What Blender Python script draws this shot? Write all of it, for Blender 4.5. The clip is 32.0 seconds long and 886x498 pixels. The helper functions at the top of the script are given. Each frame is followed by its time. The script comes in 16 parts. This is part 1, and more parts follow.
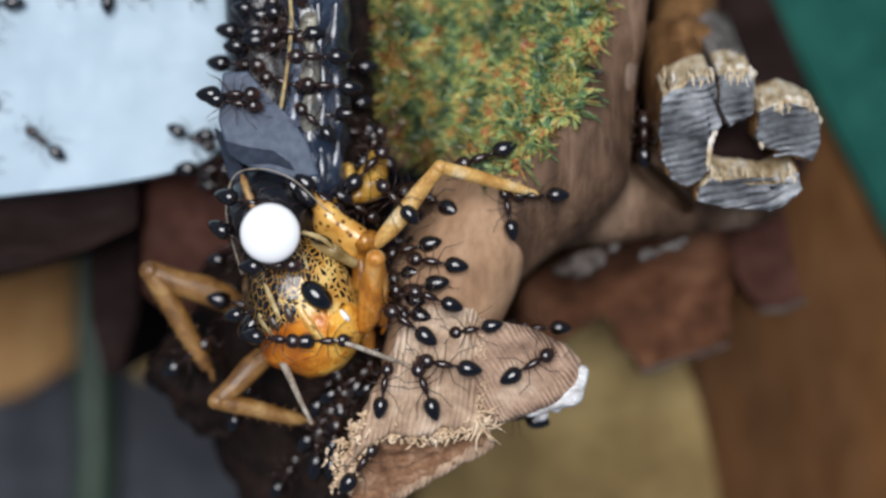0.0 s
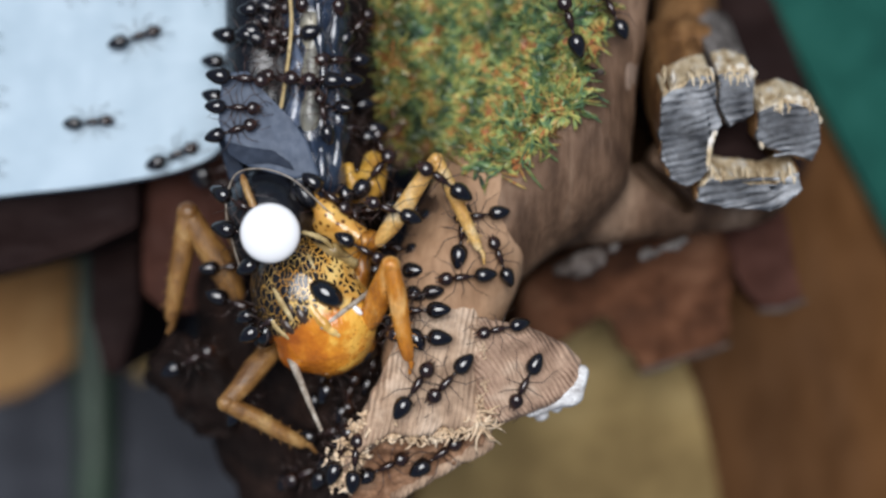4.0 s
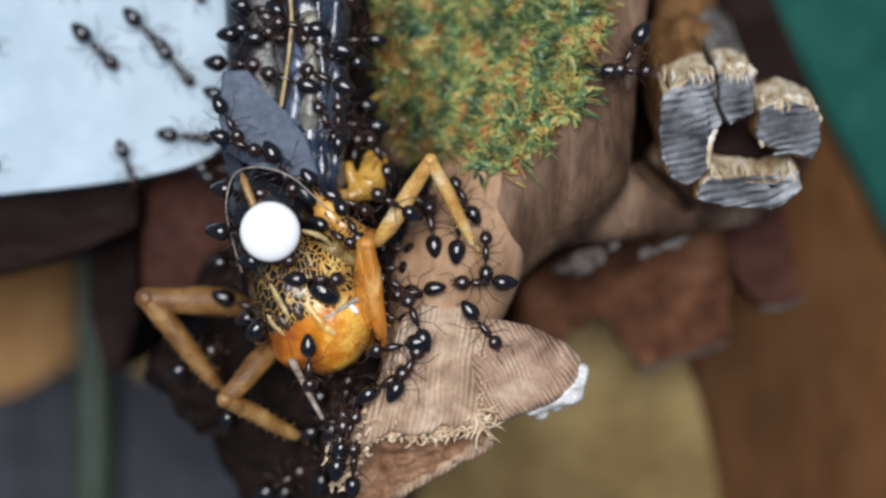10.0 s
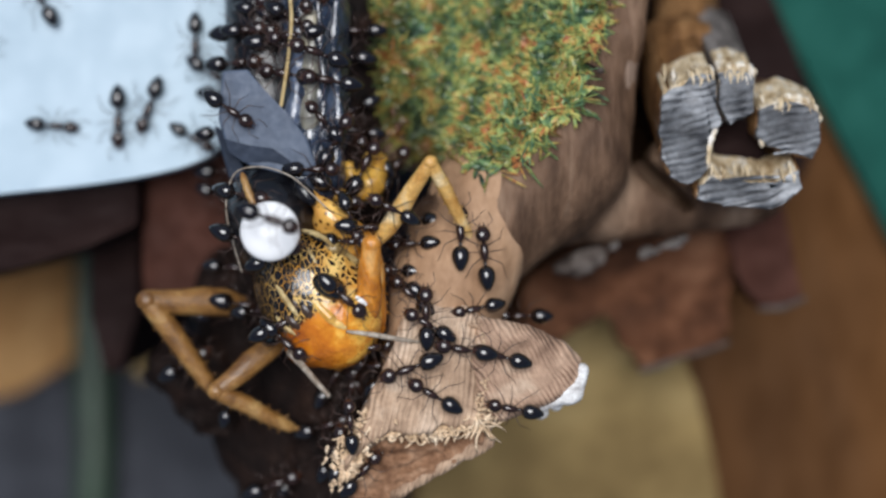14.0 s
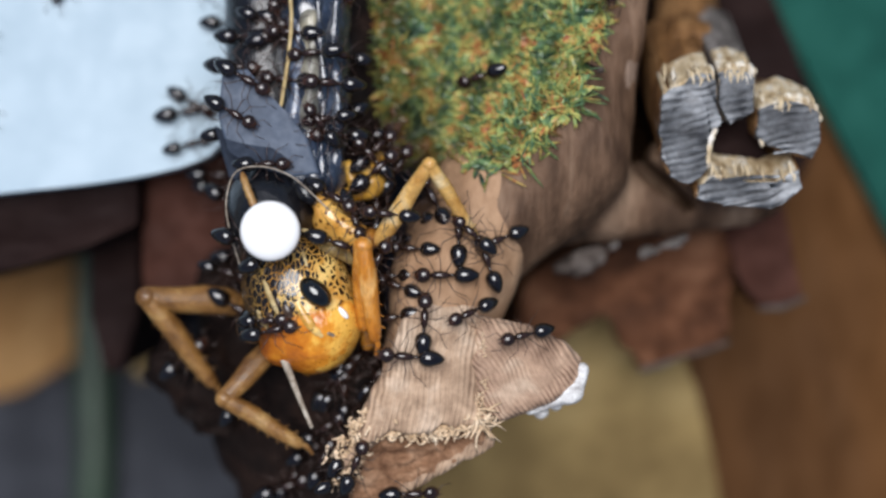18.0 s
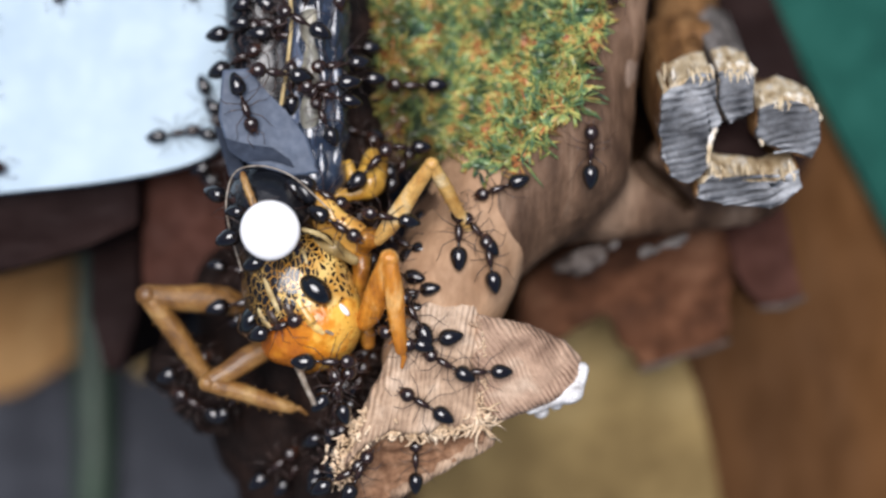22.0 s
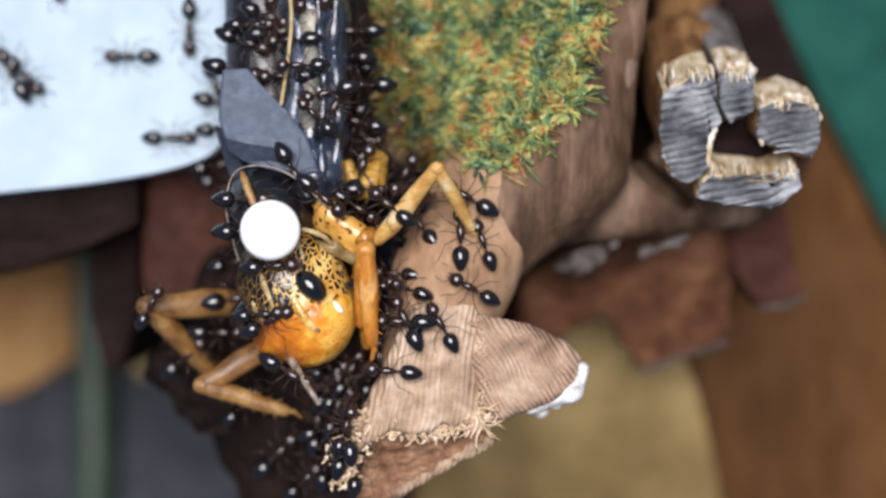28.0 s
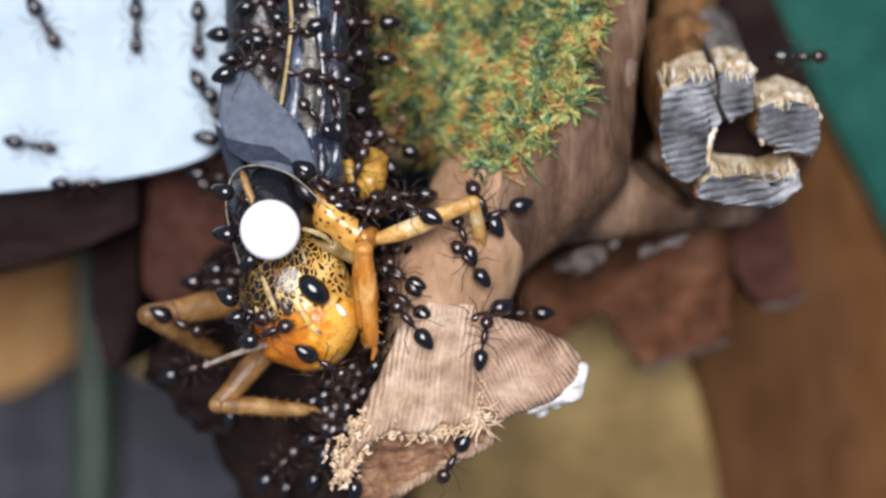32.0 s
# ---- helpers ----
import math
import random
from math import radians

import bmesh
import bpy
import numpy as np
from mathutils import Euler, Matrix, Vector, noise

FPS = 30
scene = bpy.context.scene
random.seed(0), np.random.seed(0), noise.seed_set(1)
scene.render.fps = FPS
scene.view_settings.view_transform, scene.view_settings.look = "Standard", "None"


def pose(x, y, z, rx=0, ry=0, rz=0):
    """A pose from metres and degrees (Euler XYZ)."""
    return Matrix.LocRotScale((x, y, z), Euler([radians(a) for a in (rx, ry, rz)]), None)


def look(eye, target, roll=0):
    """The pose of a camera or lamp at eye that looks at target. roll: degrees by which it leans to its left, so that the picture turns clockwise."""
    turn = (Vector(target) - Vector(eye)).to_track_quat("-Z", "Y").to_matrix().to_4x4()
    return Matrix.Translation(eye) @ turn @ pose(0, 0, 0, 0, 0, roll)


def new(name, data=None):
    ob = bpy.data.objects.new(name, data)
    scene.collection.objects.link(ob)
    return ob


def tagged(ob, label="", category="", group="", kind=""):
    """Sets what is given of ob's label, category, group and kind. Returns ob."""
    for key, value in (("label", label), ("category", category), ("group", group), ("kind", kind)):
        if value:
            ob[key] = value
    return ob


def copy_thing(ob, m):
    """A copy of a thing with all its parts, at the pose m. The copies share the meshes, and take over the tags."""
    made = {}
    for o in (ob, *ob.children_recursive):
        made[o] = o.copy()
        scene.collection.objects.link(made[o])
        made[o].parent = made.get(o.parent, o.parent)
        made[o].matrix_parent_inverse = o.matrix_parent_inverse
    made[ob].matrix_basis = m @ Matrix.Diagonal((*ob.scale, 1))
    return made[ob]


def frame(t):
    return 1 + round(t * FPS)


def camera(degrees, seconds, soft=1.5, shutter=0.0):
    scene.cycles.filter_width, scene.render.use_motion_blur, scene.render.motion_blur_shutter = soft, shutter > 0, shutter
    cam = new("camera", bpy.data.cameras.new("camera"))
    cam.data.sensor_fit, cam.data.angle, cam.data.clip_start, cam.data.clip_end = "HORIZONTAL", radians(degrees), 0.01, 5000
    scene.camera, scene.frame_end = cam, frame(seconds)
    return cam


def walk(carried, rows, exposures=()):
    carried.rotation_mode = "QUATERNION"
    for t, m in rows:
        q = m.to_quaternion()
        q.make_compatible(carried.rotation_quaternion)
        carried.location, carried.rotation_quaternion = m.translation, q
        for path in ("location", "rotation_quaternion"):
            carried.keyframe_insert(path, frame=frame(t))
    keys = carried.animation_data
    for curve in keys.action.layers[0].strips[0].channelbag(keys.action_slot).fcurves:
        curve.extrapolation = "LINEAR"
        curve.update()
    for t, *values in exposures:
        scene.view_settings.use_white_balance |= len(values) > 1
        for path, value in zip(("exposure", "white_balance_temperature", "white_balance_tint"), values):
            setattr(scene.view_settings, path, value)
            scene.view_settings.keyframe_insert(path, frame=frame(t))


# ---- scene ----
# A pinned cricket on a mossy log, carried off by ants; seen straight from above through a close-up lens.
cam = camera(30.0, 32.0, 2.6)
cam.data.dof.use_dof = True
cam.data.dof.focus_distance = 0.103
cam.data.dof.aperture_fstop = 11.0
walk(cam, [(t, pose(0, 0, 0.150, tilt, 0, 0)) for t, tilt in (
    (0.0, 0.0), (3.0, 0.0), (6.0, -0.028), (10.0, -0.055), (14.0, -0.066), (18.0, -0.080), (22.0, -0.100), (27.0, -0.105), (32.0, -0.120))],
    [(0.0, -0.16, 6170, 9), (7.0, -0.16, 6170, 9), (12.0, -0.10, 6180, 9), (18.0, -0.05, 6200, 10), (21.0, 0.16, 6260, 12), (32.0, 0.21, 6400, 14)])

# ---- daylight ----
world = bpy.data.worlds.new("sky")
scene.world = world
world.use_nodes = True
wt = world.node_tree
sky = wt.nodes.new("ShaderNodeTexSky")
sky.sky_type = "NISHITA"
sky.sun_disc = False
sky.sun_elevation, sky.sun_rotation = radians(78), radians(-14)
sky.air_density, sky.dust_density = 1.0, 1.5
wt.links.new(sky.outputs[0], wt.nodes["Background"].inputs[0])
wt.nodes["Background"].inputs[1].default_value = 0.062
sun = new("sun", bpy.data.lights.new("sun", "SUN"))
sun.data.energy, sun.data.angle, sun.data.color = 4.3, radians(42), (1.0, 0.97, 0.94)
sun.matrix_world = look((-0.05, 0.21, 0.96), (0, 0, 0))

# ---- materials (texture scale: one unit is a millimetre) ----


def shader(name, rough=0.6, metal=0.0, spec=0.5, coat=0.0):
    m = bpy.data.materials.new(name)
    m.use_nodes = True
    nt = m.node_tree
    b = nt.nodes["Principled BSDF"]
    b.inputs["Roughness"].default_value = rough
    b.inputs["Metallic"].default_value = metal
    b.inputs["Specular IOR Level"].default_value = spec
    b.inputs["Coat Weight"].default_value = coat
    b.inputs["Coat Roughness"].default_value = 0.08
    return m, nt, b


def coords(nt, stretch=(1, 1, 1), turn=(0, 0, 0)):
    tc = nt.nodes.new("ShaderNodeTexCoord")
    mp = nt.nodes.new("ShaderNodeMapping")
    mp.inputs["Scale"].default_value = [1000 * s for s in stretch]
    mp.inputs["Rotation"].default_value = [radians(a) for a in turn]
    nt.links.new(tc.outputs["Object"], mp.inputs["Vector"])
    return mp.outputs[0]


def noisy(nt, vec, scale, detail=4.0, rough=0.55, warp=0.0):
    n = nt.nodes.new("ShaderNodeTexNoise")
    n.inputs["Scale"].default_value, n.inputs["Detail"].default_value = scale, detail
    n.inputs["Roughness"].default_value, n.inputs["Distortion"].default_value = rough, warp
    nt.links.new(vec, n.inputs["Vector"])
    return n.outputs["Fac"]


def cells(nt, vec, scale, feature="F1"):
    n = nt.nodes.new("ShaderNodeTexVoronoi")
    n.feature = feature
    n.inputs["Scale"].default_value = scale
    nt.links.new(vec, n.inputs["Vector"])
    return n.outputs["Distance"]


def ramp(nt, fac, stops):
    r = nt.nodes.new("ShaderNodeValToRGB")
    e = r.color_ramp.elements
    while len(e) < len(stops):
        e.new(0.5)
    for k, (p, c) in zip(e, stops):
        k.position, k.color = p, (*c, 1)
    nt.links.new(fac, r.inputs[0])
    return r.outputs[0]


def blend(nt, fac, a, b, mode="MIX"):
    x = nt.nodes.new("ShaderNodeMix")
    x.data_type, x.blend_type = "RGBA", mode
    for sock, v in ((x.inputs[0], fac), (x.inputs[6], a), (x.inputs[7], b)):
        if isinstance(v, (int, float)):
            sock.default_value = v
        elif isinstance(v, tuple):
            sock.default_value = (*v, 1)
        else:
            nt.links.new(v, sock)
    return x.outputs[2]


def relief(nt, b, height, mm=0.1, strength=0.6):
    n = nt.nodes.new("ShaderNodeBump")
    n.inputs["Strength"].default_value, n.inputs["Distance"].default_value = strength, mm * 0.001
    nt.links.new(height, n.inputs["Height"])
    nt.links.new(n.outputs[0], b.inputs["Normal"])


def surface_paint(name, dark, mid, light, scale, stretch=(1, 1, 1), turn=(0, 0, 0), rough=0.7, mm=0.1, strength=0.6, fine=6.0, coat=0.0, spec=0.5, depth=0.75):
    """A mottled surface: broad stains and fine grain, with relief of some hundredths of a millimetre."""
    m, nt, b = shader(name, rough, 0.0, spec, coat)
    v = coords(nt, stretch, turn)
    broad = noisy(nt, v, scale, 3.0, 0.55, 0.4)
    grain = noisy(nt, v, scale * fine, 5.0, 0.65)
    c = ramp(nt, broad, [(0.30, dark), (0.52, mid), (0.72, light)])
    g = ramp(nt, grain, [(0.28, (0.45, 0.42, 0.40)), (0.62, (1, 1, 1))])
    nt.links.new(blend(nt, depth, c, g, "MULTIPLY"), b.inputs["Base Color"])
    nt.links.new(ramp(nt, grain, [(0.3, (rough * 1.15,) * 3), (0.7, (rough * 0.8,) * 3)]), b.inputs["Roughness"])
    relief(nt, b, grain, mm, strength)
    return m


BARK = surface_paint("brown_bark", (0.055, 0.030, 0.018), (0.165, 0.098, 0.060), (0.36, 0.245, 0.165), 0.26, (1.3, 0.30, 0.6), (0, 0, 22), 0.62, 0.3, 0.8, 7.0, spec=0.2)
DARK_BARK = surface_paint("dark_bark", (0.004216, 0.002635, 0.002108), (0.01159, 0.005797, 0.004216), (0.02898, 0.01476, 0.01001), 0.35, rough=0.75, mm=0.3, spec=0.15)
RED_BARK = surface_paint("red_brown_bark", (0.036, 0.0144, 0.0072), (0.108, 0.044, 0.0208), (0.192, 0.092, 0.0496), 0.25, rough=0.75, mm=0.3, spec=0.1)
BARE = surface_paint("bare_tan_wood", (0.25, 0.14, 0.075), (0.39, 0.24, 0.14), (0.49, 0.325, 0.205), 0.25, (1.0, 0.5, 0.8), (0, 0, -14), 0.65, 0.08, 0.5, 8.0, depth=0.45, spec=0.2)


def sawn(name, dark, mid, light, turn, pitch, warp, deep=(0.68, 0.62, 0.58), least=0.45, fine=3.5):
    """Sawn wood: mottled colour with fine curved saw grooves, pitch in grooves per millimetre."""
    m = surface_paint(name, dark, mid, light, 0.30, (1, 1, 1), (0, 0, 0), 0.78, 0.06, 0.45, fine)
    nt = m.node_tree
    b = nt.nodes["Principled BSDF"]
    wv = nt.nodes.new("ShaderNodeTexWave")
    wv.wave_type, wv.bands_direction, wv.wave_profile = "BANDS", "X", "SIN"
    wv.inputs["Scale"].default_value, wv.inputs["Distortion"].default_value = pitch * 0.31, warp
    wv.inputs["Detail"].default_value, wv.inputs["Detail Scale"].default_value = 2.0, 0.35
    nt.links.new(coords(nt, (1, 1, 0.2), (0, 0, turn)), wv.inputs["Vector"])
    old = b.inputs["Base Color"].links[0].from_socket
    patch = noisy(nt, coords(nt), 0.5, 2.0)
    groove = ramp(nt, wv.outputs["Fac"], [(0.05, deep), (0.42, (1, 1, 1))])
    nt.links.new(blend(nt, ramp(nt, patch, [(least, (0.05, 0.05, 0.05)), (least + 0.22, (0.95, 0.95, 0.95))]), old, blend(nt, 1.0, old, groove, "MULTIPLY")), b.inputs["Base Color"])
    relief(nt, b, wv.outputs["Fac"], 0.12, 0.7)
    return m


STUB_WOOD = sawn("grooved_tan_wood", (0.27, 0.170, 0.105), (0.52, 0.360, 0.240), (0.70, 0.54, 0.40), 8, 2.9, 6.5, (0.42, 0.34, 0.30), 0.49, 4.0)
SPUR_WOOD = sawn("grooved_reddish_wood", (0.27, 0.165, 0.108), (0.49, 0.325, 0.222), (0.68, 0.52, 0.385), -32, 3.3, 10.0, (0.38, 0.30, 0.26), 0.46, 4.0)
GREY_WOOD = sawn("weathered_grey_wood", (0.040, 0.042, 0.048), (0.20, 0.21, 0.225), (0.60, 0.62, 0.64), 76, 1.9, 14.0, (0.12, 0.12, 0.13), 0.38, 7.0)
PALE_CRUST = surface_paint("pale_crust", (0.04125, 0.0315, 0.027), (0.0825, 0.066, 0.057), (0.1575, 0.135, 0.12), 0.8, rough=0.8, spec=0.2)
TORN_WOOD = surface_paint("torn_brown_wood", (0.13, 0.062, 0.032), (0.27, 0.145, 0.080), (0.42, 0.26, 0.16), 0.7, rough=0.8, mm=0.2, spec=0.2)
FIBRE = surface_paint("frayed_fibre", (0.572, 0.396, 0.231), (0.77, 0.572, 0.374), (0.902, 0.748, 0.55), 0.8, rough=0.8, mm=0.05)
# Paler copy of the bark colour, for the highlight along the ridge.
LIT_BARK = surface_paint("lit_ridge_bark", (0.085, 0.052, 0.036), (0.24, 0.165, 0.12), (0.44, 0.335, 0.26), 0.5, (1.6, 0.22, 0.6), (0, 0, -8), 0.55, 0.3, 0.8, 6.0, spec=0.25)
YELLOW_WOOD = surface_paint("fresh_yellow_wood", (0.32, 0.20, 0.090), (0.78, 0.63, 0.40), (0.97, 0.95, 0.90), 0.75, (2.2, 0.45, 1), (0, 0, 0), 0.45, 0.3, 0.9, 3.0)
BROWN_WOOD = surface_paint("orange_brown_split_wood", (0.085, 0.038, 0.013), (0.20, 0.098, 0.034), (0.34, 0.19, 0.08), 0.35, (1.8, 0.5, 1), (0, 0, 0), 0.6, 0.2, 0.8, 6.0, spec=0.3)
WHITE_TIP = surface_paint("chalky_white_wood", (0.45, 0.43, 0.42), (0.72, 0.71, 0.70), (0.85, 0.85, 0.84), 0.8, rough=0.8, mm=0.1)
# Near-white colour for the highlights on the split rims.
EDGE_HIGHLIGHT = surface_paint("split_wood_highlight", (0.48, 0.35, 0.20), (0.82, 0.74, 0.58), (0.96, 0.94, 0.90), 1.2, (2.2, 0.5, 1), rough=0.5, mm=0.2)
WHITE = surface_paint("white_card", (0.314, 0.416, 0.492), (0.345, 0.449, 0.527), (0.369, 0.475, 0.556), 0.06, rough=0.5, mm=0.02, strength=0.15, depth=0.08)
GREEN_MAT = surface_paint("green_cutting_mat", (0.008, 0.060, 0.047), (0.011, 0.078, 0.060), (0.017, 0.096, 0.075), 0.3, rough=0.7, mm=0.1, fine=12.0, spec=0.08)
SLATE = surface_paint("slate_grey_bench", (0.022, 0.0245, 0.032), (0.031, 0.034, 0.0435), (0.043, 0.046, 0.056), 0.05, rough=0.7, spec=0.2)
ORANGE_WOOD = surface_paint("orange_brown_plank", (0.04797, 0.02066, 0.006642), (0.1033, 0.04428, 0.01255), (0.1624, 0.07159, 0.01993), 0.045, (1, 0.4, 1), (0, 0, 15), 0.7, 0.1, 0.4, 10.0, spec=0.1)
OLIVE = surface_paint("olive_dry_leaf", (0.15, 0.10, 0.040), (0.27, 0.19, 0.078), (0.37, 0.275, 0.125), 0.05, rough=0.7, spec=0.1)
TAN = surface_paint("tan_dry_leaf", (0.17, 0.085, 0.030), (0.31, 0.165, 0.060), (0.40, 0.24, 0.10), 0.08, rough=0.7, spec=0.1)
STEM = surface_paint("green_stem", (0.016, 0.032, 0.018), (0.027, 0.050, 0.029), (0.042, 0.070, 0.042), 0.1, rough=0.5)
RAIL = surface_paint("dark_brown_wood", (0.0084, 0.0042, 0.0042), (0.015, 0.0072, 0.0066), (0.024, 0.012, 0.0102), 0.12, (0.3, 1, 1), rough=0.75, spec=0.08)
RED_RAIL = surface_paint("red_brown_wood", (0.0408, 0.01632, 0.01156), (0.068, 0.0272, 0.01904), (0.0952, 0.0408, 0.02856), 0.12, rough=0.75, spec=0.08)
BLACK_SHELL = surface_paint("glossy_black_shell", (0.003, 0.003, 0.004), (0.006, 0.006, 0.008), (0.014, 0.013, 0.014), 0.6, rough=0.25, mm=0.2, strength=0.6, fine=2.0, coat=0.35, spec=0.5)
SLATE_WING = surface_paint("slate_grey_wing", (0.038, 0.055, 0.092), (0.054, 0.077, 0.122), (0.074, 0.100, 0.152), 0.35, rough=0.5, mm=0.03, strength=0.3, depth=0.3, spec=0.3)
BLUE_WING = surface_paint("glossy_blue_black_wing", (0.006, 0.009, 0.017), (0.017, 0.026, 0.046), (0.060, 0.080, 0.125), 0.7, (1.8, 0.40, 1), rough=0.20, mm=0.14, strength=0.5, fine=2.2, coat=1.0, spec=0.8, depth=0.5)
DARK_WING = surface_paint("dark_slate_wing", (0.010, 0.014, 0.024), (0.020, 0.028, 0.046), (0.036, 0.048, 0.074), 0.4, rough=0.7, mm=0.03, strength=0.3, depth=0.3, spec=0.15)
GREY_BARK = surface_paint("grey_weathered_bark", (0.06, 0.052, 0.048), (0.15, 0.135, 0.125), (0.27, 0.25, 0.235), 0.4, (1.8, 0.4, 1), rough=0.75, mm=0.2, spec=0.15)
WING_PANEL = surface_paint("beige_grey_wing_panel", (0.10, 0.105, 0.10), (0.23, 0.22, 0.175), (0.40, 0.36, 0.25), 0.55, (1.6, 0.6, 1), rough=0.35, mm=0.10, strength=0.5, coat=0.4, spec=0.5)
PALE_BLUE_WING = surface_paint("pale_slate_blue_wing", (0.040, 0.055, 0.095), (0.105, 0.135, 0.205), (0.24, 0.28, 0.37), 0.6, (1.5, 0.5, 1), rough=0.24, mm=0.12, strength=0.5, coat=0.9, spec=0.7)
PALE_FACE = surface_paint("pale_yellow_shell", (0.60, 0.30, 0.045), (0.80, 0.50, 0.13), (0.88, 0.68, 0.32), 0.6, rough=0.25, mm=0.05, strength=0.4, coat=0.3)
CREAM = surface_paint("cream_rim", (0.4025, 0.276, 0.1035), (0.575, 0.437, 0.1955), (0.713, 0.575, 0.3105), 1.2, rough=0.4)
GREY_FEELER = surface_paint("grey_feeler", (0.20, 0.155, 0.11), (0.40, 0.34, 0.27), (0.62, 0.56, 0.47), 2.0, (1, 1, 1), rough=0.4)
LEG = surface_paint("pale_orange_leg", (0.46, 0.20, 0.030), (0.76, 0.46, 0.14), (0.92, 0.76, 0.46), 0.5, rough=0.26, mm=0.12, strength=0.6, fine=9.0, coat=0.35)
YELLOW_LEG = surface_paint("amber_leg", (0.36, 0.17, 0.020), (0.56, 0.32, 0.050), (0.66, 0.44, 0.12), 0.6, rough=0.3, mm=0.05, strength=0.4, coat=0.3)
# Tan kept darker to include the shade on the left foreleg.
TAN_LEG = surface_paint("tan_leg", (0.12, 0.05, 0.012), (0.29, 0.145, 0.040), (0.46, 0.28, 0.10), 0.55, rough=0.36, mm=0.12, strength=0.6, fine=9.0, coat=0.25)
ORANGE_LEG = surface_paint("deep_orange_leg", (0.34, 0.10, 0.008), (0.62, 0.24, 0.025), (0.86, 0.54, 0.20), 0.55, (1.4, 0.5, 1), rough=0.26, mm=0.15, strength=0.7, fine=6.0, coat=0.35)
WHITE_GLASS, _nt, _b = shader("white_pin_head", 0.25, 0.0, 0.5, 0.3)
_b.inputs["Base Color"].default_value = (0.88, 0.88, 0.88, 1)
STEEL, _nt, _b = shader("pin_steel", 0.3, 1.0)
_b.inputs["Base Color"].default_value = (0.6, 0.6, 0.6, 1)
EYE = surface_paint("black_eye", (0.002, 0.002, 0.002), (0.004, 0.004, 0.004), (0.008, 0.006, 0.005), 2.0, rough=0.12, mm=0.01, strength=0.2, coat=1.0)
ANT_BLACK = surface_paint("shiny_black_ant_shell", (0.003, 0.002, 0.002), (0.006, 0.004, 0.004), (0.014, 0.009, 0.007), 1.5, rough=0.12, mm=0.03, strength=0.3, coat=0.9, spec=0.5)
ANT_RED = surface_paint("dark_red_ant_shell", (0.008, 0.004, 0.003), (0.024, 0.010, 0.006), (0.080, 0.030, 0.015), 1.1, rough=0.22, mm=0.03, strength=0.4, coat=0.6)
ANT_LIMB = surface_paint("dark_ant_limb", (0.014, 0.007, 0.005), (0.034, 0.016, 0.011), (0.07, 0.032, 0.022), 2.0, rough=0.35, mm=0.01)


def summed(nt, x, y, fx, fy, c):
    """fx * x + fy * y + c, as a socket."""
    a = nt.nodes.new("ShaderNodeMath")
    a.operation = "MULTIPLY_ADD"
    nt.links.new(x, a.inputs[0])
    a.inputs[1].default_value, a.inputs[2].default_value = fx, c
    b = nt.nodes.new("ShaderNodeMath")
    b.operation = "MULTIPLY_ADD"
    nt.links.new(y, b.inputs[0])
    b.inputs[1].default_value = fy
    nt.links.new(a.outputs[0], b.inputs[2])
    return b.outputs[0]


def step_up(nt, v, low, high, a=0.0, b=1.0):
    r = nt.nodes.new("ShaderNodeMapRange")
    r.interpolation_type = "SMOOTHSTEP"
    for k, n in enumerate((low, high, a, b)):
        r.inputs[k + 1].default_value = n
    nt.links.new(v, r.inputs["Value"])
    return r.outputs[0]


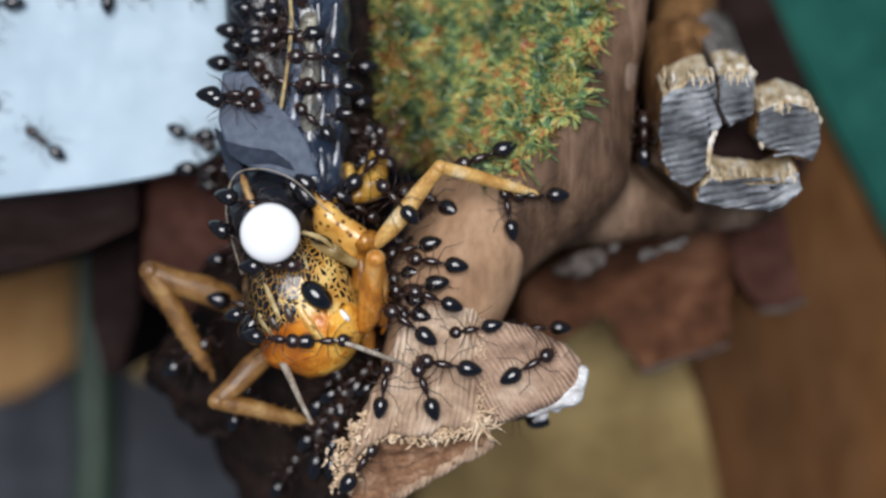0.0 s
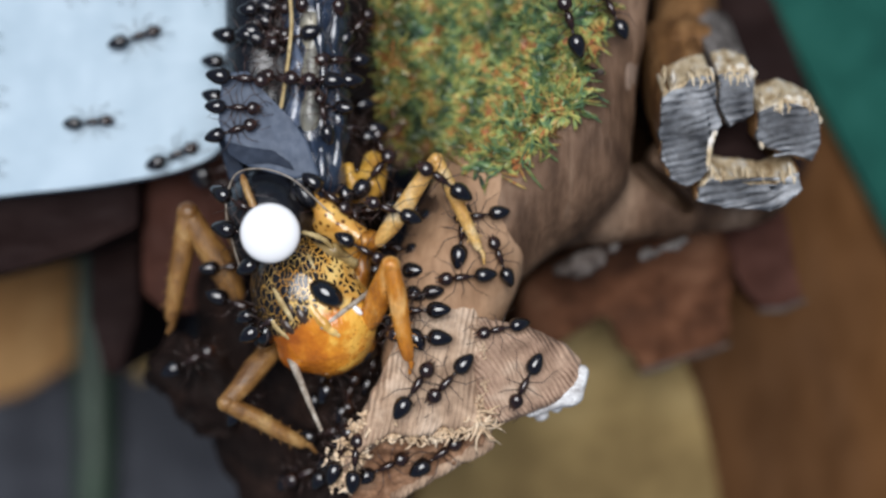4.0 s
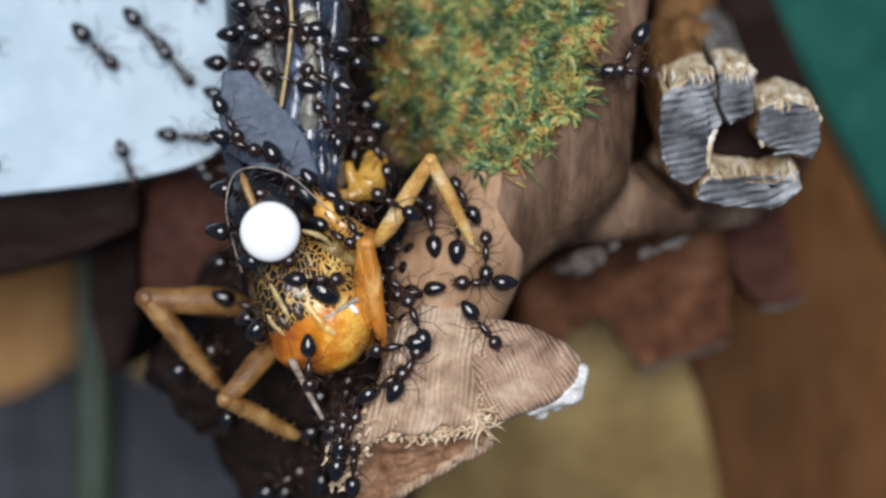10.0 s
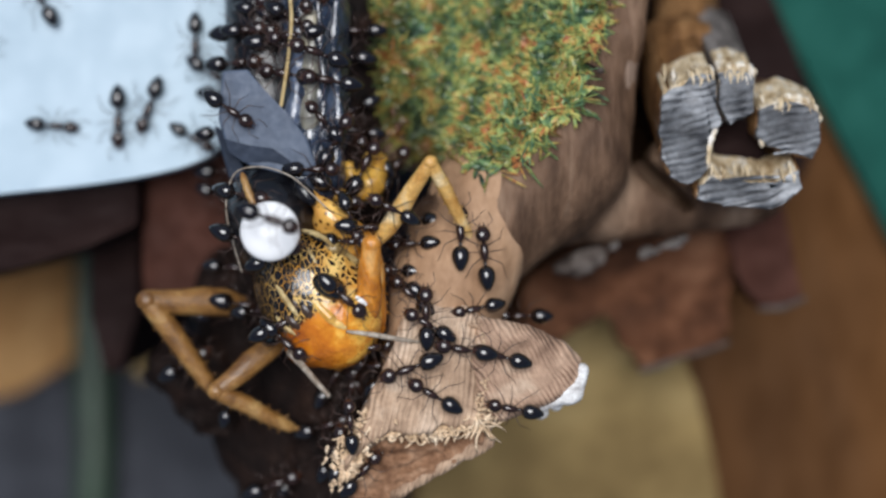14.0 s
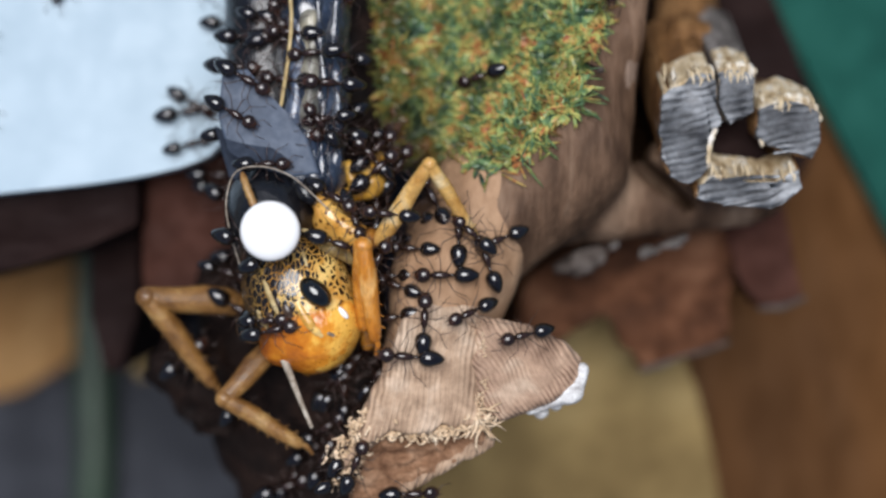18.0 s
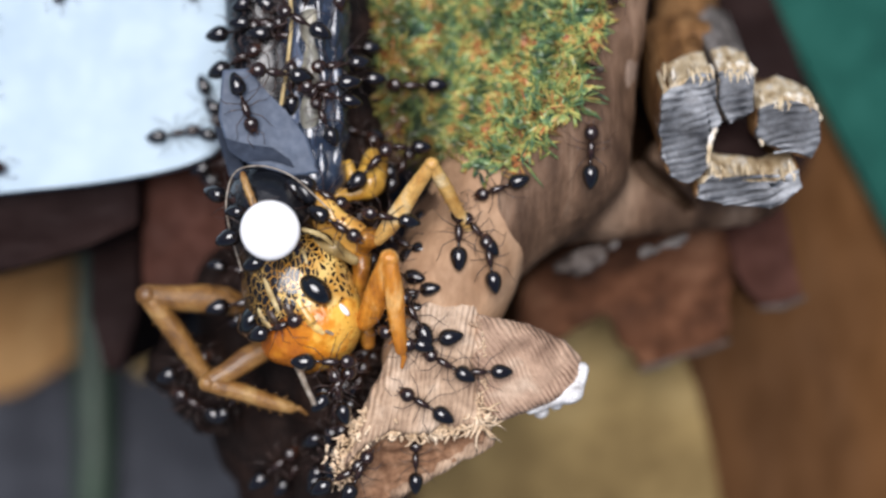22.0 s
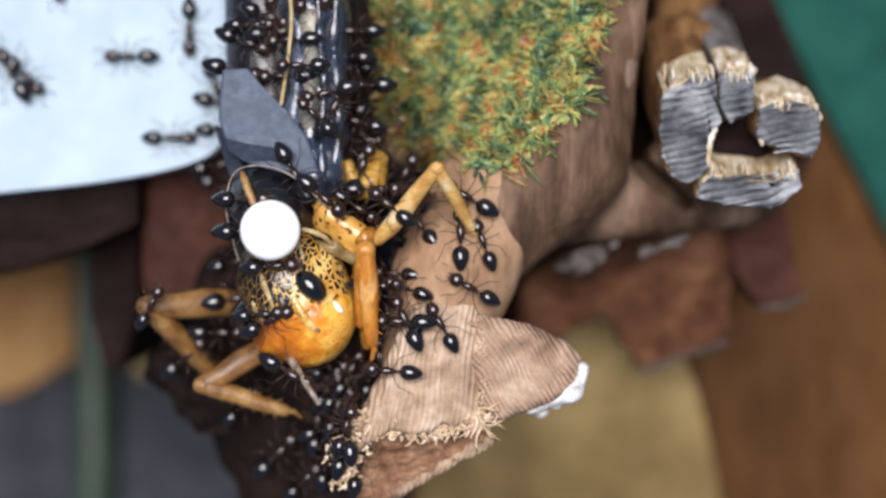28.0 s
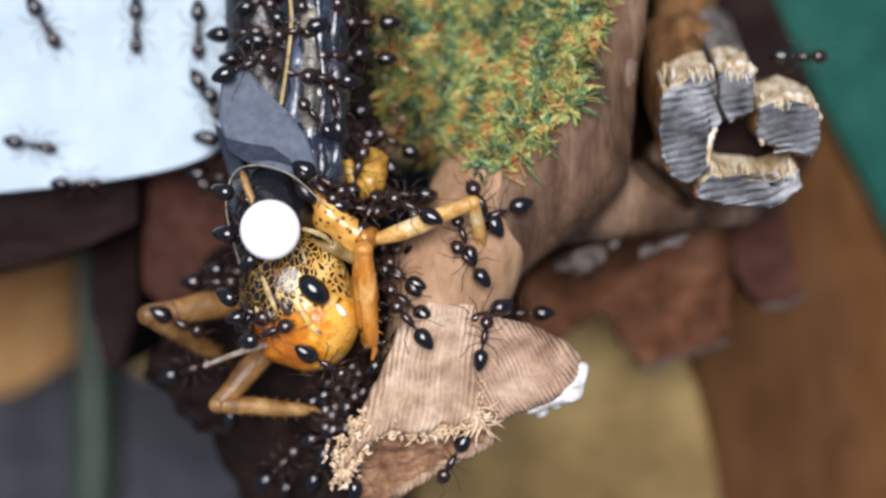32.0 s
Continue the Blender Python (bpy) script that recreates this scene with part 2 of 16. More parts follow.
def netted_shell(name):
    """The cricket's head: a yellow net over black on the crown, dark dashes on its yellow side, a glossy orange face with fine specks."""
    m, nt, b = shader(name, 0.26, 0.0, 0.5, 0.35)
    v = coords(nt)
    sep = nt.nodes.new("ShaderNodeSeparateXYZ")
    nt.links.new(v, sep.inputs[0])
    x, y = sep.outputs["X"], sep.outputs["Y"]
    wn = nt.nodes.new("ShaderNodeTexNoise")
    wn.inputs["Scale"].default_value = 0.8
    nt.links.new(v, wn.inputs["Vector"])
    bent = nt.nodes.new("ShaderNodeVectorMath")
    bent.operation = "MULTIPLY_ADD"
    bent.inputs[1].default_value = (0.8, 0.8, 0.8)
    nt.links.new(wn.outputs["Color"], bent.inputs[0])
    nt.links.new(coords(nt, (1.25, 0.70, 1.0), (0, 0, -28)), bent.inputs[2])
    edge = cells(nt, bent.outputs[0], 2.4, "DISTANCE_TO_EDGE")
    patch = noisy(nt, v, 0.7, 2.0)
    side = step_up(nt, summed(nt, x, y, 1.0, -0.15, 0.0), 0.2, 3.4, 0.045, -0.10)
    gap = ramp(nt, summed(nt, edge, side, 1.0, 1.0, 0.0), [(0.06, (0, 0, 0)), (0.10, (1, 1, 1))])
    vein = ramp(nt, patch, [(0.35, (0.52, 0.24, 0.03)), (0.66, (0.84, 0.58, 0.19))])
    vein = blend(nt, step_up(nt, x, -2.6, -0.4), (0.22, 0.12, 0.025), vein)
    crown = blend(nt, gap, vein, (0.010, 0.007, 0.005))
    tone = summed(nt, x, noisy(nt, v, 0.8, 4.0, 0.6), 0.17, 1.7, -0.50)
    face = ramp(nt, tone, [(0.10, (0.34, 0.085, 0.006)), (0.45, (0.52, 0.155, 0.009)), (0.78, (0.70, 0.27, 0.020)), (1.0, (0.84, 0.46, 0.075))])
    speck = ramp(nt, cells(nt, v, 3.8), [(0.13, (0.30, 0.12, 0.03)), (0.24, (1, 1, 1))])
    face = blend(nt, step_up(nt, summed(nt, x, y, 0.7, -0.35, 0.0), 4.3, 4.9), face, blend(nt, 1.0, face, speck, "MULTIPLY"))
    below = step_up(nt, summed(nt, summed(nt, x, y, -0.42, 1.0, 0.0), patch, 1.0, 1.2, 0.0), -5.75, -5.30)
    nt.links.new(blend(nt, below, face, crown), b.inputs["Base Color"])
    relief(nt, b, summed(nt, edge, noisy(nt, v, 1.0, 3.0), 0.30, 1.0, 0.0), 0.28, 0.5)
    return m


def spotted_shell(name):
    """Glossy yellow orange shell with fine dark spots."""
    m, nt, b = shader(name, 0.22, 0.0, 0.5, 0.5)
    v = coords(nt)
    ground_tone = ramp(nt, noisy(nt, v, 0.5, 3.0), [(0.3, (0.50, 0.20, 0.022)), (0.7, (0.80, 0.50, 0.13))])
    spot = ramp(nt, cells(nt, v, 2.0), [(0.22, (0.10, 0.03, 0.01)), (0.36, (1, 1, 1))])
    nt.links.new(blend(nt, 0.9, ground_tone, spot, "MULTIPLY"), b.inputs["Base Color"])
    return m


SPOTTED = spotted_shell("spotted_orange_shell")
OLIVE_PLATE = surface_paint("pale_olive_shell", (0.20, 0.13, 0.045), (0.36, 0.26, 0.105), (0.52, 0.42, 0.22), 0.7, rough=0.3, mm=0.05, strength=0.4, coat=0.3)
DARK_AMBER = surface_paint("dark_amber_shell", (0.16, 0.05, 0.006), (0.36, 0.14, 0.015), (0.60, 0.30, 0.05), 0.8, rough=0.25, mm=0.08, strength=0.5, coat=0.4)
HOLLOW_BROWN = surface_paint("dark_brown_shell", (0.018, 0.010, 0.006), (0.06, 0.035, 0.022), (0.14, 0.085, 0.055), 1.2, rough=0.3, mm=0.05, strength=0.4, coat=0.3)
NETTED = netted_shell("netted_yellow_black_shell")


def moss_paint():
    m, nt, b = shader("moss_leaves", 0.42)
    g = nt.nodes.new("ShaderNodeNewGeometry")
    v = coords(nt)
    patch = noisy(nt, v, 0.72, 2.5, 0.55, 0.8)
    mix = nt.nodes.new("ShaderNodeMath")
    mix.operation = "MULTIPLY_ADD"
    nt.links.new(g.outputs["Random Per Island"], mix.inputs[0])
    mix.inputs[1].default_value = 0.42
    shift = nt.nodes.new("ShaderNodeMapRange")
    shift.inputs["From Min"].default_value, shift.inputs["From Max"].default_value = 0.28, 0.72
    shift.inputs["To Min"].default_value, shift.inputs["To Max"].default_value = -0.12, 0.72
    nt.links.new(patch, shift.inputs["Value"])
    nt.links.new(shift.outputs[0], mix.inputs[2])
    c = ramp(nt, mix.outputs[0], [(0.0, (0.030, 0.060, 0.040)), (0.14, (0.060, 0.120, 0.070)), (0.32, (0.115, 0.200, 0.085)), (0.48, (0.21, 0.27, 0.085)), (0.62, (0.38, 0.36, 0.10)),
                                  (0.76, (0.40, 0.26, 0.08)), (0.90, (0.38, 0.15, 0.045)), (1.0, (0.26, 0.085, 0.04))])
    # Dark blotches stand in for the shadows among the leaves.
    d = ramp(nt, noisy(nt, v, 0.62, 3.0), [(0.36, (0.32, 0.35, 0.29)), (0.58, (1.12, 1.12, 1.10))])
    sep = nt.nodes.new("ShaderNodeSeparateXYZ")
    nt.links.new(v, sep.inputs[0])
    # Shade on the left side is multiplied into the leaf colour, with a ragged border.
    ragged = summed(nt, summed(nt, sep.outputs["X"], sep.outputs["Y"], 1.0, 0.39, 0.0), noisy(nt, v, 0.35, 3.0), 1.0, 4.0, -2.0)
    base_tone = blend(nt, 1.0, c, d, "MULTIPLY")
    shaded_tone = blend(nt, 1.0, base_tone, (0.52, 0.45, 0.36), "MULTIPLY")
    nt.links.new(blend(nt, step_up(nt, ragged, -6.3, -3.3), shaded_tone, base_tone), b.inputs["Base Color"])
    b.inputs["Subsurface Weight"].default_value = 0.0
    return m


MOSS = moss_paint()

# ---- building helpers: all shapes are written in millimetres ----
ORIGIN = {}


def thing(name, base, label, category, group="", kind=""):
    """An Empty at its base, which carries the parts of one thing."""
    ob = new(name)
    ob.empty_display_size = 0.002
    ob.location = Vector(base) * 0.001
    ORIGIN[ob] = Vector(base)
    return tagged(ob, label, category, group, kind)


def to_mesh(name, data, mat, pivot, smooth=True):
    me = bpy.data.meshes.new(name)
    if isinstance(data, tuple):
        vs = (np.array(data[0], float).reshape(-1, 3) - np.array(pivot)) * 0.001
        me.from_pydata(vs.tolist(), [], data[1].tolist() if isinstance(data[1], np.ndarray) else data[1])
    else:
        bmesh.ops.recalc_face_normals(data, faces=data.faces)
        for v in data.verts:
            v.co = (v.co - Vector(pivot)) * 0.001
        data.to_mesh(me)
        data.free()
    if smooth:
        me.polygons.foreach_set("use_smooth", [True] * len(me.polygons))
    me.materials.append(mat)
    me.update()
    return me


def part(name, data, mat, parent, label="", pivot=None, smooth=True):
    """Links a shape as one mesh under a thing or part; pivot is its own origin."""
    base = ORIGIN[parent]
    pivot = Vector(pivot) if pivot is not None else base.copy()
    ob = new(name, to_mesh(name, data, mat, pivot, smooth))
    ob.parent = parent
    ob.location = (pivot - base) * 0.001
    ORIGIN[ob] = pivot
    return tagged(ob, label)


def alone(name, data, mat, base, label, category, kind="", smooth=True):
    """A thing that is a single mesh."""
    ob = new(name, to_mesh(name, data, mat, Vector(base), smooth))
    ob.location = Vector(base) * 0.001
    ORIGIN[ob] = Vector(base)
    return tagged(ob, label, category, "", kind)


def tube(points, radii, sides=10, flat=1.0):
    """A tapering tube with rounded ends through the points."""
    bm = bmesh.new()
    pts = [Vector(p) for p in points]
    rings = []
    n = len(pts)
    for i, p in enumerate(pts):
        d = (pts[min(i + 1, n - 1)] - pts[max(i - 1, 0)]).normalized()
        side = d.cross(Vector((0, 0, 1)))
        side = side.normalized() if side.length > 1e-3 else Vector((1, 0, 0))
        up = side.cross(d).normalized()
        rows = [(0, radii[i])]
        if i == 0:
            rows = [(-0.8 * radii[i], 0.45 * radii[i]), (-0.4 * radii[i], 0.85 * radii[i]), (0, radii[i])]
        elif i == n - 1:
            rows = [(0, radii[i]), (0.4 * radii[i], 0.85 * radii[i]), (0.8 * radii[i], 0.45 * radii[i])]
        for off, r in rows:
            rings.append([bm.verts.new(p + d * off + (side * math.cos(a) + up * math.sin(a) * flat) * r)
                          for a in (2 * math.pi * k / sides for k in range(sides))])
    for a, b in zip(rings, rings[1:]):
        for k in range(sides):
            bm.faces.new((a[k], a[(k + 1) % sides], b[(k + 1) % sides], b[k]))
    bm.faces.new(rings[0][::-1])
    bm.faces.new(rings[-1])
    return bm


def joined(shapes):
    """Several shapes as one."""
    out = bmesh.new()
    for bm in shapes:
        me = bpy.data.meshes.new("piece")
        bm.to_mesh(me)
        bm.free()
        out.from_mesh(me)
        bpy.data.meshes.remove(me)
    return out


def curve_points(points, steps=6):
    """A smooth line through the points."""
    p = [Vector(q) for q in points]
    p = [2 * p[0] - p[1]] + p + [2 * p[-1] - p[-2]]
    out = []
    for i in range(1, len(p) - 2):
        for k in range(steps):
            t = k / steps
            a, b, c, d = p[i - 1:i + 3]
            out.append(0.5 * ((2 * b) + (c - a) * t + (2 * a - 5 * b + 4 * c - d) * t * t + (3 * b - a - 3 * c + d) * t ** 3))
    return out + [p[-2]]


def egg(centre, size, turn=0.0, seg=20, tilt=0.0, taper=0.0):
    """An ovoid, tapered along its own x."""
    bm = bmesh.new()
    bmesh.ops.create_uvsphere(bm, u_segments=seg, v_segments=seg // 2 + 2, radius=1)
    m = Matrix.Translation(centre) @ Euler((0, radians(tilt), radians(turn))).to_matrix().to_4x4()
    for v in bm.verts:
        k = 1 - taper * v.co.x
        v.co = m @ Vector((v.co.x * size[0], v.co.y * size[1] * k, v.co.z * size[2] * k))
    return bm


def prism(outline, low, high, bevel=0.3, lean=(0, 0)):
    """A slab over an outline, with rounded edges; lean shifts the lower rim."""
    bm = bmesh.new()
    top = [bm.verts.new((x, y, high)) for x, y, *_ in outline]
    bottom = [bm.verts.new((x + lean[0], y + lean[1], low)) for x, y, *_ in outline]
    bm.faces.new(top)
    bm.faces.new(bottom[::-1])
    n = len(top)
    for k in range(n):
        bm.faces.new((top[k], bottom[k], bottom[(k + 1) % n], top[(k + 1) % n]))
    if bevel:
        bmesh.ops.bevel(bm, geom=list(bm.edges), offset=bevel, segments=2, affect="EDGES", profile=0.6)
    return bm


def lattice_noise(x, y, z, seed=0):
    """Smooth noise between -1 and 1 on arrays."""
    xi, yi, zi = np.floor(x).astype(np.int64), np.floor(y).astype(np.int64), np.floor(z).astype(np.int64)
    fx, fy, fz = x - xi, y - yi, z - zi
    fx, fy, fz = fx * fx * (3 - 2 * fx), fy * fy * (3 - 2 * fy), fz * fz * (3 - 2 * fz)

    def h(a, b, c):
        n = (a * 374761393 + b * 668265263 + c * 2147483647 + seed * 974711) & 0xFFFFFFFF
        n = ((n ^ (n >> 13)) * 1274126177) & 0xFFFFFFFF
        return ((n ^ (n >> 16)) & 0xFFFF) / 32767.5 - 1

    def mix(a, b, f):
        return a + (b - a) * f
    return mix(mix(mix(h(xi, yi, zi), h(xi + 1, yi, zi), fx), mix(h(xi, yi + 1, zi), h(xi + 1, yi + 1, zi), fx), fy),
               mix(mix(h(xi, yi, zi + 1), h(xi + 1, yi, zi + 1), fx), mix(h(xi, yi + 1, zi + 1), h(xi + 1, yi + 1, zi + 1), fx), fy), fz)


def smooth_min(a, b, k):
    h = np.clip(0.5 + 0.5 * (b - a) / k, 0, 1)
    return b + (a - b) * h - k * h * (1 - h)


def limb(x, y, z, a, b, ra, rb):
    """Distance from a tapering round limb."""
    a, b = np.array(a, float), np.array(b, float)
    d = b - a
    t = np.clip(((x - a[0]) * d[0] + (y - a[1]) * d[1] + (z - a[2]) * d[2]) / (d @ d), 0, 1)
    return np.sqrt((x - a[0] - t * d[0]) ** 2 + (y - a[1] - t * d[1]) ** 2 + (z - a[2] - t * d[2]) ** 2) - (ra + (rb - ra) * t)


def ellipsoid(x, y, z, c, s, turn):
    a = radians(turn)
    u, v = (x - c[0]) * math.cos(a) + (y - c[1]) * math.sin(a), -(x - c[0]) * math.sin(a) + (y - c[1]) * math.cos(a)
    return (np.sqrt((u / s[0]) ** 2 + (v / s[1]) ** 2 + ((z - c[2]) / s[2]) ** 2) - 1) * min(s)


def outline_field(x, y, ring):
    """Flat distance from an outline, negative inside."""
    d = np.full(x.shape, 1e9)
    inside = np.zeros(x.shape, bool)
    for (ax, ay, _), (bx, by, _) in zip(ring, ring[1:] + ring[:1]):
        ex, ey = bx - ax, by - ay
        t = np.clip(((x - ax) * ex + (y - ay) * ey) / (ex * ex + ey * ey), 0, 1)
        d = np.minimum(d, (x - ax - t * ex) ** 2 + (y - ay - t * ey) ** 2)
        if ay != by:
            inside ^= ((ay > y) != (by > y)) & (x < ex * (y - ay) / ey + ax)
    d = np.sqrt(d)
    return np.where(inside, -d, d)


def smooth_max(a, b, k):
    return -smooth_min(-a, -b, k)


def skin(field, low, high, step):
    """The surface on which a distance field is zero, as vertices and quads."""
    ax = [np.arange(l, h + step, step) for l, h in zip(low, high)]
    g = np.meshgrid(*ax, indexing="ij")
    v = field(*g)
    inside = v < 0
    n = [s - 1 for s in v.shape]
    total, count = np.zeros((*n, 3)), np.zeros(n)

    def corner(arr, i, j, k):
        return arr[i:i + n[0], j:j + n[1], k:k + n[2]]
    for axis in range(3):
        for u in (0, 1):
            for w in (0, 1):
                c0 = [u, w]
                c0.insert(axis, 0)
                c1 = list(c0)
                c1[axis] = 1
                a, b = corner(v, *c0), corner(v, *c1)
                hit = (a < 0) != (b < 0)
                t = np.where(hit, a / np.where(hit, a - b, 1), 0)
                for d in range(3):
                    total[..., d] += np.where(hit, c0[d] + (t if d == axis else 0), 0)
                count += hit
    live = count > 0
    index = np.full(n, -1)
    index[live] = np.arange(live.sum())
    cell = np.argwhere(live)
    verts = (cell + total[live] / count[live][:, None]) * step + np.array(low)
    quads = []
    for axis in range(3):
        o = [d for d in range(3) if d != axis]
        lo = [slice(0, s) for s in v.shape]
        hi = [slice(0, s) for s in v.shape]
        lo[axis], hi[axis] = slice(0, v.shape[axis] - 1), slice(1, v.shape[axis])
        a, b = inside[tuple(lo)], inside[tuple(hi)]
        for flip, where in ((False, a & ~b), (True, ~a & b)):
            e = np.argwhere(where)
            e = e[(e[:, o[0]] > 0) & (e[:, o[1]] > 0) & (e[:, o[0]] < n[o[0]]) & (e[:, o[1]] < n[o[1]])]
            ring = []
            for du, dw in ((0, 0), (1, 0), (1, 1), (0, 1)):
                q = e.copy()
                q[:, o[0]] -= du
                q[:, o[1]] -= dw
                ring.append(index[q[:, 0], q[:, 1], q[:, 2]])
            if flip != (axis == 1):
                ring = ring[::-1]
            quads.append(np.stack(ring, 1))
    return verts, np.concatenate(quads)


def height_at(field, x, y, low, high):
    """The height of the upper skin of a field at arrays x, y."""
    top = np.full(x.shape, np.nan)
    for z in np.arange(low, high, 0.1):
        top = np.where(field(x, y, np.full(x.shape, z)) < 0, z, top)
    return top


# ---- the ground and what lies far below the log ----
alone("ground", prism([(-3000, -3000), (3000, -3000), (3000, 3000), (-3000, 3000)], -20, 0, 1.0), SLATE, (0, 0, 0),
      "slate grey bench top far below the log", "bench", "structure", False)
alone("plank", prism([(-3.88, -25.80, 15.00), (-1.11, -7.34, 15.00), (9.97, 6.51, 15.00), (21.05, 15.74, 15.00), (22.89, 43.43, 15.00), (60.74, 43.43, 15.00), (69.97, -25.80, 15.00)], 0, 15, 0.5), ORANGE_WOOD, (34.15, -8.15, 0.00),
      "orange brown wooden plank lying on the grey bench", "plank", "", False)
alone("cutting_mat", prism([(26.10, 20.51, 17.00), (31.19, 10.28, 17.00), (36.19, 0.59, 17.00), (50.74, -25.42, 17.00), (68.93, -25.42, 17.00), (68.93, 40.51, 17.00), (23.46, 40.51, 17.00), (23.92, 25.05, 17.00)], 15, 17, 0.2), GREEN_MAT, (42.28, 11.12, 15.00),
      "dark green cutting mat with a straight edge on the plank", "cutting mat", "", False)


def leaf(name, outline, low, high, mat, label, rise=0.0):
    bm = prism(outline, low, high, 0.0)
    bmesh.ops.triangulate(bm, faces=[f for f in bm.faces if len(f.verts) > 4])
    foot = min(v.co.y for v in bm.verts)
    for v in bm.verts:
        v.co.z += rise * (v.co.y - foot)
    return alone(name, bm, mat, outline[0][:2] + (low,), label, "leaf", "", False)


leaf("dry_leaf", [(-2.93, -25.61, 16.00), (-2.21, -19.81, 18.00), (-1.07, -15.96, 20.00), (2.43, -9.51, 23.00), (8.80, -4.23, 25.00), (11.70, -2.50, 26.00), (14.24, -3.35, 26.00), (17.70, -6.85, 24.00), (19.74, -11.33, 22.00), (21.07, -15.96, 20.00), (23.18, -25.61, 16.00)], 15, 16, OLIVE,
     "olive tan dry leaf lying on the orange plank", 0.42)
leaf("dry_leaf", [(-45.74, -1.97, 2.00), (-37.65, -1.47, 2.00), (-32.08, -0.46, 2.00), (-30.81, -6.02, 2.00), (-33.09, -10.07, 2.00), (-38.15, -13.10, 2.00), (-45.74, -14.62, 2.00)], 0, 2, TAN,
     "tan orange dry leaf lying on the grey bench")
leaf("dry_leaf", [(-28.83, -7.54, 2.00), (-27.52, -6.32, 2.00), (-25.24, -6.63, 2.00), (-24.48, -9.05, 2.00), (-25.24, -11.48, 2.00), (-27.26, -11.68, 2.00), (-28.43, -10.07, 2.00)], 0, 1.6, OLIVE,
     "small curled olive leaf lying on the bench", 0.05)
alone("plant_stem", tube([(-30.97, 3.09, 2.00), (-31.27, -8.05, 2.00), (-31.07, -18.16, 2.00), (-31.67, -28.28, 2.00)], [2.0, 1.9, 1.8, 1.8], 12), STEM, (-31.49, -13.28, 0.00),
      "dull green plant stem lying on the bench", "plant stem")

# ---- the white card on its dark wooden support ----
stand = thing("card_stand", (-32.51, 9.79, 0.00), "dark brown wooden stand under a white card", "stand")
part("rail", prism([(-46.15, 9.39, 36.00), (-20.97, 9.39, 36.00), (-20.97, 1.40, 36.00), (-24.32, 0.04, 36.00), (-28.22, -1.13, 36.00), (-32.89, -2.30, 36.00), (-46.15, -3.86, 36.00)], 28, 36, 0.8), RAIL, stand, smooth=False)
part("post", prism([(-26.44, 5.88, 28.00), (-22.27, 5.88, 28.00), (-22.44, -4.96, 28.00), (-23.73, -9.34, 28.00), (-25.19, -9.47, 28.00), (-26.03, -4.96, 28.00)], 0, 28, 0.8), RAIL, stand, smooth=False)
part("panel", prism([(-21.44, 9.64, 33.00), (-13.36, 9.64, 33.00), (-13.76, -3.96, 33.00), (-19.36, -4.76, 33.00), (-21.36, -3.16, 33.00)], 0, 33, 0.6), RED_RAIL, stand, "red-brown panel", smooth=False)
part("foot", prism([(-55.59, 22.62, 0.00), (-29.95, 22.62, 0.00), (-29.95, 5.69, 0.00), (-55.59, 5.69, 0.00)], 0, 28, 0.6), RAIL, stand, smooth=False)
card = [(-49.17, 1.65, 38.00)] + curve_points([(-45.34, 1.88, 38.00), (-30.02, 3.60, 38.00), (-24.28, 4.21, 38.00), (-19.68, 4.94, 38.00), (-16.81, 5.74, 38.00), (-15.01, 6.85, 38.00), (-14.24, 9.23, 38.00), (-13.17, 13.06, 38.00), (-12.02, 19.18, 38.00), (-10.87, 32.20, 38.00)], 4) + [(-49.17, 32.20, 38.00)]
alone("white_card", prism(card, 36, 38, 0.25), WHITE, (-26.66, 13.29, 36.00), "smooth white plastic card with a curved edge", "card", "", False)

# ---- the log ----


def log_field(x, y, z):
    d = limb(x, y, z, (9.60, 27.08, 37.00), (9.20, 14.59, 38.00), 4.7, 4.6)
    d = smooth_min(d, limb(x, y, z, (9.20, 14.59, 38.00), (7.63, 6.87, 39.00), 4.6, 5.0), 2.5)
    d = smooth_min(d, limb(x, y, z, (7.63, 6.87, 39.00), (1.72, 0.41, 40.50), 5.0, 4.2), 2.5)
    d = smooth_min(d, limb(x, y, z, (0.65, 28.28, 32.00), (0.24, 11.14, 34.00), 6.5, 6.2), 3.0)
    d = smooth_min(d, limb(x, y, z, (8.81, 3.60, 36.00), (21.28, 4.60, 35.60), 3.5, 3.0), 1.3)
    d = smooth_min(d, limb(x, y, z, (13.28, 24.05, 40.20), (12.20, 14.17, 41.20), 1.8, 1.7), 0.9)
    d = smooth_min(d, limb(x, y, z, (-3.71, 27.08, 37.00), (-4.30, 7.34, 37.60), 2.5, 2.2), 1.5)
    cleft = limb(x, y, 0 * z, (14.44, 18.84, 0), (14.06, 10.94, 0), 0.75, 0.95)
    cleft = np.minimum(cleft, limb(x, y, 0 * z, (14.06, 10.94, 0), (13.31, 5.68, 0), 0.95, 0.80))
    cleft = np.minimum(cleft, limb(x, y, 0 * z, (13.31, 5.68, 0), (16.58, 2.86, 0), 0.80, 0.45))
    d = smooth_max(d, -np.maximum(cleft, 33.5 - z), 0.7)
    u, v = 0.93 * x + 0.37 * y, -0.37 * x + 0.93 * y
    d = d + 0.28 * lattice_noise(u * 0.55, v * 0.16, z * 0.4, 3) + 0.09 * lattice_noise(u * 1.6, v * 0.35, z * 1.2, 5)
    return d


log = thing("log", (8.51, 19.54, 0.00), "brown log with stripped bark and broken side branches", "log")
part("trunk", skin(log_field, (-12, -6, 24), (26, 26, 48), 0.34), BARK, log)


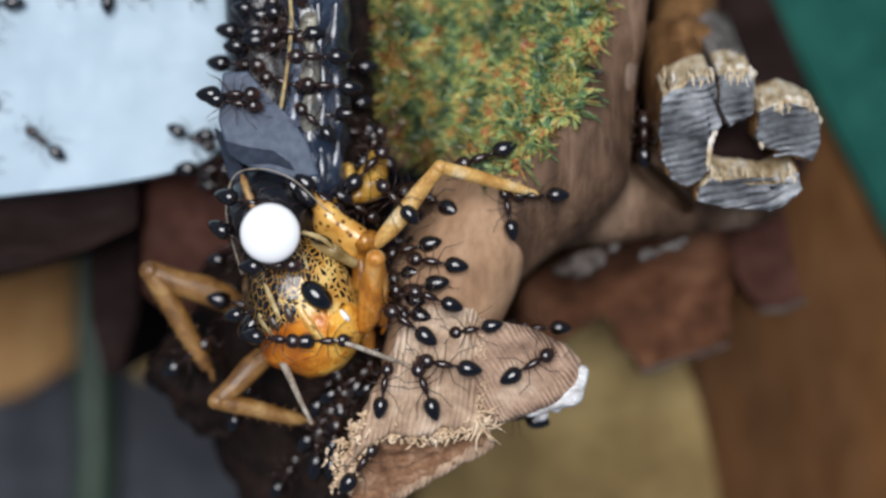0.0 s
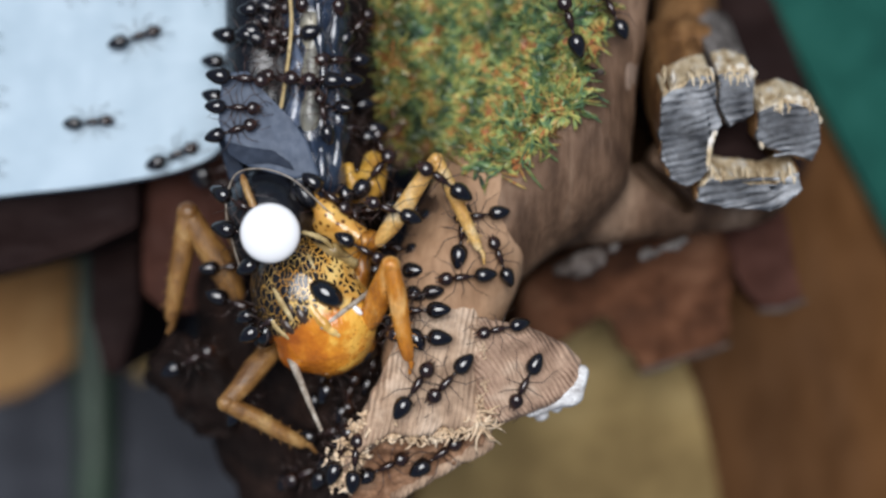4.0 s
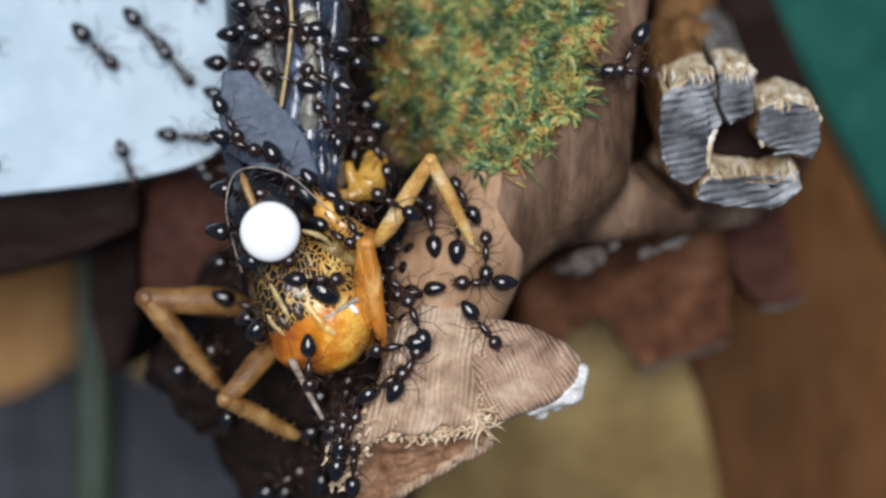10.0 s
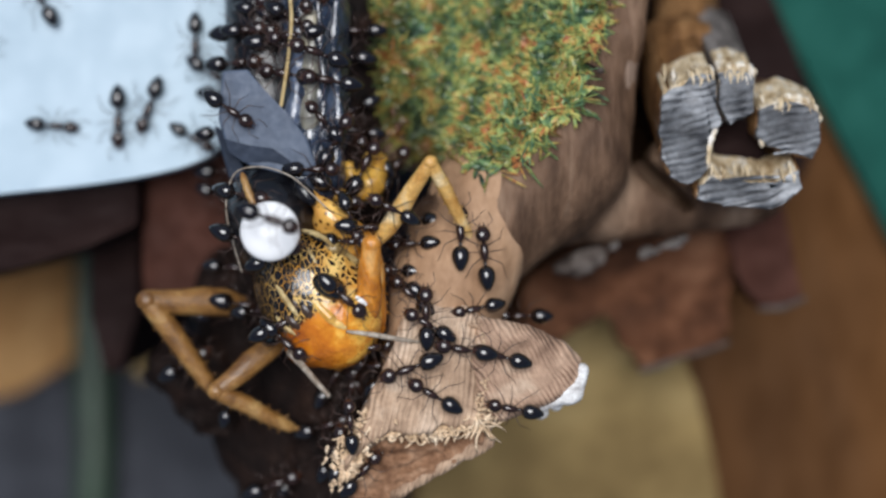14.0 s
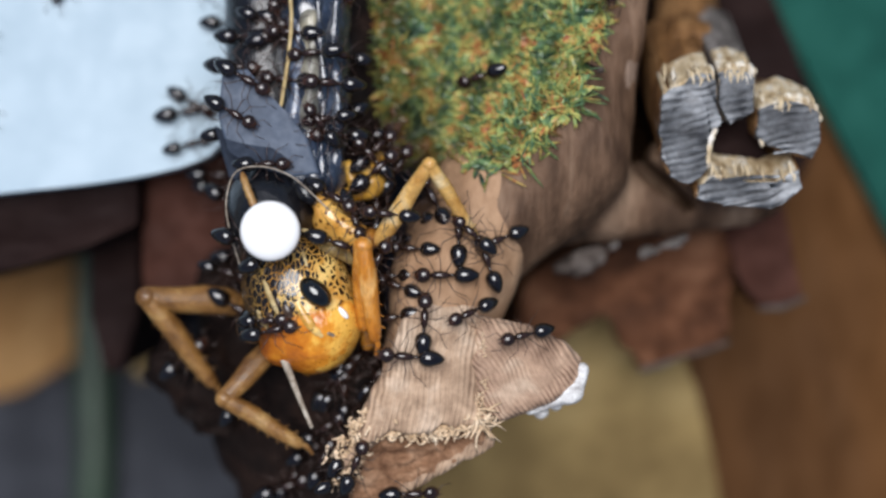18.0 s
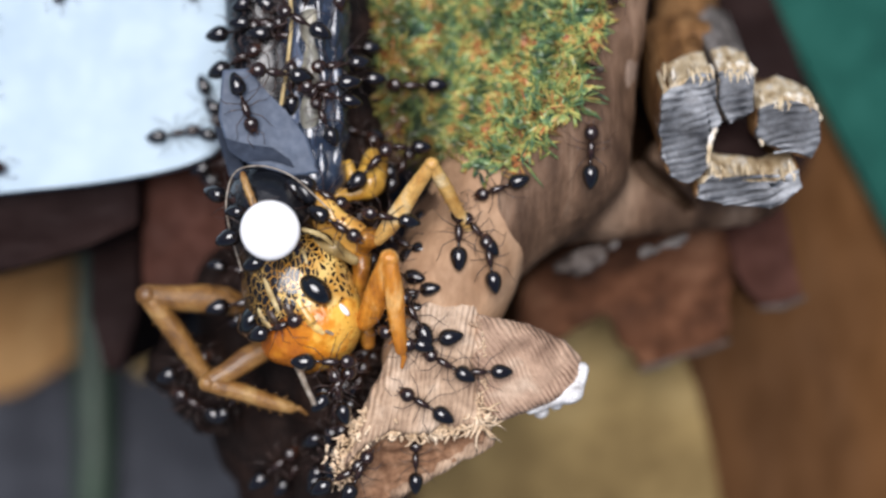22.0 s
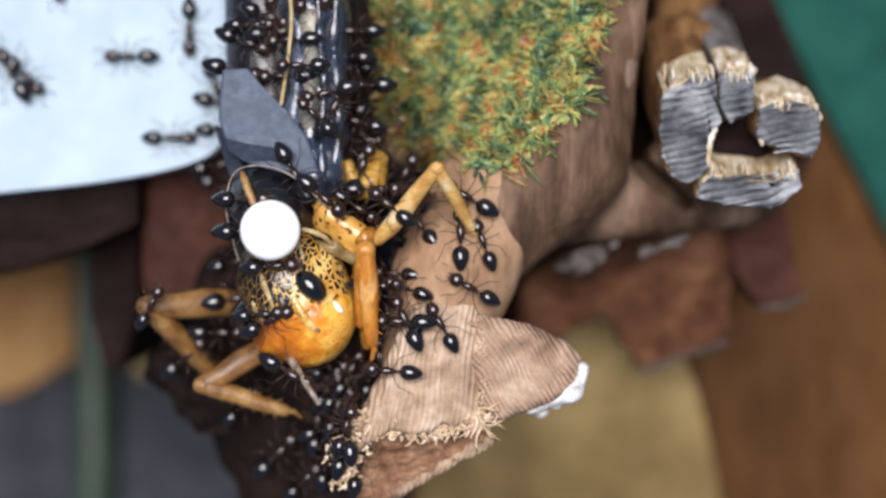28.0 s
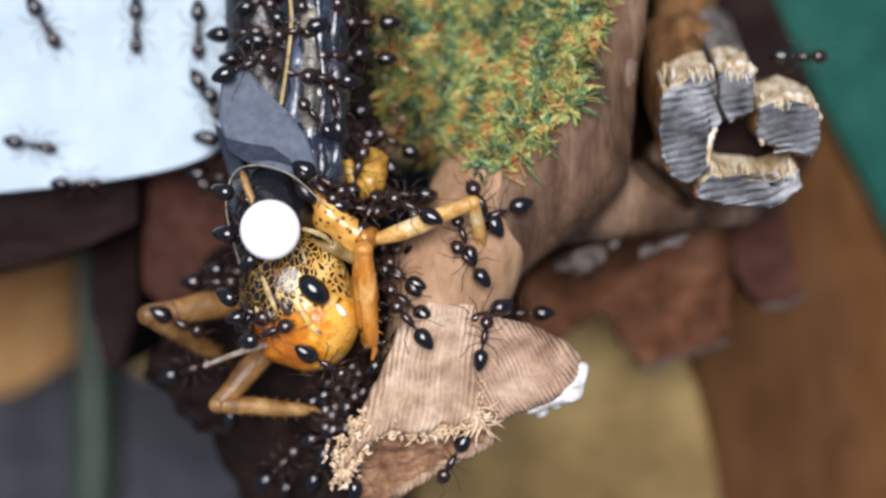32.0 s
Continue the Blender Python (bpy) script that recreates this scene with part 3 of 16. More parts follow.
def ridge_field(x, y, z):
    d = limb(x, y, z, (12.90, 24.78, 40.30), (11.97, 14.17, 41.20), 1.5, 1.3)
    d = smooth_min(d, limb(x, y, z, (11.97, 14.17, 41.20), (11.16, 8.40, 41.20), 1.3, 1.15), 0.8)
    d = smooth_min(d, limb(x, y, z, (11.16, 8.40, 41.20), (10.41, 4.16, 40.40), 1.15, 0.8), 0.8)
    return d + 0.22 * lattice_noise(x * 1.3, y * 0.22, z * 0.7, 3) + 0.08 * lattice_noise(x * 3.2, y * 0.5, z * 2, 5)


# The light on this ridge is put into its paler colour.
part("bark_ridge", skin(ridge_field, (7, 1, 37), (17, 26, 45), 0.26), LIT_BARK, log, "ridge of the bark, its highlight put into a paler colour")
part("side_branch", skin(lambda x, y, z: smooth_min(limb(x, y, z, (18.80, 14.60, 14.00), (16.95, 12.90, 36.20), 2.9, 2.75), limb(x, y, z, (16.80, 13.40, 35.00), (17.90, 21.50, 27.00), 2.3, 2.2), 1.2) + 0.2 * lattice_noise(x * 1.2, y * 0.3, z * 0.8, 23) + 0.08 * lattice_noise(x * 3, y * 0.6, z * 2, 24), (11, 6, 13), (25, 25, 42), 0.28), BROWN_WOOD, log, "orange brown side branch without bark")
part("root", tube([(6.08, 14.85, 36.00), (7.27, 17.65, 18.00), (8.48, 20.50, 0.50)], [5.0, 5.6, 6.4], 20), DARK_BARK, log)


def bare_field(x, y, z):
    d = limb(x, y, z, (3.60, 3.97, 40.40), (0.59, -2.18, 41.80), 4.0, 3.6)
    d = smooth_min(d, limb(x, y, z, (0.59, -2.18, 41.80), (-0.70, -7.31, 42.60), 3.6, 3.2), 2.0)
    return d + 0.15 * lattice_noise(x * 0.8, y * 0.25, z * 0.6, 13) + 0.05 * lattice_noise(x * 2.5, y * 0.6, z * 2, 15)


part("bare_limb", skin(bare_field, (-8, -12, 35), (11, 10, 48), 0.28), BARE, log, "smooth tan limb stripped of bark")


def lower_field(x, y, z):
    d = limb(x, y, z, (-5.56, 24.76, 37.00), (-7.43, 3.48, 38.00), 3.6, 3.6)
    d = smooth_min(d, limb(x, y, z, (-7.43, 3.48, 38.00), (-9.81, -7.69, 37.00), 3.4, 3.0), 1.5)
    d = smooth_min(d, limb(x, y, z, (-9.81, -7.69, 37.00), (-11.36, -21.56, 33.00), 3.0, 3.4), 1.5)
    d = smooth_min(d, limb(x, y, z, (-13.76, -3.16, 33.00), (-12.16, -12.76, 33.00), 3.6, 4.2), 2.0)
    d = smooth_min(d, limb(x, y, z, (-6.41, -1.48, 39.00), (-7.17, -16.66, 39.00), 2.6, 2.8), 1.5)
    return d + 0.3 * lattice_noise(x * 0.7, y * 0.3, z * 0.6, 8) + 0.1 * lattice_noise(x * 2.2, y * 1.1, z * 2, 9)


# The branch takes the nearly black bark colour.
part("branch", skin(lower_field, (-19, -24, 26), (2, 26, 44), 0.34), DARK_BARK, log, "dark branch under the cricket")


STUB = [(-6.06, -16.48, 45.00), (-6.11, -13.32, 45.00), (-5.31, -11.02, 45.00), (-3.45, -7.32, 45.00), (-2.48, -4.63, 45.00), (-0.51, -2.86, 44.00), (2.21, -3.59, 44.00), (2.80, -7.14, 45.00), (3.16, -10.73, 45.00), (2.66, -12.71, 45.00), (-0.07, -14.39, 45.00), (-3.37, -16.48, 45.00)]
SPUR = [(2.23, -4.27, 45.00), (3.16, -4.56, 45.00), (5.42, -4.99, 45.00), (7.83, -6.07, 45.00), (8.76, -7.14, 45.00), (9.05, -8.01, 45.00), (8.69, -9.01, 45.00), (7.22, -9.87, 45.00), (5.60, -10.45, 45.00), (3.59, -11.16, 45.00), (2.23, -10.02, 45.00), (1.58, -7.14, 45.00)]


def torn_edge(x):
    """Where the sawn top of the stub breaks off."""
    return (-2.99, -11.63, 46.00)[1] + 0.30 * np.sin(0.9 * x + 1.0) + 0.25 * lattice_noise(x * 1.6, x * 0.0, x * 0.0, 61) - 1.1 * np.maximum(-3.6 - x, 0) + 0.10 * np.maximum(x - 1.0, 0)


def stub_field(x, y, z):
    top = 46.7 - 0.05 * x - 0.40 * np.maximum(y + 5.6, 0) - 0.10 * np.maximum(x - 1.2, 0)
    d = smooth_max(outline_field(x, y, STUB) - 0.15 + 0.18 * np.maximum(44.5 - z, 0), z - top, 1.7)
    d = np.maximum(d, 38.2 - z)
    d = smooth_max(d, torn_edge(x) - y + 0.35 * (z - 46), 0.25)
    return d + 0.12 * lattice_noise(x * 1.1, y * 1.1, z * 1.1, 11) + 0.06 * lattice_noise(x * 3.5, y * 2.5, z * 3.5, 12)


def torn_field(x, y, z):
    top = 45.4 + 0.16 * (y + 11.5) + 0.25 * lattice_noise(x * 0.8, y * 2.2, z * 0.5, 62)
    d = smooth_max(outline_field(x, y, STUB) + 0.1 + 0.25 * np.maximum(44.0 - z, 0), z - top, 0.5)
    d = np.maximum(d, 39.5 - z)
    d = np.maximum(d, y - torn_edge(x) - 0.5)
    d = smooth_max(d, -limb(x, y, z, (-2.59, -14.13, 44.80), (0.29, -12.99, 45.00), 0.30, 0.22), 0.25)
    return d + 0.20 * lattice_noise(x * 1.6, y * 1.6, z * 1.6, 63) + 0.08 * lattice_noise(x * 4.0, y * 4.0, z * 4.0, 64)


def spur_field(x, y, z):
    top = 46.6 - 0.10 * (x - 3) - 0.05 * np.abs(y + 7.5)
    d = smooth_max(outline_field(x, y, SPUR) + 0.25 * np.maximum(44.3 - z, 0), z - top, 1.2)
    d = np.maximum(d, 40.5 - z)
    bowl = np.sqrt(((x - 5.5) * 0.8) ** 2 + ((y + 7.0) * 1.15) ** 2 + (z - 48.55) ** 2) - 2.55
    d = smooth_max(d, -bowl, 0.35)
    return d + 0.10 * lattice_noise(x * 1.3, y * 1.3, z * 1.3, 11) + 0.05 * lattice_noise(x * 4, y * 4, z * 4, 12)


part("broken_stub", skin(stub_field, (-8, -18.5, 37.5), (5, -1, 48.5), 0.18), STUB_WOOD, log, "pale tan sawn stub with fine grooves")
part("stub_spur", skin(spur_field, (0, -13, 40), (11, -3, 48), 0.16), SPUR_WOOD, log, "reddish tan pointed spur with curved saw grooves")
part("torn_face", skin(torn_field, (-8, -18.5, 39), (5, -9, 47.5), 0.16), TORN_WOOD, log, "brown torn wood below the frayed edge")
part("torn_lip", skin(lambda x, y, z: limb(x, y, z, (-3.03, -15.78, 44.40), (2.80, -12.32, 44.90), 0.40, 0.45) + 0.16 * lattice_noise(x * 1.6, y * 1.6, z, 19), (-8, -18, 41), (5, -10, 47), 0.15), STUB_WOOD, log, "pale lip along the torn face")
part("stub_tip", skin(lambda x, y, z: smooth_min(limb(x, y, z, (5.53, -10.30, 45.00), (8.03, -9.24, 45.20), 0.40, 0.72), limb(x, y, z, (8.03, -9.24, 45.20), (8.80, -7.76, 45.40), 0.72, 0.46), 0.3) + 0.14 * lattice_noise(x * 2, y * 2, z * 2, 2), (4, -12, 41), (11, -5, 47), 0.14), WHITE_TIP, log, "chalky white tip")
for p, r in (((3.43, -10.74, 45.60), 0.32), ((6.31, -10.65, 44.00), 0.5), ((7.28, -10.18, 44.00), 0.4)):
    part("pale_crumb", egg(p, (r, r * 0.8, r), 20, 12), WHITE_TIP, log, "pale crumb of wood")
LEAN = (-0.2, 5.4)


def jagged(outline, seed, amount=0.13):
    """The outline with splintered, uneven edges."""
    rng = random.Random(seed)
    out = []
    for a, b in zip(outline, outline[1:] + outline[:1]):
        for k in range(3):
            f = k / 3
            out.append((a[0] + (b[0] - a[0]) * f + rng.gauss(0, amount), a[1] + (b[1] - a[1]) * f + rng.gauss(0, amount), a[2]))
    return out


def log_chunk(face, bark=BROWN_WOOD, slant=1.0):
    """One block of the cracked branch end: pale split wood with a grey sawn face."""
    mid = sum((Vector(p) for p in face), Vector()) / len(face)
    ob = part("end_block", prism(jagged(face, len(face) + 3, 0.05), 34.5, 43.8, 0.18, (LEAN[0] * slant, LEAN[1] * slant)), bark, log, "split block of the branch end")
    part("split_rim", prism(jagged([(mid.x + 0.94 * (p[0] - mid.x), mid.y + 0.95 * (p[1] - mid.y) + 0.12, 44.5) for p in face], len(face) + 7, 0.06), 41.3, 44.22, 0.05, (LEAN[0] * 0.31, LEAN[1] * 0.31)), YELLOW_WOOD, ob, "pale yellow rim")
    rim = [(mid.x + 0.985 * (p[0] - mid.x), mid.y + 0.97 * (p[1] - mid.y), 44.5) for p in face]
    part("sawn_face", prism(jagged(rim, len(face), 0.07), 43.7, 44.45, 0.06), GREY_WOOD, ob, "weathered grey sawn face")
    rng = random.Random(int(mid.x * 10))
    y0, y1 = min(p[1] for p in rim), max(p[1] for p in rim)
    x0, x1 = min(p[0] for p in rim), max(p[0] for p in rim)
    for k in range(5):
        y = y0 + (k + 0.8) * (y1 - y0) / 6.2
        a, b = x0 + (x1 - x0) * rng.uniform(0.2, 0.3), x0 + (x1 - x0) * rng.uniform(0.65, 0.8)
        w = rng.uniform(0.06, 0.12)
        part("saw_ridge", tube([(a, y - 0.12, 44.4), ((a + b) / 2, y + 0.05, 44.45), (b, y + 0.1, 44.4)], [w, w * 1.3, w * 0.8], 6), GREY_WOOD, ob)
    for k in range(14):
        x, y = rng.uniform(x0 + 0.25, x1 - 0.2), y1 + rng.uniform(-0.45, 0.15)
        w = rng.uniform(0.05, 0.15)
        part("splinter", tube([(x, y + 0.45, 43.7), (x + rng.uniform(-0.08, 0.08), y, 44.45), (x + rng.uniform(-0.15, 0.15), y - rng.uniform(0.15, 0.6), 44.5)], [w * 1.3, w, w * 0.3], 5), YELLOW_WOOD, ob)


log_chunk([(14.00, 9.75, 44.50), (14.72, 10.35, 44.50), (16.20, 11.10, 44.50), (17.15, 11.25, 44.50), (17.50, 10.40, 44.50), (17.60, 8.62, 44.50), (17.85, 7.97, 44.50), (17.10, 7.14, 44.50), (16.95, 5.99, 44.50),
           (16.84, 4.83, 44.50), (16.38, 4.33, 44.50), (15.55, 3.90, 44.50), (14.54, 4.47, 44.50), (14.03, 5.66, 44.50), (13.81, 7.29, 44.50)])
log_chunk([(17.62, 11.15, 44.50), (18.60, 11.35, 44.50), (19.60, 11.15, 44.50), (20.02, 10.90, 44.50), (19.84, 8.62, 44.50), (19.19, 8.30, 44.50), (18.36, 7.79, 44.50), (17.85, 8.62, 44.50), (17.67, 9.63, 44.50)], GREY_BARK)
log_chunk([(20.23, 8.80, 44.50), (22.00, 9.45, 44.50), (23.62, 8.94, 44.50), (24.20, 8.48, 44.50), (24.09, 6.64, 44.50), (23.62, 5.52, 44.50), (22.15, 5.99, 44.50), (20.67, 6.49, 44.50), (19.98, 7.29, 44.50)], BROWN_WOOD, 0.4)
log_chunk([(16.38, 3.93, 44.50), (17.20, 4.47, 44.50), (18.36, 4.33, 44.50), (20.02, 4.08, 44.50), (20.99, 3.93, 44.50), (22.90, 4.98, 44.50), (22.80, 3.82, 44.50), (22.00, 2.85, 44.50), (20.81, 2.42, 44.50), (18.00, 2.67, 44.50), (16.12, 3.07, 44.50)])


for line in ([(17.41, 7.55, 44.30), (17.07, 6.68, 44.40), (16.91, 5.09, 44.30)], [(20.58, 8.55, 44.00), (20.29, 7.45, 44.20), (20.43, 6.47, 44.20)]):
    part("split_edge", tube(curve_points(line, 4), [0.16, 0.22, 0.17, 0.24, 0.18, 0.21, 0.15, 0.20, 0.12], 7), YELLOW_WOOD, log, "pale split edge inside the hollow")
# Highlights on two rims, added as whitish tubes.
for line in ([(18.35, 11.50, 43.85), (19.16, 11.60, 43.95), (19.94, 11.25, 43.9)], [(22.03, 9.60, 43.85), (22.82, 9.55, 43.95), (23.62, 9.05, 44.0), (24.02, 8.2, 44.0)]):
    pts = curve_points(line, 4)
    part("highlight_edge", tube(pts, [0.30 + 0.09 * math.sin(2.3 * k) for k in range(len(pts))], 7), EDGE_HIGHLIGHT, log, "whitish highlight laid along the edge of the split wood")
# Near-black slab behind the branch end: its colour stands in for deep shade.
part("shade_slab", prism([(12.20, 22.44, 24.00), (23.74, 22.44, 24.00), (25.16, 19.00, 24.00), (26.97, 14.90, 24.00), (28.26, 11.89, 24.00), (28.69, 8.23, 24.00), (27.40, 4.78, 24.00), (22.23, 4.78, 24.00), (14.60, 11.60, 24.00)], 14, 24, 1.0), RAIL, log, "slab behind the branch end, coloured near-black to stand for shade", smooth=False)
# A very dark block fills the gap between the end blocks.
part("hollow", prism(jagged([(17.81, 7.68, 41.00), (18.67, 8.53, 41.00), (20.35, 8.98, 41.00), (21.09, 8.42, 41.00), (20.91, 6.67, 41.00), (21.46, 5.63, 41.00), (19.23, 5.25, 41.00), (17.66, 5.07, 41.00)], 5, 0.08), 33, 41.2, 0.3), RAIL, log, "dark hollow between the blocks", smooth=False)


def bark_flap(outline, low, high, rim, mat, label):
    ob = part("bark_flap", prism(outline, low, high, 0.8), mat, log, label, smooth=False)
    part("edge", tube([Vector(p) for p in rim], [0.20, 0.26, 0.18, 0.24, 0.15][:len(rim)], 8), PALE_CRUST, ob, "pale torn edge")


bark_flap([(4.96, -6.11, 30.00), (5.78, -2.42, 30.00), (8.86, 0.04, 30.00), (15.43, 1.68, 30.00), (20.76, 1.68, 30.00), (21.25, -2.42, 30.00), (19.86, -6.03, 30.00), (20.84, -7.02, 30.00), (17.48, -8.08, 30.00), (14.19, -9.15, 30.00),
           (13.87, -7.14, 30.00), (13.05, -4.88, 30.00), (11.49, -3.90, 30.00), (10.01, -4.96, 30.00), (8.86, -7.02, 30.00), (6.40, -6.69, 30.00)], 26.5, 30.3, [(14.34, -8.97, 30.20), (15.60, -8.64, 30.20), (17.45, -7.90, 30.20), (19.09, -7.50, 30.20), (20.64, -6.92, 30.20)], RED_BARK, "red-brown flap of loose bark")
# This flap's darker colour stands in for the shadow of the log.
bark_flap([(19.86, 2.08, 30.50), (24.76, 3.31, 30.50), (25.17, 0.04, 30.50), (26.19, -3.84, 30.50), (24.55, -4.53, 30.50), (22.92, -4.53, 30.50), (21.82, -3.02, 30.50), (21.08, -1.59, 30.50)], 27, 30.8, [(22.88, -4.45, 30.70), (24.51, -4.36, 30.70), (26.10, -3.71, 30.70)], RED_RAIL, "brown flap of loose bark, darkened in colour for the log's shade")
part("grey_crust", skin(lambda x, y, z: ellipsoid(x, y, z, (9.66, -1.05, 36.50), (1.9, 0.85, 0.7), 14) + 0.25 * lattice_noise(x * 1.3, y * 1.3, z * 1.3, 33), (6, -4, 34), (14, 2, 39), 0.2), PALE_CRUST, log, "dull grey crust along the bark")
for spot, wide in (((11.62, 0.04, 37.00), 0.35), ((14.06, -0.35, 37.00), 0.50), ((14.91, 0.00, 37.00), 0.32), ((15.76, 0.19, 37.00), 0.46), ((16.34, 0.50, 37.00), 0.30)):
    part("pale_crumb", skin(lambda x, y, z: ellipsoid(x, y, z, spot, (wide * 1.4, wide * 0.8, wide), 20) + 0.12 * lattice_noise(x * 2.5, y * 2.5, z * 2.5, 34), tuple(c - 1.2 for c in spot), tuple(c + 1.2 for c in spot), 0.14), GREY_BARK, log, "pale crumb of bark")

# frayed fibres along the broken edge of the stub
rng = random.Random(4)


def fibre_tuft(name, line, spread, count, length, way, thick, label):
    """Short curled fibres scattered along a line of points."""
    bm = bmesh.new()
    clumps = [rng.random() for k in range(9)]
    for n in range(count):
        f = min(max(rng.choice(clumps) + rng.gauss(0, 0.10), 0), 0.999) * (len(line) - 1)
        k = min(int(f), len(line) - 2)
        p = Vector(line[k]).lerp(Vector(line[k + 1]), f - k) + Vector((rng.gauss(0, spread), rng.gauss(0, spread), rng.gauss(0, 0.15)))
        a = radians(way + rng.gauss(0, 55))
        l = length * rng.uniform(0.5, 1.3)
        d = Vector((math.cos(a), math.sin(a), rng.uniform(-0.1, 0.5))) * l / 4
        pts = [p]
        turn = rng.gauss(0, 0.35)
        for j in range(4):
            pts.append(pts[-1] + d)
            d = Matrix.Rotation(turn + rng.gauss(0, 0.25), 3, "Z") @ d + Vector((0, 0, rng.gauss(-0.05, 0.06)))
        r = rng.uniform(*thick)
        ring = None
        for j, q in enumerate(pts):
            now = [bm.verts.new(q + Vector((math.cos(b), math.sin(b), 0.6 * math.sin(b + 1))) * r * (1 - 0.17 * j)) for b in (0, 1.57, 3.14, 4.71)]
            if ring:
                for i in range(4):
                    bm.faces.new((ring[i], ring[(i + 1) % 4], now[(i + 1) % 4], now[i]))
            ring = now
        bm.faces.new(ring)
    tagged(part(name, bm, FIBRE, log, label), kind="stuff")



def seam_ridges():
    """Short wavy ridges of raised grain where the spur meets the stub."""
    shapes = []
    for k in range(16):
        x, y = 2.15 + 0.35 * math.sin(0.55 * k) + rng.gauss(0, 0.12), -4.9 - 0.33 * k
        a = radians(rng.uniform(-40, 25))
        pts = [Vector((x + s * math.cos(a) + 0.08 * math.sin(5 * s + k), y + s * math.sin(a) + 0.10 * math.sin(4 * s + 2 * k), 46.40 - 0.10 * abs(s) - 0.05 * x)) for s in (-0.5, -0.25, 0.0, 0.25, 0.5)]
        shapes.append(tube(pts, [0.05, 0.09, 0.11, 0.09, 0.05], 6))
    tagged(part("seam_ridge", joined(shapes), STUB_WOOD, log, "wavy raised grain along the seam"), kind="stuff")


seam_ridges()
TORN_LINE = [(-6.21, -14.42, 45.60), (-5.90, -12.76, 46.00), (-5.39, -11.66, 46.30), (-4.57, -11.02, 46.40), (-3.33, -11.16, 46.40), (-2.06, -11.59, 46.30), (-0.78, -11.85, 46.20), (0.57, -11.46, 46.20), (1.85, -10.89, 46.20)]
fibre_tuft("frayed_edge", TORN_LINE, 0.24, 230, 0.50, -85, (0.07, 0.17), "pale frayed wood fibres")
fibre_tuft("frayed_edge", TORN_LINE[:5], 0.46, 230, 0.55, -100, (0.10, 0.24), "pale frayed wood fibres")
fibre_tuft("frayed_edge", [(2.19, -5.27, 46.60), (2.69, -7.05, 46.40), (2.62, -8.82, 46.40), (2.16, -10.06, 46.40)], 0.14, 70, 0.45, -60, (0.03, 0.08), "pale frayed seam beside the spur")
fibre_tuft("frayed_edge", [(1.63, -10.17, 46.40), (2.34, -10.78, 46.30), (2.63, -11.41, 46.00)], 0.20, 34, 1.5, -70, (0.09, 0.19), "curled pale wood fibres")

# ---- the moss ----


def moss_cushion():
    rng = random.Random(8)
    xs, ys = [], []
    ring = [(-4.90, 18.16, 44.00), (-4.75, 13.08, 44.00), (-4.40, 10.30, 44.00), (-3.40, 7.60, 44.00), (-1.40, 6.00, 44.00), (1.67, 5.11, 44.00), (3.66, 5.11, 44.00), (5.96, 6.43, 45.00), (6.68, 7.75, 45.00), (8.47, 8.65, 45.00), (9.01, 11.52, 45.00), (10.09, 14.39, 45.00), (10.27, 17.98, 45.00)]

    def within(x, y):
        hit = False
        for (ax, ay, _), (bx, by, _) in zip(ring, ring[1:] + ring[:1]):
            if (ay > y) != (by > y) and x < (bx - ax) * (y - ay) / (by - ay) + ax:
                hit = not hit
        return hit
    while len(xs) < 6600:
        x, y = rng.uniform(-6, 11), rng.uniform(3, 19)
        j, k = rng.gauss(0, 0.35), rng.gauss(0, 0.35)
        bare = x + 0.39 * y < 1.6 and rng.random() < 0.5
        if within(x + j, y + k) and not bare:
            xs.append(x)
            ys.append(y)
    top = height_at(log_field, np.array(xs), np.array(ys), 30, 48)
    vs, fs = [], []
    for x, y, z in zip(xs, ys, top):
        if z != z:
            z = 38.0
        z += 0.5 * noise.noise(Vector((x * 0.5, y * 0.5, 0))) + 0.2
        a = rng.uniform(0, 2 * math.pi)
        lift = rng.uniform(-0.1, 0.9)
        thin = rng.random() < 0.5
        l = rng.uniform(0.9, 2.0) if thin else rng.uniform(0.6, 1.3)
        w = rng.uniform(0.05, 0.09) if thin else rng.uniform(0.10, 0.20)
        d = Vector((math.cos(a) * math.cos(lift), math.sin(a) * math.cos(lift), math.sin(lift)))
        s = Vector((-math.sin(a), math.cos(a), rng.uniform(-0.4, 0.4)))
        p = Vector((x, y, z + rng.uniform(-0.2, 0.7)))
        n = len(vs)
        droop = Vector((0, 0, -0.25 * l))
        for q, ww in ((p, 0.5), (p + d * l * 0.45, 1.0), (p + d * l * 0.85 + droop * 0.6, 0.75), (p + d * l + droop, 0.20)):
            vs += [q + s * w * ww, q + Vector((0, 0, 0.05)), q - s * w * ww]
        for r in (0, 3, 6):
            fs += [(n + r, n + r + 1, n + r + 4, n + r + 3), (n + r + 1, n + r + 2, n + r + 5, n + r + 4)]
    alone("moss", ([tuple(v) for v in vs], fs), MOSS, (2.81, 12.59, 42.00), "green moss cushion with rusty tips, shade put into the colour of its left side", "moss", "stuff", False)


moss_cushion()
sprig = thing("dry_sprig", (9.00, 11.89, 43.00), "tiny dry brown sprig with a pale tip beside the moss", "sprig")
part("stalk", tube([(8.71, 12.18, 43.00), (9.28, 11.71, 44.00), (9.89, 11.34, 44.40)], [0.14, 0.12, 0.12], 6), DARK_BARK, sprig)
part("tip", egg((10.03, 11.29, 44.50), (0.28, 0.22, 0.22), -20, 10), PALE_CRUST, sprig, "pale tip")

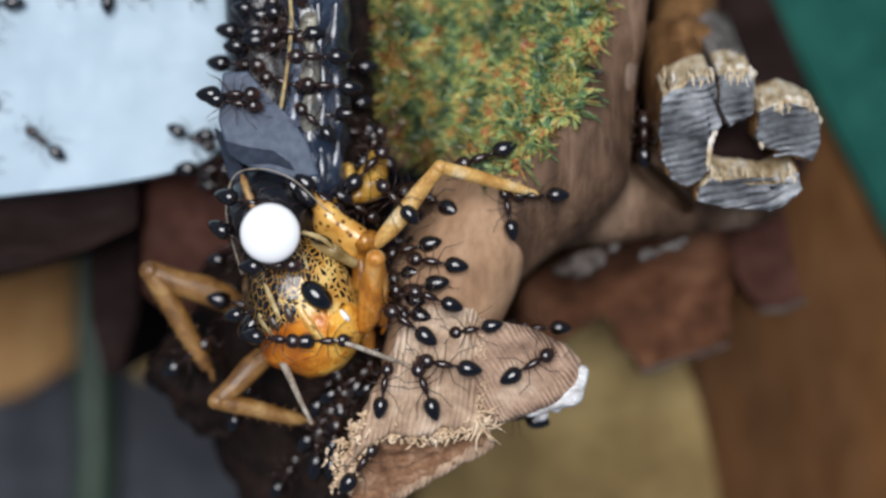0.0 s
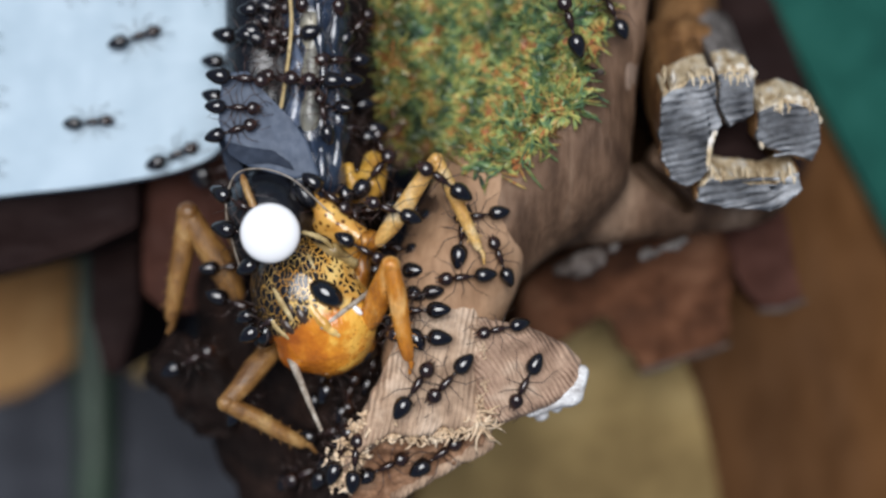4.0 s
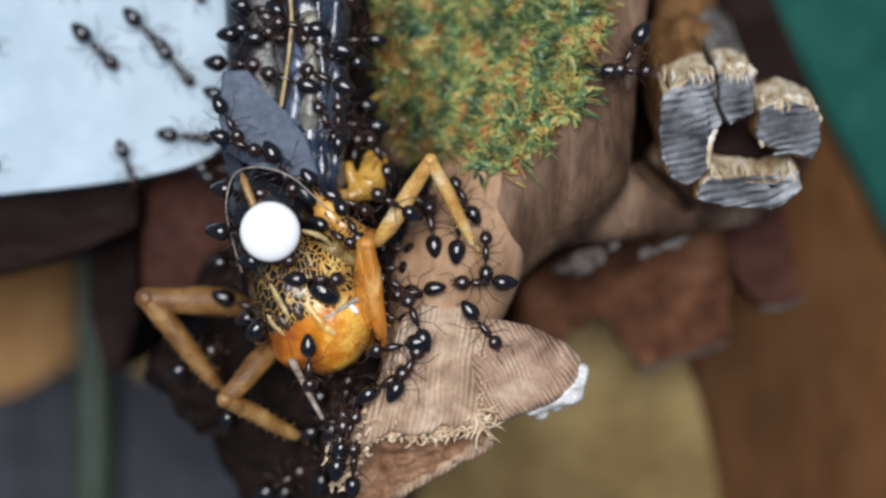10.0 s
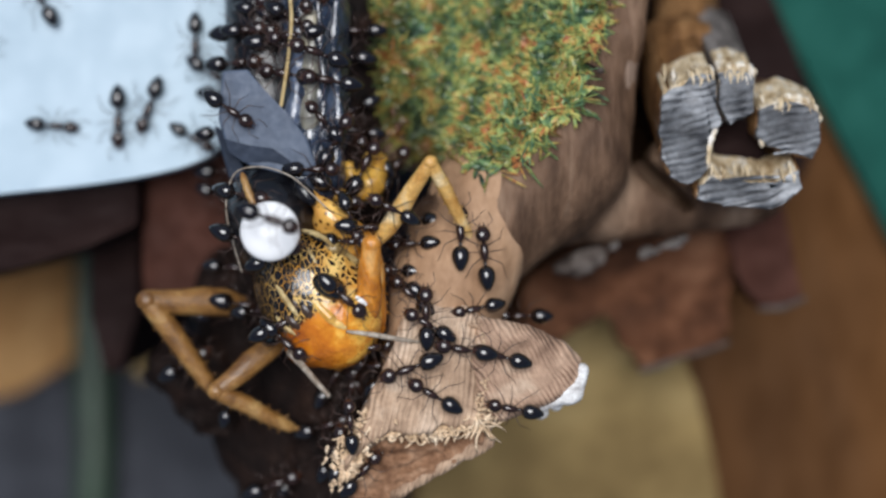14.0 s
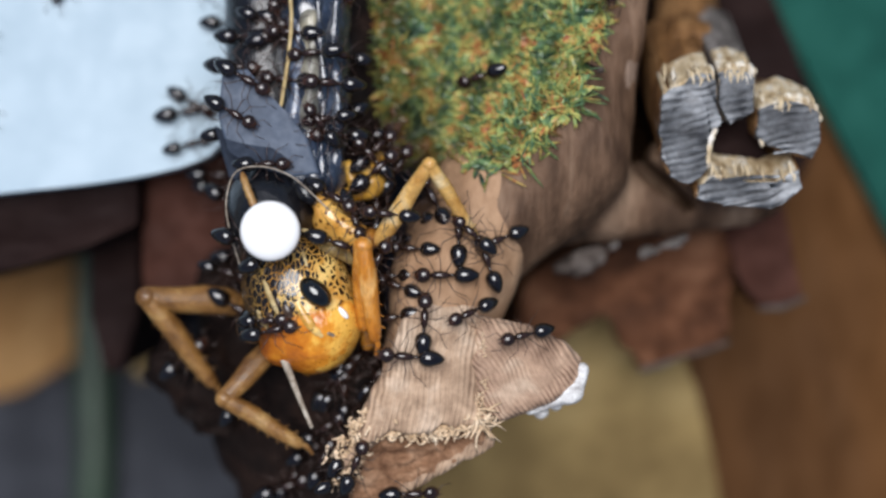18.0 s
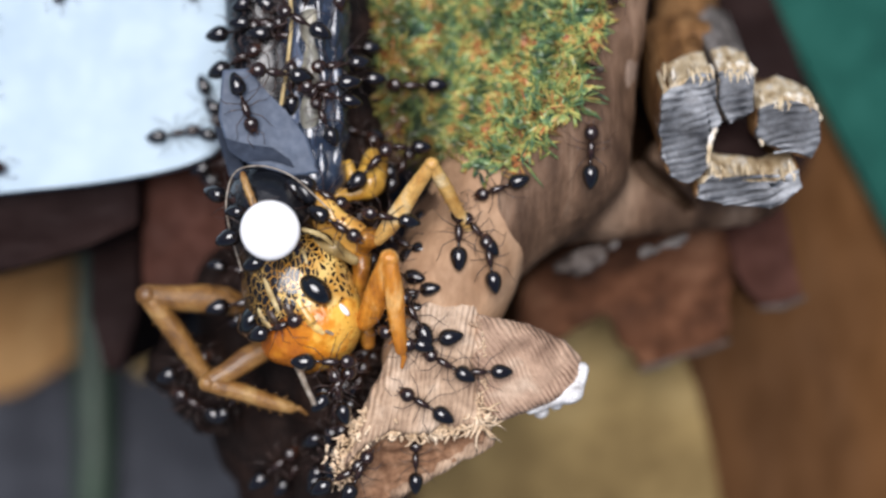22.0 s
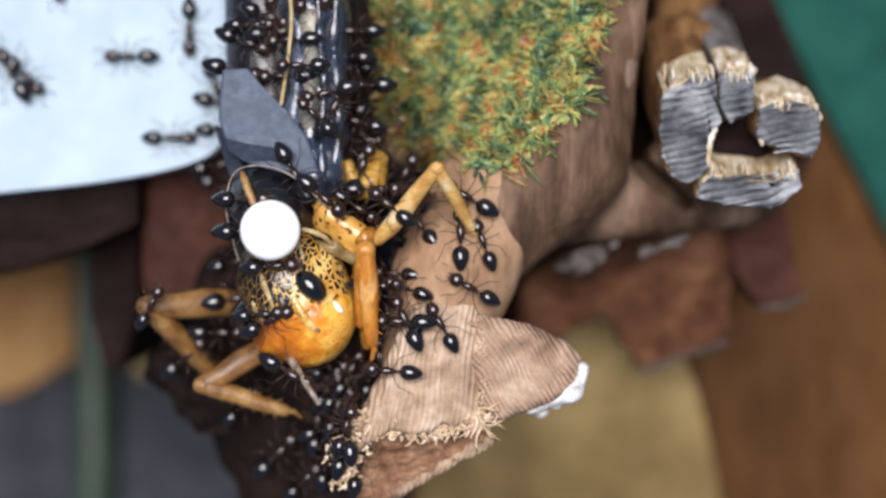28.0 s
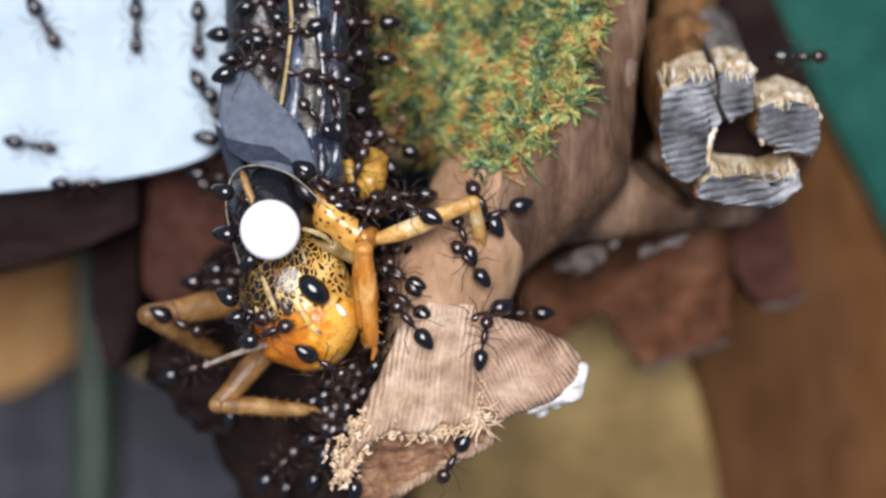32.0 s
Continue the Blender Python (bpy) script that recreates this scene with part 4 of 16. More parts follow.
# ---- the cricket ----
cricket = thing("cricket", (-8.42, 0.79, 40.00), "orange and black cricket with netted head, pinned to the log", "cricket")
NECK = (-9.34, 1.48, 44.50)


def head_field(x, y, z):
    d = ellipsoid(x, y, z, (-8.79, -2.77, 44.60), (4.3, 3.5, 3.5), 115)
    d = smooth_min(d, ellipsoid(x, y, z, (-7.15, -5.10, 44.70), (2.7, 2.35, 2.7), 70), 1.5)
    d = smooth_min(d, ellipsoid(x, y, z, (-6.08, -4.39, 45.00), (1.7, 1.35, 2.3), 80), 0.9)
    d = smooth_min(d, ellipsoid(x, y, z, (-9.18, -6.14, 44.20), (1.6, 1.2, 2.2), 35), 0.9)
    d = smooth_min(d, ellipsoid(x, y, z, (-7.55, -4.33, 46.60), (1.0, 0.6, 0.9), -50), 0.8)
    return d + 0.04 * lattice_noise(x * 1.5, y * 1.5, z * 1.5, 21)


def on_head(line, lift):
    """Points along a line, laid on the head's upper skin."""
    pts = [Vector((x, y, 0)) for x, y, *_ in curve_points([(*p[:2], 0) for p in line], 5)]
    top = height_at(head_field, np.array([p.x for p in pts]), np.array([p.y for p in pts]), 40, 50)
    return [Vector((p.x, p.y, z + lift)) for p, z in zip(pts, np.nan_to_num(top, nan=44.0))]


def tapered(n, wide, least=0.35):
    return [wide * (least + (1 - least) * math.sin(math.pi * (0.12 + 0.80 * k / max(n - 1, 1)))) for k in range(n)]


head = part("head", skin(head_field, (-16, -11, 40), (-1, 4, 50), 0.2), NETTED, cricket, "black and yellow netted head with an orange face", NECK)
# Yellow band; its paleness also carries the highlight on the face.
ridge = on_head([(-8.84, -2.54, 47.00), (-8.48, -3.21, 47.00), (-7.98, -3.94, 47.00), (-7.34, -4.65, 47.00), (-6.76, -5.08, 47.00)], -0.20)
part("brow", tube(ridge, [0.14 + 0.24 * math.sin(0.13 * k) for k in range(len(ridge))], 10), PALE_FACE, head, "pale yellow band below the eye with a highlight put into its colour")
for spot, size, way in (((-8.99, -3.79, 47.00), (0.75, 0.42, 0.4), -58), ((-9.87, -4.49, 47.00), (0.70, 0.35, 0.4), -50), ((-9.60, -3.36, 47.00), (0.55, 0.25, 0.35), -60)):
    part("dark_hollow", egg(on_head([spot, spot], -0.22)[0], size, way, 14), HOLLOW_BROWN, head, "dark brown hollow between the stripes")
part("eye", egg(on_head([(-7.42, -2.53, 47.00)] * 2, 0.08)[0], (1.20, 0.76, 0.80), -36, 24), EYE, head, "bulging black eye")
part("eye", egg((-11.46, -4.92, 44.90), (1.25, 0.85, 1.4), 60, 20), EYE, head, "bulging black eye")
# Gloss highlight beside the eye, added as a white ovoid.
part("face_glint", egg(on_head([(-5.61, -3.58, 47.00)] * 2, 0.0)[0], (0.50, 0.20, 0.22), -42, 12), WHITE_GLASS, head, "small white part standing for a glint on the face")
for line, wide in (([(-8.64, -0.01, 47.00), (-8.33, -0.64, 47.00), (-8.04, -1.39, 47.00)], 0.15), ([(-10.68, -2.17, 47.00), (-10.11, -3.17, 47.00), (-9.39, -4.37, 47.00)], 0.21), ([(-10.87, -4.10, 47.00), (-10.53, -4.63, 47.00), (-9.89, -5.27, 47.00)], 0.24)):
    pts = on_head(line, -0.05)
    part("crown_stripe", tube(pts, tapered(len(pts), wide), 8), CREAM, head, "pale yellow stripe")
# Cream tube in place of the shiny highlight along the collar.
part("collar_highlight", tube(curve_points([(-8.68, 1.02, 47.60), (-7.98, 0.84, 47.60), (-7.34, 0.53, 47.30), (-6.84, 0.00, 46.80)], 4), [0.12, 0.16, 0.13, 0.18, 0.15, 0.2, 0.17, 0.14, 0.17, 0.14, 0.12, 0.10, 0.08], 8), CREAM, cricket, "highlight along the collar edge, put into a cream colour")
part("collar_edge", skin(lambda x, y, z: smooth_min(limb(x, y, z, (-8.37, 0.25, 46.20), (-6.88, -0.11, 46.30), 0.22, 0.42), limb(x, y, z, (-6.88, -0.11, 46.30), (-5.64, -0.89, 45.50), 0.42, 0.34), 0.4) + 0.05 * lattice_noise(x * 2, y * 2, z * 2, 54), (-10, -3, 43.5), (-4, 2, 48.5), 0.13), OLIVE_PLATE, cricket, "pale olive front edge of the collar")
part("mouthpart", egg((-6.15, -6.85, 43.40), (1.0, 0.6, 0.7), 30, 14), DARK_AMBER, head)
part("mouthpart", egg((-7.55, -7.05, 43.20), (1.1, 0.7, 0.8), 80, 14), DARK_AMBER, head)
feeler_one = part("feeler", tube(curve_points([(-10.17, -6.58, 46.00), (-9.42, -7.98, 46.40), (-8.66, -9.50, 46.72), (-7.82, -11.06, 47.00)], 5), [0.27 - 0.009 * k for k in range(16)], 8), GREY_FEELER, cricket, "pale grey feeler", (-10.17, -6.58, 46.00))
feeler_two = part("feeler", tube(curve_points([(-7.29, -4.67, 48.00), (-6.02, -5.44, 48.25), (-4.74, -6.33, 48.25), (-3.44, -7.21, 48.00)], 5), [0.10 + 0.07 * math.sin(0.22 * k) for k in range(16)], 8), GREY_FEELER, cricket, "pale grey feeler", (-7.29, -4.67, 48.00))

part("collar_shield", egg((-10.90, 1.49, 43.40), (4.0, 3.1, 3.7), 105, 44), BLACK_SHELL, cricket, "glossy black collar shield")
rim_line = curve_points([(-12.78, -1.58, 45.00), (-13.29, 0.39, 45.50), (-13.65, 2.35, 46.00), (-13.32, 4.11, 46.40), (-12.56, 4.87, 46.80), (-11.04, 4.96, 47.20), (-9.45, 4.39, 47.20), (-8.26, 3.39, 46.80), (-7.05, 2.23, 46.40), (-5.57, 1.04, 45.60)], 4)
part("shield_rim", tube(rim_line, [0.05] * len(rim_line), 6), GREY_FEELER, cricket, "thin greyish rim of the shield")
part("side_stripe", tube(curve_points([(-12.55, 4.56, 46.60), (-12.22, 3.70, 47.00), (-11.85, 2.78, 47.10), (-11.52, 1.97, 47.20)], 4), [0.16, 0.22, 0.26, 0.22, 0.28, 0.24, 0.29, 0.25, 0.28, 0.24, 0.26, 0.2, 0.16], 8), TAN_LEG, cricket, "speckled brown stripe on the shield")
# Bumps added to the shield only to catch highlights.
for spot, size, way in (((-8.61, 3.33, 46.30), (0.95, 0.50, 0.50), -50), ((-7.63, 0.60, 46.70), (0.75, 0.30, 0.34), -14)):
    part("highlight_bump", egg(spot, size, way, 16), BLACK_SHELL, cricket, "small glossy black bump added to catch a highlight on the shield")


def lobe_field(x, y, z):
    d = limb(x, y, z, (-8.29, 3.25, 45.40), (-7.09, 2.03, 45.70), 0.40, 0.66)
    d = smooth_min(d, limb(x, y, z, (-7.09, 2.03, 45.70), (-5.36, 0.61, 45.50), 0.66, 0.82), 0.5)
    d = smooth_min(d, ellipsoid(x, y, z, (-6.33, 0.18, 44.70), (1.25, 0.8, 1.1), -55), 0.5)
    d = smooth_min(d, ellipsoid(x, y, z, (-7.51, 1.47, 44.90), (1.0, 0.7, 1.0), -45), 0.4)
    return d + 0.10 * lattice_noise(x * 1.4, y * 1.4, z * 1.4, 5)


part("side_lobe", skin(lobe_field, (-10, -4, 41), (-3, 5, 48), 0.15), SPOTTED, cricket, "speckled orange brown lobe of the shield")
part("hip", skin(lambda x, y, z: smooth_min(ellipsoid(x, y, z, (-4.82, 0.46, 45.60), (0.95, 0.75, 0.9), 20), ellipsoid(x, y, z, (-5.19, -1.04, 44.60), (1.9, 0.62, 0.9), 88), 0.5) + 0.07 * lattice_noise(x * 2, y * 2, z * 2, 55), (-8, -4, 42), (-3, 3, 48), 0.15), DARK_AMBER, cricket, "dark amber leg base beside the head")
# Dark amber here holds the shade between the head and the foreleg.
part("inner_leg", skin(lambda x, y, z: limb(x, y, z, (-5.35, -2.13, 44.20), (-4.80, -6.22, 43.60), 0.60, 0.50) + 0.08 * lattice_noise(x * 1.6, y * 1.6, z * 1.6, 56), (-8, -9, 41), (-2, 0, 46), 0.16), DARK_AMBER, cricket, "amber leg segment beside the face, shade put into its dark colour")
def haunch_field(x, y, z):
    d = limb(x, y, z, (-4.39, 5.53, 42.90), (-4.70, 4.19, 43.30), 0.80, 1.02)
    d = smooth_min(d, limb(x, y, z, (-4.80, 3.46, 43.50), (-6.96, 3.26, 44.00), 0.46, 0.40), 0.35)
    d = smooth_min(d, limb(x, y, z, (-6.13, 5.29, 43.30), (-5.52, 3.52, 43.70), 0.30, 0.36), 0.2)
    return d + 0.12 * lattice_noise(x * 1.5, y * 1.5, z * 1.5, 57) + 0.05 * lattice_noise(x * 4, y * 4, z * 4, 58)


part("haunch", skin(haunch_field, (-9, 1, 40), (-2, 8, 46), 0.15), YELLOW_LEG, cricket, "bent yellow base of a hind leg")

# folded wings and hind body
wing_edge = [(-13.96, 11.16, 45.00), (-12.35, 11.24, 45.00), (-11.27, 9.91, 45.00), (-9.84, 8.47, 45.00), (-8.58, 6.86, 45.00), (-7.83, 4.63, 45.00), (-9.48, 4.42, 45.00), (-12.35, 5.21, 45.00), (-13.61, 6.14, 45.00), (-14.22, 8.11, 45.00)]
part("wing_flap", prism(wing_edge, 45.0, 45.5, 0.15), SLATE_WING, cricket, "matt slate grey wing", smooth=False)
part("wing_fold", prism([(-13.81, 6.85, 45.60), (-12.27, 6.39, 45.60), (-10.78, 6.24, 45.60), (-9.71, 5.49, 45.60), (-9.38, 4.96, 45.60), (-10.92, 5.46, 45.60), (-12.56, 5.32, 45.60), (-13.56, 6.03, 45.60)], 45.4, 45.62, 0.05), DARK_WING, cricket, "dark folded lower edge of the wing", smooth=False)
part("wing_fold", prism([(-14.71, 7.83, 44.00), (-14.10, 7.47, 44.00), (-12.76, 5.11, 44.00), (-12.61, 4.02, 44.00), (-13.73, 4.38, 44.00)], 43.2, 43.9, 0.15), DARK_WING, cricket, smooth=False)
part("folded_wing", skin(lambda x, y, z: limb(x, y, z, (-8.31, 26.00, 41.50), (-8.38, 4.06, 43.00), 2.6, 2.2) + 0.10 * np.sin(y * 2.4 + 0.5 * lattice_noise(x, y, z, 6)) + 0.08 * np.sin(x * 5 + 0.4 * y) * 0.6 + 0.1 * lattice_noise(x * 1.5, y * 0.7, z, 12), (-12, 0, 37), (-3, 24, 46), 0.2), BLUE_WING, cricket, "glossy blue black folded wing")
part("body", tube(curve_points([(-11.96, 26.29, 40.30), (-11.74, 16.49, 40.60), (-11.51, 8.98, 41.00), (-11.33, 5.25, 41.00)], 6), [2.7] * 19, 24), BLACK_SHELL, cricket, "dark hind body")
stripe = curve_points([(-9.75, 16.52, 45.20), (-9.60, 14.37, 45.20), (-9.82, 11.86, 45.20), (-10.25, 8.99, 45.20)], 5)
part("wing_stripe", tube(stripe, [0.13] * len(stripe), 6), CREAM, cricket, "cream stripe along the wing")
for line, wide in (([(-7.95, 15.56, 44.86), (-7.79, 12.73, 45.13), (-7.54, 9.94, 45.01), (-7.80, 7.15, 44.86), (-7.60, 4.34, 45.13)], 0.30),
                   ([(-6.82, 15.61, 44.52), (-7.01, 12.82, 44.35), (-6.74, 9.98, 44.63), (-6.71, 7.18, 44.52), (-7.01, 4.37, 44.35)], 0.36)):
    ridge = [p - Vector((0, 0, 0.22)) for p in curve_points(line, 5)]
    part("wing_ridge", tube(ridge, [wide * (1.0 + 0.40 * math.sin(1.3 * k + 9 * wide)) for k in range(len(ridge))], 10), BLUE_WING, cricket, "glossy ridge of the folded wing")

def wing_strip(a, b, c, wide, seed):
    """A raised strip that lies along the top of the folded wing."""
    low = [min(p[k] for p in (a, b, c)) - 1.6 for k in range(3)]
    high = [max(p[k] for p in (a, b, c)) + 1.6 for k in range(3)]
    return skin(lambda x, y, z: smooth_min(limb(x, y, z, a, b, wide, wide * 1.1), limb(x, y, z, b, c, wide * 1.1, wide * 0.8), 0.3) + 0.10 * np.sin(y * 2.1 + seed) + 0.13 * lattice_noise(x * 1.4, y * 0.9, z, seed), low, high, 0.14)


part("wing_panel", wing_strip((-8.45, 14.66, 44.35), (-8.32, 10.48, 44.60), (-8.59, 6.86, 44.85), 0.62, 31), WING_PANEL, cricket, "dull beige grey panel of the folded wing")
part("wing_fold", wing_strip((-9.23, 15.84, 43.70), (-9.19, 11.61, 44.15), (-9.56, 7.79, 44.50), 0.62, 37), PALE_BLUE_WING, cricket, "pale slate blue fold of the wing")


def leg(hip, knee, foot, thick, mat, label):
    """A thigh that turns at the hip and a spined shin with its thin foot that turns at the knee."""
    h, k, f = Vector(hip), Vector(knee), Vector(foot)
    d = (f - k).normalized()
    s = d.cross(Vector((0, 0, 1))).normalized()
    bow = (k - h).normalized().cross(Vector((0, 0, 1))).normalized() * thick * 0.18
    thigh = part("thigh", tube([h, h.lerp(k, 0.18) + bow, h.lerp(k, 0.42) + bow, h.lerp(k, 0.66), h.lerp(k, 0.88), k], [thick * 0.80, thick * 1.10, thick * 1.16, thick * 1.02, thick * 0.88, thick * 0.86], 14, 0.9), mat, cricket, label, h)
    part("knee", egg(k, (thick * 0.90, thick * 0.86, thick * 0.88), 0, 12), mat, thigh)
    shapes = [tube([k, k.lerp(f, 0.12), k.lerp(f, 0.35) - s * thick * 0.08, k.lerp(f, 0.65), k.lerp(f, 0.90), f], [thick * 0.80, thick * 0.82, thick * 0.88, thick * 0.78, thick * 0.66, thick * 0.55], 12),
              tube([f, f + d * 0.5 - s * 0.12, f + d * 1.1 + s * 0.1], [thick * 0.34, thick * 0.28, thick * 0.16], 6)]
    for i in range(6):
        p = k.lerp(f, 0.22 + 0.13 * i)
        for sign in (-1, 1):
            shapes.append(tube([p + s * sign * thick * 0.5, p + s * sign * thick * 1.0 + d * 0.28], [0.06, 0.02], 5))
    shin = part("shin", joined(shapes), mat, thigh, "", k)
    return thigh, shin, f - k


right_leg = leg((-4.12, 0.39, 46.00), (-0.49, 5.54, 47.50), (2.20, 0.18, 46.00), 0.52, LEG, "orange spined leg")
fore_leg = leg((-4.94, -4.87, 46.00), (-4.14, -0.52, 49.00), (-2.81, -6.27, 48.60), 0.70, ORANGE_LEG, "orange foreleg")
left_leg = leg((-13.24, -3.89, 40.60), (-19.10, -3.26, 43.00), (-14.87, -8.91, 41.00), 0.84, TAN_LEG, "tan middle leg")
# Shade from the head above is put into this leg's darker tan.
low_leg = leg((-10.75, -6.37, 43.00), (-14.48, -9.52, 42.50), (-9.01, -10.97, 42.00), 0.70, TAN_LEG, "tan foreleg, its colour darkened for the head's shade")

# ---- the pin ----
pin = thing("pin", (-10.88, 1.03, 46.00), "ball-headed pin with a white head stuck through the cricket", "pin")
part("ball_head", egg((-10.53, 0.96, 49.30), (1.84, 1.84, 0.80), 0, 40), WHITE_GLASS, pin, "plain white ball head")
part("shaft", tube([(-12.55, 1.19, 30.00), (-11.51, 1.09, 40.00), (-10.55, 0.97, 49.00)], [0.28, 0.28, 0.28], 10), STEEL, pin, "steel shaft")

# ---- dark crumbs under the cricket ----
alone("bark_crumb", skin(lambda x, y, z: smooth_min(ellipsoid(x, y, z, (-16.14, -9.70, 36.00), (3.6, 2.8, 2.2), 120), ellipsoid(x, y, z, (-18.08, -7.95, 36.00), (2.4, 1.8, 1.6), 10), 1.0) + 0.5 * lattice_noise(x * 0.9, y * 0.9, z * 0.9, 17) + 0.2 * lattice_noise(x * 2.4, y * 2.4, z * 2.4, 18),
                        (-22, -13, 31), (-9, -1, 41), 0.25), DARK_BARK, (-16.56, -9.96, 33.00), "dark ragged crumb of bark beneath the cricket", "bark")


def turned(ob, rows):
    """Turns a part about the upright axis through its own joint."""
    at = Matrix.Translation(ob.location)
    walk(ob, [(t, at @ pose(0, 0, 0, 0, 0, a)) for t, a in rows])


def segment(v, flat, way):
    """A limb vector turned so that seen from above it reaches along flat, dipping or rising to keep its length; and what it falls short by."""
    size = v.length
    if flat.length >= 0.97 * size:
        aim = Vector((*flat.normalized() * 0.97 * size, way * 0.243 * size))
    else:
        aim = Vector((*flat, way * math.sqrt(size * size - flat.length_squared)))
    return v.rotation_difference(aim), Vector((flat.x - aim.x, flat.y - aim.y, 0))


def leg_steps(pair, rows):
    """Rows: seconds, where the knee stands and where the foot stands."""
    thigh, shin, w = pair
    h, k = ORIGIN[thigh], ORIGIN[shin]
    v, base = k - h, ORIGIN[cricket]
    thigh_rows, shin_rows = [], []
    for t, kx, ky, fx, fy in rows:
        q, short = segment(v, Vector((kx - h.x, ky - h.y)), 1)
        r, _ = segment(w, Vector((fx - kx, fy - ky)), -1)
        thigh_rows.append((t, Matrix.Translation((h + short - base) * 0.001) @ q.to_matrix().to_4x4()))
        shin_rows.append((t, Matrix.Translation(v * 0.001) @ (q.inverted() @ r).to_matrix().to_4x4()))
    walk(thigh, thigh_rows)
    walk(shin, shin_rows)


def feeler_sweep(ob, v, way, rows):
    """Rows: seconds, where the feeler's root stands and where its tip points."""
    p, base = ORIGIN[ob], ORIGIN[cricket]
    out = []
    for t, bx, by, tx, ty in rows:
        q, _ = segment(v, Vector((tx - bx, ty - by)), way)
        out.append((t, Matrix.Translation((Vector((bx, by, p.z)) - base) * 0.001) @ q.to_matrix().to_4x4()))
    walk(ob, out)


def cricket_moves():
    neck = Matrix.Translation(head.location)
    walk(head, [(t, Matrix.Translation((x * 0.001, y * 0.001, 0)) @ neck @ pose(0, 0, 0, 0, 0, a)) for t, a, x, y in (
        (0, -6.3, 0.06, -0.16), (0.6, -4.5, 0.07, -0.18), (1, 7.5, 0.16, -0.23), (1.5, 0.9, 0.07, -0.14), (2, 0.1, 0.13, -0.26), (3, 1.4, 0.14, -0.27), (6, -0.9, 0.13, -0.27), (7, -2.2, 0.11, -0.24), (8, -1.5, 0.03, -0.07), (9, -1.4, 0.02, -0.05), (10, -0.7, 0.08, -0.15), (11, -0.3, 0.12, -0.24), (12, 1.0, 0.13, -0.26), (13, 1.9, 0.10, -0.19), (14, 5.1, 0.07, -0.11), (16.5, -0.1, 0.07, -0.14), (17, 0.3, 0.08, -0.16), (17.5, -7.9, 0.01, -0.02), (18, -7.0, 0.04, -0.11), (19, -7.0, 0.01, -0.02), (20, -5.9, 0.03, -0.09), (21, -1.5, 0.06, -0.13), (22, -6.0, 0.00, -0.00), (23, -1.7, 0.01, -0.03), (24, -2.6, 0.00, -0.00), (25, 0.8, 0.01, -0.01), (28, -8.9, -0.10, 0.30), (29, -3.7, -0.02, 0.05), (30, -10.6, -0.04, 0.15), (31, -9.5, 0.02, -0.05), (32, -7.8, -0.00, 0.01))])
    leg_steps(right_leg, ((0, -0.18, 5.06, 5.23, 3.69), (1, -0.18, 4.80, 4.32, 3.82), (1.5, -1.14, 5.57, 2.95, 2.39), (2, -1.98, 5.96, 0.34, 1.09), (3, -0.37, 5.57, 2.36, -0.09), (6, -0.76, 5.52, 2.10, 0.19), (7, -1.14, 5.64, 1.64, 0.50), (8, -1.14, 5.62, 1.45, 0.49), (9, -1.02, 5.48, 1.84, 0.35), (10, -0.76, 5.34, 1.84, 0.33), (11, -1.02, 5.34, 1.64, 0.46), (12, -0.69, 5.20, 2.10, 0.45), (13, -0.89, 5.20, 1.84, 0.58), (14, -0.76, 5.19, 1.64, 0.77), (17, -0.82, 5.05, 1.64, 0.75), (18, -0.82, 5.04, 1.97, 0.74), (19, -0.69, 4.77, 2.36, 0.54), (20, -0.50, 4.89, 1.84, 0.73), (21, -0.63, 5.01, 1.84, 0.72), (22, -0.69, 5.00, 1.64, 1.03), (23, -0.76, 5.00, 1.64, 1.03), (24, -0.63, 5.00, 1.84, 0.70), (25, -0.63, 5.00, 1.84, 0.90), (28, -0.37, 4.73, 2.10, 0.69), (29, -0.44, 4.73, 2.62, 0.04), (30, 0.98, 3.69, 2.75, -0.82), (31, 1.75, 3.05, 3.27, -1.28), (32, 1.88, 2.66, 2.75, -1.48)))
    leg_steps(fore_leg, ((0, -4.12, -0.60, -3.86, -4.61), (1, -3.30, -1.49, -2.25, -6.87), (2, -3.55, -0.85, -1.92, -6.22), (3, -2.98, -1.17, -1.80, -7.32), (6, -4.25, -0.52, -3.22, -6.60), (7, -4.57, -0.53, -3.54, -6.29), (8, -4.44, -0.35, -3.22, -5.98), (9, -4.44, -0.17, -3.22, -6.31), (10, -4.76, 0.13, -3.73, -6.32), (11, -4.76, 0.58, -3.41, -5.68), (12, -4.76, 0.32, -3.54, -5.36), (13, -4.63, 0.06, -3.60, -5.37), (14, -4.44, 0.18, -3.99, -4.73), (17, -3.93, 0.29, -4.12, -3.78), (18, -4.95, 0.03, -4.19, -6.04), (19, -3.81, -1.13, -3.02, -5.73), (20, -3.36, -1.20, -2.25, -7.23), (21, -3.36, -0.89, -2.25, -7.23), (22, -3.30, -0.77, -2.57, -6.60), (23, -3.68, -0.27, -3.09, -6.73), (24, -3.93, -0.08, -3.73, -6.41), (25, -4.44, -0.14, -3.99, -6.09), (28, -4.76, -0.28, -4.38, -6.74), (29, -4.89, -0.03, -4.38, -5.91), (30, -4.89, -0.10, -4.38, -6.75), (31, -5.08, -0.29, -3.99, -6.24), (32, -4.89, -0.30, -4.38, -6.12)))
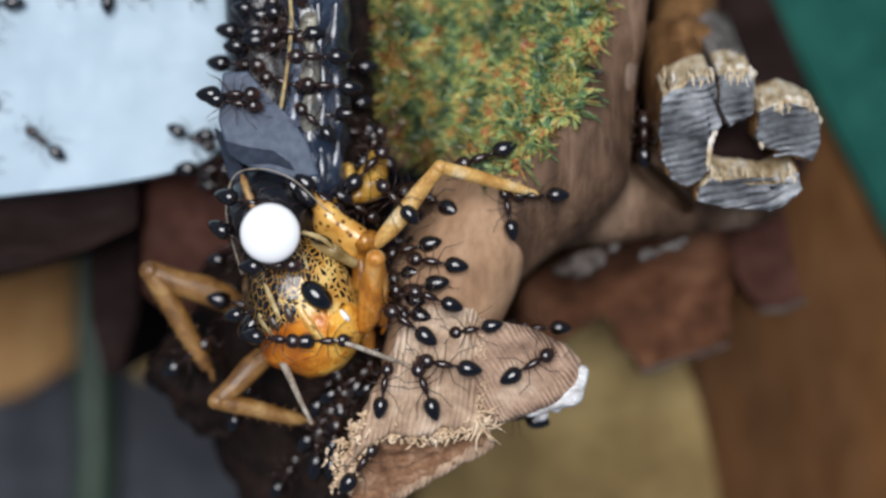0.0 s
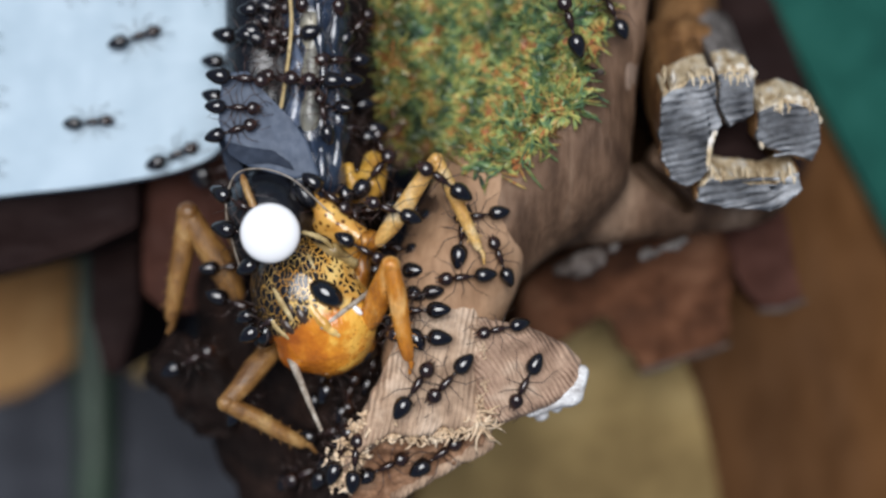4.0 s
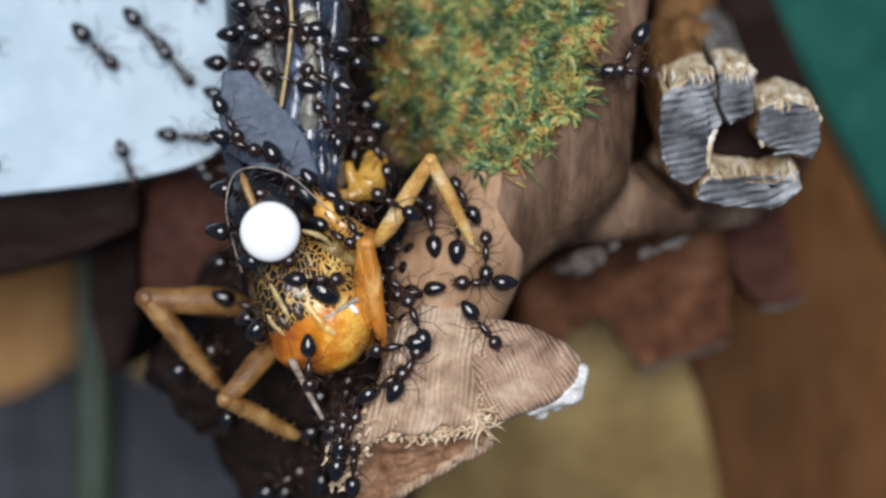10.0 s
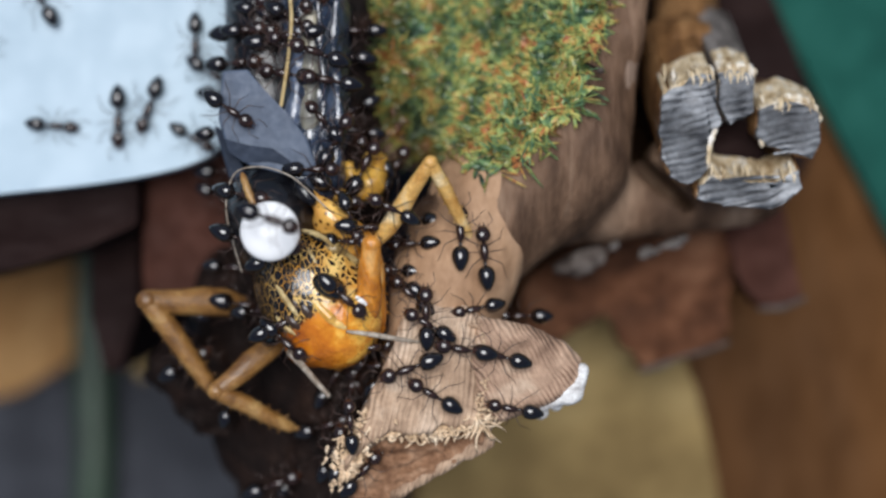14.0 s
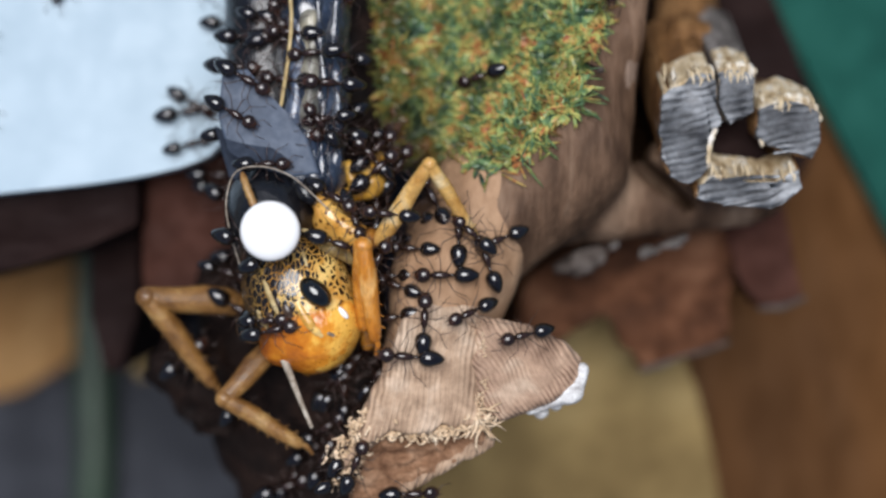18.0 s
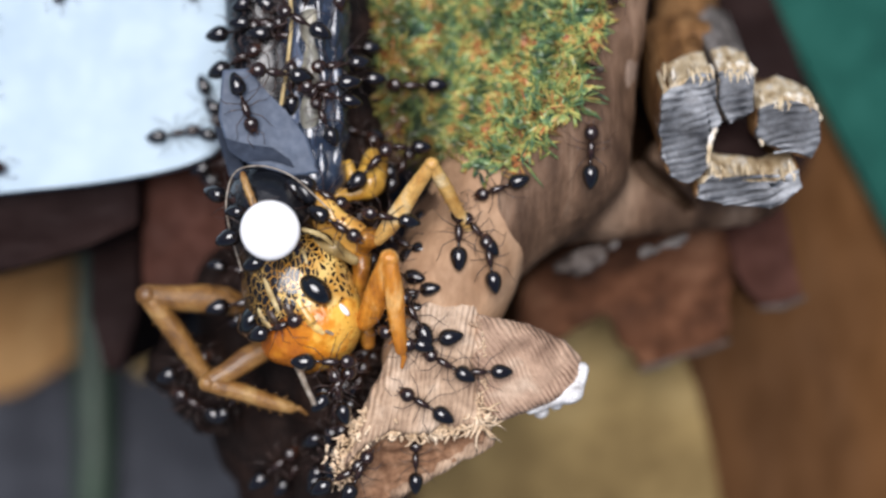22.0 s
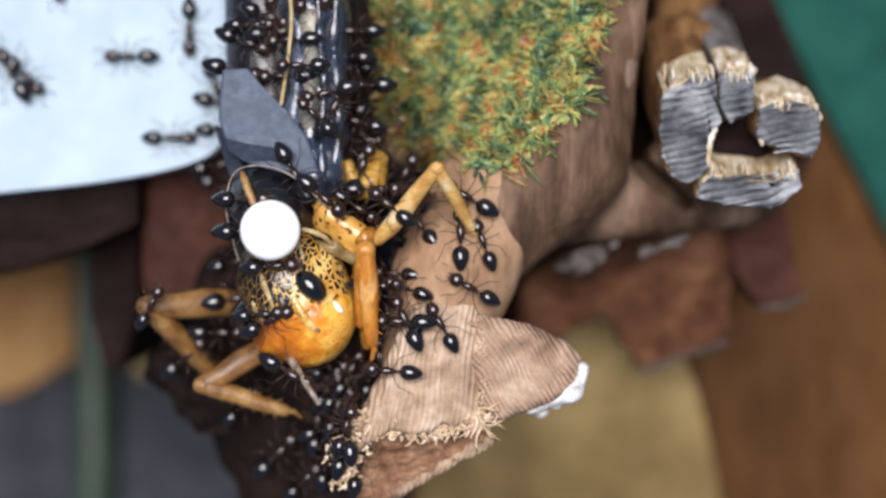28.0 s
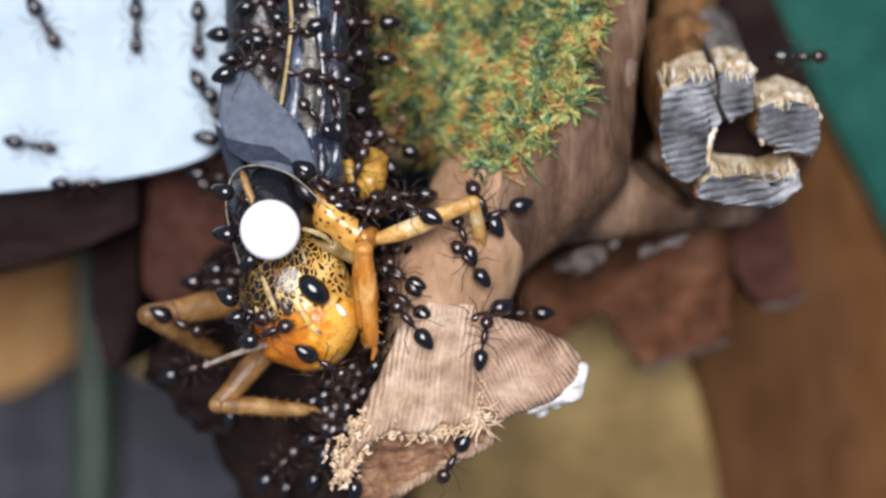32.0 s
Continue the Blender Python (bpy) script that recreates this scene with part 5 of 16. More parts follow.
    leg_steps(left_leg, ((0, -19.08, -1.44, -15.54, -8.03), (1, -18.81, -0.97, -19.03, -7.14), (2, -17.77, 1.61, -19.45, -5.18), (3, -16.60, 2.38, -18.03, -4.81), (3.5, -16.60, 2.37, -18.03, -4.81), (5.4, -17.48, 1.97, -18.03, -4.66), (5.8, -19.09, -2.21, -15.80, -8.58), (6, -19.28, -3.17, -15.07, -9.59), (7, -19.15, -3.25, -14.79, -9.46), (8, -19.15, -3.26, -14.79, -9.47), (9, -19.15, -3.27, -14.79, -9.49), (10, -19.28, -3.29, -14.66, -9.50), (11, -19.15, -3.29, -14.79, -9.51), (12, -19.15, -3.30, -14.79, -9.51), (13, -19.15, -3.30, -14.79, -9.52), (14, -19.15, -3.44, -15.07, -9.52), (17, -19.15, -3.33, -14.79, -9.54), (18, -19.22, -3.27, -15.34, -9.00), (19, -19.15, -3.21, -15.34, -9.01), (20, -19.08, -3.15, -15.34, -9.02), (21, -19.15, -3.23, -15.34, -9.03), (22, -19.22, -3.17, -15.34, -9.04), (23, -19.15, -3.37, -15.34, -9.04), (24, -19.08, -3.24, -15.34, -9.04), (25, -19.15, -3.38, -15.34, -9.04), (28, -19.15, -3.92, -15.34, -8.71), (29, -19.22, -4.00, -14.93, -8.10), (30, -19.28, -4.07, -14.18, -8.25), (31, -19.15, -3.94, -14.66, -8.25), (32, -19.02, -4.48, -15.07, -7.57)))
    leg_steps(low_leg, ((0, -14.45, -9.74, -9.31, -11.14), (1, -13.17, -10.21, -9.17, -14.19), (2, -13.37, -10.08, -8.36, -13.85), (3, -13.44, -9.94, -8.22, -13.85), (6, -14.45, -9.59, -9.31, -10.85), (7, -14.39, -9.60, -8.83, -10.86), (8, -13.51, -10.02, -8.70, -13.93), (9, -13.44, -10.17, -7.88, -13.60), (10, -13.78, -9.64, -9.64, -12.26), (11, -14.18, -9.51, -8.49, -11.72), (12, -14.39, -9.38, -8.70, -10.37), (13, -14.59, -8.98, -10.59, -13.97), (14, -14.45, -9.19, -9.98, -11.74), (17, -13.17, -10.56, -8.49, -13.31), (18, -13.91, -9.69, -8.36, -13.32), (19, -14.72, -9.43, -8.90, -12.31), (20, -14.86, -9.44, -8.83, -10.63), (21, -14.86, -9.04, -8.83, -10.84), (22, -15.06, -8.78, -9.37, -10.65), (23, -15.26, -8.92, -9.92, -10.45), (24, -15.13, -8.92, -10.19, -10.99), (25, -15.20, -9.06, -9.85, -10.86), (28, -15.40, -8.93, -9.71, -10.87), (29, -13.78, -9.27, -9.24, -10.33), (30, -13.51, -9.95, -7.95, -11.35), (31, -13.85, -10.29, -9.51, -10.88), (32, -14.39, -10.17, -8.70, -10.69)))
    feeler_sweep(feeler_one, Vector((2.35, -4.48, 1.0)), 1, ((0, -10.14, -7.01, -8.04, -10.62), (1, -9.35, -6.16, -7.45, -11.59), (2, -10.00, -6.49, -7.65, -10.62), (3, -9.55, -6.81, -7.39, -11.59), (6, -9.94, -6.86, -7.78, -10.22), (7, -10.14, -6.35, -7.13, -10.68), (8, -9.81, -6.56, -7.32, -10.70), (9, -9.22, -7.23, -6.55, -10.90), (10, -9.61, -6.91, -7.39, -10.40), (11, -9.81, -6.92, -7.58, -9.24), (12, -9.68, -6.92, -7.32, -9.12), (13, -9.55, -6.93, -6.87, -9.12), (14, -9.61, -6.61, -6.94, -9.00), (17, -9.48, -6.63, -6.16, -9.79), (18, -10.20, -6.63, -7.65, -12.38), (19, -10.07, -6.64, -7.20, -13.04), (20, -9.94, -6.65, -8.23, -9.49), (21, -9.68, -6.66, -7.00, -10.47), (22, -9.42, -6.93, -7.78, -9.51), (23, -9.22, -7.32, -7.20, -9.51), (24, -9.61, -6.67, -7.13, -9.19), (25, -9.29, -7.06, -7.26, -9.19), (28, -9.68, -7.01, -7.52, -9.52), (29, -9.68, -7.01, -7.20, -10.50), (29.5, -9.94, -6.95, -9.52, -11.15), (30, -10.46, -6.82, -13.07, -11.02), (30.5, -10.85, -6.44, -14.37, -9.22), (31, -10.98, -6.18, -14.56, -7.15), (32, -10.98, -6.18, -14.43, -7.29)))
    feeler_sweep(feeler_two, Vector((3.85, -2.54, 0.0)), -1, ((0, -6.68, -5.59, -1.43, -7.51), (1, -5.91, -5.34, -2.26, -7.13), (1.5, -6.42, -5.08, -2.71, -4.44), (2, -6.93, -4.76, -3.42, -1.56), (3, -7.45, -5.08, -2.97, -1.24), (6, -7.51, -4.36, -4.63, -2.06), (7, -7.32, -4.50, -4.25, -2.20), (8, -6.93, -4.52, -3.74, -2.47), (9, -7.45, -4.85, -3.61, -1.97), (10, -7.51, -4.54, -3.99, -2.30), (11, -7.38, -5.19, -3.22, -3.78), (12, -6.17, -5.57, -4.06, -7.24), (13, -5.53, -5.83, -0.41, -5.96), (14, -5.91, -5.20, -1.11, -5.97), (17, -7.06, -5.22, -3.86, -5.86), (18, -7.06, -5.35, -5.91, -6.12), (19, -7.06, -5.36, -5.91, -6.13), (20, -6.55, -5.56, -4.50, -6.39), (21, -7.38, -5.00, -4.50, -6.40), (22, -7.19, -5.26, -5.65, -6.28), (23, -7.45, -5.26, -4.89, -6.67), (24, -6.87, -4.94, -4.50, -6.67), (25, -7.19, -5.27, -6.17, -6.16), (28, -7.83, -5.15, -6.81, -6.04), (29, -7.57, -5.15, -6.55, -6.05), (30, -7.83, -5.16, -6.81, -6.05), (31, -7.06, -5.61, -5.46, -6.57), (32, -7.70, -5.30, -6.68, -6.26)))


# ---- the ants ----


def ant_model():
    ob = thing("ant", (0, 0, 0), "shiny black ant with a dark red head and waist", "ant", "ants swarming over the cricket")
    part("abdomen", egg((-1.15, 0, 0.60), (0.68, 0.45, 0.44), 0, 16, 6, -0.32), ANT_BLACK, ob, "glossy black pointed abdomen")
    part("waist", egg((-0.40, 0, 0.48), (0.17, 0.11, 0.14), 0, 8), ANT_RED, ob)
    part("thorax", egg((0.20, 0, 0.58), (0.56, 0.23, 0.26), 0, 12, 0, -0.2), ANT_RED, ob)
    part("head", egg((1.15, 0, 0.58), (0.45, 0.41, 0.30), 0, 14, 10, 0.12), ANT_RED, ob)
    for s in (-1, 1):
        part("jaw", tube([(1.48, 0.16 * s, 0.50), (1.72, 0.10 * s, 0.45)], [0.06, 0.03], 5), ANT_LIMB, ob)
        part("feeler", tube([(1.42, 0.14 * s, 0.68), (1.80, 0.52 * s, 0.85), (2.30, 0.42 * s, 0.45)], [0.022, 0.019, 0.024], 5), ANT_LIMB, ob, "", (1.42, 0.14 * s, 0.68))
        for x, dx, fx in ((0.52, 0.45, 0.85), (0.20, 0.05, 0.10), (-0.08, -0.55, -1.15)):
            part("leg", tube([(x, 0.16 * s, 0.48), (x + dx * 0.7, 0.80 * s, 0.95), (x + fx * 0.9, 1.10 * s, 0.30), (x + fx * 1.1, 1.30 * s, 0.03)], [0.030, 0.026, 0.015, 0.009], 5), ANT_LIMB, ob, "", (x, 0.16 * s, 0.48))
    return ob


def at(x, y, z, rx, ry, rz):
    return pose(x * 0.001, y * 0.001, z * 0.001, rx, ry, rz)


ants = [ant_model()]
for k in range(89):
    ants.append(copy_thing(ants[0], Matrix()))
    ants[-1].scale = [1.14 + 0.10 * math.sin(k * 2.4)] * 3
RUNNERS = (0, 2, 3, 4, 5, 9, 11, 18, 20, 23, 27, 28, 35, 44)


def ant_moves():
    walk(ants[0], [(0, at(-26.9, 7.2, 37.9, 0, -0, 140)), (0.3, at(-27.9, 5.9, 37.9, 0, -0, -173)), (0.73, at(-29.7, 4.1, 37.9, 0, -0, -121)), (0.87, at(-29.1, 4.6, 37.9, -0, -0, -61)), (1, at(-28.5, 5, 37.9, -0, -0, -0)), (1.3, at(-28.3, 6, 37.9, 0, -0, 31)), (1.73, at(-26.7, 6.5, 37.9, 0, -0, 1)), (1.87, at(-27.4, 6, 37.9, 0, 0, -54)), (2, at(-28, 5.6, 37.9, 0, -0, -110)), (2.5, at(-26.8, 6.9, 37.9, -0, -0, -55)), (3, at(-25.7, 8.2, 37.9, -0, -0, -0)), (3.9, at(-24.2, 8.5, 37.9, 0, -0, 5)), (5.27, at(-19.4, 9.8, 37.9, 0, -0, 48)), (5.63, at(-19.7, 9.5, 37.9, 0, -0, 112)), (6, at(-19.9, 9.1, 37.9, 0, -0, 175)), (6.25, at(-20, 9.6, 37.9, 0, -0, 141)), (6.5, at(-20.1, 10, 37.9, 0, -0, 107)), (6.75, at(-19.9, 9.7, 37.9, 0, -0, 74)), (7, at(-19.7, 9.4, 37.9, 0, -0, 40)), (7.15, at(-19.4, 8.3, 37.9, 0, -0, 5)), (7.3, at(-19.1, 7.3, 37.9, -0, -0, -30)), (7.73, at(-17.5, 5.4, 37.9, -0, -0, -34)), (8, at(-16.8, 5.8, 37.9, 0, -0, 10)), (8.5, at(-17.9, 6.2, 37.9, 0, -0, 13)), (9, at(-19.1, 6.6, 37.9, 0, -0, 15)), (9.5, at(-20.2, 6.1, 37.9, 0, 0, -28)), (10, at(-21.3, 5.6, 37.9, -0, -0, -70)), (10.15, at(-20.3, 6.5, 37.9, 0, 0, -32)), (10.3, at(-19.4, 7.4, 37.9, 0, -0, 5)), (10.73, at(-15.7, 9.3, 37.9, 0, -0, 18)), (11, at(-13.3, 8.8, 45.5, -1, -6, 0)), (11.1, at(-14.7, 9.3, 43, -2, -4, 47)), (11.2, at(-16, 9.8, 40.5, -2, -2, 94)), (11.3, at(-17.3, 10.3, 37.9, 0, -0, 141)), (11.73, at(-19.4, 9, 37.9, 0, -0, -154)), (11.87, at(-18.8, 8.7, 37.9, -0, -0, -109)), (12, at(-18.3, 8.4, 37.9, -0, -0, -65)), (12.5, at(-17.6, 8.1, 37.9, -0, -0, -35)), (13, at(-17.3, 7.9, 37.9, -0, -0, -5)), (14, at(-16.9, 7.4, 37.9, -0, -0, -30)), (17, at(-17.3, 8.5, 37.9, 0, -0, 10)), (17.5, at(-17.2, 7.7, 37.9, 0, -0, 13)), (18, at(-17.2, 6.9, 37.9, 0, -0, 15)), (18.3, at(-16.5, 8.1, 37.9, 0, -0, 35)), (18.73, at(-12.2, 9.6, 45.4, 0, -0, 15)), (18.87, at(-12.1, 9.2, 45.4, 0, 0, -22)), (19, at(-11.9, 8.9, 45.4, -0, -0, -60)), (19.15, at(-13.1, 9.2, 45.4, -0, -0, -110)), (19.3, at(-14.3, 9.6, 45.4, 0, -0, -161)), (19.73, at(-16.8, 10.4, 37.9, 0, -0, -154)), (19.87, at(-16.1, 10.1, 37.9, -0, -0, -107)), (20, at(-15.5, 9.8, 37.9, -0, -0, -60)), (20.3, at(-13.6, 8.3, 45.5, 5, -4, -55)), (20.73, at(-11.5, 5.4, 45.4, -0, -0, -55)), (21, at(-10.7, 4.8, 45.1, 20, 17, -54)), (21.3, at(-12.1, 3.5, 46, 13, -11, -109)), (21.73, at(-12.6, 1.5, 46.3, 16, -3, -89)), (21.87, at(-12.2, 1.8, 46.5, 10, -12, -45)), (22, at(-11.7, 2.1, 46.8, -2, -14, 0)), (22.15, at(-13.3, 1.3, 42.9, 2, -7, -52)), (22.3, at(-14.8, 0.6, 38.9, 0, -0, -104)), (22.73, at(-16.1, -1.1, 38.9, 0, -0, -98)), (22.87, at(-15.6, -0.7, 38.9, -0, -0, -49)), (23, at(-15.1, -0.3, 38.9, -0, -0, -0)), (23.15, at(-15.9, -1.3, 38.9, -0, -0, -45)), (23.3, at(-16.7, -2.3, 38.9, 0, -0, -90)), (23.73, at(-16.9, -4.2, 42.3, -0, 17, -85)), (23.87, at(-16.4, -3.9, 42.5, 12, 13, -41)), (24, at(-16, -3.6, 42.6, 17, 2, 1)), (24.5, at(-15.2, -3.5, 42.3, -5, 8, -1)), (25, at(-14.3, -3.3, 41.9, -16, 8, -2)), (25.45, at(-15.7, -3.8, 42, -12, 9, -64)), (25.9, at(-17, -4.3, 42.2, -12, 13, -125)), (26.58, at(-18.8, -4.4, 40.6, -8, 5, -158)), (27.27, at(-20.6, -4.6, 38.9, 0, -0, 170)), (27.63, at(-19.6, -4.2, 41.2, -4, -7, 116)), (28, at(-18.7, -3.8, 43.5, -1, -14, 60)), (29, at(-19.7, -4.3, 38.9, 0, -0, 60)), (30, at(-19.3, -5.1, 38.9, 0, -0, 60)), (30.3, at(-19, -3, 42.8, 0, 21, 83)), (30.73, at(-19.8, 4.4, 38.9, 0, -0, 89)), (31, at(-19.9, 6.8, 37.9, 0, -0, 90)), (31.15, at(-21.1, 6.1, 37.9, 0, -0, 131)), (31.3, at(-22.3, 5.5, 37.9, 0, -0, 172)), (31.73, at(-26, 3.5, 35.9, 0, -0, -126)), (31.87, at(-25.4, 3.8, 36.9, -0, -0, -63)), (32, at(-24.7, 4.2, 37.9, -0, -0, -0))])
    walk(ants[1], [(0, at(-12, 13, 43.4, -1, -8, 0)), (0.5, at(-13.3, 14.4, 42.4, -12, -15, 38)), (1, at(-15.7, 15.9, 37.9, 0, -0, 70)), (1.15, at(-15.1, 14.9, 37.9, 0, -0, 26)), (1.3, at(-14.5, 13.9, 37.9, -0, -0, -19)), (1.73, at(-12.6, 11.9, 43.1, 7, -12, -35)), (2, at(-12, 12, 43.4, 1, -8, -10)), (3, at(-11.3, 13.2, 43.4, -1, -3, 0)), (6, at(-11.5, 13.9, 43.3, -1, -3, 0)), (6.15, at(-12.7, 13.1, 42.7, 11, -3, -55)), (6.3, at(-13.8, 12.3, 42, 18, 6, -110)), (6.73, at(-16.7, 10.9, 37.9, 0, -0, -105)), (6.87, at(-16.2, 11.2, 37.9, 0, 0, -52)), (7, at(-15.8, 11.6, 37.9, 0, -0, 0)), (8, at(-15.9, 10.6, 37.9, -0, -0, -60)), (8.3, at(-17.4, 10.1, 37.9, 0, -0, -114)), (8.73, at(-18.1, 8.5, 37.9, 0, -0, -93)), (8.87, at(-17.6, 9, 37.9, 0, 0, -42)), (9, at(-17.1, 9.5, 37.9, 0, -0, 10)), (9.5, at(-17.2, 8.5, 37.9, 0, -0, 2)), (10, at(-17.3, 7.5, 37.9, -0, -0, -5)), (10.3, at(-17.1, 9.3, 37.9, 0, -0, 42)), (10.73, at(-15, 12.1, 37.9, 0, -0, 41)), (11, at(-13.4, 11.7, 42.1, 0, -24, -0)), (11.3, at(-14.3, 13.7, 37.9, 0, -0, 52)), (11.73, at(-12.7, 14.8, 43, -11, -9, 50)), (12, at(-12, 14.3, 43.3, -1, -8, 0)), (13, at(-11.8, 14.2, 43.4, -1, -8, 0)), (13.1, at(-13, 14.8, 41.6, -3, -6, 47)), (13.2, at(-14.2, 15.3, 39.7, -3, -2, 94)), (13.3, at(-15.4, 15.8, 37.9, 0, -0, 141)), (13.73, at(-17.4, 14.7, 37.9, 0, -0, -160)), (13.87, at(-17, 14.2, 37.9, 0, -0, -125)), (14, at(-16.7, 13.8, 37.9, 0, -0, -90)), (15.5, at(-16.2, 14.9, 37.9, -0, -0, -45)), (17, at(-15.6, 16.1, 37.9, -0, -0, -0)), (18, at(-14.4, 15.1, 37.9, -0, -0, -0)), (19, at(-14.4, 15.2, 37.9, -0, -0, -0)), (19.5, at(-12.8, 14.5, 42.9, -1, -14, 0)), (20, at(-12, 14.4, 43.3, -1, -8, 0)), (21, at(-11.8, 14.4, 43.4, -1, -8, 0)), (22, at(-11.7, 14.3, 43.3, -1, -3, 0)), (22.5, at(-11.8, 13.5, 43.4, -1, -8, 0)), (23, at(-12, 12.7, 43.4, -1, -8, 0)), (23.3, at(-12.6, 11, 43.2, 12, -7, -65)), (23.73, at(-12.3, 8.9, 45.4, -0, -0, -75)), (24, at(-11.9, 8.5, 45.4, -0, -0, -60)), (24.5, at(-11.8, 9.8, 45.4, -0, -0, -30)), (25, at(-12.2, 11.6, 43.3, -1, -8, 0)), (26.5, at(-12.9, 10.5, 45.4, -0, -0, -35)), (28, at(-15.3, 10.8, 37.9, -0, -0, -70)), (29, at(-15.3, 9.9, 37.9, -0, -0, -60)), (30, at(-15.9, 10, 37.9, -0, -0, -70)), (31, at(-15.5, 10, 37.9, -0, -0, -50)), (32, at(-15.9, 10.1, 37.9, -0, -0, -60))])
    walk(ants[2], [(0, at(-13.3, 9.7, 45.5, -1, -6, 0)), (1, at(-15.7, 10.3, 37.9, -0, -0, -20)), (1.5, at(-14.9, 10.3, 37.9, -0, -0, -25)), (2, at(-13, 9.7, 45.4, -0, -0, -30)), (3, at(-13.1, 10.3, 45.4, -0, -0, -10)), (4.5, at(-12.5, 10.9, 45.4, -6, -1, -5)), (6, at(-12.2, 11.9, 43.3, -1, -8, 0)), (6.3, at(-12.5, 9.7, 45.4, -0, -0, -61)), (6.73, at(-12.1, 6.9, 45.4, -0, -0, -75)), (7, at(-11.8, 6, 45.4, -0, -0, -70)), (7.5, at(-11.3, 5.8, 45.4, -0, -0, -35)), (8, at(-11.3, 5.8, 45.4, 0, -0, 0)), (8.5, at(-10.7, 6.8, 45.4, 0, -0, 0)), (9, at(-10.2, 7.8, 45.4, 0, -0, 0)), (9.5, at(-10, 6.2, 45.4, -0, -0, -30)), (10, at(-10.1, 4.8, 45.4, -0, -0, -60)), (11, at(-8.6, 4.8, 45.4, -0, -0, -30)), (11.15, at(-10, 4.4, 45.7, 3, -9, -81)), (11.3, at(-11.4, 4, 46, 12, -13, -134)), (11.73, at(-15.9, 4.3, 36.7, 0, -0, 175)), (11.87, at(-15.5, 4.6, 38.2, 0, -0, 132)), (12, at(-15.1, 5, 39.7, 0, -0, 90)), (12.3, at(-17.1, 5, 36.7, 0, -0, 138)), (12.73, at(-18.5, 6.5, 37.9, 0, -0, 112)), (12.87, at(-17.9, 6, 37.9, 0, -0, 56)), (13, at(-17.3, 5.6, 37.9, 0, -0, 0)), (13.3, at(-16.6, 4.6, 36.7, -0, -0, -24)), (13.73, at(-11.8, 2.2, 46.7, 3, -13, -28)), (14, at(-10.2, 1.6, 52.2, -5, -6, -20)), (14.9, at(-10.5, 3.1, 46.7, -6, 3, 27)), (16.27, at(-9.2, 3.9, 45.1, -12, 18, 12)), (16.63, at(-9.2, 3.4, 45.5, -18, 8, -22)), (17, at(-9.2, 3, 45.8, -19, -4, -55)), (17.3, at(-11, 2.1, 46.4, 0, -0, -115)), (17.73, at(-12.9, -0.8, 44, 22, 15, -91)), (17.87, at(-13.1, -0.7, 41.9, 14, 3, -46)), (18, at(-13.3, -0.7, 39.7, -0, -0, -0)), (18.3, at(-11.8, 1, 46.4, 0, -0, 36)), (18.73, at(-9, 3.4, 45.4, -7, 18, 17)), (18.87, at(-8.8, 3.1, 45.2, -19, 12, -22)), (19, at(-8.7, 2.9, 45, -24, -0, -59)), (19.3, at(-8.7, 1.6, 45.8, -20, -1, -74)), (19.73, at(-7.3, -2.3, 47.5, -14, -1, -59)), (20, at(-6.5, -2.5, 46.9, -5, 15, -1)), (20.1, at(-7.4, -2.8, 47.3, -9, 10, -47)), (20.2, at(-8.3, -3, 47.7, -8, 4, -92)), (20.3, at(-9.2, -3.3, 48.1, -4, 1, -138)), (20.73, at(-11.3, -3.7, 47.2, 7, 12, -135)), (20.87, at(-10.7, -3.6, 47.5, 12, 3, -83)), (21, at(-10, -3.5, 47.9, 9, -7, -31)), (21.3, at(-9.8, -4.6, 47.6, 10, -2, -51)), (21.73, at(-8.1, -7.1, 47.7, 2, 2, -42)), (22, at(-7.3, -7.1, 47.4, 2, 6, 0)), (22.3, at(-7.1, -5.8, 47.2, 2, 11, 38)), (22.73, at(-5.4, -4.2, 46.9, -5, 18, 34)), (23, at(-5.1, -4.3, 44.3, -2, 30, -1)), (24, at(-4.5, -4, 45, 4, -8, -1)), (24.15, at(-5.5, -4.9, 46.9, 3, -9, -54)), (24.3, at(-6.5, -5.7, 48.8, 3, -10, -109)), (24.73, at(-8.2, -7.3, 47.5, -9, 1, -101)), (24.87, at(-7.6, -6.9, 47.3, -5, 8, -51)), (25, at(-7.1, -6.6, 47.2, 2, 9, 0)), (26.5, at(-8.2, -7.1, 47.5, 2, 6, -15)), (28, at(-9.4, -7.7, 47.3, 13, -3, -31)), (28.3, at(-9, -8.3, 46.7, 18, 8, -38)), (28.73, at(-7.3, -10.5, 41.5, 4, -11, -20)), (28.87, at(-7.2, -10.1, 41.5, -2, -8, 18)), (29, at(-7.1, -9.6, 41.5, -4, -2, 55)), (30, at(-7, -9.4, 41.5, -5, -1, 60)), (31, at(-8.1, -9.1, 41, -9, -2, 76)), (32, at(-7.6, -9.3, 41.3, -9, -5, 51))])
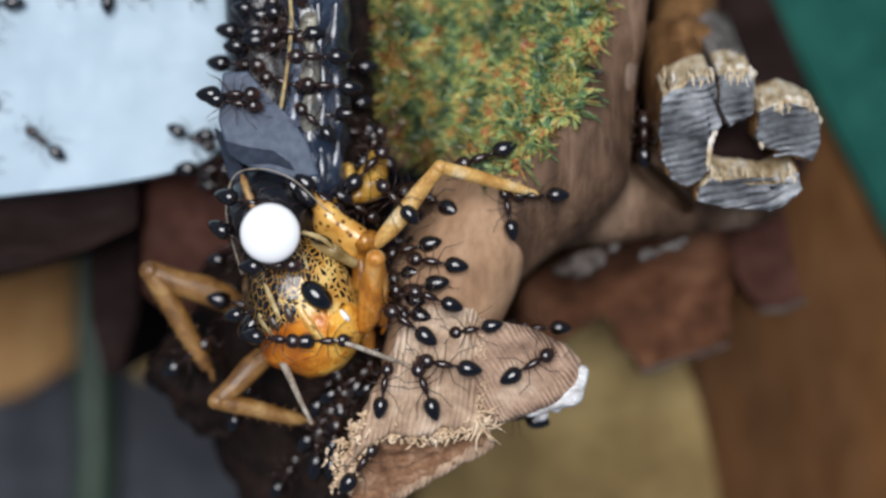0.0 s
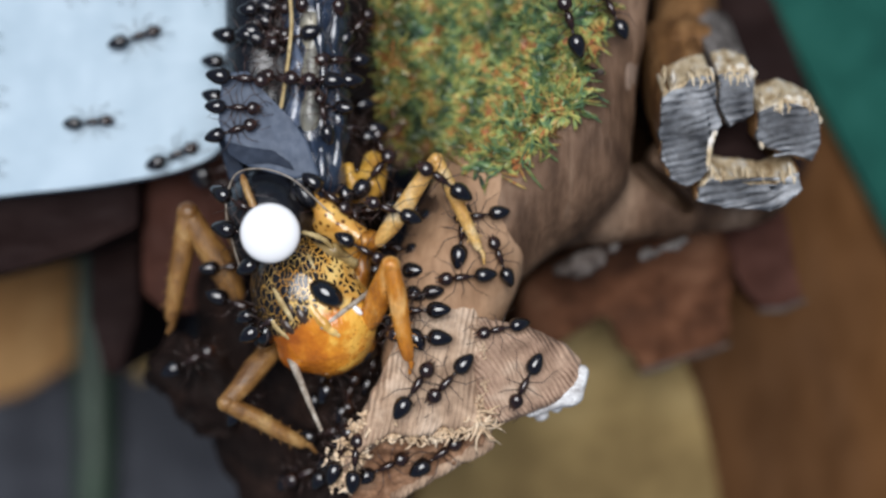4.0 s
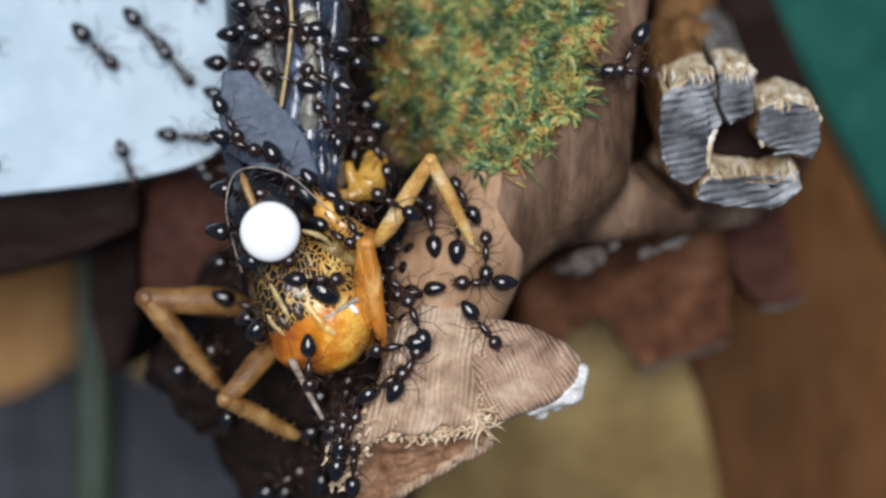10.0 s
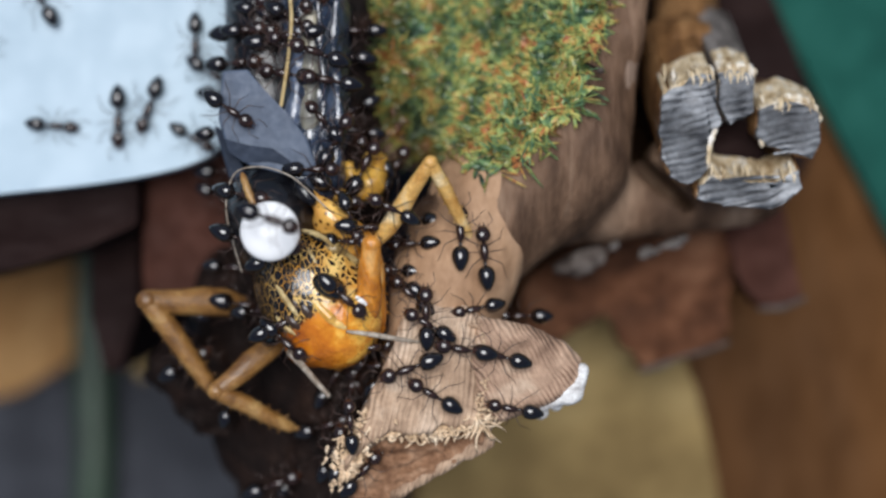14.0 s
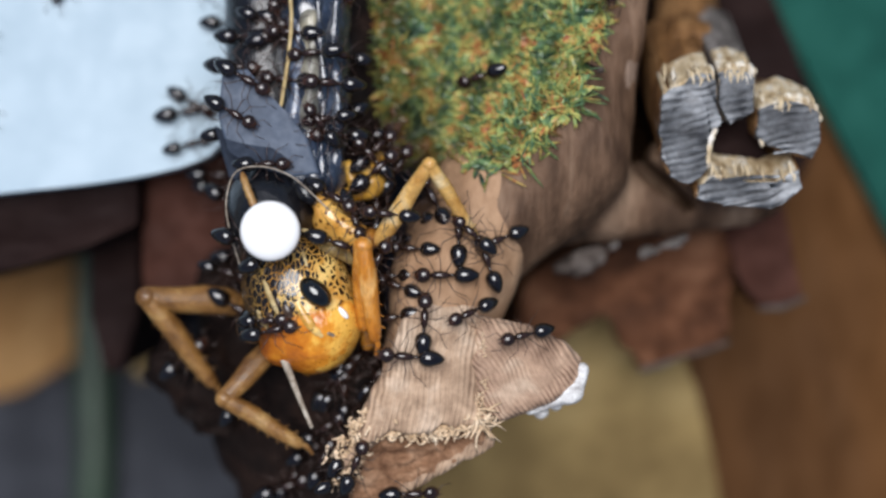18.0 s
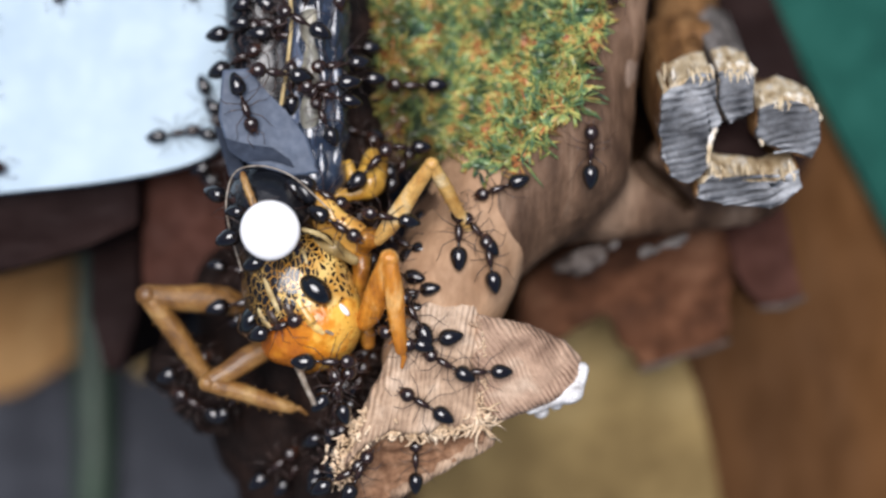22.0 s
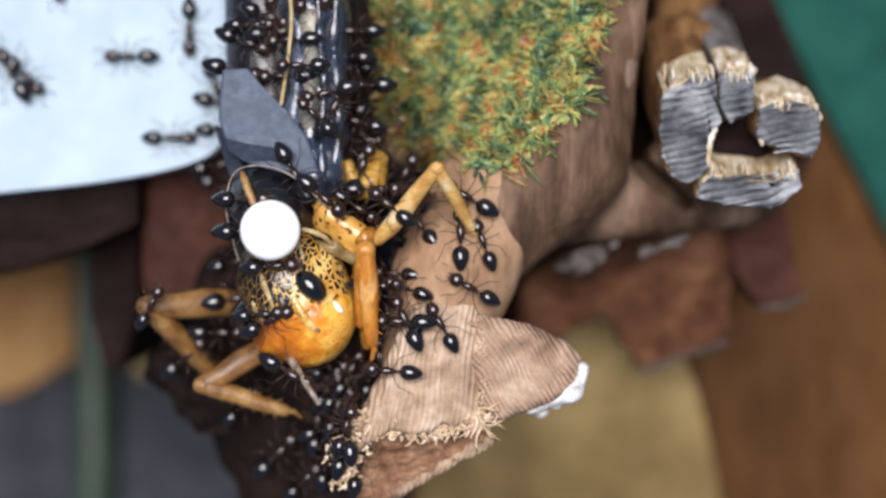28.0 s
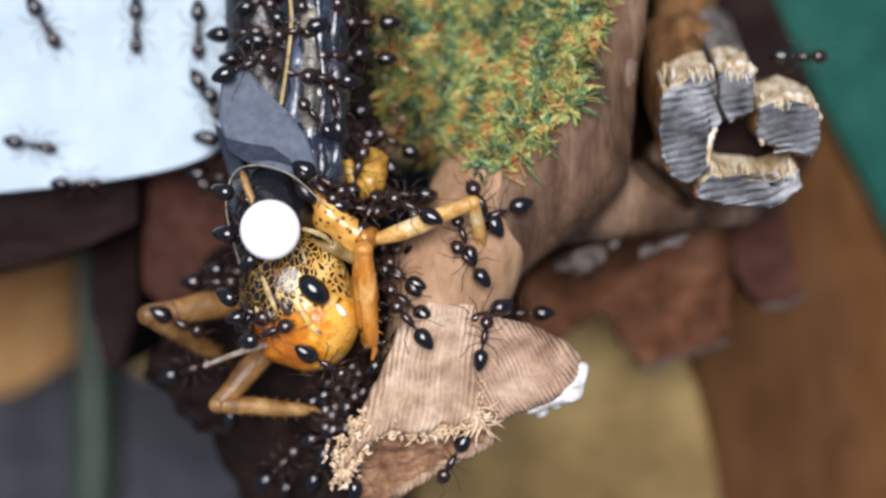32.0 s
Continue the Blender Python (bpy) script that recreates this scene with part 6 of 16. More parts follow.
    walk(ants[3], [(0, at(-16.9, 7.5, 37.9, -0, -0, -25)), (0.1, at(-17.8, 8.3, 37.9, 0, -0, 21)), (0.2, at(-18.8, 9.2, 37.9, 0, -0, 68)), (0.3, at(-19.8, 10, 37.9, 0, -0, 114)), (0.73, at(-24.7, 11.9, 37.9, 0, -0, 156)), (1, at(-26.2, 12.2, 37.9, 0, -0, 180)), (1.15, at(-24.6, 11.5, 37.9, -0, -0, -116)), (1.3, at(-23, 10.8, 37.9, -0, -0, -52)), (1.73, at(-18.8, 10, 37.9, -0, -0, -19)), (2, at(-17.5, 9.6, 37.9, -0, -0, -15)), (2.3, at(-16.9, 9.7, 37.9, -0, -0, -7)), (2.73, at(-14.8, 9.6, 37.9, -0, -0, -4)), (3, at(-13.1, 9, 45.4, -0, -0, -0)), (6, at(-13.2, 8.8, 45.4, -0, -0, -10)), (7, at(-13.4, 8.1, 45.4, -0, -0, -0)), (8, at(-15.1, 9.7, 37.9, 0, -0, 60)), (9, at(-15.3, 10, 37.9, 0, -0, 60)), (9.5, at(-14.4, 9, 41.7, 0, -0, 0)), (10, at(-13.5, 8, 45.4, -0, -0, -60)), (11, at(-11.8, 8.5, 45.4, -0, -0, -30)), (12, at(-11.6, 10, 45.4, -0, -0, -0)), (13, at(-11.8, 10, 45.4, -0, -0, -0)), (13.5, at(-12.8, 9.9, 45.4, -0, -0, -0)), (14, at(-14.8, 10.4, 37.9, -0, -0, -0)), (14.9, at(-12.7, 9.5, 45.4, -0, -0, -4)), (16.27, at(-9.3, 8.4, 44.4, 15, -10, -51)), (16.51, at(-9.6, 8.7, 44.2, 17, 3, -93)), (16.76, at(-9.9, 9, 44.1, 9, 15, -136)), (17, at(-10.2, 9.3, 43.9, -5, 18, 178)), (17.1, at(-9.4, 8.9, 44.1, -1, 14, -136)), (17.2, at(-8.5, 8.5, 44.4, -1, 8, -92)), (17.3, at(-7.7, 8.1, 44.7, -5, 4, -48)), (17.73, at(-6.3, 7.4, 44.4, -23, 11, -59)), (17.87, at(-6.8, 7.8, 44.7, -14, -2, -115)), (18, at(-7.3, 8.1, 44.9, 2, -0, -172)), (19, at(-7.2, 8.3, 45.2, -1, -13, -164)), (20, at(-7.2, 8.1, 44.6, 7, 12, -161)), (20.3, at(-7.7, 7, 44.9, -4, -11, -136)), (20.73, at(-8.5, 4.9, 45.4, 0, -0, -106)), (20.87, at(-8.1, 4.9, 45.4, -3, 1, -68)), (21, at(-7.6, 4.9, 45.3, -5, 4, -30)), (21.15, at(-8.1, 6.1, 45.3, -1, 6, 24)), (21.3, at(-8.6, 7.4, 45.3, 4, 5, 79)), (21.73, at(-9.6, 9.5, 44.4, -10, -1, 102)), (22, at(-9.5, 10.2, 44.6, -11, -4, 91)), (22.1, at(-9.9, 9.2, 44.9, -9, 1, 135)), (22.2, at(-10.2, 8.3, 45.1, -4, 2, -180)), (22.3, at(-10.6, 7.3, 45.4, 0, -0, -135)), (22.73, at(-10, 5.3, 45.4, 0, -0, -91)), (23, at(-9.4, 4.9, 45.4, -0, -0, -60)), (23.5, at(-10.1, 6, 45.4, 0, -0, -120)), (24, at(-10.1, 8.2, 44.1, 2, 13, -179)), (24.5, at(-9, 8.1, 45, 2, -1, -171)), (25, at(-7.8, 8.1, 44.8, -2, -10, -162)), (25.45, at(-7.1, 9.3, 44.2, 15, -11, 141)), (25.9, at(-6.4, 10.4, 43.6, 24, 3, 86)), (27.27, at(-5, 12.3, 42.1, 0, -0, 87)), (27.63, at(-5.6, 12, 41.6, 0, -2, 134)), (28, at(-6.1, 11.7, 41.1, -1, -4, -180)), (28.5, at(-7.2, 11.8, 44.3, -5, -16, 179)), (29, at(-8, 12, 45.3, -1, -0, 176)), (29.15, at(-6.9, 11.5, 43.1, -4, 0, -122)), (29.3, at(-5.7, 10.9, 41, -5, 3, -59)), (29.73, at(-3.6, 9.6, 42.1, -0, -0, -66)), (29.87, at(-4.2, 10, 42.1, 0, -0, -123)), (30, at(-4.8, 10.4, 42.1, 0, -0, 180)), (31, at(-4.8, 11.5, 42.1, 0, -0, 180)), (32, at(-4.8, 12.1, 42.1, 0, -0, 180))])
    walk(ants[4], [(0, at(-16, 5.4, 37.5, 0, -0, 0)), (0.15, at(-16.7, 6.3, 37.7, 0, -0, 44)), (0.3, at(-17.4, 7.3, 37.9, 0, -0, 87)), (0.73, at(-18, 9.3, 37.9, 0, -0, 79)), (0.87, at(-17.5, 8.9, 37.9, 0, -0, 35)), (1, at(-17.1, 8.5, 37.9, -0, -0, -10)), (1.3, at(-16.1, 8.8, 37.9, 0, -0, 0)), (1.73, at(-11.8, 8, 45.4, -0, -0, -13)), (2, at(-11.4, 7.2, 45.4, -0, -0, -60)), (2.3, at(-9.9, 8.7, 45.4, 0, -0, 3)), (2.73, at(-7.4, 10.8, 45.5, -23, -12, 64)), (2.87, at(-8, 10.4, 45.2, -12, 0, 121)), (3, at(-8.6, 10, 44.9, 4, -3, 180)), (4.5, at(-8, 11, 45.3, 2, 0, 174)), (6, at(-7.5, 12, 44.6, 5, 1, 169)), (6.1, at(-6.5, 12.2, 43.9, 3, 2, 123)), (6.2, at(-5.6, 12.4, 43.2, 1, 2, 77)), (6.3, at(-4.7, 12.7, 42.5, 0, -0, 31)), (6.52, at(-3.9, 11.8, 42.5, 0, 0, -8)), (6.73, at(-3.1, 10.9, 42.5, -0, -0, -48)), (6.82, at(-3.7, 11.2, 42.5, -0, -0, -92)), (6.91, at(-4.2, 11.5, 42.5, -0, -0, -136)), (7, at(-4.7, 11.8, 42.5, 0, -0, -180)), (7.5, at(-4.7, 10.9, 42.5, 0, -0, -180)), (8, at(-4.7, 10, 42.5, 0, -0, -180)), (8.5, at(-4.8, 10.9, 42.5, 0, -0, -180)), (9, at(-4.9, 11.8, 42.5, 0, -0, -180)), (9.3, at(-5.4, 12.3, 42.5, 0, -0, 166)), (9.73, at(-7.2, 12.7, 44.4, 9, -12, 161)), (10, at(-7.5, 12.9, 44.3, -5, 12, 163)), (11, at(-7.8, 12, 44.9, -5, -14, -162)), (11.15, at(-6.6, 11.9, 42.9, -9, -4, -103)), (11.3, at(-5.3, 11.8, 40.9, -2, 5, -46)), (11.73, at(-3.5, 10.9, 41.4, -1, -12, -57)), (11.87, at(-4.2, 11.4, 42, 3, -6, -119)), (12, at(-4.9, 11.8, 42.5, 0, -0, 180)), (13, at(-4.7, 11.6, 42.5, 0, -0, 180)), (13.3, at(-5.3, 11.9, 42.5, 0, -0, 173)), (13.73, at(-7.4, 12, 44.9, 9, -11, 167)), (14, at(-8, 12.2, 45.6, 3, -13, 161)), (15.5, at(-7.4, 11, 44.9, 3, 1, 171)), (17, at(-7.1, 9.9, 45.2, -3, -13, -179)), (17.15, at(-6.6, 9.2, 43.2, -6, -8, -140)), (17.3, at(-6.1, 8.4, 41.1, -5, -2, -102)), (17.73, at(-6, 6.6, 41.3, -6, -4, -107)), (17.87, at(-6.4, 6.9, 42.7, -6, -14, -142)), (18, at(-6.9, 7.1, 44.1, -1, -21, -180)), (19, at(-6.3, 7.9, 41.3, 3, -6, 169)), (19.15, at(-5.1, 6.8, 41.9, -0, -4, -132)), (19.3, at(-3.9, 5.7, 42.5, -0, -0, -73)), (19.52, at(-2.2, 5.1, 45.2, -1, -9, -38)), (19.73, at(-0.6, 4.6, 47.9, -7, -16, -1)), (19.87, at(-1.3, 5, 45.2, -8, -6, 60)), (20, at(-2.1, 5.4, 42.5, 0, -0, 120)), (20.5, at(-2.9, 5.3, 42.5, 0, -0, 105)), (21, at(-3.8, 5.2, 42.5, 0, -0, 90)), (21.3, at(-2.7, 6.3, 42.5, 0, -0, 69)), (21.73, at(-1.2, 10.4, 42.5, 0, -0, 93)), (21.87, at(-1.5, 10.6, 41.8, -8, -3, 136)), (22, at(-1.8, 10.7, 41.2, -15, -1, -180)), (23, at(-2.1, 9.1, 41.1, 10, 4, -179)), (23.15, at(-1.4, 8.2, 41.8, 6, -0, -135)), (23.3, at(-0.6, 7.2, 42.5, -0, -0, -90)), (23.73, at(0.3, 5, 41.9, 24, -9, -99)), (23.87, at(-0.3, 5.2, 44.9, 13, -7, -140)), (24, at(-0.9, 5.4, 48, 3, -14, 179)), (24.15, at(0.7, 4.8, 47, -5, -16, -114)), (24.3, at(2.2, 4.1, 46, -10, -9, -49)), (24.73, at(4.9, 3.4, 44.5, 0, -1, -53)), (24.87, at(4.4, 3.5, 44.4, 3, 2, -107)), (25, at(3.9, 3.7, 44.3, 2, 5, -160)), (25.9, at(2.1, 5.8, 45.6, -13, -16, 160)), (27.27, at(-3.2, 9.8, 42.5, 0, -0, 154)), (28, at(-5.1, 10.4, 42.5, 0, -0, 180)), (28.15, at(-3.9, 9.7, 42.5, -0, -0, -122)), (28.3, at(-2.7, 8.9, 42.5, -0, -0, -64)), (28.73, at(-1, 7.6, 42.5, -0, -0, -71)), (28.87, at(-1.6, 8, 42.5, 0, -0, -125)), (29, at(-2.2, 8.4, 42.5, 0, -0, 180)), (30, at(-1, 8.9, 42.5, 0, -0, -160)), (30.15, at(0.4, 8.3, 42.1, -2, 7, -109)), (30.3, at(1.8, 7.8, 41.7, 2, 13, -58)), (30.73, at(4.8, 5.5, 44.9, 12, 12, -67)), (30.87, at(4.3, 5.7, 45.1, 6, 4, -124)), (31, at(3.8, 5.8, 45.3, 10, -6, 179)), (31.15, at(4.2, 4.9, 44.9, 5, -5, -147)), (31.3, at(4.7, 4.1, 44.5, 1, -1, -113)), (31.73, at(4.4, 2, 44.3, -2, 3, -112)), (32, at(3.6, 2.1, 44.5, -2, -3, -160))])
    walk(ants[5], [(0, at(-30.2, 16.6, 37.9, 0, -0, 180)), (0.15, at(-29.7, 15.3, 37.9, 0, -0, -143)), (0.3, at(-29.2, 14, 37.9, 0, -0, -106)), (0.73, at(-27.8, 9.5, 37.9, -0, -0, -50)), (0.87, at(-27.8, 9.8, 37.9, 0, -0, 5)), (1, at(-27.9, 10.1, 37.9, 0, -0, 60)), (1.3, at(-25.6, 8.3, 37.9, -0, -0, -4)), (1.73, at(-19.9, 6.1, 37.9, -0, -0, -8)), (2, at(-18.2, 6.3, 37.9, 0, -0, 30)), (3, at(-18.6, 6.2, 37.9, 0, -0, 25)), (4.5, at(-17.8, 6.4, 37.9, 0, -0, 23)), (6, at(-17, 6.6, 37.9, 0, -0, 20)), (6.3, at(-17.1, 4.4, 35.9, -0, -0, -45)), (6.73, at(-15, 1.3, 38.9, -0, -0, -46)), (7, at(-14.1, 1.3, 38.9, -0, -0, -0)), (7.3, at(-14.3, -0.7, 38.9, -0, -0, -55)), (7.73, at(-12.8, -4.1, 41.3, -19, -5, -50)), (8, at(-11, -3.7, 46.5, 11, -22, -4)), (8.1, at(-12.4, -4, 44.8, 14, -1, -49)), (8.2, at(-13.9, -4.2, 43, 1, 16, -96)), (8.3, at(-15.3, -4.4, 41.2, -21, 17, -147)), (8.73, at(-19.8, -5.3, 38.9, 0, -0, -141)), (8.87, at(-19.5, -5.4, 38.9, -0, -0, -91)), (9, at(-19.1, -5.4, 38.9, -0, -0, -40)), (9.3, at(-16.4, -3.7, 42.6, 17, 1, 3)), (9.73, at(-9.6, -2.2, 47.9, -3, -11, 11)), (10, at(-7.8, -2, 48, -4, 1, -0)), (11, at(-8, -2.9, 48.2, 1, -2, -20)), (11.3, at(-8.5, -4.1, 47.9, 3, 3, -61)), (11.73, at(-7.9, -5.6, 47.5, 6, 5, -53)), (12, at(-7.2, -5, 47.6, 7, 1, 0)), (12.3, at(-7.7, -7.1, 47.6, 6, 2, -64)), (12.73, at(-7.3, -10.6, 41.5, 6, -7, -47)), (12.87, at(-7.2, -10.1, 41.5, -1, -9, 4)), (13, at(-7.2, -9.6, 41.5, -8, -5, 54)), (13.3, at(-9, -8.4, 40.7, -12, 2, 108)), (13.73, at(-9.9, -4.6, 47, -14, -15, 85)), (13.87, at(-9.8, -5.2, 46.7, 7, -19, 20)), (14, at(-9.7, -5.7, 46.4, 20, -3, -41)), (14.9, at(-8.8, -5.2, 47.6, 10, -6, -14)), (16.27, at(-6.5, -5.4, 47.9, -1, -11, -4)), (17, at(-6, -5.3, 47.6, 3, 7, 0)), (17.3, at(-6.5, -6.6, 46.9, 2, 20, -56)), (17.73, at(-6, -8.6, 41.6, 1, -5, -43)), (17.87, at(-5.9, -8, 41.5, 0, 1, -1)), (18, at(-5.9, -7.4, 41.4, 4, 4, 40)), (19, at(-5.7, -8, 41.4, -0, 4, 30)), (19.5, at(-6.4, -8.8, 41.4, 0, 1, -30)), (20, at(-7.1, -9.6, 41.5, 3, -1, -90)), (20.25, at(-6.8, -9.6, 41.5, 2, -3, -52)), (20.5, at(-6.4, -9.7, 41.6, -0, -4, -14)), (20.75, at(-6.9, -9.3, 44.3, 1, 2, 24)), (21, at(-7.3, -8.8, 47.1, 6, 6, 62)), (22, at(-6.8, -8.8, 47, 4, 8, 46)), (23, at(-7.3, -9.5, 41.4, -7, -5, 52)), (24, at(-7.9, -9.2, 41.1, -9, -4, 60)), (25, at(-7.4, -9.6, 41.4, -7, -5, 53)), (28, at(-7.4, -9.2, 41.4, -9, -3, 61)), (28.5, at(-7, -9.6, 41.5, -4, -0, 70)), (29, at(-6.5, -9.9, 41.6, -0, -1, 80)), (30, at(-6.2, -10.3, 41.6, 0, -0, 80)), (30.3, at(-5, -10.6, 41.1, 7, 4, 36)), (30.73, at(-2.9, -9.4, 46.8, -5, 1, 34)), (31, at(-2.8, -8.7, 46.6, 1, 4, 60)), (31.5, at(-3.6, -7.8, 46.4, -13, 8, 103)), (32, at(-4.8, -8.1, 40.9, 0, -0, 150))])
    walk(ants[6], [(0, at(-22.6, 17.8, 37.9, 0, -0, 90)), (0.15, at(-21.6, 17.2, 37.9, 0, -0, 51)), (0.3, at(-20.7, 16.7, 37.9, 0, -0, 13)), (0.73, at(-18.4, 16.7, 37.9, 0, -0, 25)), (0.87, at(-18.9, 16.9, 37.9, 0, -0, 72)), (1, at(-19.5, 17.2, 37.9, 0, -0, 120)), (1.5, at(-18.1, 17.3, 37.9, 0, -0, 100)), (2, at(-16.7, 17.3, 37.9, 0, -0, 80)), (2.15, at(-18, 16.5, 37.9, 0, -0, 129)), (2.3, at(-19.3, 15.6, 37.9, 0, -0, 178)), (2.73, at(-22.5, 12.7, 37.9, 0, -0, -118)), (2.87, at(-22.2, 13.1, 37.9, -0, -0, -59)), (3, at(-21.9, 13.4, 37.9, -0, -0, -0)), (3.9, at(-20.9, 14.2, 37.9, 0, -0, 18)), (5.27, at(-17.2, 15.7, 37.9, 0, -0, 17)), (6, at(-16, 15.8, 37.9, -0, -0, -0)), (7, at(-16.2, 16.1, 37.9, -0, -0, -0)), (7.33, at(-16.8, 16.1, 37.9, 0, -0, -60)), (7.67, at(-17.4, 16.1, 37.9, 0, -0, -120)), (8, at(-18, 16.1, 37.9, 0, -0, 180)), (8.15, at(-17.4, 15.2, 37.9, 0, -0, -139)), (8.3, at(-16.8, 14.2, 37.9, 0, -0, -98)), (8.73, at(-15.4, 12.1, 37.9, -0, -0, -59)), (9, at(-14.6, 12.5, 37.9, -0, -0, -0)), (9.1, at(-15.5, 12.9, 37.9, 0, -0, 44)), (9.2, at(-16.4, 13.2, 37.9, 0, -0, 88)), (9.3, at(-17.3, 13.6, 37.9, 0, -0, 132)), (9.52, at(-18.4, 13.1, 37.9, 0, -0, 167)), (9.73, at(-19.5, 12.6, 37.9, 0, -0, -159)), (9.87, at(-18.7, 12.4, 37.9, -0, -0, -104)), (10, at(-18, 12.3, 37.9, -0, -0, -50)), (10.3, at(-16.8, 12.7, 37.9, -0, -0, -18)), (10.73, at(-14.2, 12.5, 37.9, -0, -0, -8)), (11, at(-12.5, 11.9, 43.2, -1, -14, 0)), (12, at(-11.5, 12.2, 43.4, -1, -3, 0)), (12.15, at(-12.7, 11.7, 42.6, 14, -1, -61)), (12.3, at(-13.9, 11.1, 41.7, 20, 13, -122)), (12.73, at(-16.5, 10.9, 37.9, 0, -0, -126)), (12.87, at(-15.9, 11, 37.9, -0, -0, -78)), (13, at(-15.2, 11.1, 37.9, -0, -0, -30)), (14, at(-15.6, 11.8, 37.9, -0, -0, -30)), (17, at(-15.4, 13.8, 37.9, -0, -0, -0)), (17.15, at(-16.2, 12.8, 37.9, -0, -0, -45)), (17.3, at(-16.9, 11.9, 37.9, -0, -0, -89)), (17.73, at(-17.8, 9.7, 37.9, 0, -0, -91)), (18, at(-16.9, 9.7, 37.9, -0, -0, -30)), (18.5, at(-16.3, 9.9, 37.9, -0, -0, -40)), (19, at(-15.7, 10.1, 37.9, -0, -0, -50)), (19.15, at(-17.1, 10.3, 37.9, -0, -0, -101)), (19.3, at(-18.6, 10.5, 37.9, 0, -0, -152)), (19.73, at(-21.9, 11, 37.9, 0, -0, 179)), (20, at(-23, 11.1, 37.9, 0, -0, 170)), (20.1, at(-21.8, 11.3, 37.9, 0, -0, 125)), (20.2, at(-20.7, 11.5, 37.9, 0, -0, 79)), (20.3, at(-19.6, 11.6, 37.9, 0, -0, 34)), (20.73, at(-16.1, 10.6, 37.9, -0, -0, -15)), (21, at(-15.7, 9.8, 37.9, -0, -0, -60)), (22, at(-15.7, 9.7, 37.9, -0, -0, -70)), (23, at(-15.3, 9.9, 37.9, -0, -0, -50)), (23.5, at(-15.8, 10.3, 37.9, -0, -0, -25)), (24, at(-16.5, 10.9, 37.9, -0, -0, -0)), (24.5, at(-15.9, 10.1, 37.9, -0, -0, -35)), (25, at(-15.7, 9.6, 37.9, -0, -0, -70)), (25.45, at(-16.9, 10.4, 37.9, 0, -0, -125)), (25.9, at(-18.1, 11.2, 37.9, 0, -0, 180)), (27.27, at(-20.3, 12.9, 37.9, 0, -0, 159)), (28, at(-21.1, 12.8, 37.9, 0, -0, 180)), (28.15, at(-20.6, 11.9, 37.9, 0, -0, -144)), (28.3, at(-20.2, 11, 37.9, 0, -0, -108)), (28.73, at(-19.5, 9, 37.9, -0, -0, -78)), (29, at(-18.8, 8.8, 37.9, -0, -0, -40)), (29.3, at(-17.9, 9.1, 37.9, -0, -0, -19)), (29.73, at(-15.6, 8.7, 37.9, -0, -0, -10)), (30, at(-14.8, 8.8, 37.9, -0, -0, -0)), (30.5, at(-15.6, 8.5, 37.9, -0, -0, -0)), (31, at(-16.4, 8.3, 37.9, -0, -0, -0)), (31.5, at(-15.5, 7.7, 37.9, -0, -0, -0)), (32, at(-14.6, 7.2, 37.9, -0, -0, -0))])
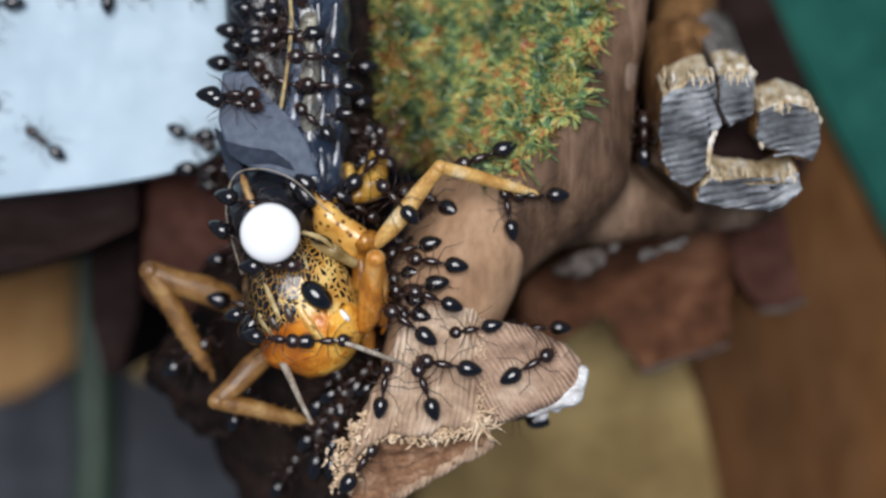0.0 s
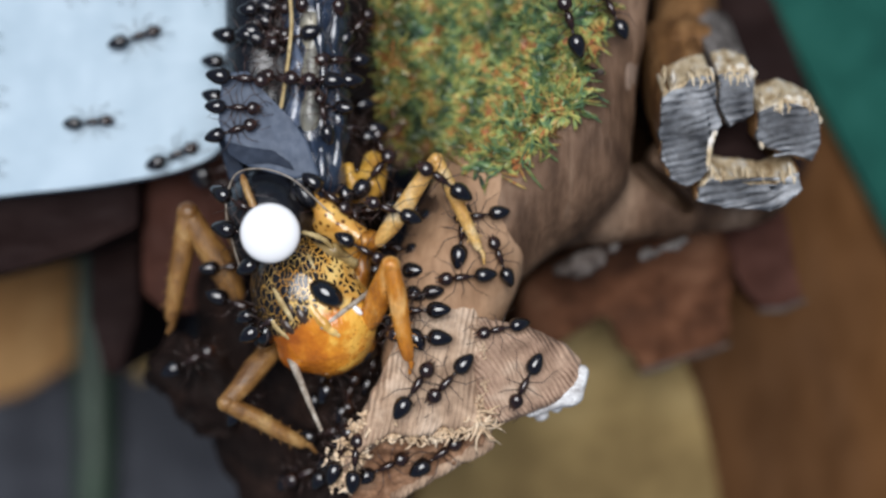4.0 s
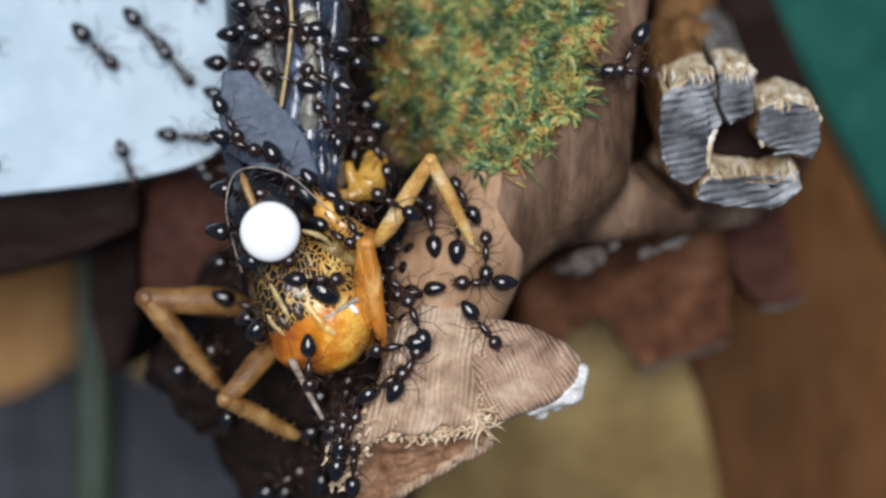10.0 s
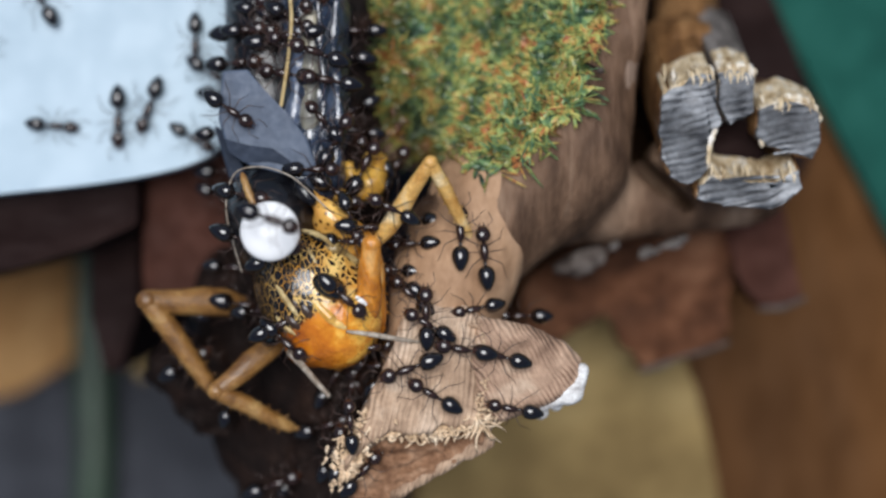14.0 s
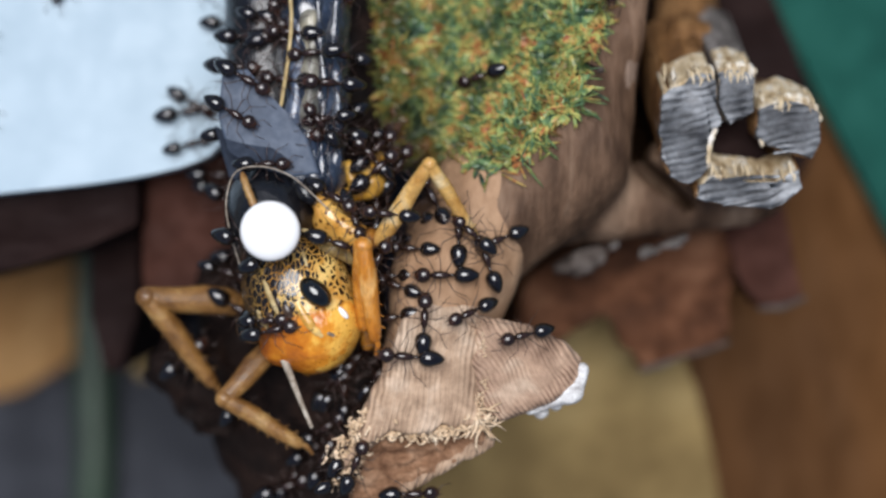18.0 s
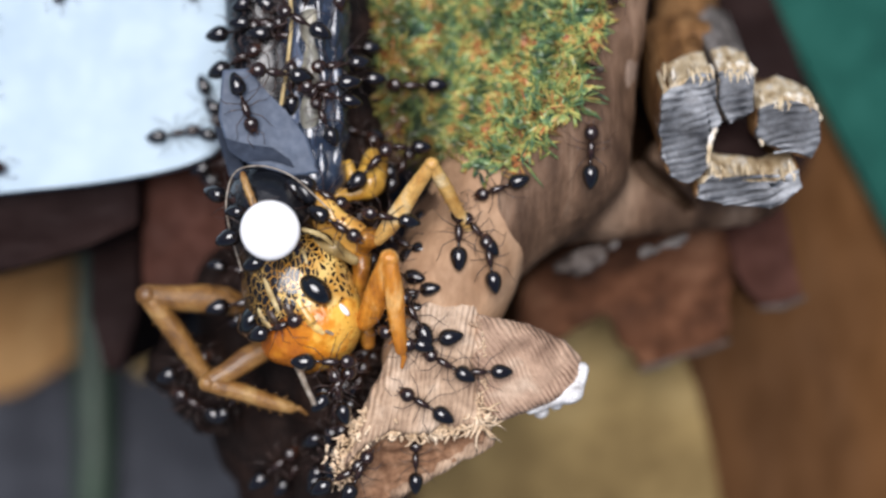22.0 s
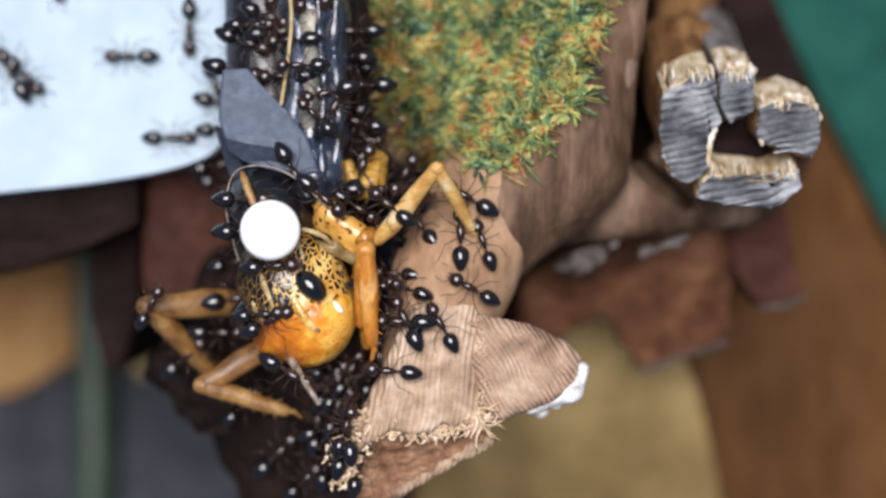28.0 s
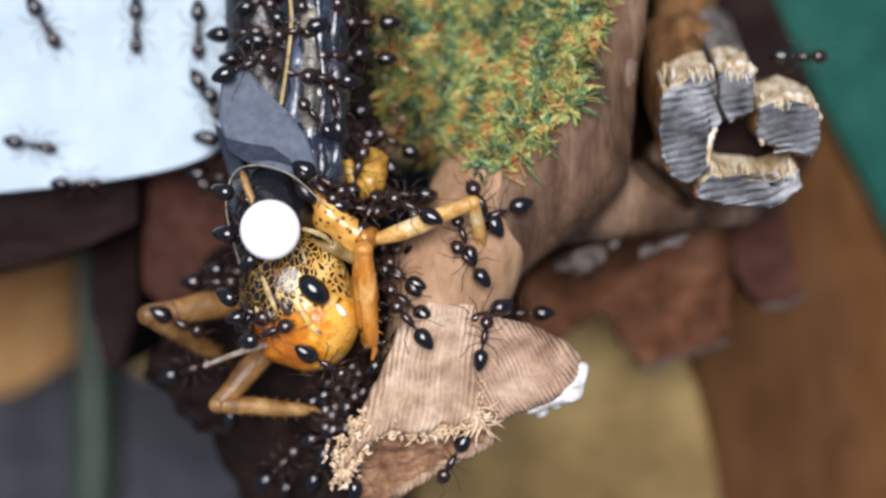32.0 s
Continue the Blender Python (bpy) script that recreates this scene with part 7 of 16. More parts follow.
    walk(ants[7], [(0, at(-0.5, 3.1, 42.8, 0, 19, 150)), (0.3, at(-1.5, 4.4, 41.7, 0, -0, 138)), (0.73, at(-4.8, 7.4, 41.7, 0, -0, 145)), (1, at(-6.2, 7.9, 41.2, 2, -6, 175)), (2, at(-6.1, 7.2, 41.3, -0, -9, -165)), (3, at(-5.9, 8.1, 41.1, 2, -7, 174)), (6, at(-5.8, 7.3, 41.2, -1, -10, -173)), (7, at(-5.8, 7.8, 41.1, 2, -7, 174)), (8, at(-5.6, 7.2, 41.7, 0, -0, -177)), (8.5, at(-5.4, 8.4, 41.7, 0, -0, -178)), (9, at(-5.3, 9.5, 41.7, 0, -0, 180)), (9.5, at(-5.4, 8.7, 41.7, 0, -0, 177)), (10, at(-5.6, 8, 41.7, 0, -0, 174)), (11, at(-6.3, 7.6, 41.3, 1, -7, -171)), (11.15, at(-4.7, 6.9, 41.5, -1, -4, -114)), (11.3, at(-3.1, 6.1, 41.7, -0, -0, -57)), (11.52, at(-1.1, 5.8, 42, -0, 2, -24)), (11.73, at(0.9, 5.5, 42.3, 0, 3, 9)), (11.87, at(0.6, 5.6, 42.1, -8, 7, 63)), (12, at(0.4, 5.7, 41.9, -10, 17, 117)), (12.3, at(-1, 6.2, 48, 19, -7, 128)), (12.73, at(-3.7, 9.1, 41.7, 0, -0, 144)), (13, at(-4.8, 9.3, 41.7, 0, -0, 180)), (13.3, at(-5.3, 8, 41.7, 0, -0, -148)), (13.73, at(-8.1, 6.3, 45.5, -2, -26, -179)), (13.87, at(-7.5, 6.6, 45.1, 11, -16, 118)), (14, at(-6.9, 6.8, 44.6, 9, -1, 60)), (17, at(-6.9, 7, 44.7, 9, -1, 60)), (17.5, at(-5.8, 6.7, 41.3, 0, 4, 53)), (18, at(-4.3, 6, 43.1, -16, 9, 44)), (18.15, at(-5.8, 5.9, 44.1, 5, -2, 100)), (18.3, at(-7.2, 5.7, 45.1, 8, -24, 155)), (18.52, at(-8, 4.9, 45.1, 1, -10, -170)), (18.73, at(-8.7, 4.1, 45.1, 3, 5, -137)), (18.87, at(-8, 4.1, 45.3, 8, -4, -84)), (19, at(-7.2, 4.2, 45.6, 3, -14, -31)), (19.3, at(-7.1, 4, 44.9, 5, 17, -33)), (19.73, at(-5.8, 2.4, 44, -18, 13, -46)), (20, at(-5.3, 1.6, 45.3, -28, -11, -54)), (20.15, at(-6.5, 2.1, 45.8, -8, -22, -113)), (20.3, at(-7.7, 2.7, 46.4, 12, -12, -172)), (20.73, at(-9.6, 3, 46, 3, -22, -156)), (20.87, at(-8.7, 2.9, 46.3, -18, -14, -91)), (21, at(-7.8, 2.9, 46.6, -21, 7, -33)), (22, at(-8.5, 2.5, 45, -20, 9, -43)), (22.15, at(-8.2, 3.7, 45.1, -11, 6, 1)), (22.3, at(-8, 4.9, 45.2, -6, -2, 44)), (22.73, at(-7.3, 6.3, 44.9, 6, 12, 35)), (22.87, at(-7.3, 5.6, 45.1, -1, 6, -13)), (23, at(-7.3, 4.9, 45.3, -2, -4, -60)), (23.5, at(-6.9, 6.5, 45.2, -6, -8, 1)), (24, at(-6.5, 8.1, 45.1, -11, -7, 61)), (24.5, at(-7, 7.7, 45, -1, -1, 120)), (24.75, at(-6.6, 6.9, 43.4, -1, 15, 150)), (25, at(-6.2, 6.1, 41.9, 9, 29, -175)), (25.9, at(-7, 7, 45.1, 0, -14, 155)), (27.27, at(-8.1, 8.3, 45.3, 12, -7, 125)), (27.63, at(-7.6, 8.5, 44.9, 11, 1, 93)), (28, at(-7.1, 8.6, 44.5, 6, 6, 61)), (29, at(-7.1, 8.8, 44.5, 6, 5, 61)), (30, at(-7.3, 8.8, 45.1, 0, -1, 60)), (31, at(-7.1, 9, 44.3, 14, 7, 62)), (32, at(-6.8, 8.6, 44.9, 0, 2, 100))])
    walk(ants[8], [(0, at(4.1, 2.4, 44.4, 4, -2, 100)), (0.5, at(3.6, 2.7, 44.4, 0, -0, 150)), (1, at(4, 2.5, 44.4, -2, 1, -160)), (1.5, at(3, 2.1, 44.6, 1, -4, -175)), (2, at(2.1, 1.7, 44.7, 3, -3, 170)), (3, at(2.4, 2, 44.6, 2, -1, -170)), (6, at(2.3, 2.2, 44.6, 2, 1, 150)), (6.15, at(3.7, 3.2, 44.5, 2, 0, 109)), (6.3, at(5.1, 4.2, 44.5, 2, 0, 69)), (6.73, at(9.5, 8.9, 44.4, 3, 3, 59)), (7, at(10.2, 10.6, 44, 8, 2, 90)), (7.15, at(8.9, 9.1, 44.4, 6, -3, 144)), (7.3, at(7.7, 7.6, 44.7, 1, -3, -163)), (7.73, at(3.4, 2.9, 44.4, 3, 0, -147)), (8, at(1.8, 2.2, 44.6, 4, -1, 180)), (9, at(2.5, 1.6, 44.6, 3, -1, 150)), (9.5, at(1.9, 2.3, 44.6, 4, 2, 135)), (10, at(1.4, 3, 44.4, 0, 6, 120)), (11, at(1.3, 2.3, 44.6, 6, 2, 140)), (12, at(2.6, 3.2, 44.4, 1, 2, 120)), (13, at(1.7, 3, 44.5, 3, 3, 120)), (13.15, at(1.1, 2.1, 44.7, 6, 3, 155)), (13.3, at(0.5, 1.3, 44.8, 9, 1, -170)), (13.73, at(-1.2, -0, 44.7, 13, 4, -158)), (14, at(-1.8, 0.1, 44.1, 12, 15, -177)), (17, at(-1.6, -0, 44.4, 14, 12, -177)), (18, at(-1.8, -0.2, 44.4, 8, 15, 177)), (18.15, at(-1.5, -1.2, 44.8, 11, 9, -150)), (18.3, at(-1.3, -2.2, 45.3, 10, 3, -118)), (18.73, at(-1.9, -4.9, 46.3, 20, -3, -125)), (19, at(-2.6, -4.8, 45.2, 24, 18, 178)), (19.5, at(-1.5, -3.9, 45.7, 8, 20, 138)), (20, at(-0.4, -3, 46.2, -4, 12, 99)), (21, at(-2.4, -4.4, 45.4, 11, 25, 156)), (22, at(-2.8, -4.1, 44.3, 2, 17, -174)), (23, at(-2.8, -4.2, 44.3, -1, 17, 175)), (24, at(-2.7, -3.4, 44.4, -6, 16, 158)), (25, at(-2.8, -3.9, 44.3, 0, 17, -180)), (28, at(-2.6, -5, 46.3, 7, 8, 176)), (29, at(-2.8, -4.4, 44.4, -2, 17, 169)), (30, at(-3.4, -5.2, 43.2, 6, 25, -177)), (31, at(-3.2, -4.9, 43.6, 6, 23, -173)), (32, at(-3.5, -4.7, 42.5, -3, 26, 169))])
    walk(ants[9], [(0, at(-0.4, -0.9, 45.5, 5, 6, 171)), (0.5, at(-0.1, 0.4, 45.1, 6, 7, 161)), (1, at(0.3, 1.7, 44.5, 6, 11, 151)), (1.5, at(0.2, 2.4, 43.9, 6, 14, 166)), (2, at(0.2, 3.1, 43.4, 9, 15, -178)), (3, at(0.5, 2.1, 47.2, -4, -14, -159)), (3.9, at(-0, 3.9, 47.6, 9, -11, 146)), (5.27, at(-2.2, 6.3, 42.5, 0, -0, 151)), (6, at(-3, 5.9, 42.5, 0, -0, -160)), (6.15, at(-2.2, 4.9, 45, -2, 3, -125)), (6.3, at(-1.4, 3.9, 47.4, -3, 6, -89)), (6.73, at(-0.7, 0.7, 44.4, 16, -9, -113)), (6.87, at(-0.7, 1.3, 44, 16, 8, -170)), (7, at(-0.6, 1.8, 43.6, 1, 18, 130)), (7.5, at(0.1, 1.4, 44.5, -4, 13, 109)), (8, at(0.8, 0.8, 45.1, -3, 8, 90)), (9, at(-1, 0.8, 44.3, 5, 15, 151)), (10, at(-0.6, 1.2, 44.3, -9, 13, 98)), (10.3, at(-1.5, 1.7, 42.7, -7, 22, 122)), (10.73, at(-3.7, 4.4, 42.5, 0, -0, 113)), (11, at(-3.1, 5.1, 42.5, 0, -0, 60)), (11.15, at(-2.6, 3.8, 44.8, 3, 2, 15)), (11.3, at(-2, 2.5, 47, 5, 6, -30)), (11.73, at(-1.2, -0.7, 45, 15, -10, -90)), (11.87, at(-1.5, -0.4, 44.5, 20, 4, -138)), (12, at(-1.8, -0.1, 44.1, 12, 18, 174)), (12.3, at(-2.4, -0.3, 43.6, 15, 18, -177)), (12.73, at(-4.4, 0.5, 46.6, -9, -15, 160)), (12.87, at(-4, 0.9, 46.6, -3, -14, 124)), (13, at(-3.7, 1.3, 46.7, 1, -9, 90)), (13.3, at(-5.2, 1, 46.3, 21, -6, 134)), (13.73, at(-6.1, 2, 46.3, 16, 9, 114)), (13.87, at(-5.5, 1.6, 46.1, 3, 20, 56)), (14, at(-4.9, 1.1, 46, -12, 14, -3)), (14.9, at(-5, 2.7, 40.8, 16, 12, 39)), (16.27, at(-3.3, 4.4, 42.5, 0, -0, 49)), (17, at(-3, 5, 42.5, 0, -0, 60)), (18, at(-3, 5, 42.5, 0, -0, 60)), (18.5, at(-4, 5.7, 43.1, 16, 12, 66)), (19, at(-4.3, 6.1, 43.1, -12, 14, 63)), (19.15, at(-4.2, 5, 43.2, -9, 13, 6)), (19.3, at(-4.2, 3.8, 43.3, -7, 15, -51)), (19.73, at(-3.4, 2.2, 42.5, -0, -0, -36)), (19.87, at(-3.9, 3, 42.5, 0, -0, 27)), (20, at(-4.3, 3.7, 42.5, 0, -0, 90)), (20.5, at(-4.7, 3.6, 43.5, 20, -2, 44)), (21, at(-5.6, 2.1, 44.6, -23, 18, -8)), (22, at(-6.5, 1.4, 46.4, 12, -8, -32)), (23, at(-6, 1.6, 46.5, 2, -4, -0)), (23.15, at(-6.6, 0.9, 46.7, 3, 6, -39)), (23.3, at(-7.2, 0.1, 47, -2, 16, -79)), (23.73, at(-7.5, -1.7, 47.5, -12, -6, -80)), (24, at(-6.7, -1.6, 46.9, -15, 7, -32)), (24.5, at(-6.6, -0.7, 46, -18, 11, -19)), (25, at(-6.1, 0.6, 46, 16, -17, -5)), (25.45, at(-7, 1.8, 45.8, -7, -20, 47)), (25.9, at(-7.9, 2.9, 45.5, -24, -6, 95)), (27.27, at(-9.2, 6.1, 45.4, 0, -0, 71)), (27.51, at(-9.3, 5.6, 45.4, 0, -0, 28)), (27.76, at(-9.3, 5.2, 45.4, 0, 0, -16)), (28, at(-9.4, 4.7, 45.4, -0, -0, -60)), (28.1, at(-10.2, 5.4, 45.4, 0, -0, -106)), (28.2, at(-10.9, 6, 45.4, 0, -0, -152)), (28.3, at(-11.7, 6.7, 45.4, 0, -0, 162)), (28.73, at(-12.8, 7.9, 45.4, 0, -0, 171)), (28.87, at(-12, 7.5, 45.4, -0, -0, -125)), (29, at(-11.2, 7, 45.4, -0, -0, -60)), (30, at(-11.2, 7.9, 45.4, -0, -0, -60)), (30.3, at(-11.6, 7.1, 45.4, -0, -0, -79)), (30.73, at(-11.3, 4.9, 45.4, -0, -0, -78)), (31, at(-10.7, 4.9, 44.8, 25, 19, -51)), (31.3, at(-12.5, 2.7, 46.3, 14, -6, -108)), (31.73, at(-15.6, -2.1, 40.5, -0, -0, -89)), (31.87, at(-15.4, -2.3, 40.5, 0, 0, -44)), (32, at(-15.2, -2.4, 40.5, 0, -0, 0))])
    walk(ants[10], [(0, at(-1.9, -0.1, 44.1, 14, 12, -167)), (1, at(-1.8, -0.2, 44.4, 9, 15, 172)), (1.5, at(-0.9, 0.6, 44.4, 1, 16, 135)), (2, at(-0.1, 1.4, 44.5, -6, 11, 99)), (2.5, at(-1.5, 0.3, 44.3, 0, 18, 135)), (3, at(-2.6, -1, 44.1, 5, 18, 171)), (6, at(-3.1, -1.6, 43.4, 6, 20, -178)), (7, at(-3.2, -1.4, 43.1, 7, 21, -178)), (8, at(-3.3, -1.3, 42.9, 5, 22, 177)), (9, at(-2.5, -0.9, 44.3, 9, 14, -178)), (10, at(-3.9, 0.4, 40.9, 0, -0, 160)), (10.3, at(-4.6, 0.3, 46.3, -14, -0, 172)), (10.73, at(-7.3, -0.6, 46.9, 5, -20, -147)), (10.87, at(-6.7, -0.6, 46.3, -18, -15, -87)), (11, at(-6.2, -0.6, 45.8, -24, 6, -33)), (11.3, at(-5.1, -1.3, 46.2, 17, -6, -45)), (11.73, at(-3.8, -4.7, 40.9, -0, -0, -87)), (11.87, at(-3.9, -4.2, 40.9, 0, -0, -149)), (12, at(-4.1, -3.7, 40.9, 0, -0, 150)), (12.25, at(-3.8, -3.8, 40.9, 0, -0, 112)), (12.5, at(-3.5, -3.9, 40.9, 0, -0, 75)), (12.75, at(-3.5, -5, 40.9, 0, -0, 37)), (13, at(-3.5, -6, 40.9, 0, -0, 0)), (13.15, at(-4.4, -4.9, 44.2, 8, 4, 51)), (13.3, at(-5.4, -3.8, 47.5, 15, 0, 102)), (13.73, at(-6.8, -1.8, 47.3, 20, 17, 91)), (13.87, at(-6.6, -2.4, 47.6, 0, 24, 23)), (14, at(-6.3, -3.1, 47.9, -14, 9, -42)), (15.5, at(-5.9, -2.8, 46.4, -19, 8, -53)), (17, at(-4.9, -2.1, 45.9, 21, 4, -59)), (17.1, at(-5.8, -1.7, 46.2, 13, 0, -103)), (17.2, at(-6.7, -1.2, 46.5, 11, -7, -147)), (17.3, at(-7.6, -0.7, 46.8, 14, -15, 169)), (17.52, at(-7.9, 0.4, 45.5, 23, -12, 133)), (17.73, at(-8.1, 1.6, 44.2, 28, -5, 98)), (17.87, at(-7.4, 1, 45.6, 24, 6, 40)), (18, at(-6.6, 0.4, 47, 14, 8, -18)), (18.3, at(-7, -1.8, 46.9, -18, 2, -62)), (18.73, at(-5.3, -5.5, 48.9, -6, -6, -53)), (19, at(-4.8, -6, 41.1, 1, 5, 0)), (19.5, at(-5.9, -6.8, 43.4, -4, 12, -46)), (20, at(-7.1, -7.6, 45.7, -13, 13, -93)), (20.3, at(-6.5, -8.6, 41.5, 4, -1, -74)), (20.73, at(-5.4, -9.9, 41.4, -6, 8, -38)), (20.87, at(-5.4, -9.3, 41.4, 1, 10, 12)), (21, at(-5.5, -8.6, 41.4, 7, 6, 61)), (22, at(-5.8, -8.1, 41.4, 1, 4, 60)), (23, at(-4.6, -8.5, 40.9, 9, 11, 47)), (24, at(-5.2, -8.5, 41.3, 8, 3, 80)), (24.5, at(-4.2, -8.2, 40.9, 0, -0, 70)), (25, at(-3, -7.6, 46.5, -17, 4, 59)), (25.45, at(-4.4, -8.1, 44, -4, 4, 111)), (25.9, at(-5.9, -8.7, 41.5, 5, -7, 162)), (27.27, at(-7.4, -8.8, 41.4, -0, 4, 156)), (27.63, at(-6.7, -8.5, 41.5, -1, 3, 108)), (28, at(-6.1, -8.3, 41.6, -1, 1, 60)), (28.5, at(-5.3, -8.1, 41.2, 6, 6, 71)), (29, at(-4.4, -8, 40.9, 0, -0, 80)), (29.5, at(-5, -7.6, 41, 9, 6, 71)), (30, at(-5.5, -7.2, 41.2, 6, 5, 60)), (30.5, at(-4.7, -7.8, 40.9, 7, 9, 46)), (31, at(-3.2, -8.1, 46.5, -25, -10, 34)), (32, at(-3.2, -7.1, 43.8, -13, -23, 35))])
    walk(ants[11], [(0, at(-2.9, -1.6, 43.7, 5, 21, -178)), (1, at(-2.7, -1.6, 44.4, 1, 15, 170)), (1.3, at(-3.3, -1.6, 43, 2, 21, 173)), (1.73, at(-5.8, -1.7, 45.7, -4, 16, -157)), (1.87, at(-5.3, -1.9, 45.8, 9, 14, -107)), (2, at(-4.8, -2.2, 46, 15, 3, -59)), (2.15, at(-5, -0.8, 46.3, 9, -5, 5)), (2.3, at(-5.2, 0.5, 46.6, -1, -4, 70)), (2.73, at(-5.8, 2, 46.5, 5, 6, 77)), (2.87, at(-5.4, 1.5, 46.3, -1, 12, 38)), (3, at(-5, 1.1, 46.2, -10, 12, -2)), (4.5, at(-5.1, -0.3, 46.5, 10, -3, -31)), (6, at(-6, -2, 46.5, -22, 1, -60)), (6.15, at(-7, -1.9, 47.2, -13, -9, -98)), (6.3, at(-8, -1.9, 47.9, -0, -11, -138)), (6.73, at(-9.5, -2.8, 48.1, 3, -0, -126)), (6.87, at(-8.8, -2.7, 48.1, 1, -2, -78)), (7, at(-8.2, -2.6, 48.1, -2, -1, -30)), (7.3, at(-7.7, -3.4, 48, -0, 4, -41)), (7.73, at(-5.3, -4.7, 47.6, -4, 6, -1)), (7.82, at(-5.8, -4.6, 47.6, -4, 7, 42)), (7.91, at(-6.2, -4.5, 47.6, -3, 8, 86)), (8, at(-6.6, -4.4, 47.6, -2, 7, 130)), (8.3, at(-6.1, -3.4, 46.9, 4, 16, 99)), (8.73, at(-5.2, -0.4, 46.5, -6, -11, 59)), (8.87, at(-5, -0.9, 46.4, 4, -11, 8)), (9, at(-4.8, -1.4, 46.4, 11, -3, -41)), (9.1, at(-5.3, -0.5, 46.4, 4, -12, 5)), (9.2, at(-5.8, 0.3, 46.3, -8, -14, 53)), (9.3, at(-6.3, 1.2, 46.3, -17, -6, 100)), (9.73, at(-7.5, 2.5, 46.2, -17, -10, 95)), (9.87, at(-7, 1.7, 46.1, 2, -21, 31)), (10, at(-6.6, 1, 45.9, 21, -9, -33)), (11, at(-7.8, 0.5, 45.9, -23, -11, -45)), (11.3, at(-9.2, -0.8, 47.6, 2, -10, -100)), (11.73, at(-10.4, -4.6, 46.8, 16, 9, -89)), (12, at(-9.9, -5.2, 46.4, 22, -6, -33)), (12.15, at(-9.8, -3.8, 47.2, 8, -13, 8)), (12.3, at(-9.6, -2.4, 47.9, -7, -9, 48)), (12.73, at(-7.9, 1.3, 47.5, -4, 8, 39)), (12.87, at(-7.9, 1.1, 46, -9, 15, -2)), (13, at(-7.9, 1, 44.5, -19, 16, -45)), (13.5, at(-6.6, 0.8, 45.8, 21, -11, -24)), (14, at(-5.9, 0.5, 46.2, 14, -19, -4)), (14.9, at(-6.3, 2, 46.5, -4, -5, 55)), (16.27, at(-5.7, 3, 44, -10, 19, 33)), (16.63, at(-5.8, 2.4, 44.9, -21, 8, -14)), (17, at(-5.8, 1.8, 45.9, -21, -8, -57)), (17.15, at(-5.2, 2.8, 44.9, -9, -1, -23)), (17.3, at(-4.6, 3.8, 43.9, 5, -3, 12)), (17.73, at(-3.2, 5.6, 41.3, 0, -0, 45)), (18, at(-3.5, 6.4, 41.3, 0, -0, 90)), (18.5, at(-3.8, 6.1, 41.3, 0, -0, 145)), (19, at(-3.2, 5.1, 41.3, 0, -0, -160)), (19.15, at(-2.2, 4.3, 44.4, 4, 0, -120)), (19.3, at(-1.2, 3.4, 47.5, 7, -2, -80)), (19.52, at(-0.1, 2.8, 45.9, 2, -11, -49)), (19.73, at(1, 2.3, 44.4, -6, -16, -16)), (19.87, at(0.4, 2.7, 43.7, -19, -3, 46)), (20, at(-0.1, 3.1, 43.1, -13, 14, 107)), (20.3, at(-1.9, 2.3, 41, 6, 25, 164)), (20.73, at(-5.6, 3.3, 43.6, -12, -13, 149)), (20.87, at(-5.3, 3.6, 43.7, -1, -15, 103)), (21, at(-4.9, 3.8, 43.8, 9, -8, 59)), (21.5, at(-4.1, 4.5, 43.2, 27, 2, 61)), (22, at(-2.8, 5, 41.3, 0, -0, 60)), (22.15, at(-4.1, 4.5, 42.6, -1, -5, 115)), (22.3, at(-5.4, 3.9, 43.9, -6, -6, 171)), (22.73, at(-7.1, 2, 46.5, 5, -14, -146)), (23, at(-6.7, 1.3, 46.4, -3, -2, -90)), (24, at(-5.4, 1.2, 46.6, -8, 1, -30)), (24.3, at(-4.7, 1.4, 45, -19, 17, -17)), (24.73, at(-1.4, 2, 42, -20, -15, 23)), (24.87, at(-1.4, 2.3, 41.7, -24, -1, 54)), (25, at(-1.5, 2.6, 41.3, -21, 14, 85)), (25.9, at(-2.8, 3.1, 46.8, -9, 14, 121)), (27.27, at(-5, 5.7, 43.4, -4, 14, 112)), (28, at(-4.7, 6.6, 41.3, 0, -0, 54)), (29, at(-5.3, 6.5, 41, 14, 5, 76)), (30, at(-5, 6.9, 41.3, 0, -0, 120)), (30.3, at(-4.1, 7.8, 41.3, 0, -0, 86)), (30.73, at(-4, 10.4, 41.3, 0, -0, 103)), (30.87, at(-4.4, 10.2, 41.3, 0, -0, 142)), (31, at(-4.8, 10, 41.3, 0, -0, 180)), (31.15, at(-4, 9, 41.3, 0, -0, -136)), (31.3, at(-3.2, 8, 41.3, 0, -0, -91)), (31.73, at(-2.6, 5.6, 41.3, 0, -0, -104)), (31.87, at(-2.9, 6.2, 41.3, 0, -0, -157)), (32, at(-3.1, 6.7, 41.3, 0, -0, 150))])
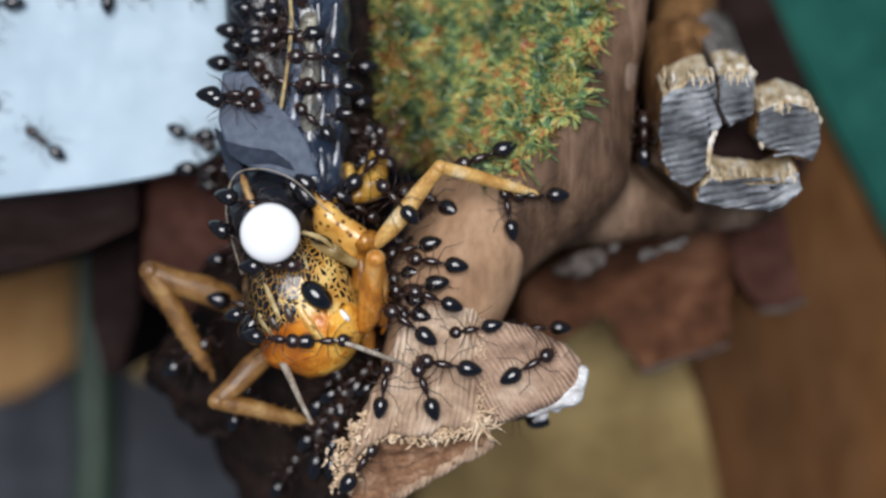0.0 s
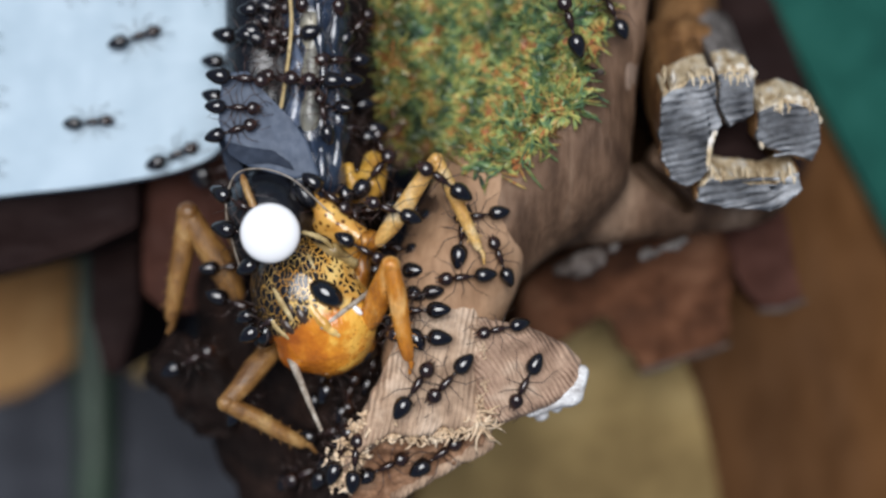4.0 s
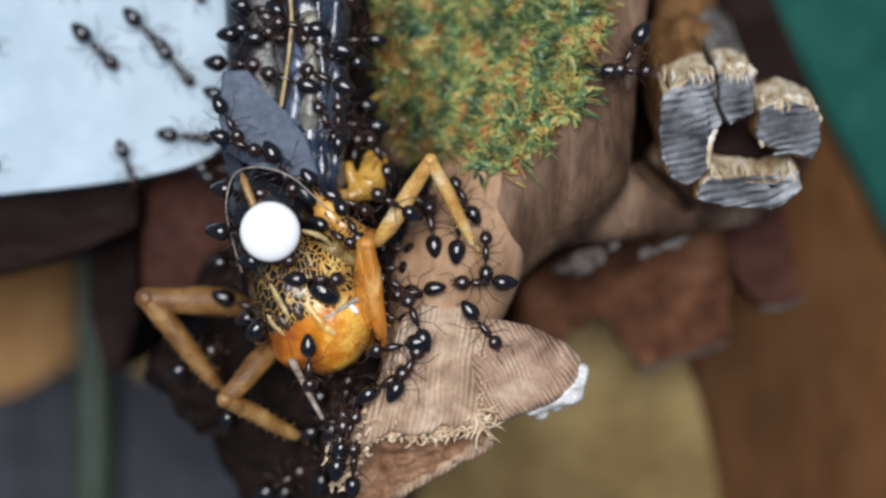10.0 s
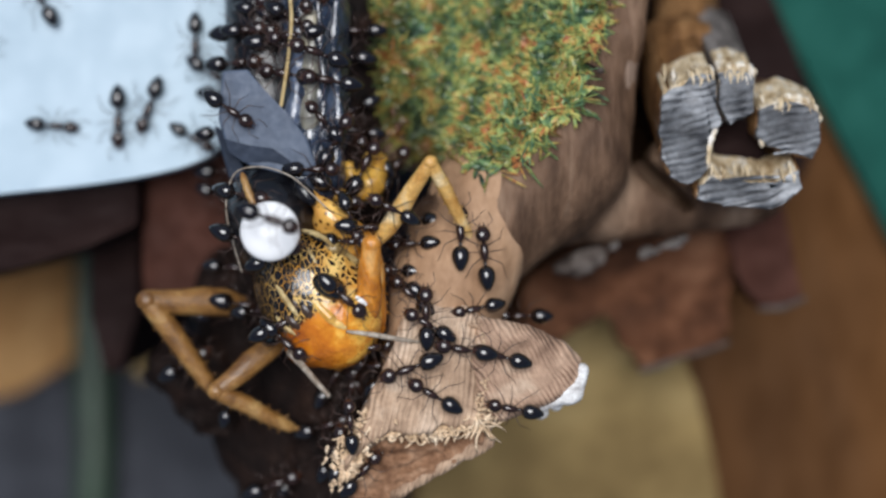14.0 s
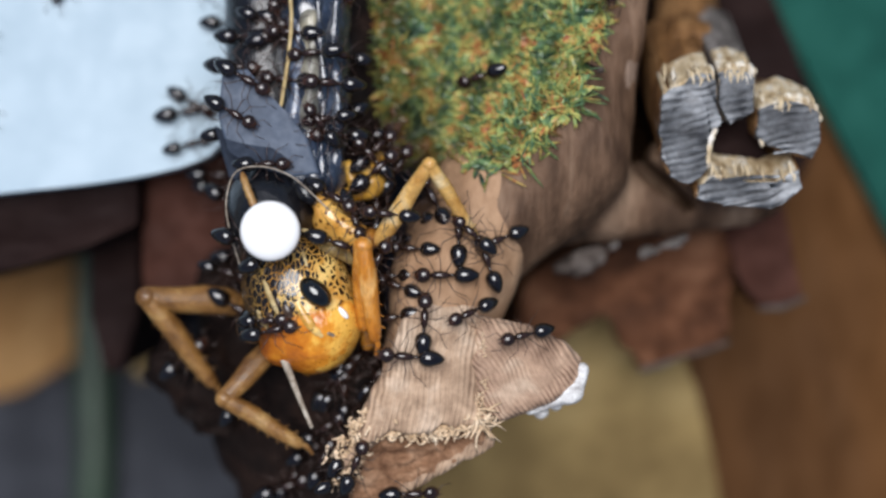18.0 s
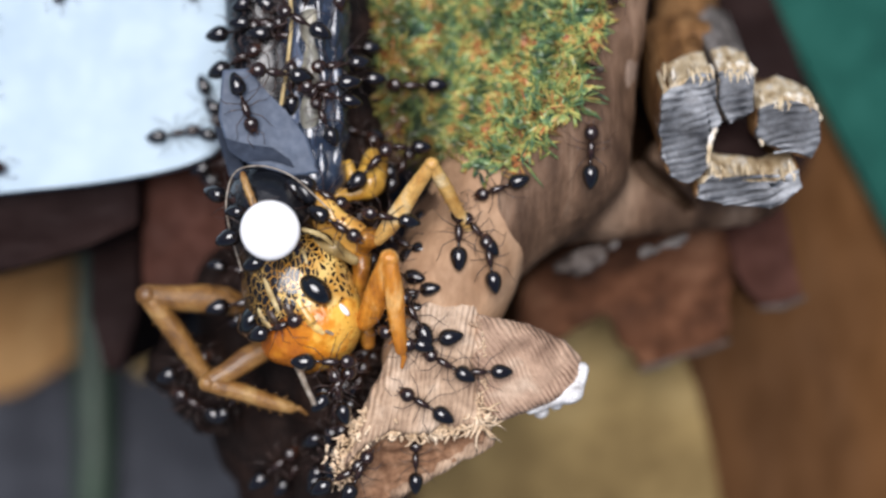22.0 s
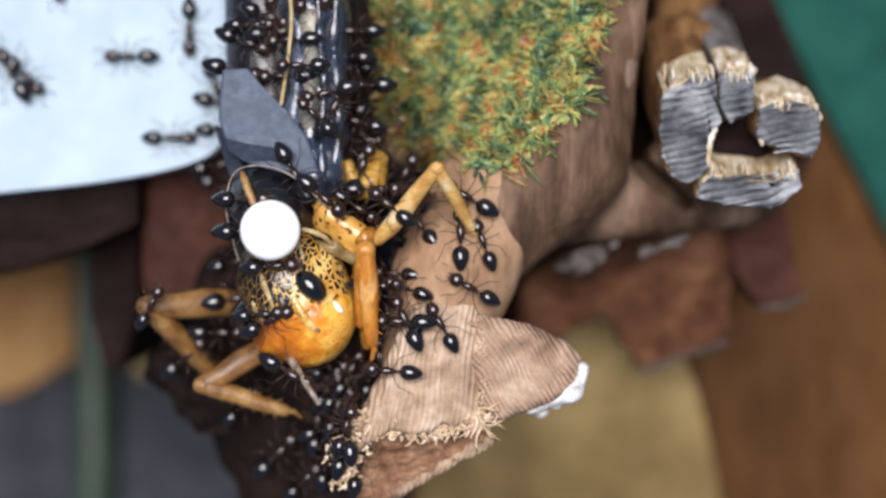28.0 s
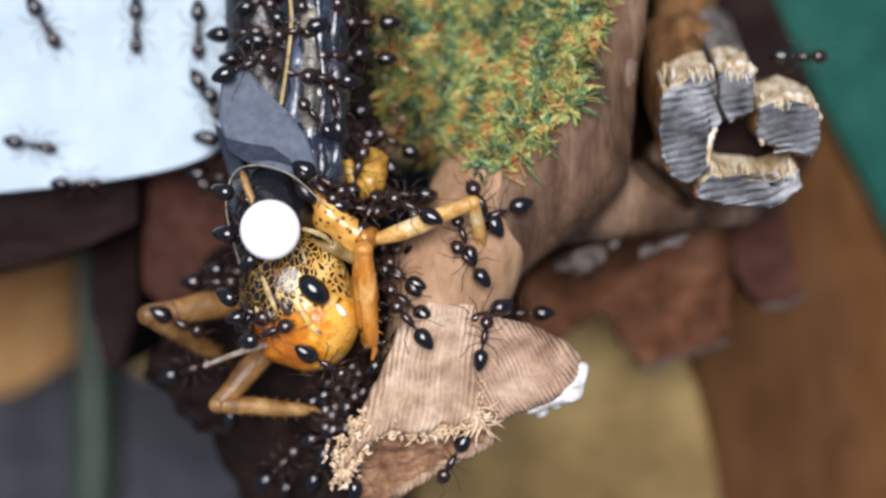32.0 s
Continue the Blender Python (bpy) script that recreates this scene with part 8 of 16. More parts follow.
    walk(ants[12], [(0, at(-1.6, -2.4, 45.2, 2, 11, -170)), (1, at(-1.8, -2.6, 45, -0, 13, 180)), (1.15, at(-0.8, -1.8, 45.3, -6, 8, 125)), (1.3, at(0.2, -1, 45.7, -6, 1, 72)), (1.73, at(1.6, 0.1, 45.3, 1, 8, 61)), (2, at(1, 0.6, 45.2, 3, 7, 110)), (3, at(1.2, 0.9, 45.1, -1, 8, 85)), (6, at(1, 0.5, 45.3, -3, 7, 80)), (7, at(0.7, 0.8, 45.1, -2, 8, 95)), (7.5, at(1.4, 0.3, 45.3, 5, 6, 98)), (8, at(2.2, -0.2, 45.1, 10, 3, 100)), (8.5, at(1.5, 0.3, 45.3, 5, 6, 95)), (9, at(0.8, 0.8, 45.1, -3, 8, 90)), (10, at(1, 1, 45.1, -2, 8, 85)), (11, at(1, 1, 45.1, -2, 8, 85)), (12, at(0.9, 0.8, 45.1, -1, 8, 95)), (13, at(0.9, 0.6, 45.2, -1, 7, 90)), (14, at(1.1, 0.6, 45.2, 0, 7, 90)), (14.9, at(0.3, 1.2, 44.9, -2, 9, 112)), (16.27, at(-0.6, 3.5, 42.1, -13, 18, 106)), (17, at(-0.9, 4.5, 41.7, 0, -0, 90)), (17.5, at(-0.5, 3.6, 42.2, -14, 17, 101)), (18, at(-0.4, 2.9, 43.1, -7, 14, 118)), (18.15, at(-0.8, 1.6, 43.8, 8, 12, 169)), (18.3, at(-1.2, 0.2, 44.5, 17, -0, -143)), (18.73, at(-2.3, -2.1, 44.8, 11, 6, -132)), (19, at(-2.9, -1.9, 43.8, 4, 20, -179)), (20, at(-2.9, -1.6, 43.7, -0, 22, 170)), (20.5, at(-2.7, -0.9, 43.6, 8, 21, 178)), (21, at(-2.6, -0.2, 43.1, 13, 17, -176)), (22, at(-3.1, -0.9, 42.9, 12, 19, -176)), (22.3, at(-3.7, 0.5, 41.7, 0, -0, 144)), (22.73, at(-4.8, 2.5, 41.7, 0, -0, 116)), (23, at(-4.1, 3, 41.7, 0, -0, 60)), (23.5, at(-5.5, 1.8, 45.7, 23, 4, 122)), (24, at(-6, 0.1, 46.5, -4, 2, 180)), (24.1, at(-5.1, 0.4, 46.4, 6, -7, 133)), (24.2, at(-4.2, 0.7, 46.3, 19, -5, 85)), (24.3, at(-3.3, 1, 46.2, 27, 5, 38)), (24.73, at(-0.7, 0.5, 44.6, -13, -5, 26)), (24.87, at(-1, 0.8, 44.1, -15, 6, 61)), (25, at(-1.3, 1.1, 43.6, -11, 16, 97)), (25.9, at(-3, 1.7, 41.7, 0, -0, 133)), (27.27, at(-5.2, 4.2, 43.9, -0, -7, 106)), (27.63, at(-4.8, 4, 43.8, 5, -4, 53)), (28, at(-4.4, 3.7, 43.7, 7, 2, 0)), (28.15, at(-5.7, 2.9, 45.1, -4, -7, -59)), (28.3, at(-6.9, 2, 46.4, -2, -20, -120)), (28.73, at(-8.7, 1.1, 45.7, -19, -12, -116)), (28.87, at(-8, 1.3, 45.4, 3, -5, -76)), (29, at(-7.2, 1.4, 45, 24, -13, -36)), (29.5, at(-8.3, 2, 45.1, -19, 12, -41)), (30, at(-8.9, 2.9, 45.6, -19, 2, -45)), (31, at(-8.3, 2.4, 44.7, -21, 13, -35)), (31.5, at(-7.7, 3.4, 45, 7, 2, -30)), (32, at(-7.6, 4.1, 45.1, -4, 5, -30))])
    walk(ants[13], [(0, at(-0.7, -3.2, 46.4, 15, -5, 159)), (0.5, at(-1.6, -3, 45.1, -5, 10, 159)), (1, at(-2.7, -3.1, 44.4, -6, 16, 158)), (2, at(-2.6, -3.6, 44.7, 2, 9, -170)), (3, at(-1.6, -2.9, 45.1, 2, 11, -170)), (6, at(-2.6, -3.3, 44.7, 1, 9, -175)), (6.5, at(-3, -3.8, 44.1, -2, 18, 172)), (7, at(-3.3, -4.2, 43.1, -8, 24, 157)), (7.5, at(-3, -3.7, 44.1, -3, 18, 169)), (8, at(-2.6, -3.3, 44.7, 0, 9, -180)), (9, at(-2.7, -4.4, 44.6, 1, 12, -180)), (10, at(-3.1, -4.5, 43.9, -1, 19, 170)), (11, at(-3.1, -4.5, 43.8, 2, 21, -179)), (12, at(-2.6, -4.8, 45.6, 2, 27, 166)), (13, at(-2.6, -4.9, 45.7, 24, 17, -173)), (13.5, at(-1.8, -4.7, 46.5, 2, 8, 165)), (14, at(-0.9, -4.8, 46.7, -1, -2, 150)), (14.9, at(-1.1, -4.4, 46.6, -1, 1, 141)), (16.27, at(-2.2, -3.5, 44.9, -4, 5, 139)), (17, at(-2.5, -3.2, 44.7, -7, 9, 141)), (17.15, at(-1.1, -3.2, 45.5, -8, 6, 86)), (17.3, at(0.3, -3.3, 46.4, -6, 4, 31)), (17.52, at(1.6, -3.9, 45.5, -2, 9, -3)), (17.73, at(2.8, -4.4, 44.6, -2, 14, -38)), (17.87, at(2.2, -4.3, 45.6, -17, -4, -96)), (18, at(1.5, -4.1, 46.6, -8, -27, -156)), (18.15, at(2.6, -4.9, 46.5, -13, -17, -113)), (18.3, at(3.7, -5.7, 46.3, -9, -7, -73)), (18.73, at(5.1, -8.1, 46.2, -2, -2, -94)), (18.87, at(5, -7.4, 46.2, 1, -2, -157)), (19, at(4.8, -6.7, 46.1, 2, 1, 140)), (19.3, at(4, -7.5, 46.2, 2, 1, 175)), (19.73, at(2, -7.7, 46.5, -1, -2, -179)), (20, at(1.3, -7.6, 46.5, 1, -3, 175)), (21, at(0.6, -7.5, 46.7, -1, -4, -180)), (22, at(0.3, -7.4, 46.6, 0, 0, 150)), (22.15, at(1.5, -7.1, 46.5, 2, 1, 100)), (22.3, at(2.7, -6.9, 46.5, 3, 2, 50)), (22.73, at(4, -6.1, 46.4, -0, -3, 56)), (22.87, at(3.3, -6.2, 46.4, 1, -2, 103)), (23, at(2.6, -6.4, 46.3, 2, -1, 150)), (23.3, at(3.4, -5.1, 46.3, 1, -0, 102)), (23.73, at(3.1, -3.2, 44.5, 15, -14, 111)), (23.87, at(2.7, -3.5, 44.7, 3, -18, 152)), (24, at(2.4, -3.9, 45, -9, -14, -168)), (24.15, at(3.7, -4.6, 43.5, -8, -5, -115)), (24.3, at(5, -5.3, 42.1, -0, -0, -62)), (24.73, at(6.4, -6.3, 46.2, -12, -10, -54)), (24.87, at(6, -6.5, 46.2, -4, -7, -88)), (25, at(5.6, -6.6, 46.1, 0, -1, -120)), (25.45, at(5, -5.8, 45.9, 13, -2, -157)), (25.9, at(4.4, -5.1, 45.6, 24, 4, 167)), (27.27, at(2.5, -3, 45.1, 6, -16, 146)), (28, at(1.8, -2.7, 45.5, 2, -9, 150)), (29, at(2.5, -3, 45.1, 8, -15, 138)), (30, at(2.8, -1.8, 45.1, 12, -7, 108)), (30.15, at(4, -2.7, 43.6, 8, -0, 51)), (30.3, at(5.3, -3.6, 42.1, -0, -0, -6)), (30.73, at(6, -6, 45.9, -18, -7, -67)), (30.87, at(5.4, -5.7, 46.1, -5, -17, -119)), (31, at(4.8, -5.4, 46.2, 11, -13, -173)), (32, at(5.3, -4.4, 42.1, 0, -0, -180))])
    walk(ants[14], [(0, at(-2.6, -3.1, 44.3, -20, 7, 107)), (0.15, at(-3, -4.7, 43.8, -2, 22, 165)), (0.3, at(-3.5, -6.2, 43.3, 21, 14, -136)), (0.52, at(-3.4, -7.7, 45, 20, 2, -104)), (0.73, at(-3.4, -9.1, 46.8, 12, -7, -72)), (0.82, at(-3.6, -8.7, 45.3, 7, -9, -27)), (0.91, at(-3.7, -8.3, 43.9, 2, -6, 17)), (1, at(-3.9, -8, 42.5, 0, -0, 60)), (2, at(-3.6, -6.7, 42.5, 0, -0, 45)), (3, at(-4.2, -5.7, 42.5, 0, -0, 60)), (6, at(-4.1, -6, 42.5, 0, -0, 45)), (7, at(-3.5, -6.3, 42.5, 0, -0, 40)), (8, at(-3.9, -6.5, 42.5, 0, -0, 50)), (9, at(-3.9, -6.7, 42.5, 0, -0, 40)), (9.15, at(-5.2, -6.4, 44.9, -0, -13, 89)), (9.3, at(-6.4, -6, 47.2, -11, -22, 141)), (9.73, at(-8.8, -6.4, 47.6, 2, 4, -171)), (9.87, at(-8.5, -6.8, 47.5, 3, 6, -130)), (10, at(-8.2, -7.2, 47.5, 5, 7, -89)), (10.1, at(-7.9, -6.3, 47.6, 8, 4, -46)), (10.2, at(-7.5, -5.4, 47.7, 9, 1, -2)), (10.3, at(-7.2, -4.5, 47.8, 7, -3, 41)), (10.73, at(-6.7, -2.4, 48.4, 5, -5, 50)), (10.87, at(-6.5, -2.7, 48.1, 10, 1, 16)), (11, at(-6.2, -3.1, 47.9, 12, 10, -18)), (11.3, at(-6.6, -4.4, 47.6, -5, 5, -58)), (11.73, at(-6.8, -6, 47.2, -7, 7, -96)), (11.87, at(-7.3, -5.6, 47.4, -8, 2, -138)), (12, at(-7.7, -5.2, 47.6, -5, -2, -180)), (12.33, at(-7, -5.7, 47.1, -13, 6, -128)), (12.67, at(-6.2, -6.3, 46.6, -12, 17, -76)), (13, at(-5.4, -6.8, 46, -2, 23, -21)), (14, at(-4.8, -6.2, 45.1, 13, 19, 4)), (14.9, at(-4.5, -4.7, 48.7, 10, -5, 47)), (16.27, at(-3.9, -3.1, 42.5, 0, -0, 60)), (17, at(-3.5, -2.4, 42.5, 0, -0, 60)), (17.5, at(-4.1, -1.6, 45.7, 23, 0, 60)), (18, at(-4.3, -1, 46.4, 8, -4, 59)), (18.15, at(-4.4, -2.5, 45.3, -4, 13, 2)), (18.3, at(-4.5, -4, 44.2, -25, 11, -58)), (18.73, at(-4, -6.2, 42.5, -0, -0, -61)), (19, at(-3.2, -5.8, 42.5, -0, -0, -0)), (19.5, at(-3.6, -4.7, 42.5, -0, -0, -0)), (20, at(-4.3, -3.6, 43.8, -4, 27, -2)), (20.5, at(-4.7, -3.4, 44.9, 2, -5, -30)), (21, at(-6.1, -3.1, 46.4, -19, 8, -63)), (21.3, at(-4.3, -2.1, 46.2, 11, -6, -13)), (21.73, at(-1.6, -1.1, 44.9, -11, -6, 44)), (21.87, at(-2.2, -1.4, 44.5, -14, 10, 105)), (22, at(-2.7, -1.8, 44.1, -1, 21, 170)), (22.3, at(-4, -1.9, 42.5, 0, -0, 176)), (22.73, at(-6.7, -2.4, 47, -5, -20, -150)), (22.87, at(-6.3, -2.7, 46.7, -18, -9, -105)), (23, at(-5.9, -2.9, 46.4, -19, 8, -63)), (24, at(-6.4, -3.1, 47, -9, 12, -32)), (25, at(-6.4, -2.8, 46.8, -10, 13, -32)), (26.5, at(-5.7, -2.8, 44.4, -15, 25, -21)), (28, at(-4.1, -2.2, 45.9, 24, -2, -1)), (28.15, at(-5.4, -1.5, 45.5, 25, 1, 53)), (28.3, at(-6.7, -0.8, 45.1, 29, 3, 108)), (28.73, at(-7.9, 1.3, 47.9, 4, -13, 99)), (28.87, at(-7.4, 1, 47.6, 11, -7, 49)), (29, at(-6.9, 0.7, 47.4, 11, 1, 0)), (29.15, at(-7.9, -0.5, 47.7, 2, -1, -51)), (29.3, at(-9, -1.6, 47.9, -2, -10, -102)), (29.73, at(-10.9, -4, 47.5, 8, 7, -103)), (29.87, at(-10.6, -4.1, 47.6, 11, 1, -67)), (30, at(-10.2, -4.3, 47.8, 9, -6, -31)), (30.3, at(-9.2, -2.8, 48.1, -0, -2, 16)), (30.73, at(-6.5, -1.6, 46.1, -6, 18, 4)), (30.87, at(-6.3, -2, 45.7, -19, 15, -31)), (31, at(-6.2, -2.3, 45.2, -27, 5, -63)), (31.25, at(-5.4, -1.2, 45.8, -13, 8, -31)), (31.5, at(-4.5, -0.1, 46.5, 0, 3, 0)), (31.75, at(-4.7, 0.9, 45.6, 6, 15, 32)), (32, at(-5, 1.9, 44.7, 18, 22, 67))])
    walk(ants[15], [(0, at(-4, -2.5, 40.9, 0, -0, 90)), (0.5, at(-3.9, -3.4, 40.9, 0, -0, 90)), (1, at(-3.9, -4.2, 40.9, 0, -0, 90)), (2, at(-2.9, -5, 44, -21, 4, 89)), (2.15, at(-2.1, -5.4, 45.3, -13, -0, 52)), (2.3, at(-1.3, -5.8, 46.7, -5, 1, 15)), (2.73, at(0.1, -7.2, 46.5, -1, 1, -48)), (2.82, at(-0.4, -6.9, 46.6, -2, 0, -92)), (2.91, at(-0.9, -6.6, 46.6, -2, -0, -136)), (3, at(-1.5, -6.3, 46.7, -1, -1, -180)), (4.5, at(-1.6, -5.4, 46.7, 1, 1, 175)), (6, at(-1.7, -4.6, 46.6, 6, 5, 171)), (6.15, at(-0.5, -4.1, 46.4, 2, 11, 115)), (6.3, at(0.7, -3.5, 46.2, -5, 12, 59)), (6.73, at(2, -2.1, 45.5, 9, 0, 74)), (6.87, at(1.5, -2.8, 45.6, 3, -7, 137)), (7, at(1, -3.5, 45.6, -6, -5, -159)), (8, at(2.1, -4.2, 45.1, -11, -9, -158)), (8.5, at(1.2, -3.8, 46.2, 17, -4, -171)), (9, at(0.3, -3, 45.9, -2, -5, -180)), (9.5, at(1.3, -2.6, 45.7, -2, -9, -180)), (10, at(2.4, -2.2, 45.3, -2, -12, -180)), (10.5, at(2.4, -1.6, 45.2, 7, -8, 140)), (11, at(2.5, -0.9, 45.1, 11, 0, 100)), (12, at(2.7, -0.9, 45.1, 10, 0, 100)), (13, at(2, -0.6, 45.3, 8, 2, 100)), (14, at(2.5, -0.6, 45.1, 11, 2, 95)), (15.5, at(1.7, 0.1, 45.3, 10, 4, 93)), (17, at(1, 0.8, 45.2, -1, 7, 90)), (18, at(1, 0.7, 45.2, -1, 7, 90)), (19, at(1.1, 0.7, 45.2, 0, 7, 90)), (20, at(0.9, 0.5, 45.2, -1, 7, 90)), (21, at(1, 0.7, 45.2, -1, 7, 90)), (22, at(1, 0.5, 45.2, -1, 7, 90)), (23, at(0.9, 0.5, 45.2, -1, 7, 90)), (24, at(1.1, 0.7, 45.2, 0, 7, 90)), (25, at(1.1, 0.9, 45.1, 0, 8, 90)), (28, at(1.1, 0.5, 45.3, 0, 7, 90)), (28.5, at(0.2, -0.9, 45.7, 3, 3, 140)), (29, at(-0, -2.9, 45.8, -1, 1, -170)), (30, at(-0.8, -3.4, 46.4, 11, -3, -176)), (30.15, at(0.6, -3.9, 46.5, 3, -13, -111)), (30.3, at(1.9, -4.4, 46.6, -10, -10, -45)), (30.52, at(2.8, -3.7, 45.3, -2, 5, -9)), (30.73, at(3.6, -3.1, 44.1, 14, 12, 29)), (30.87, at(2.8, -3.2, 44.7, 14, -3, 89)), (31, at(2, -3.2, 45.3, 1, -11, 150)), (32, at(2.3, -4.3, 44.9, -12, -11, -158))])
    walk(ants[16], [(0, at(2, -5.1, 46.1, 9, 7, -169)), (0.5, at(0.7, -4.9, 46.7, 5, -5, -165)), (1, at(-0.4, -4.8, 46.7, -3, -2, -160)), (1.5, at(-0, -3.5, 46.3, -3, -0, 165)), (2, at(0.3, -2.3, 45.8, -3, 1, 130)), (2.15, at(1.4, -2.3, 45.5, 3, 1, 85)), (2.3, at(2.6, -2.3, 45.3, 8, 5, 41)), (2.73, at(4.5, -1.5, 43.3, 17, 10, 46)), (2.87, at(4.1, -1.3, 43.8, 20, -1, 81)), (3, at(3.7, -1.1, 44.3, 17, -12, 116)), (6, at(3.2, -0.5, 44.8, 13, -2, 100)), (7, at(2.7, -0.7, 45, 7, -1, 115)), (7.1, at(3.4, -1.3, 44.2, 12, 8, 73)), (7.2, at(4.1, -1.9, 43.4, 10, 17, 30)), (7.3, at(4.7, -2.5, 42.6, 1, 22, -15)), (7.52, at(5.1, -3.9, 42, -3, 11, -48)), (7.73, at(5.6, -5.2, 41.3, -0, -0, -79)), (7.87, at(5, -5, 41.3, -0, -0, -124)), (8, at(4.5, -4.7, 41.3, 0, -0, -170)), (8.3, at(4.1, -3.4, 41.3, 0, -0, 149)), (8.73, at(2.4, -1.5, 45.3, 8, -8, 131)), (9, at(2.3, -0.8, 45.2, 11, -1, 110)), (10, at(2.6, -0.6, 45.1, 10, 2, 90)), (10.15, at(1.7, -1.3, 45.5, 7, -4, 134)), (10.3, at(0.8, -2, 45.9, 1, -6, 178)), (10.73, at(-0.6, -3, 45.7, 1, 3, -162)), (11, at(-1.2, -3.1, 45.5, 1, 7, -170)), (11.15, at(0.1, -3.7, 46.1, 0, -7, -113)), (11.3, at(1.4, -4.4, 46.7, -12, -13, -54)), (11.73, at(3.2, -5.6, 46.4, -5, -5, -66)), (11.87, at(2.6, -5.2, 46.4, 5, -9, -124)), (12, at(2, -4.8, 46.3, 13, -3, 179)), (13, at(1.1, -4.9, 46.7, -0, -10, -170)), (14, at(2, -3.8, 45.2, -10, -12, -168)), (14.45, at(2.4, -2.8, 45.2, 2, -13, 150)), (14.9, at(2.9, -1.8, 45.1, 12, -7, 109)), (16.27, at(3.1, 0.4, 44.7, 7, 1, 103)), (17, at(2.4, 0.7, 44.9, 7, -2, 140)), (18, at(2, 0.9, 46.3, -14, -0, 140)), (18.5, at(2, 0.2, 45.1, 10, -0, 120)), (19, at(2.4, -0.5, 45.1, 10, 2, 100)), (19.5, at(2.3, 0.7, 46.5, -0, -13, 120)), (20, at(2.4, 1.4, 44.7, 4, -0, 140)), (20.5, at(2.5, 0.6, 44.9, 8, 0, 120)), (21, at(2.7, -0.3, 45, 8, 1, 100)), (21.5, at(2.4, 0.3, 45, 7, 0, 115)), (22, at(2.2, 0.8, 44.9, 7, 0, 130)), (22.5, at(2.3, 0.2, 45, 8, 1, 115)), (23, at(2.4, -0.5, 45.1, 10, 2, 100)), (24, at(2.9, -0.3, 44.9, 8, 2, 95)), (25, at(2.8, -0.3, 44.9, 8, 2, 95)), (28, at(2.5, 0.1, 44.9, 8, 1, 110)), (29, at(2.8, -1.1, 45.1, 12, -4, 109)), (29.3, at(1.9, -1.2, 45.5, 8, -7, 140)), (29.73, at(0.7, -0.4, 45.6, 4, 3, 136)), (30, at(1, 0.2, 45.4, 1, 6, 100)), (31, at(1.6, -0.7, 45.5, 10, 2, 100)), (32, at(1.3, 0.4, 45.3, 6, 5, 111))])
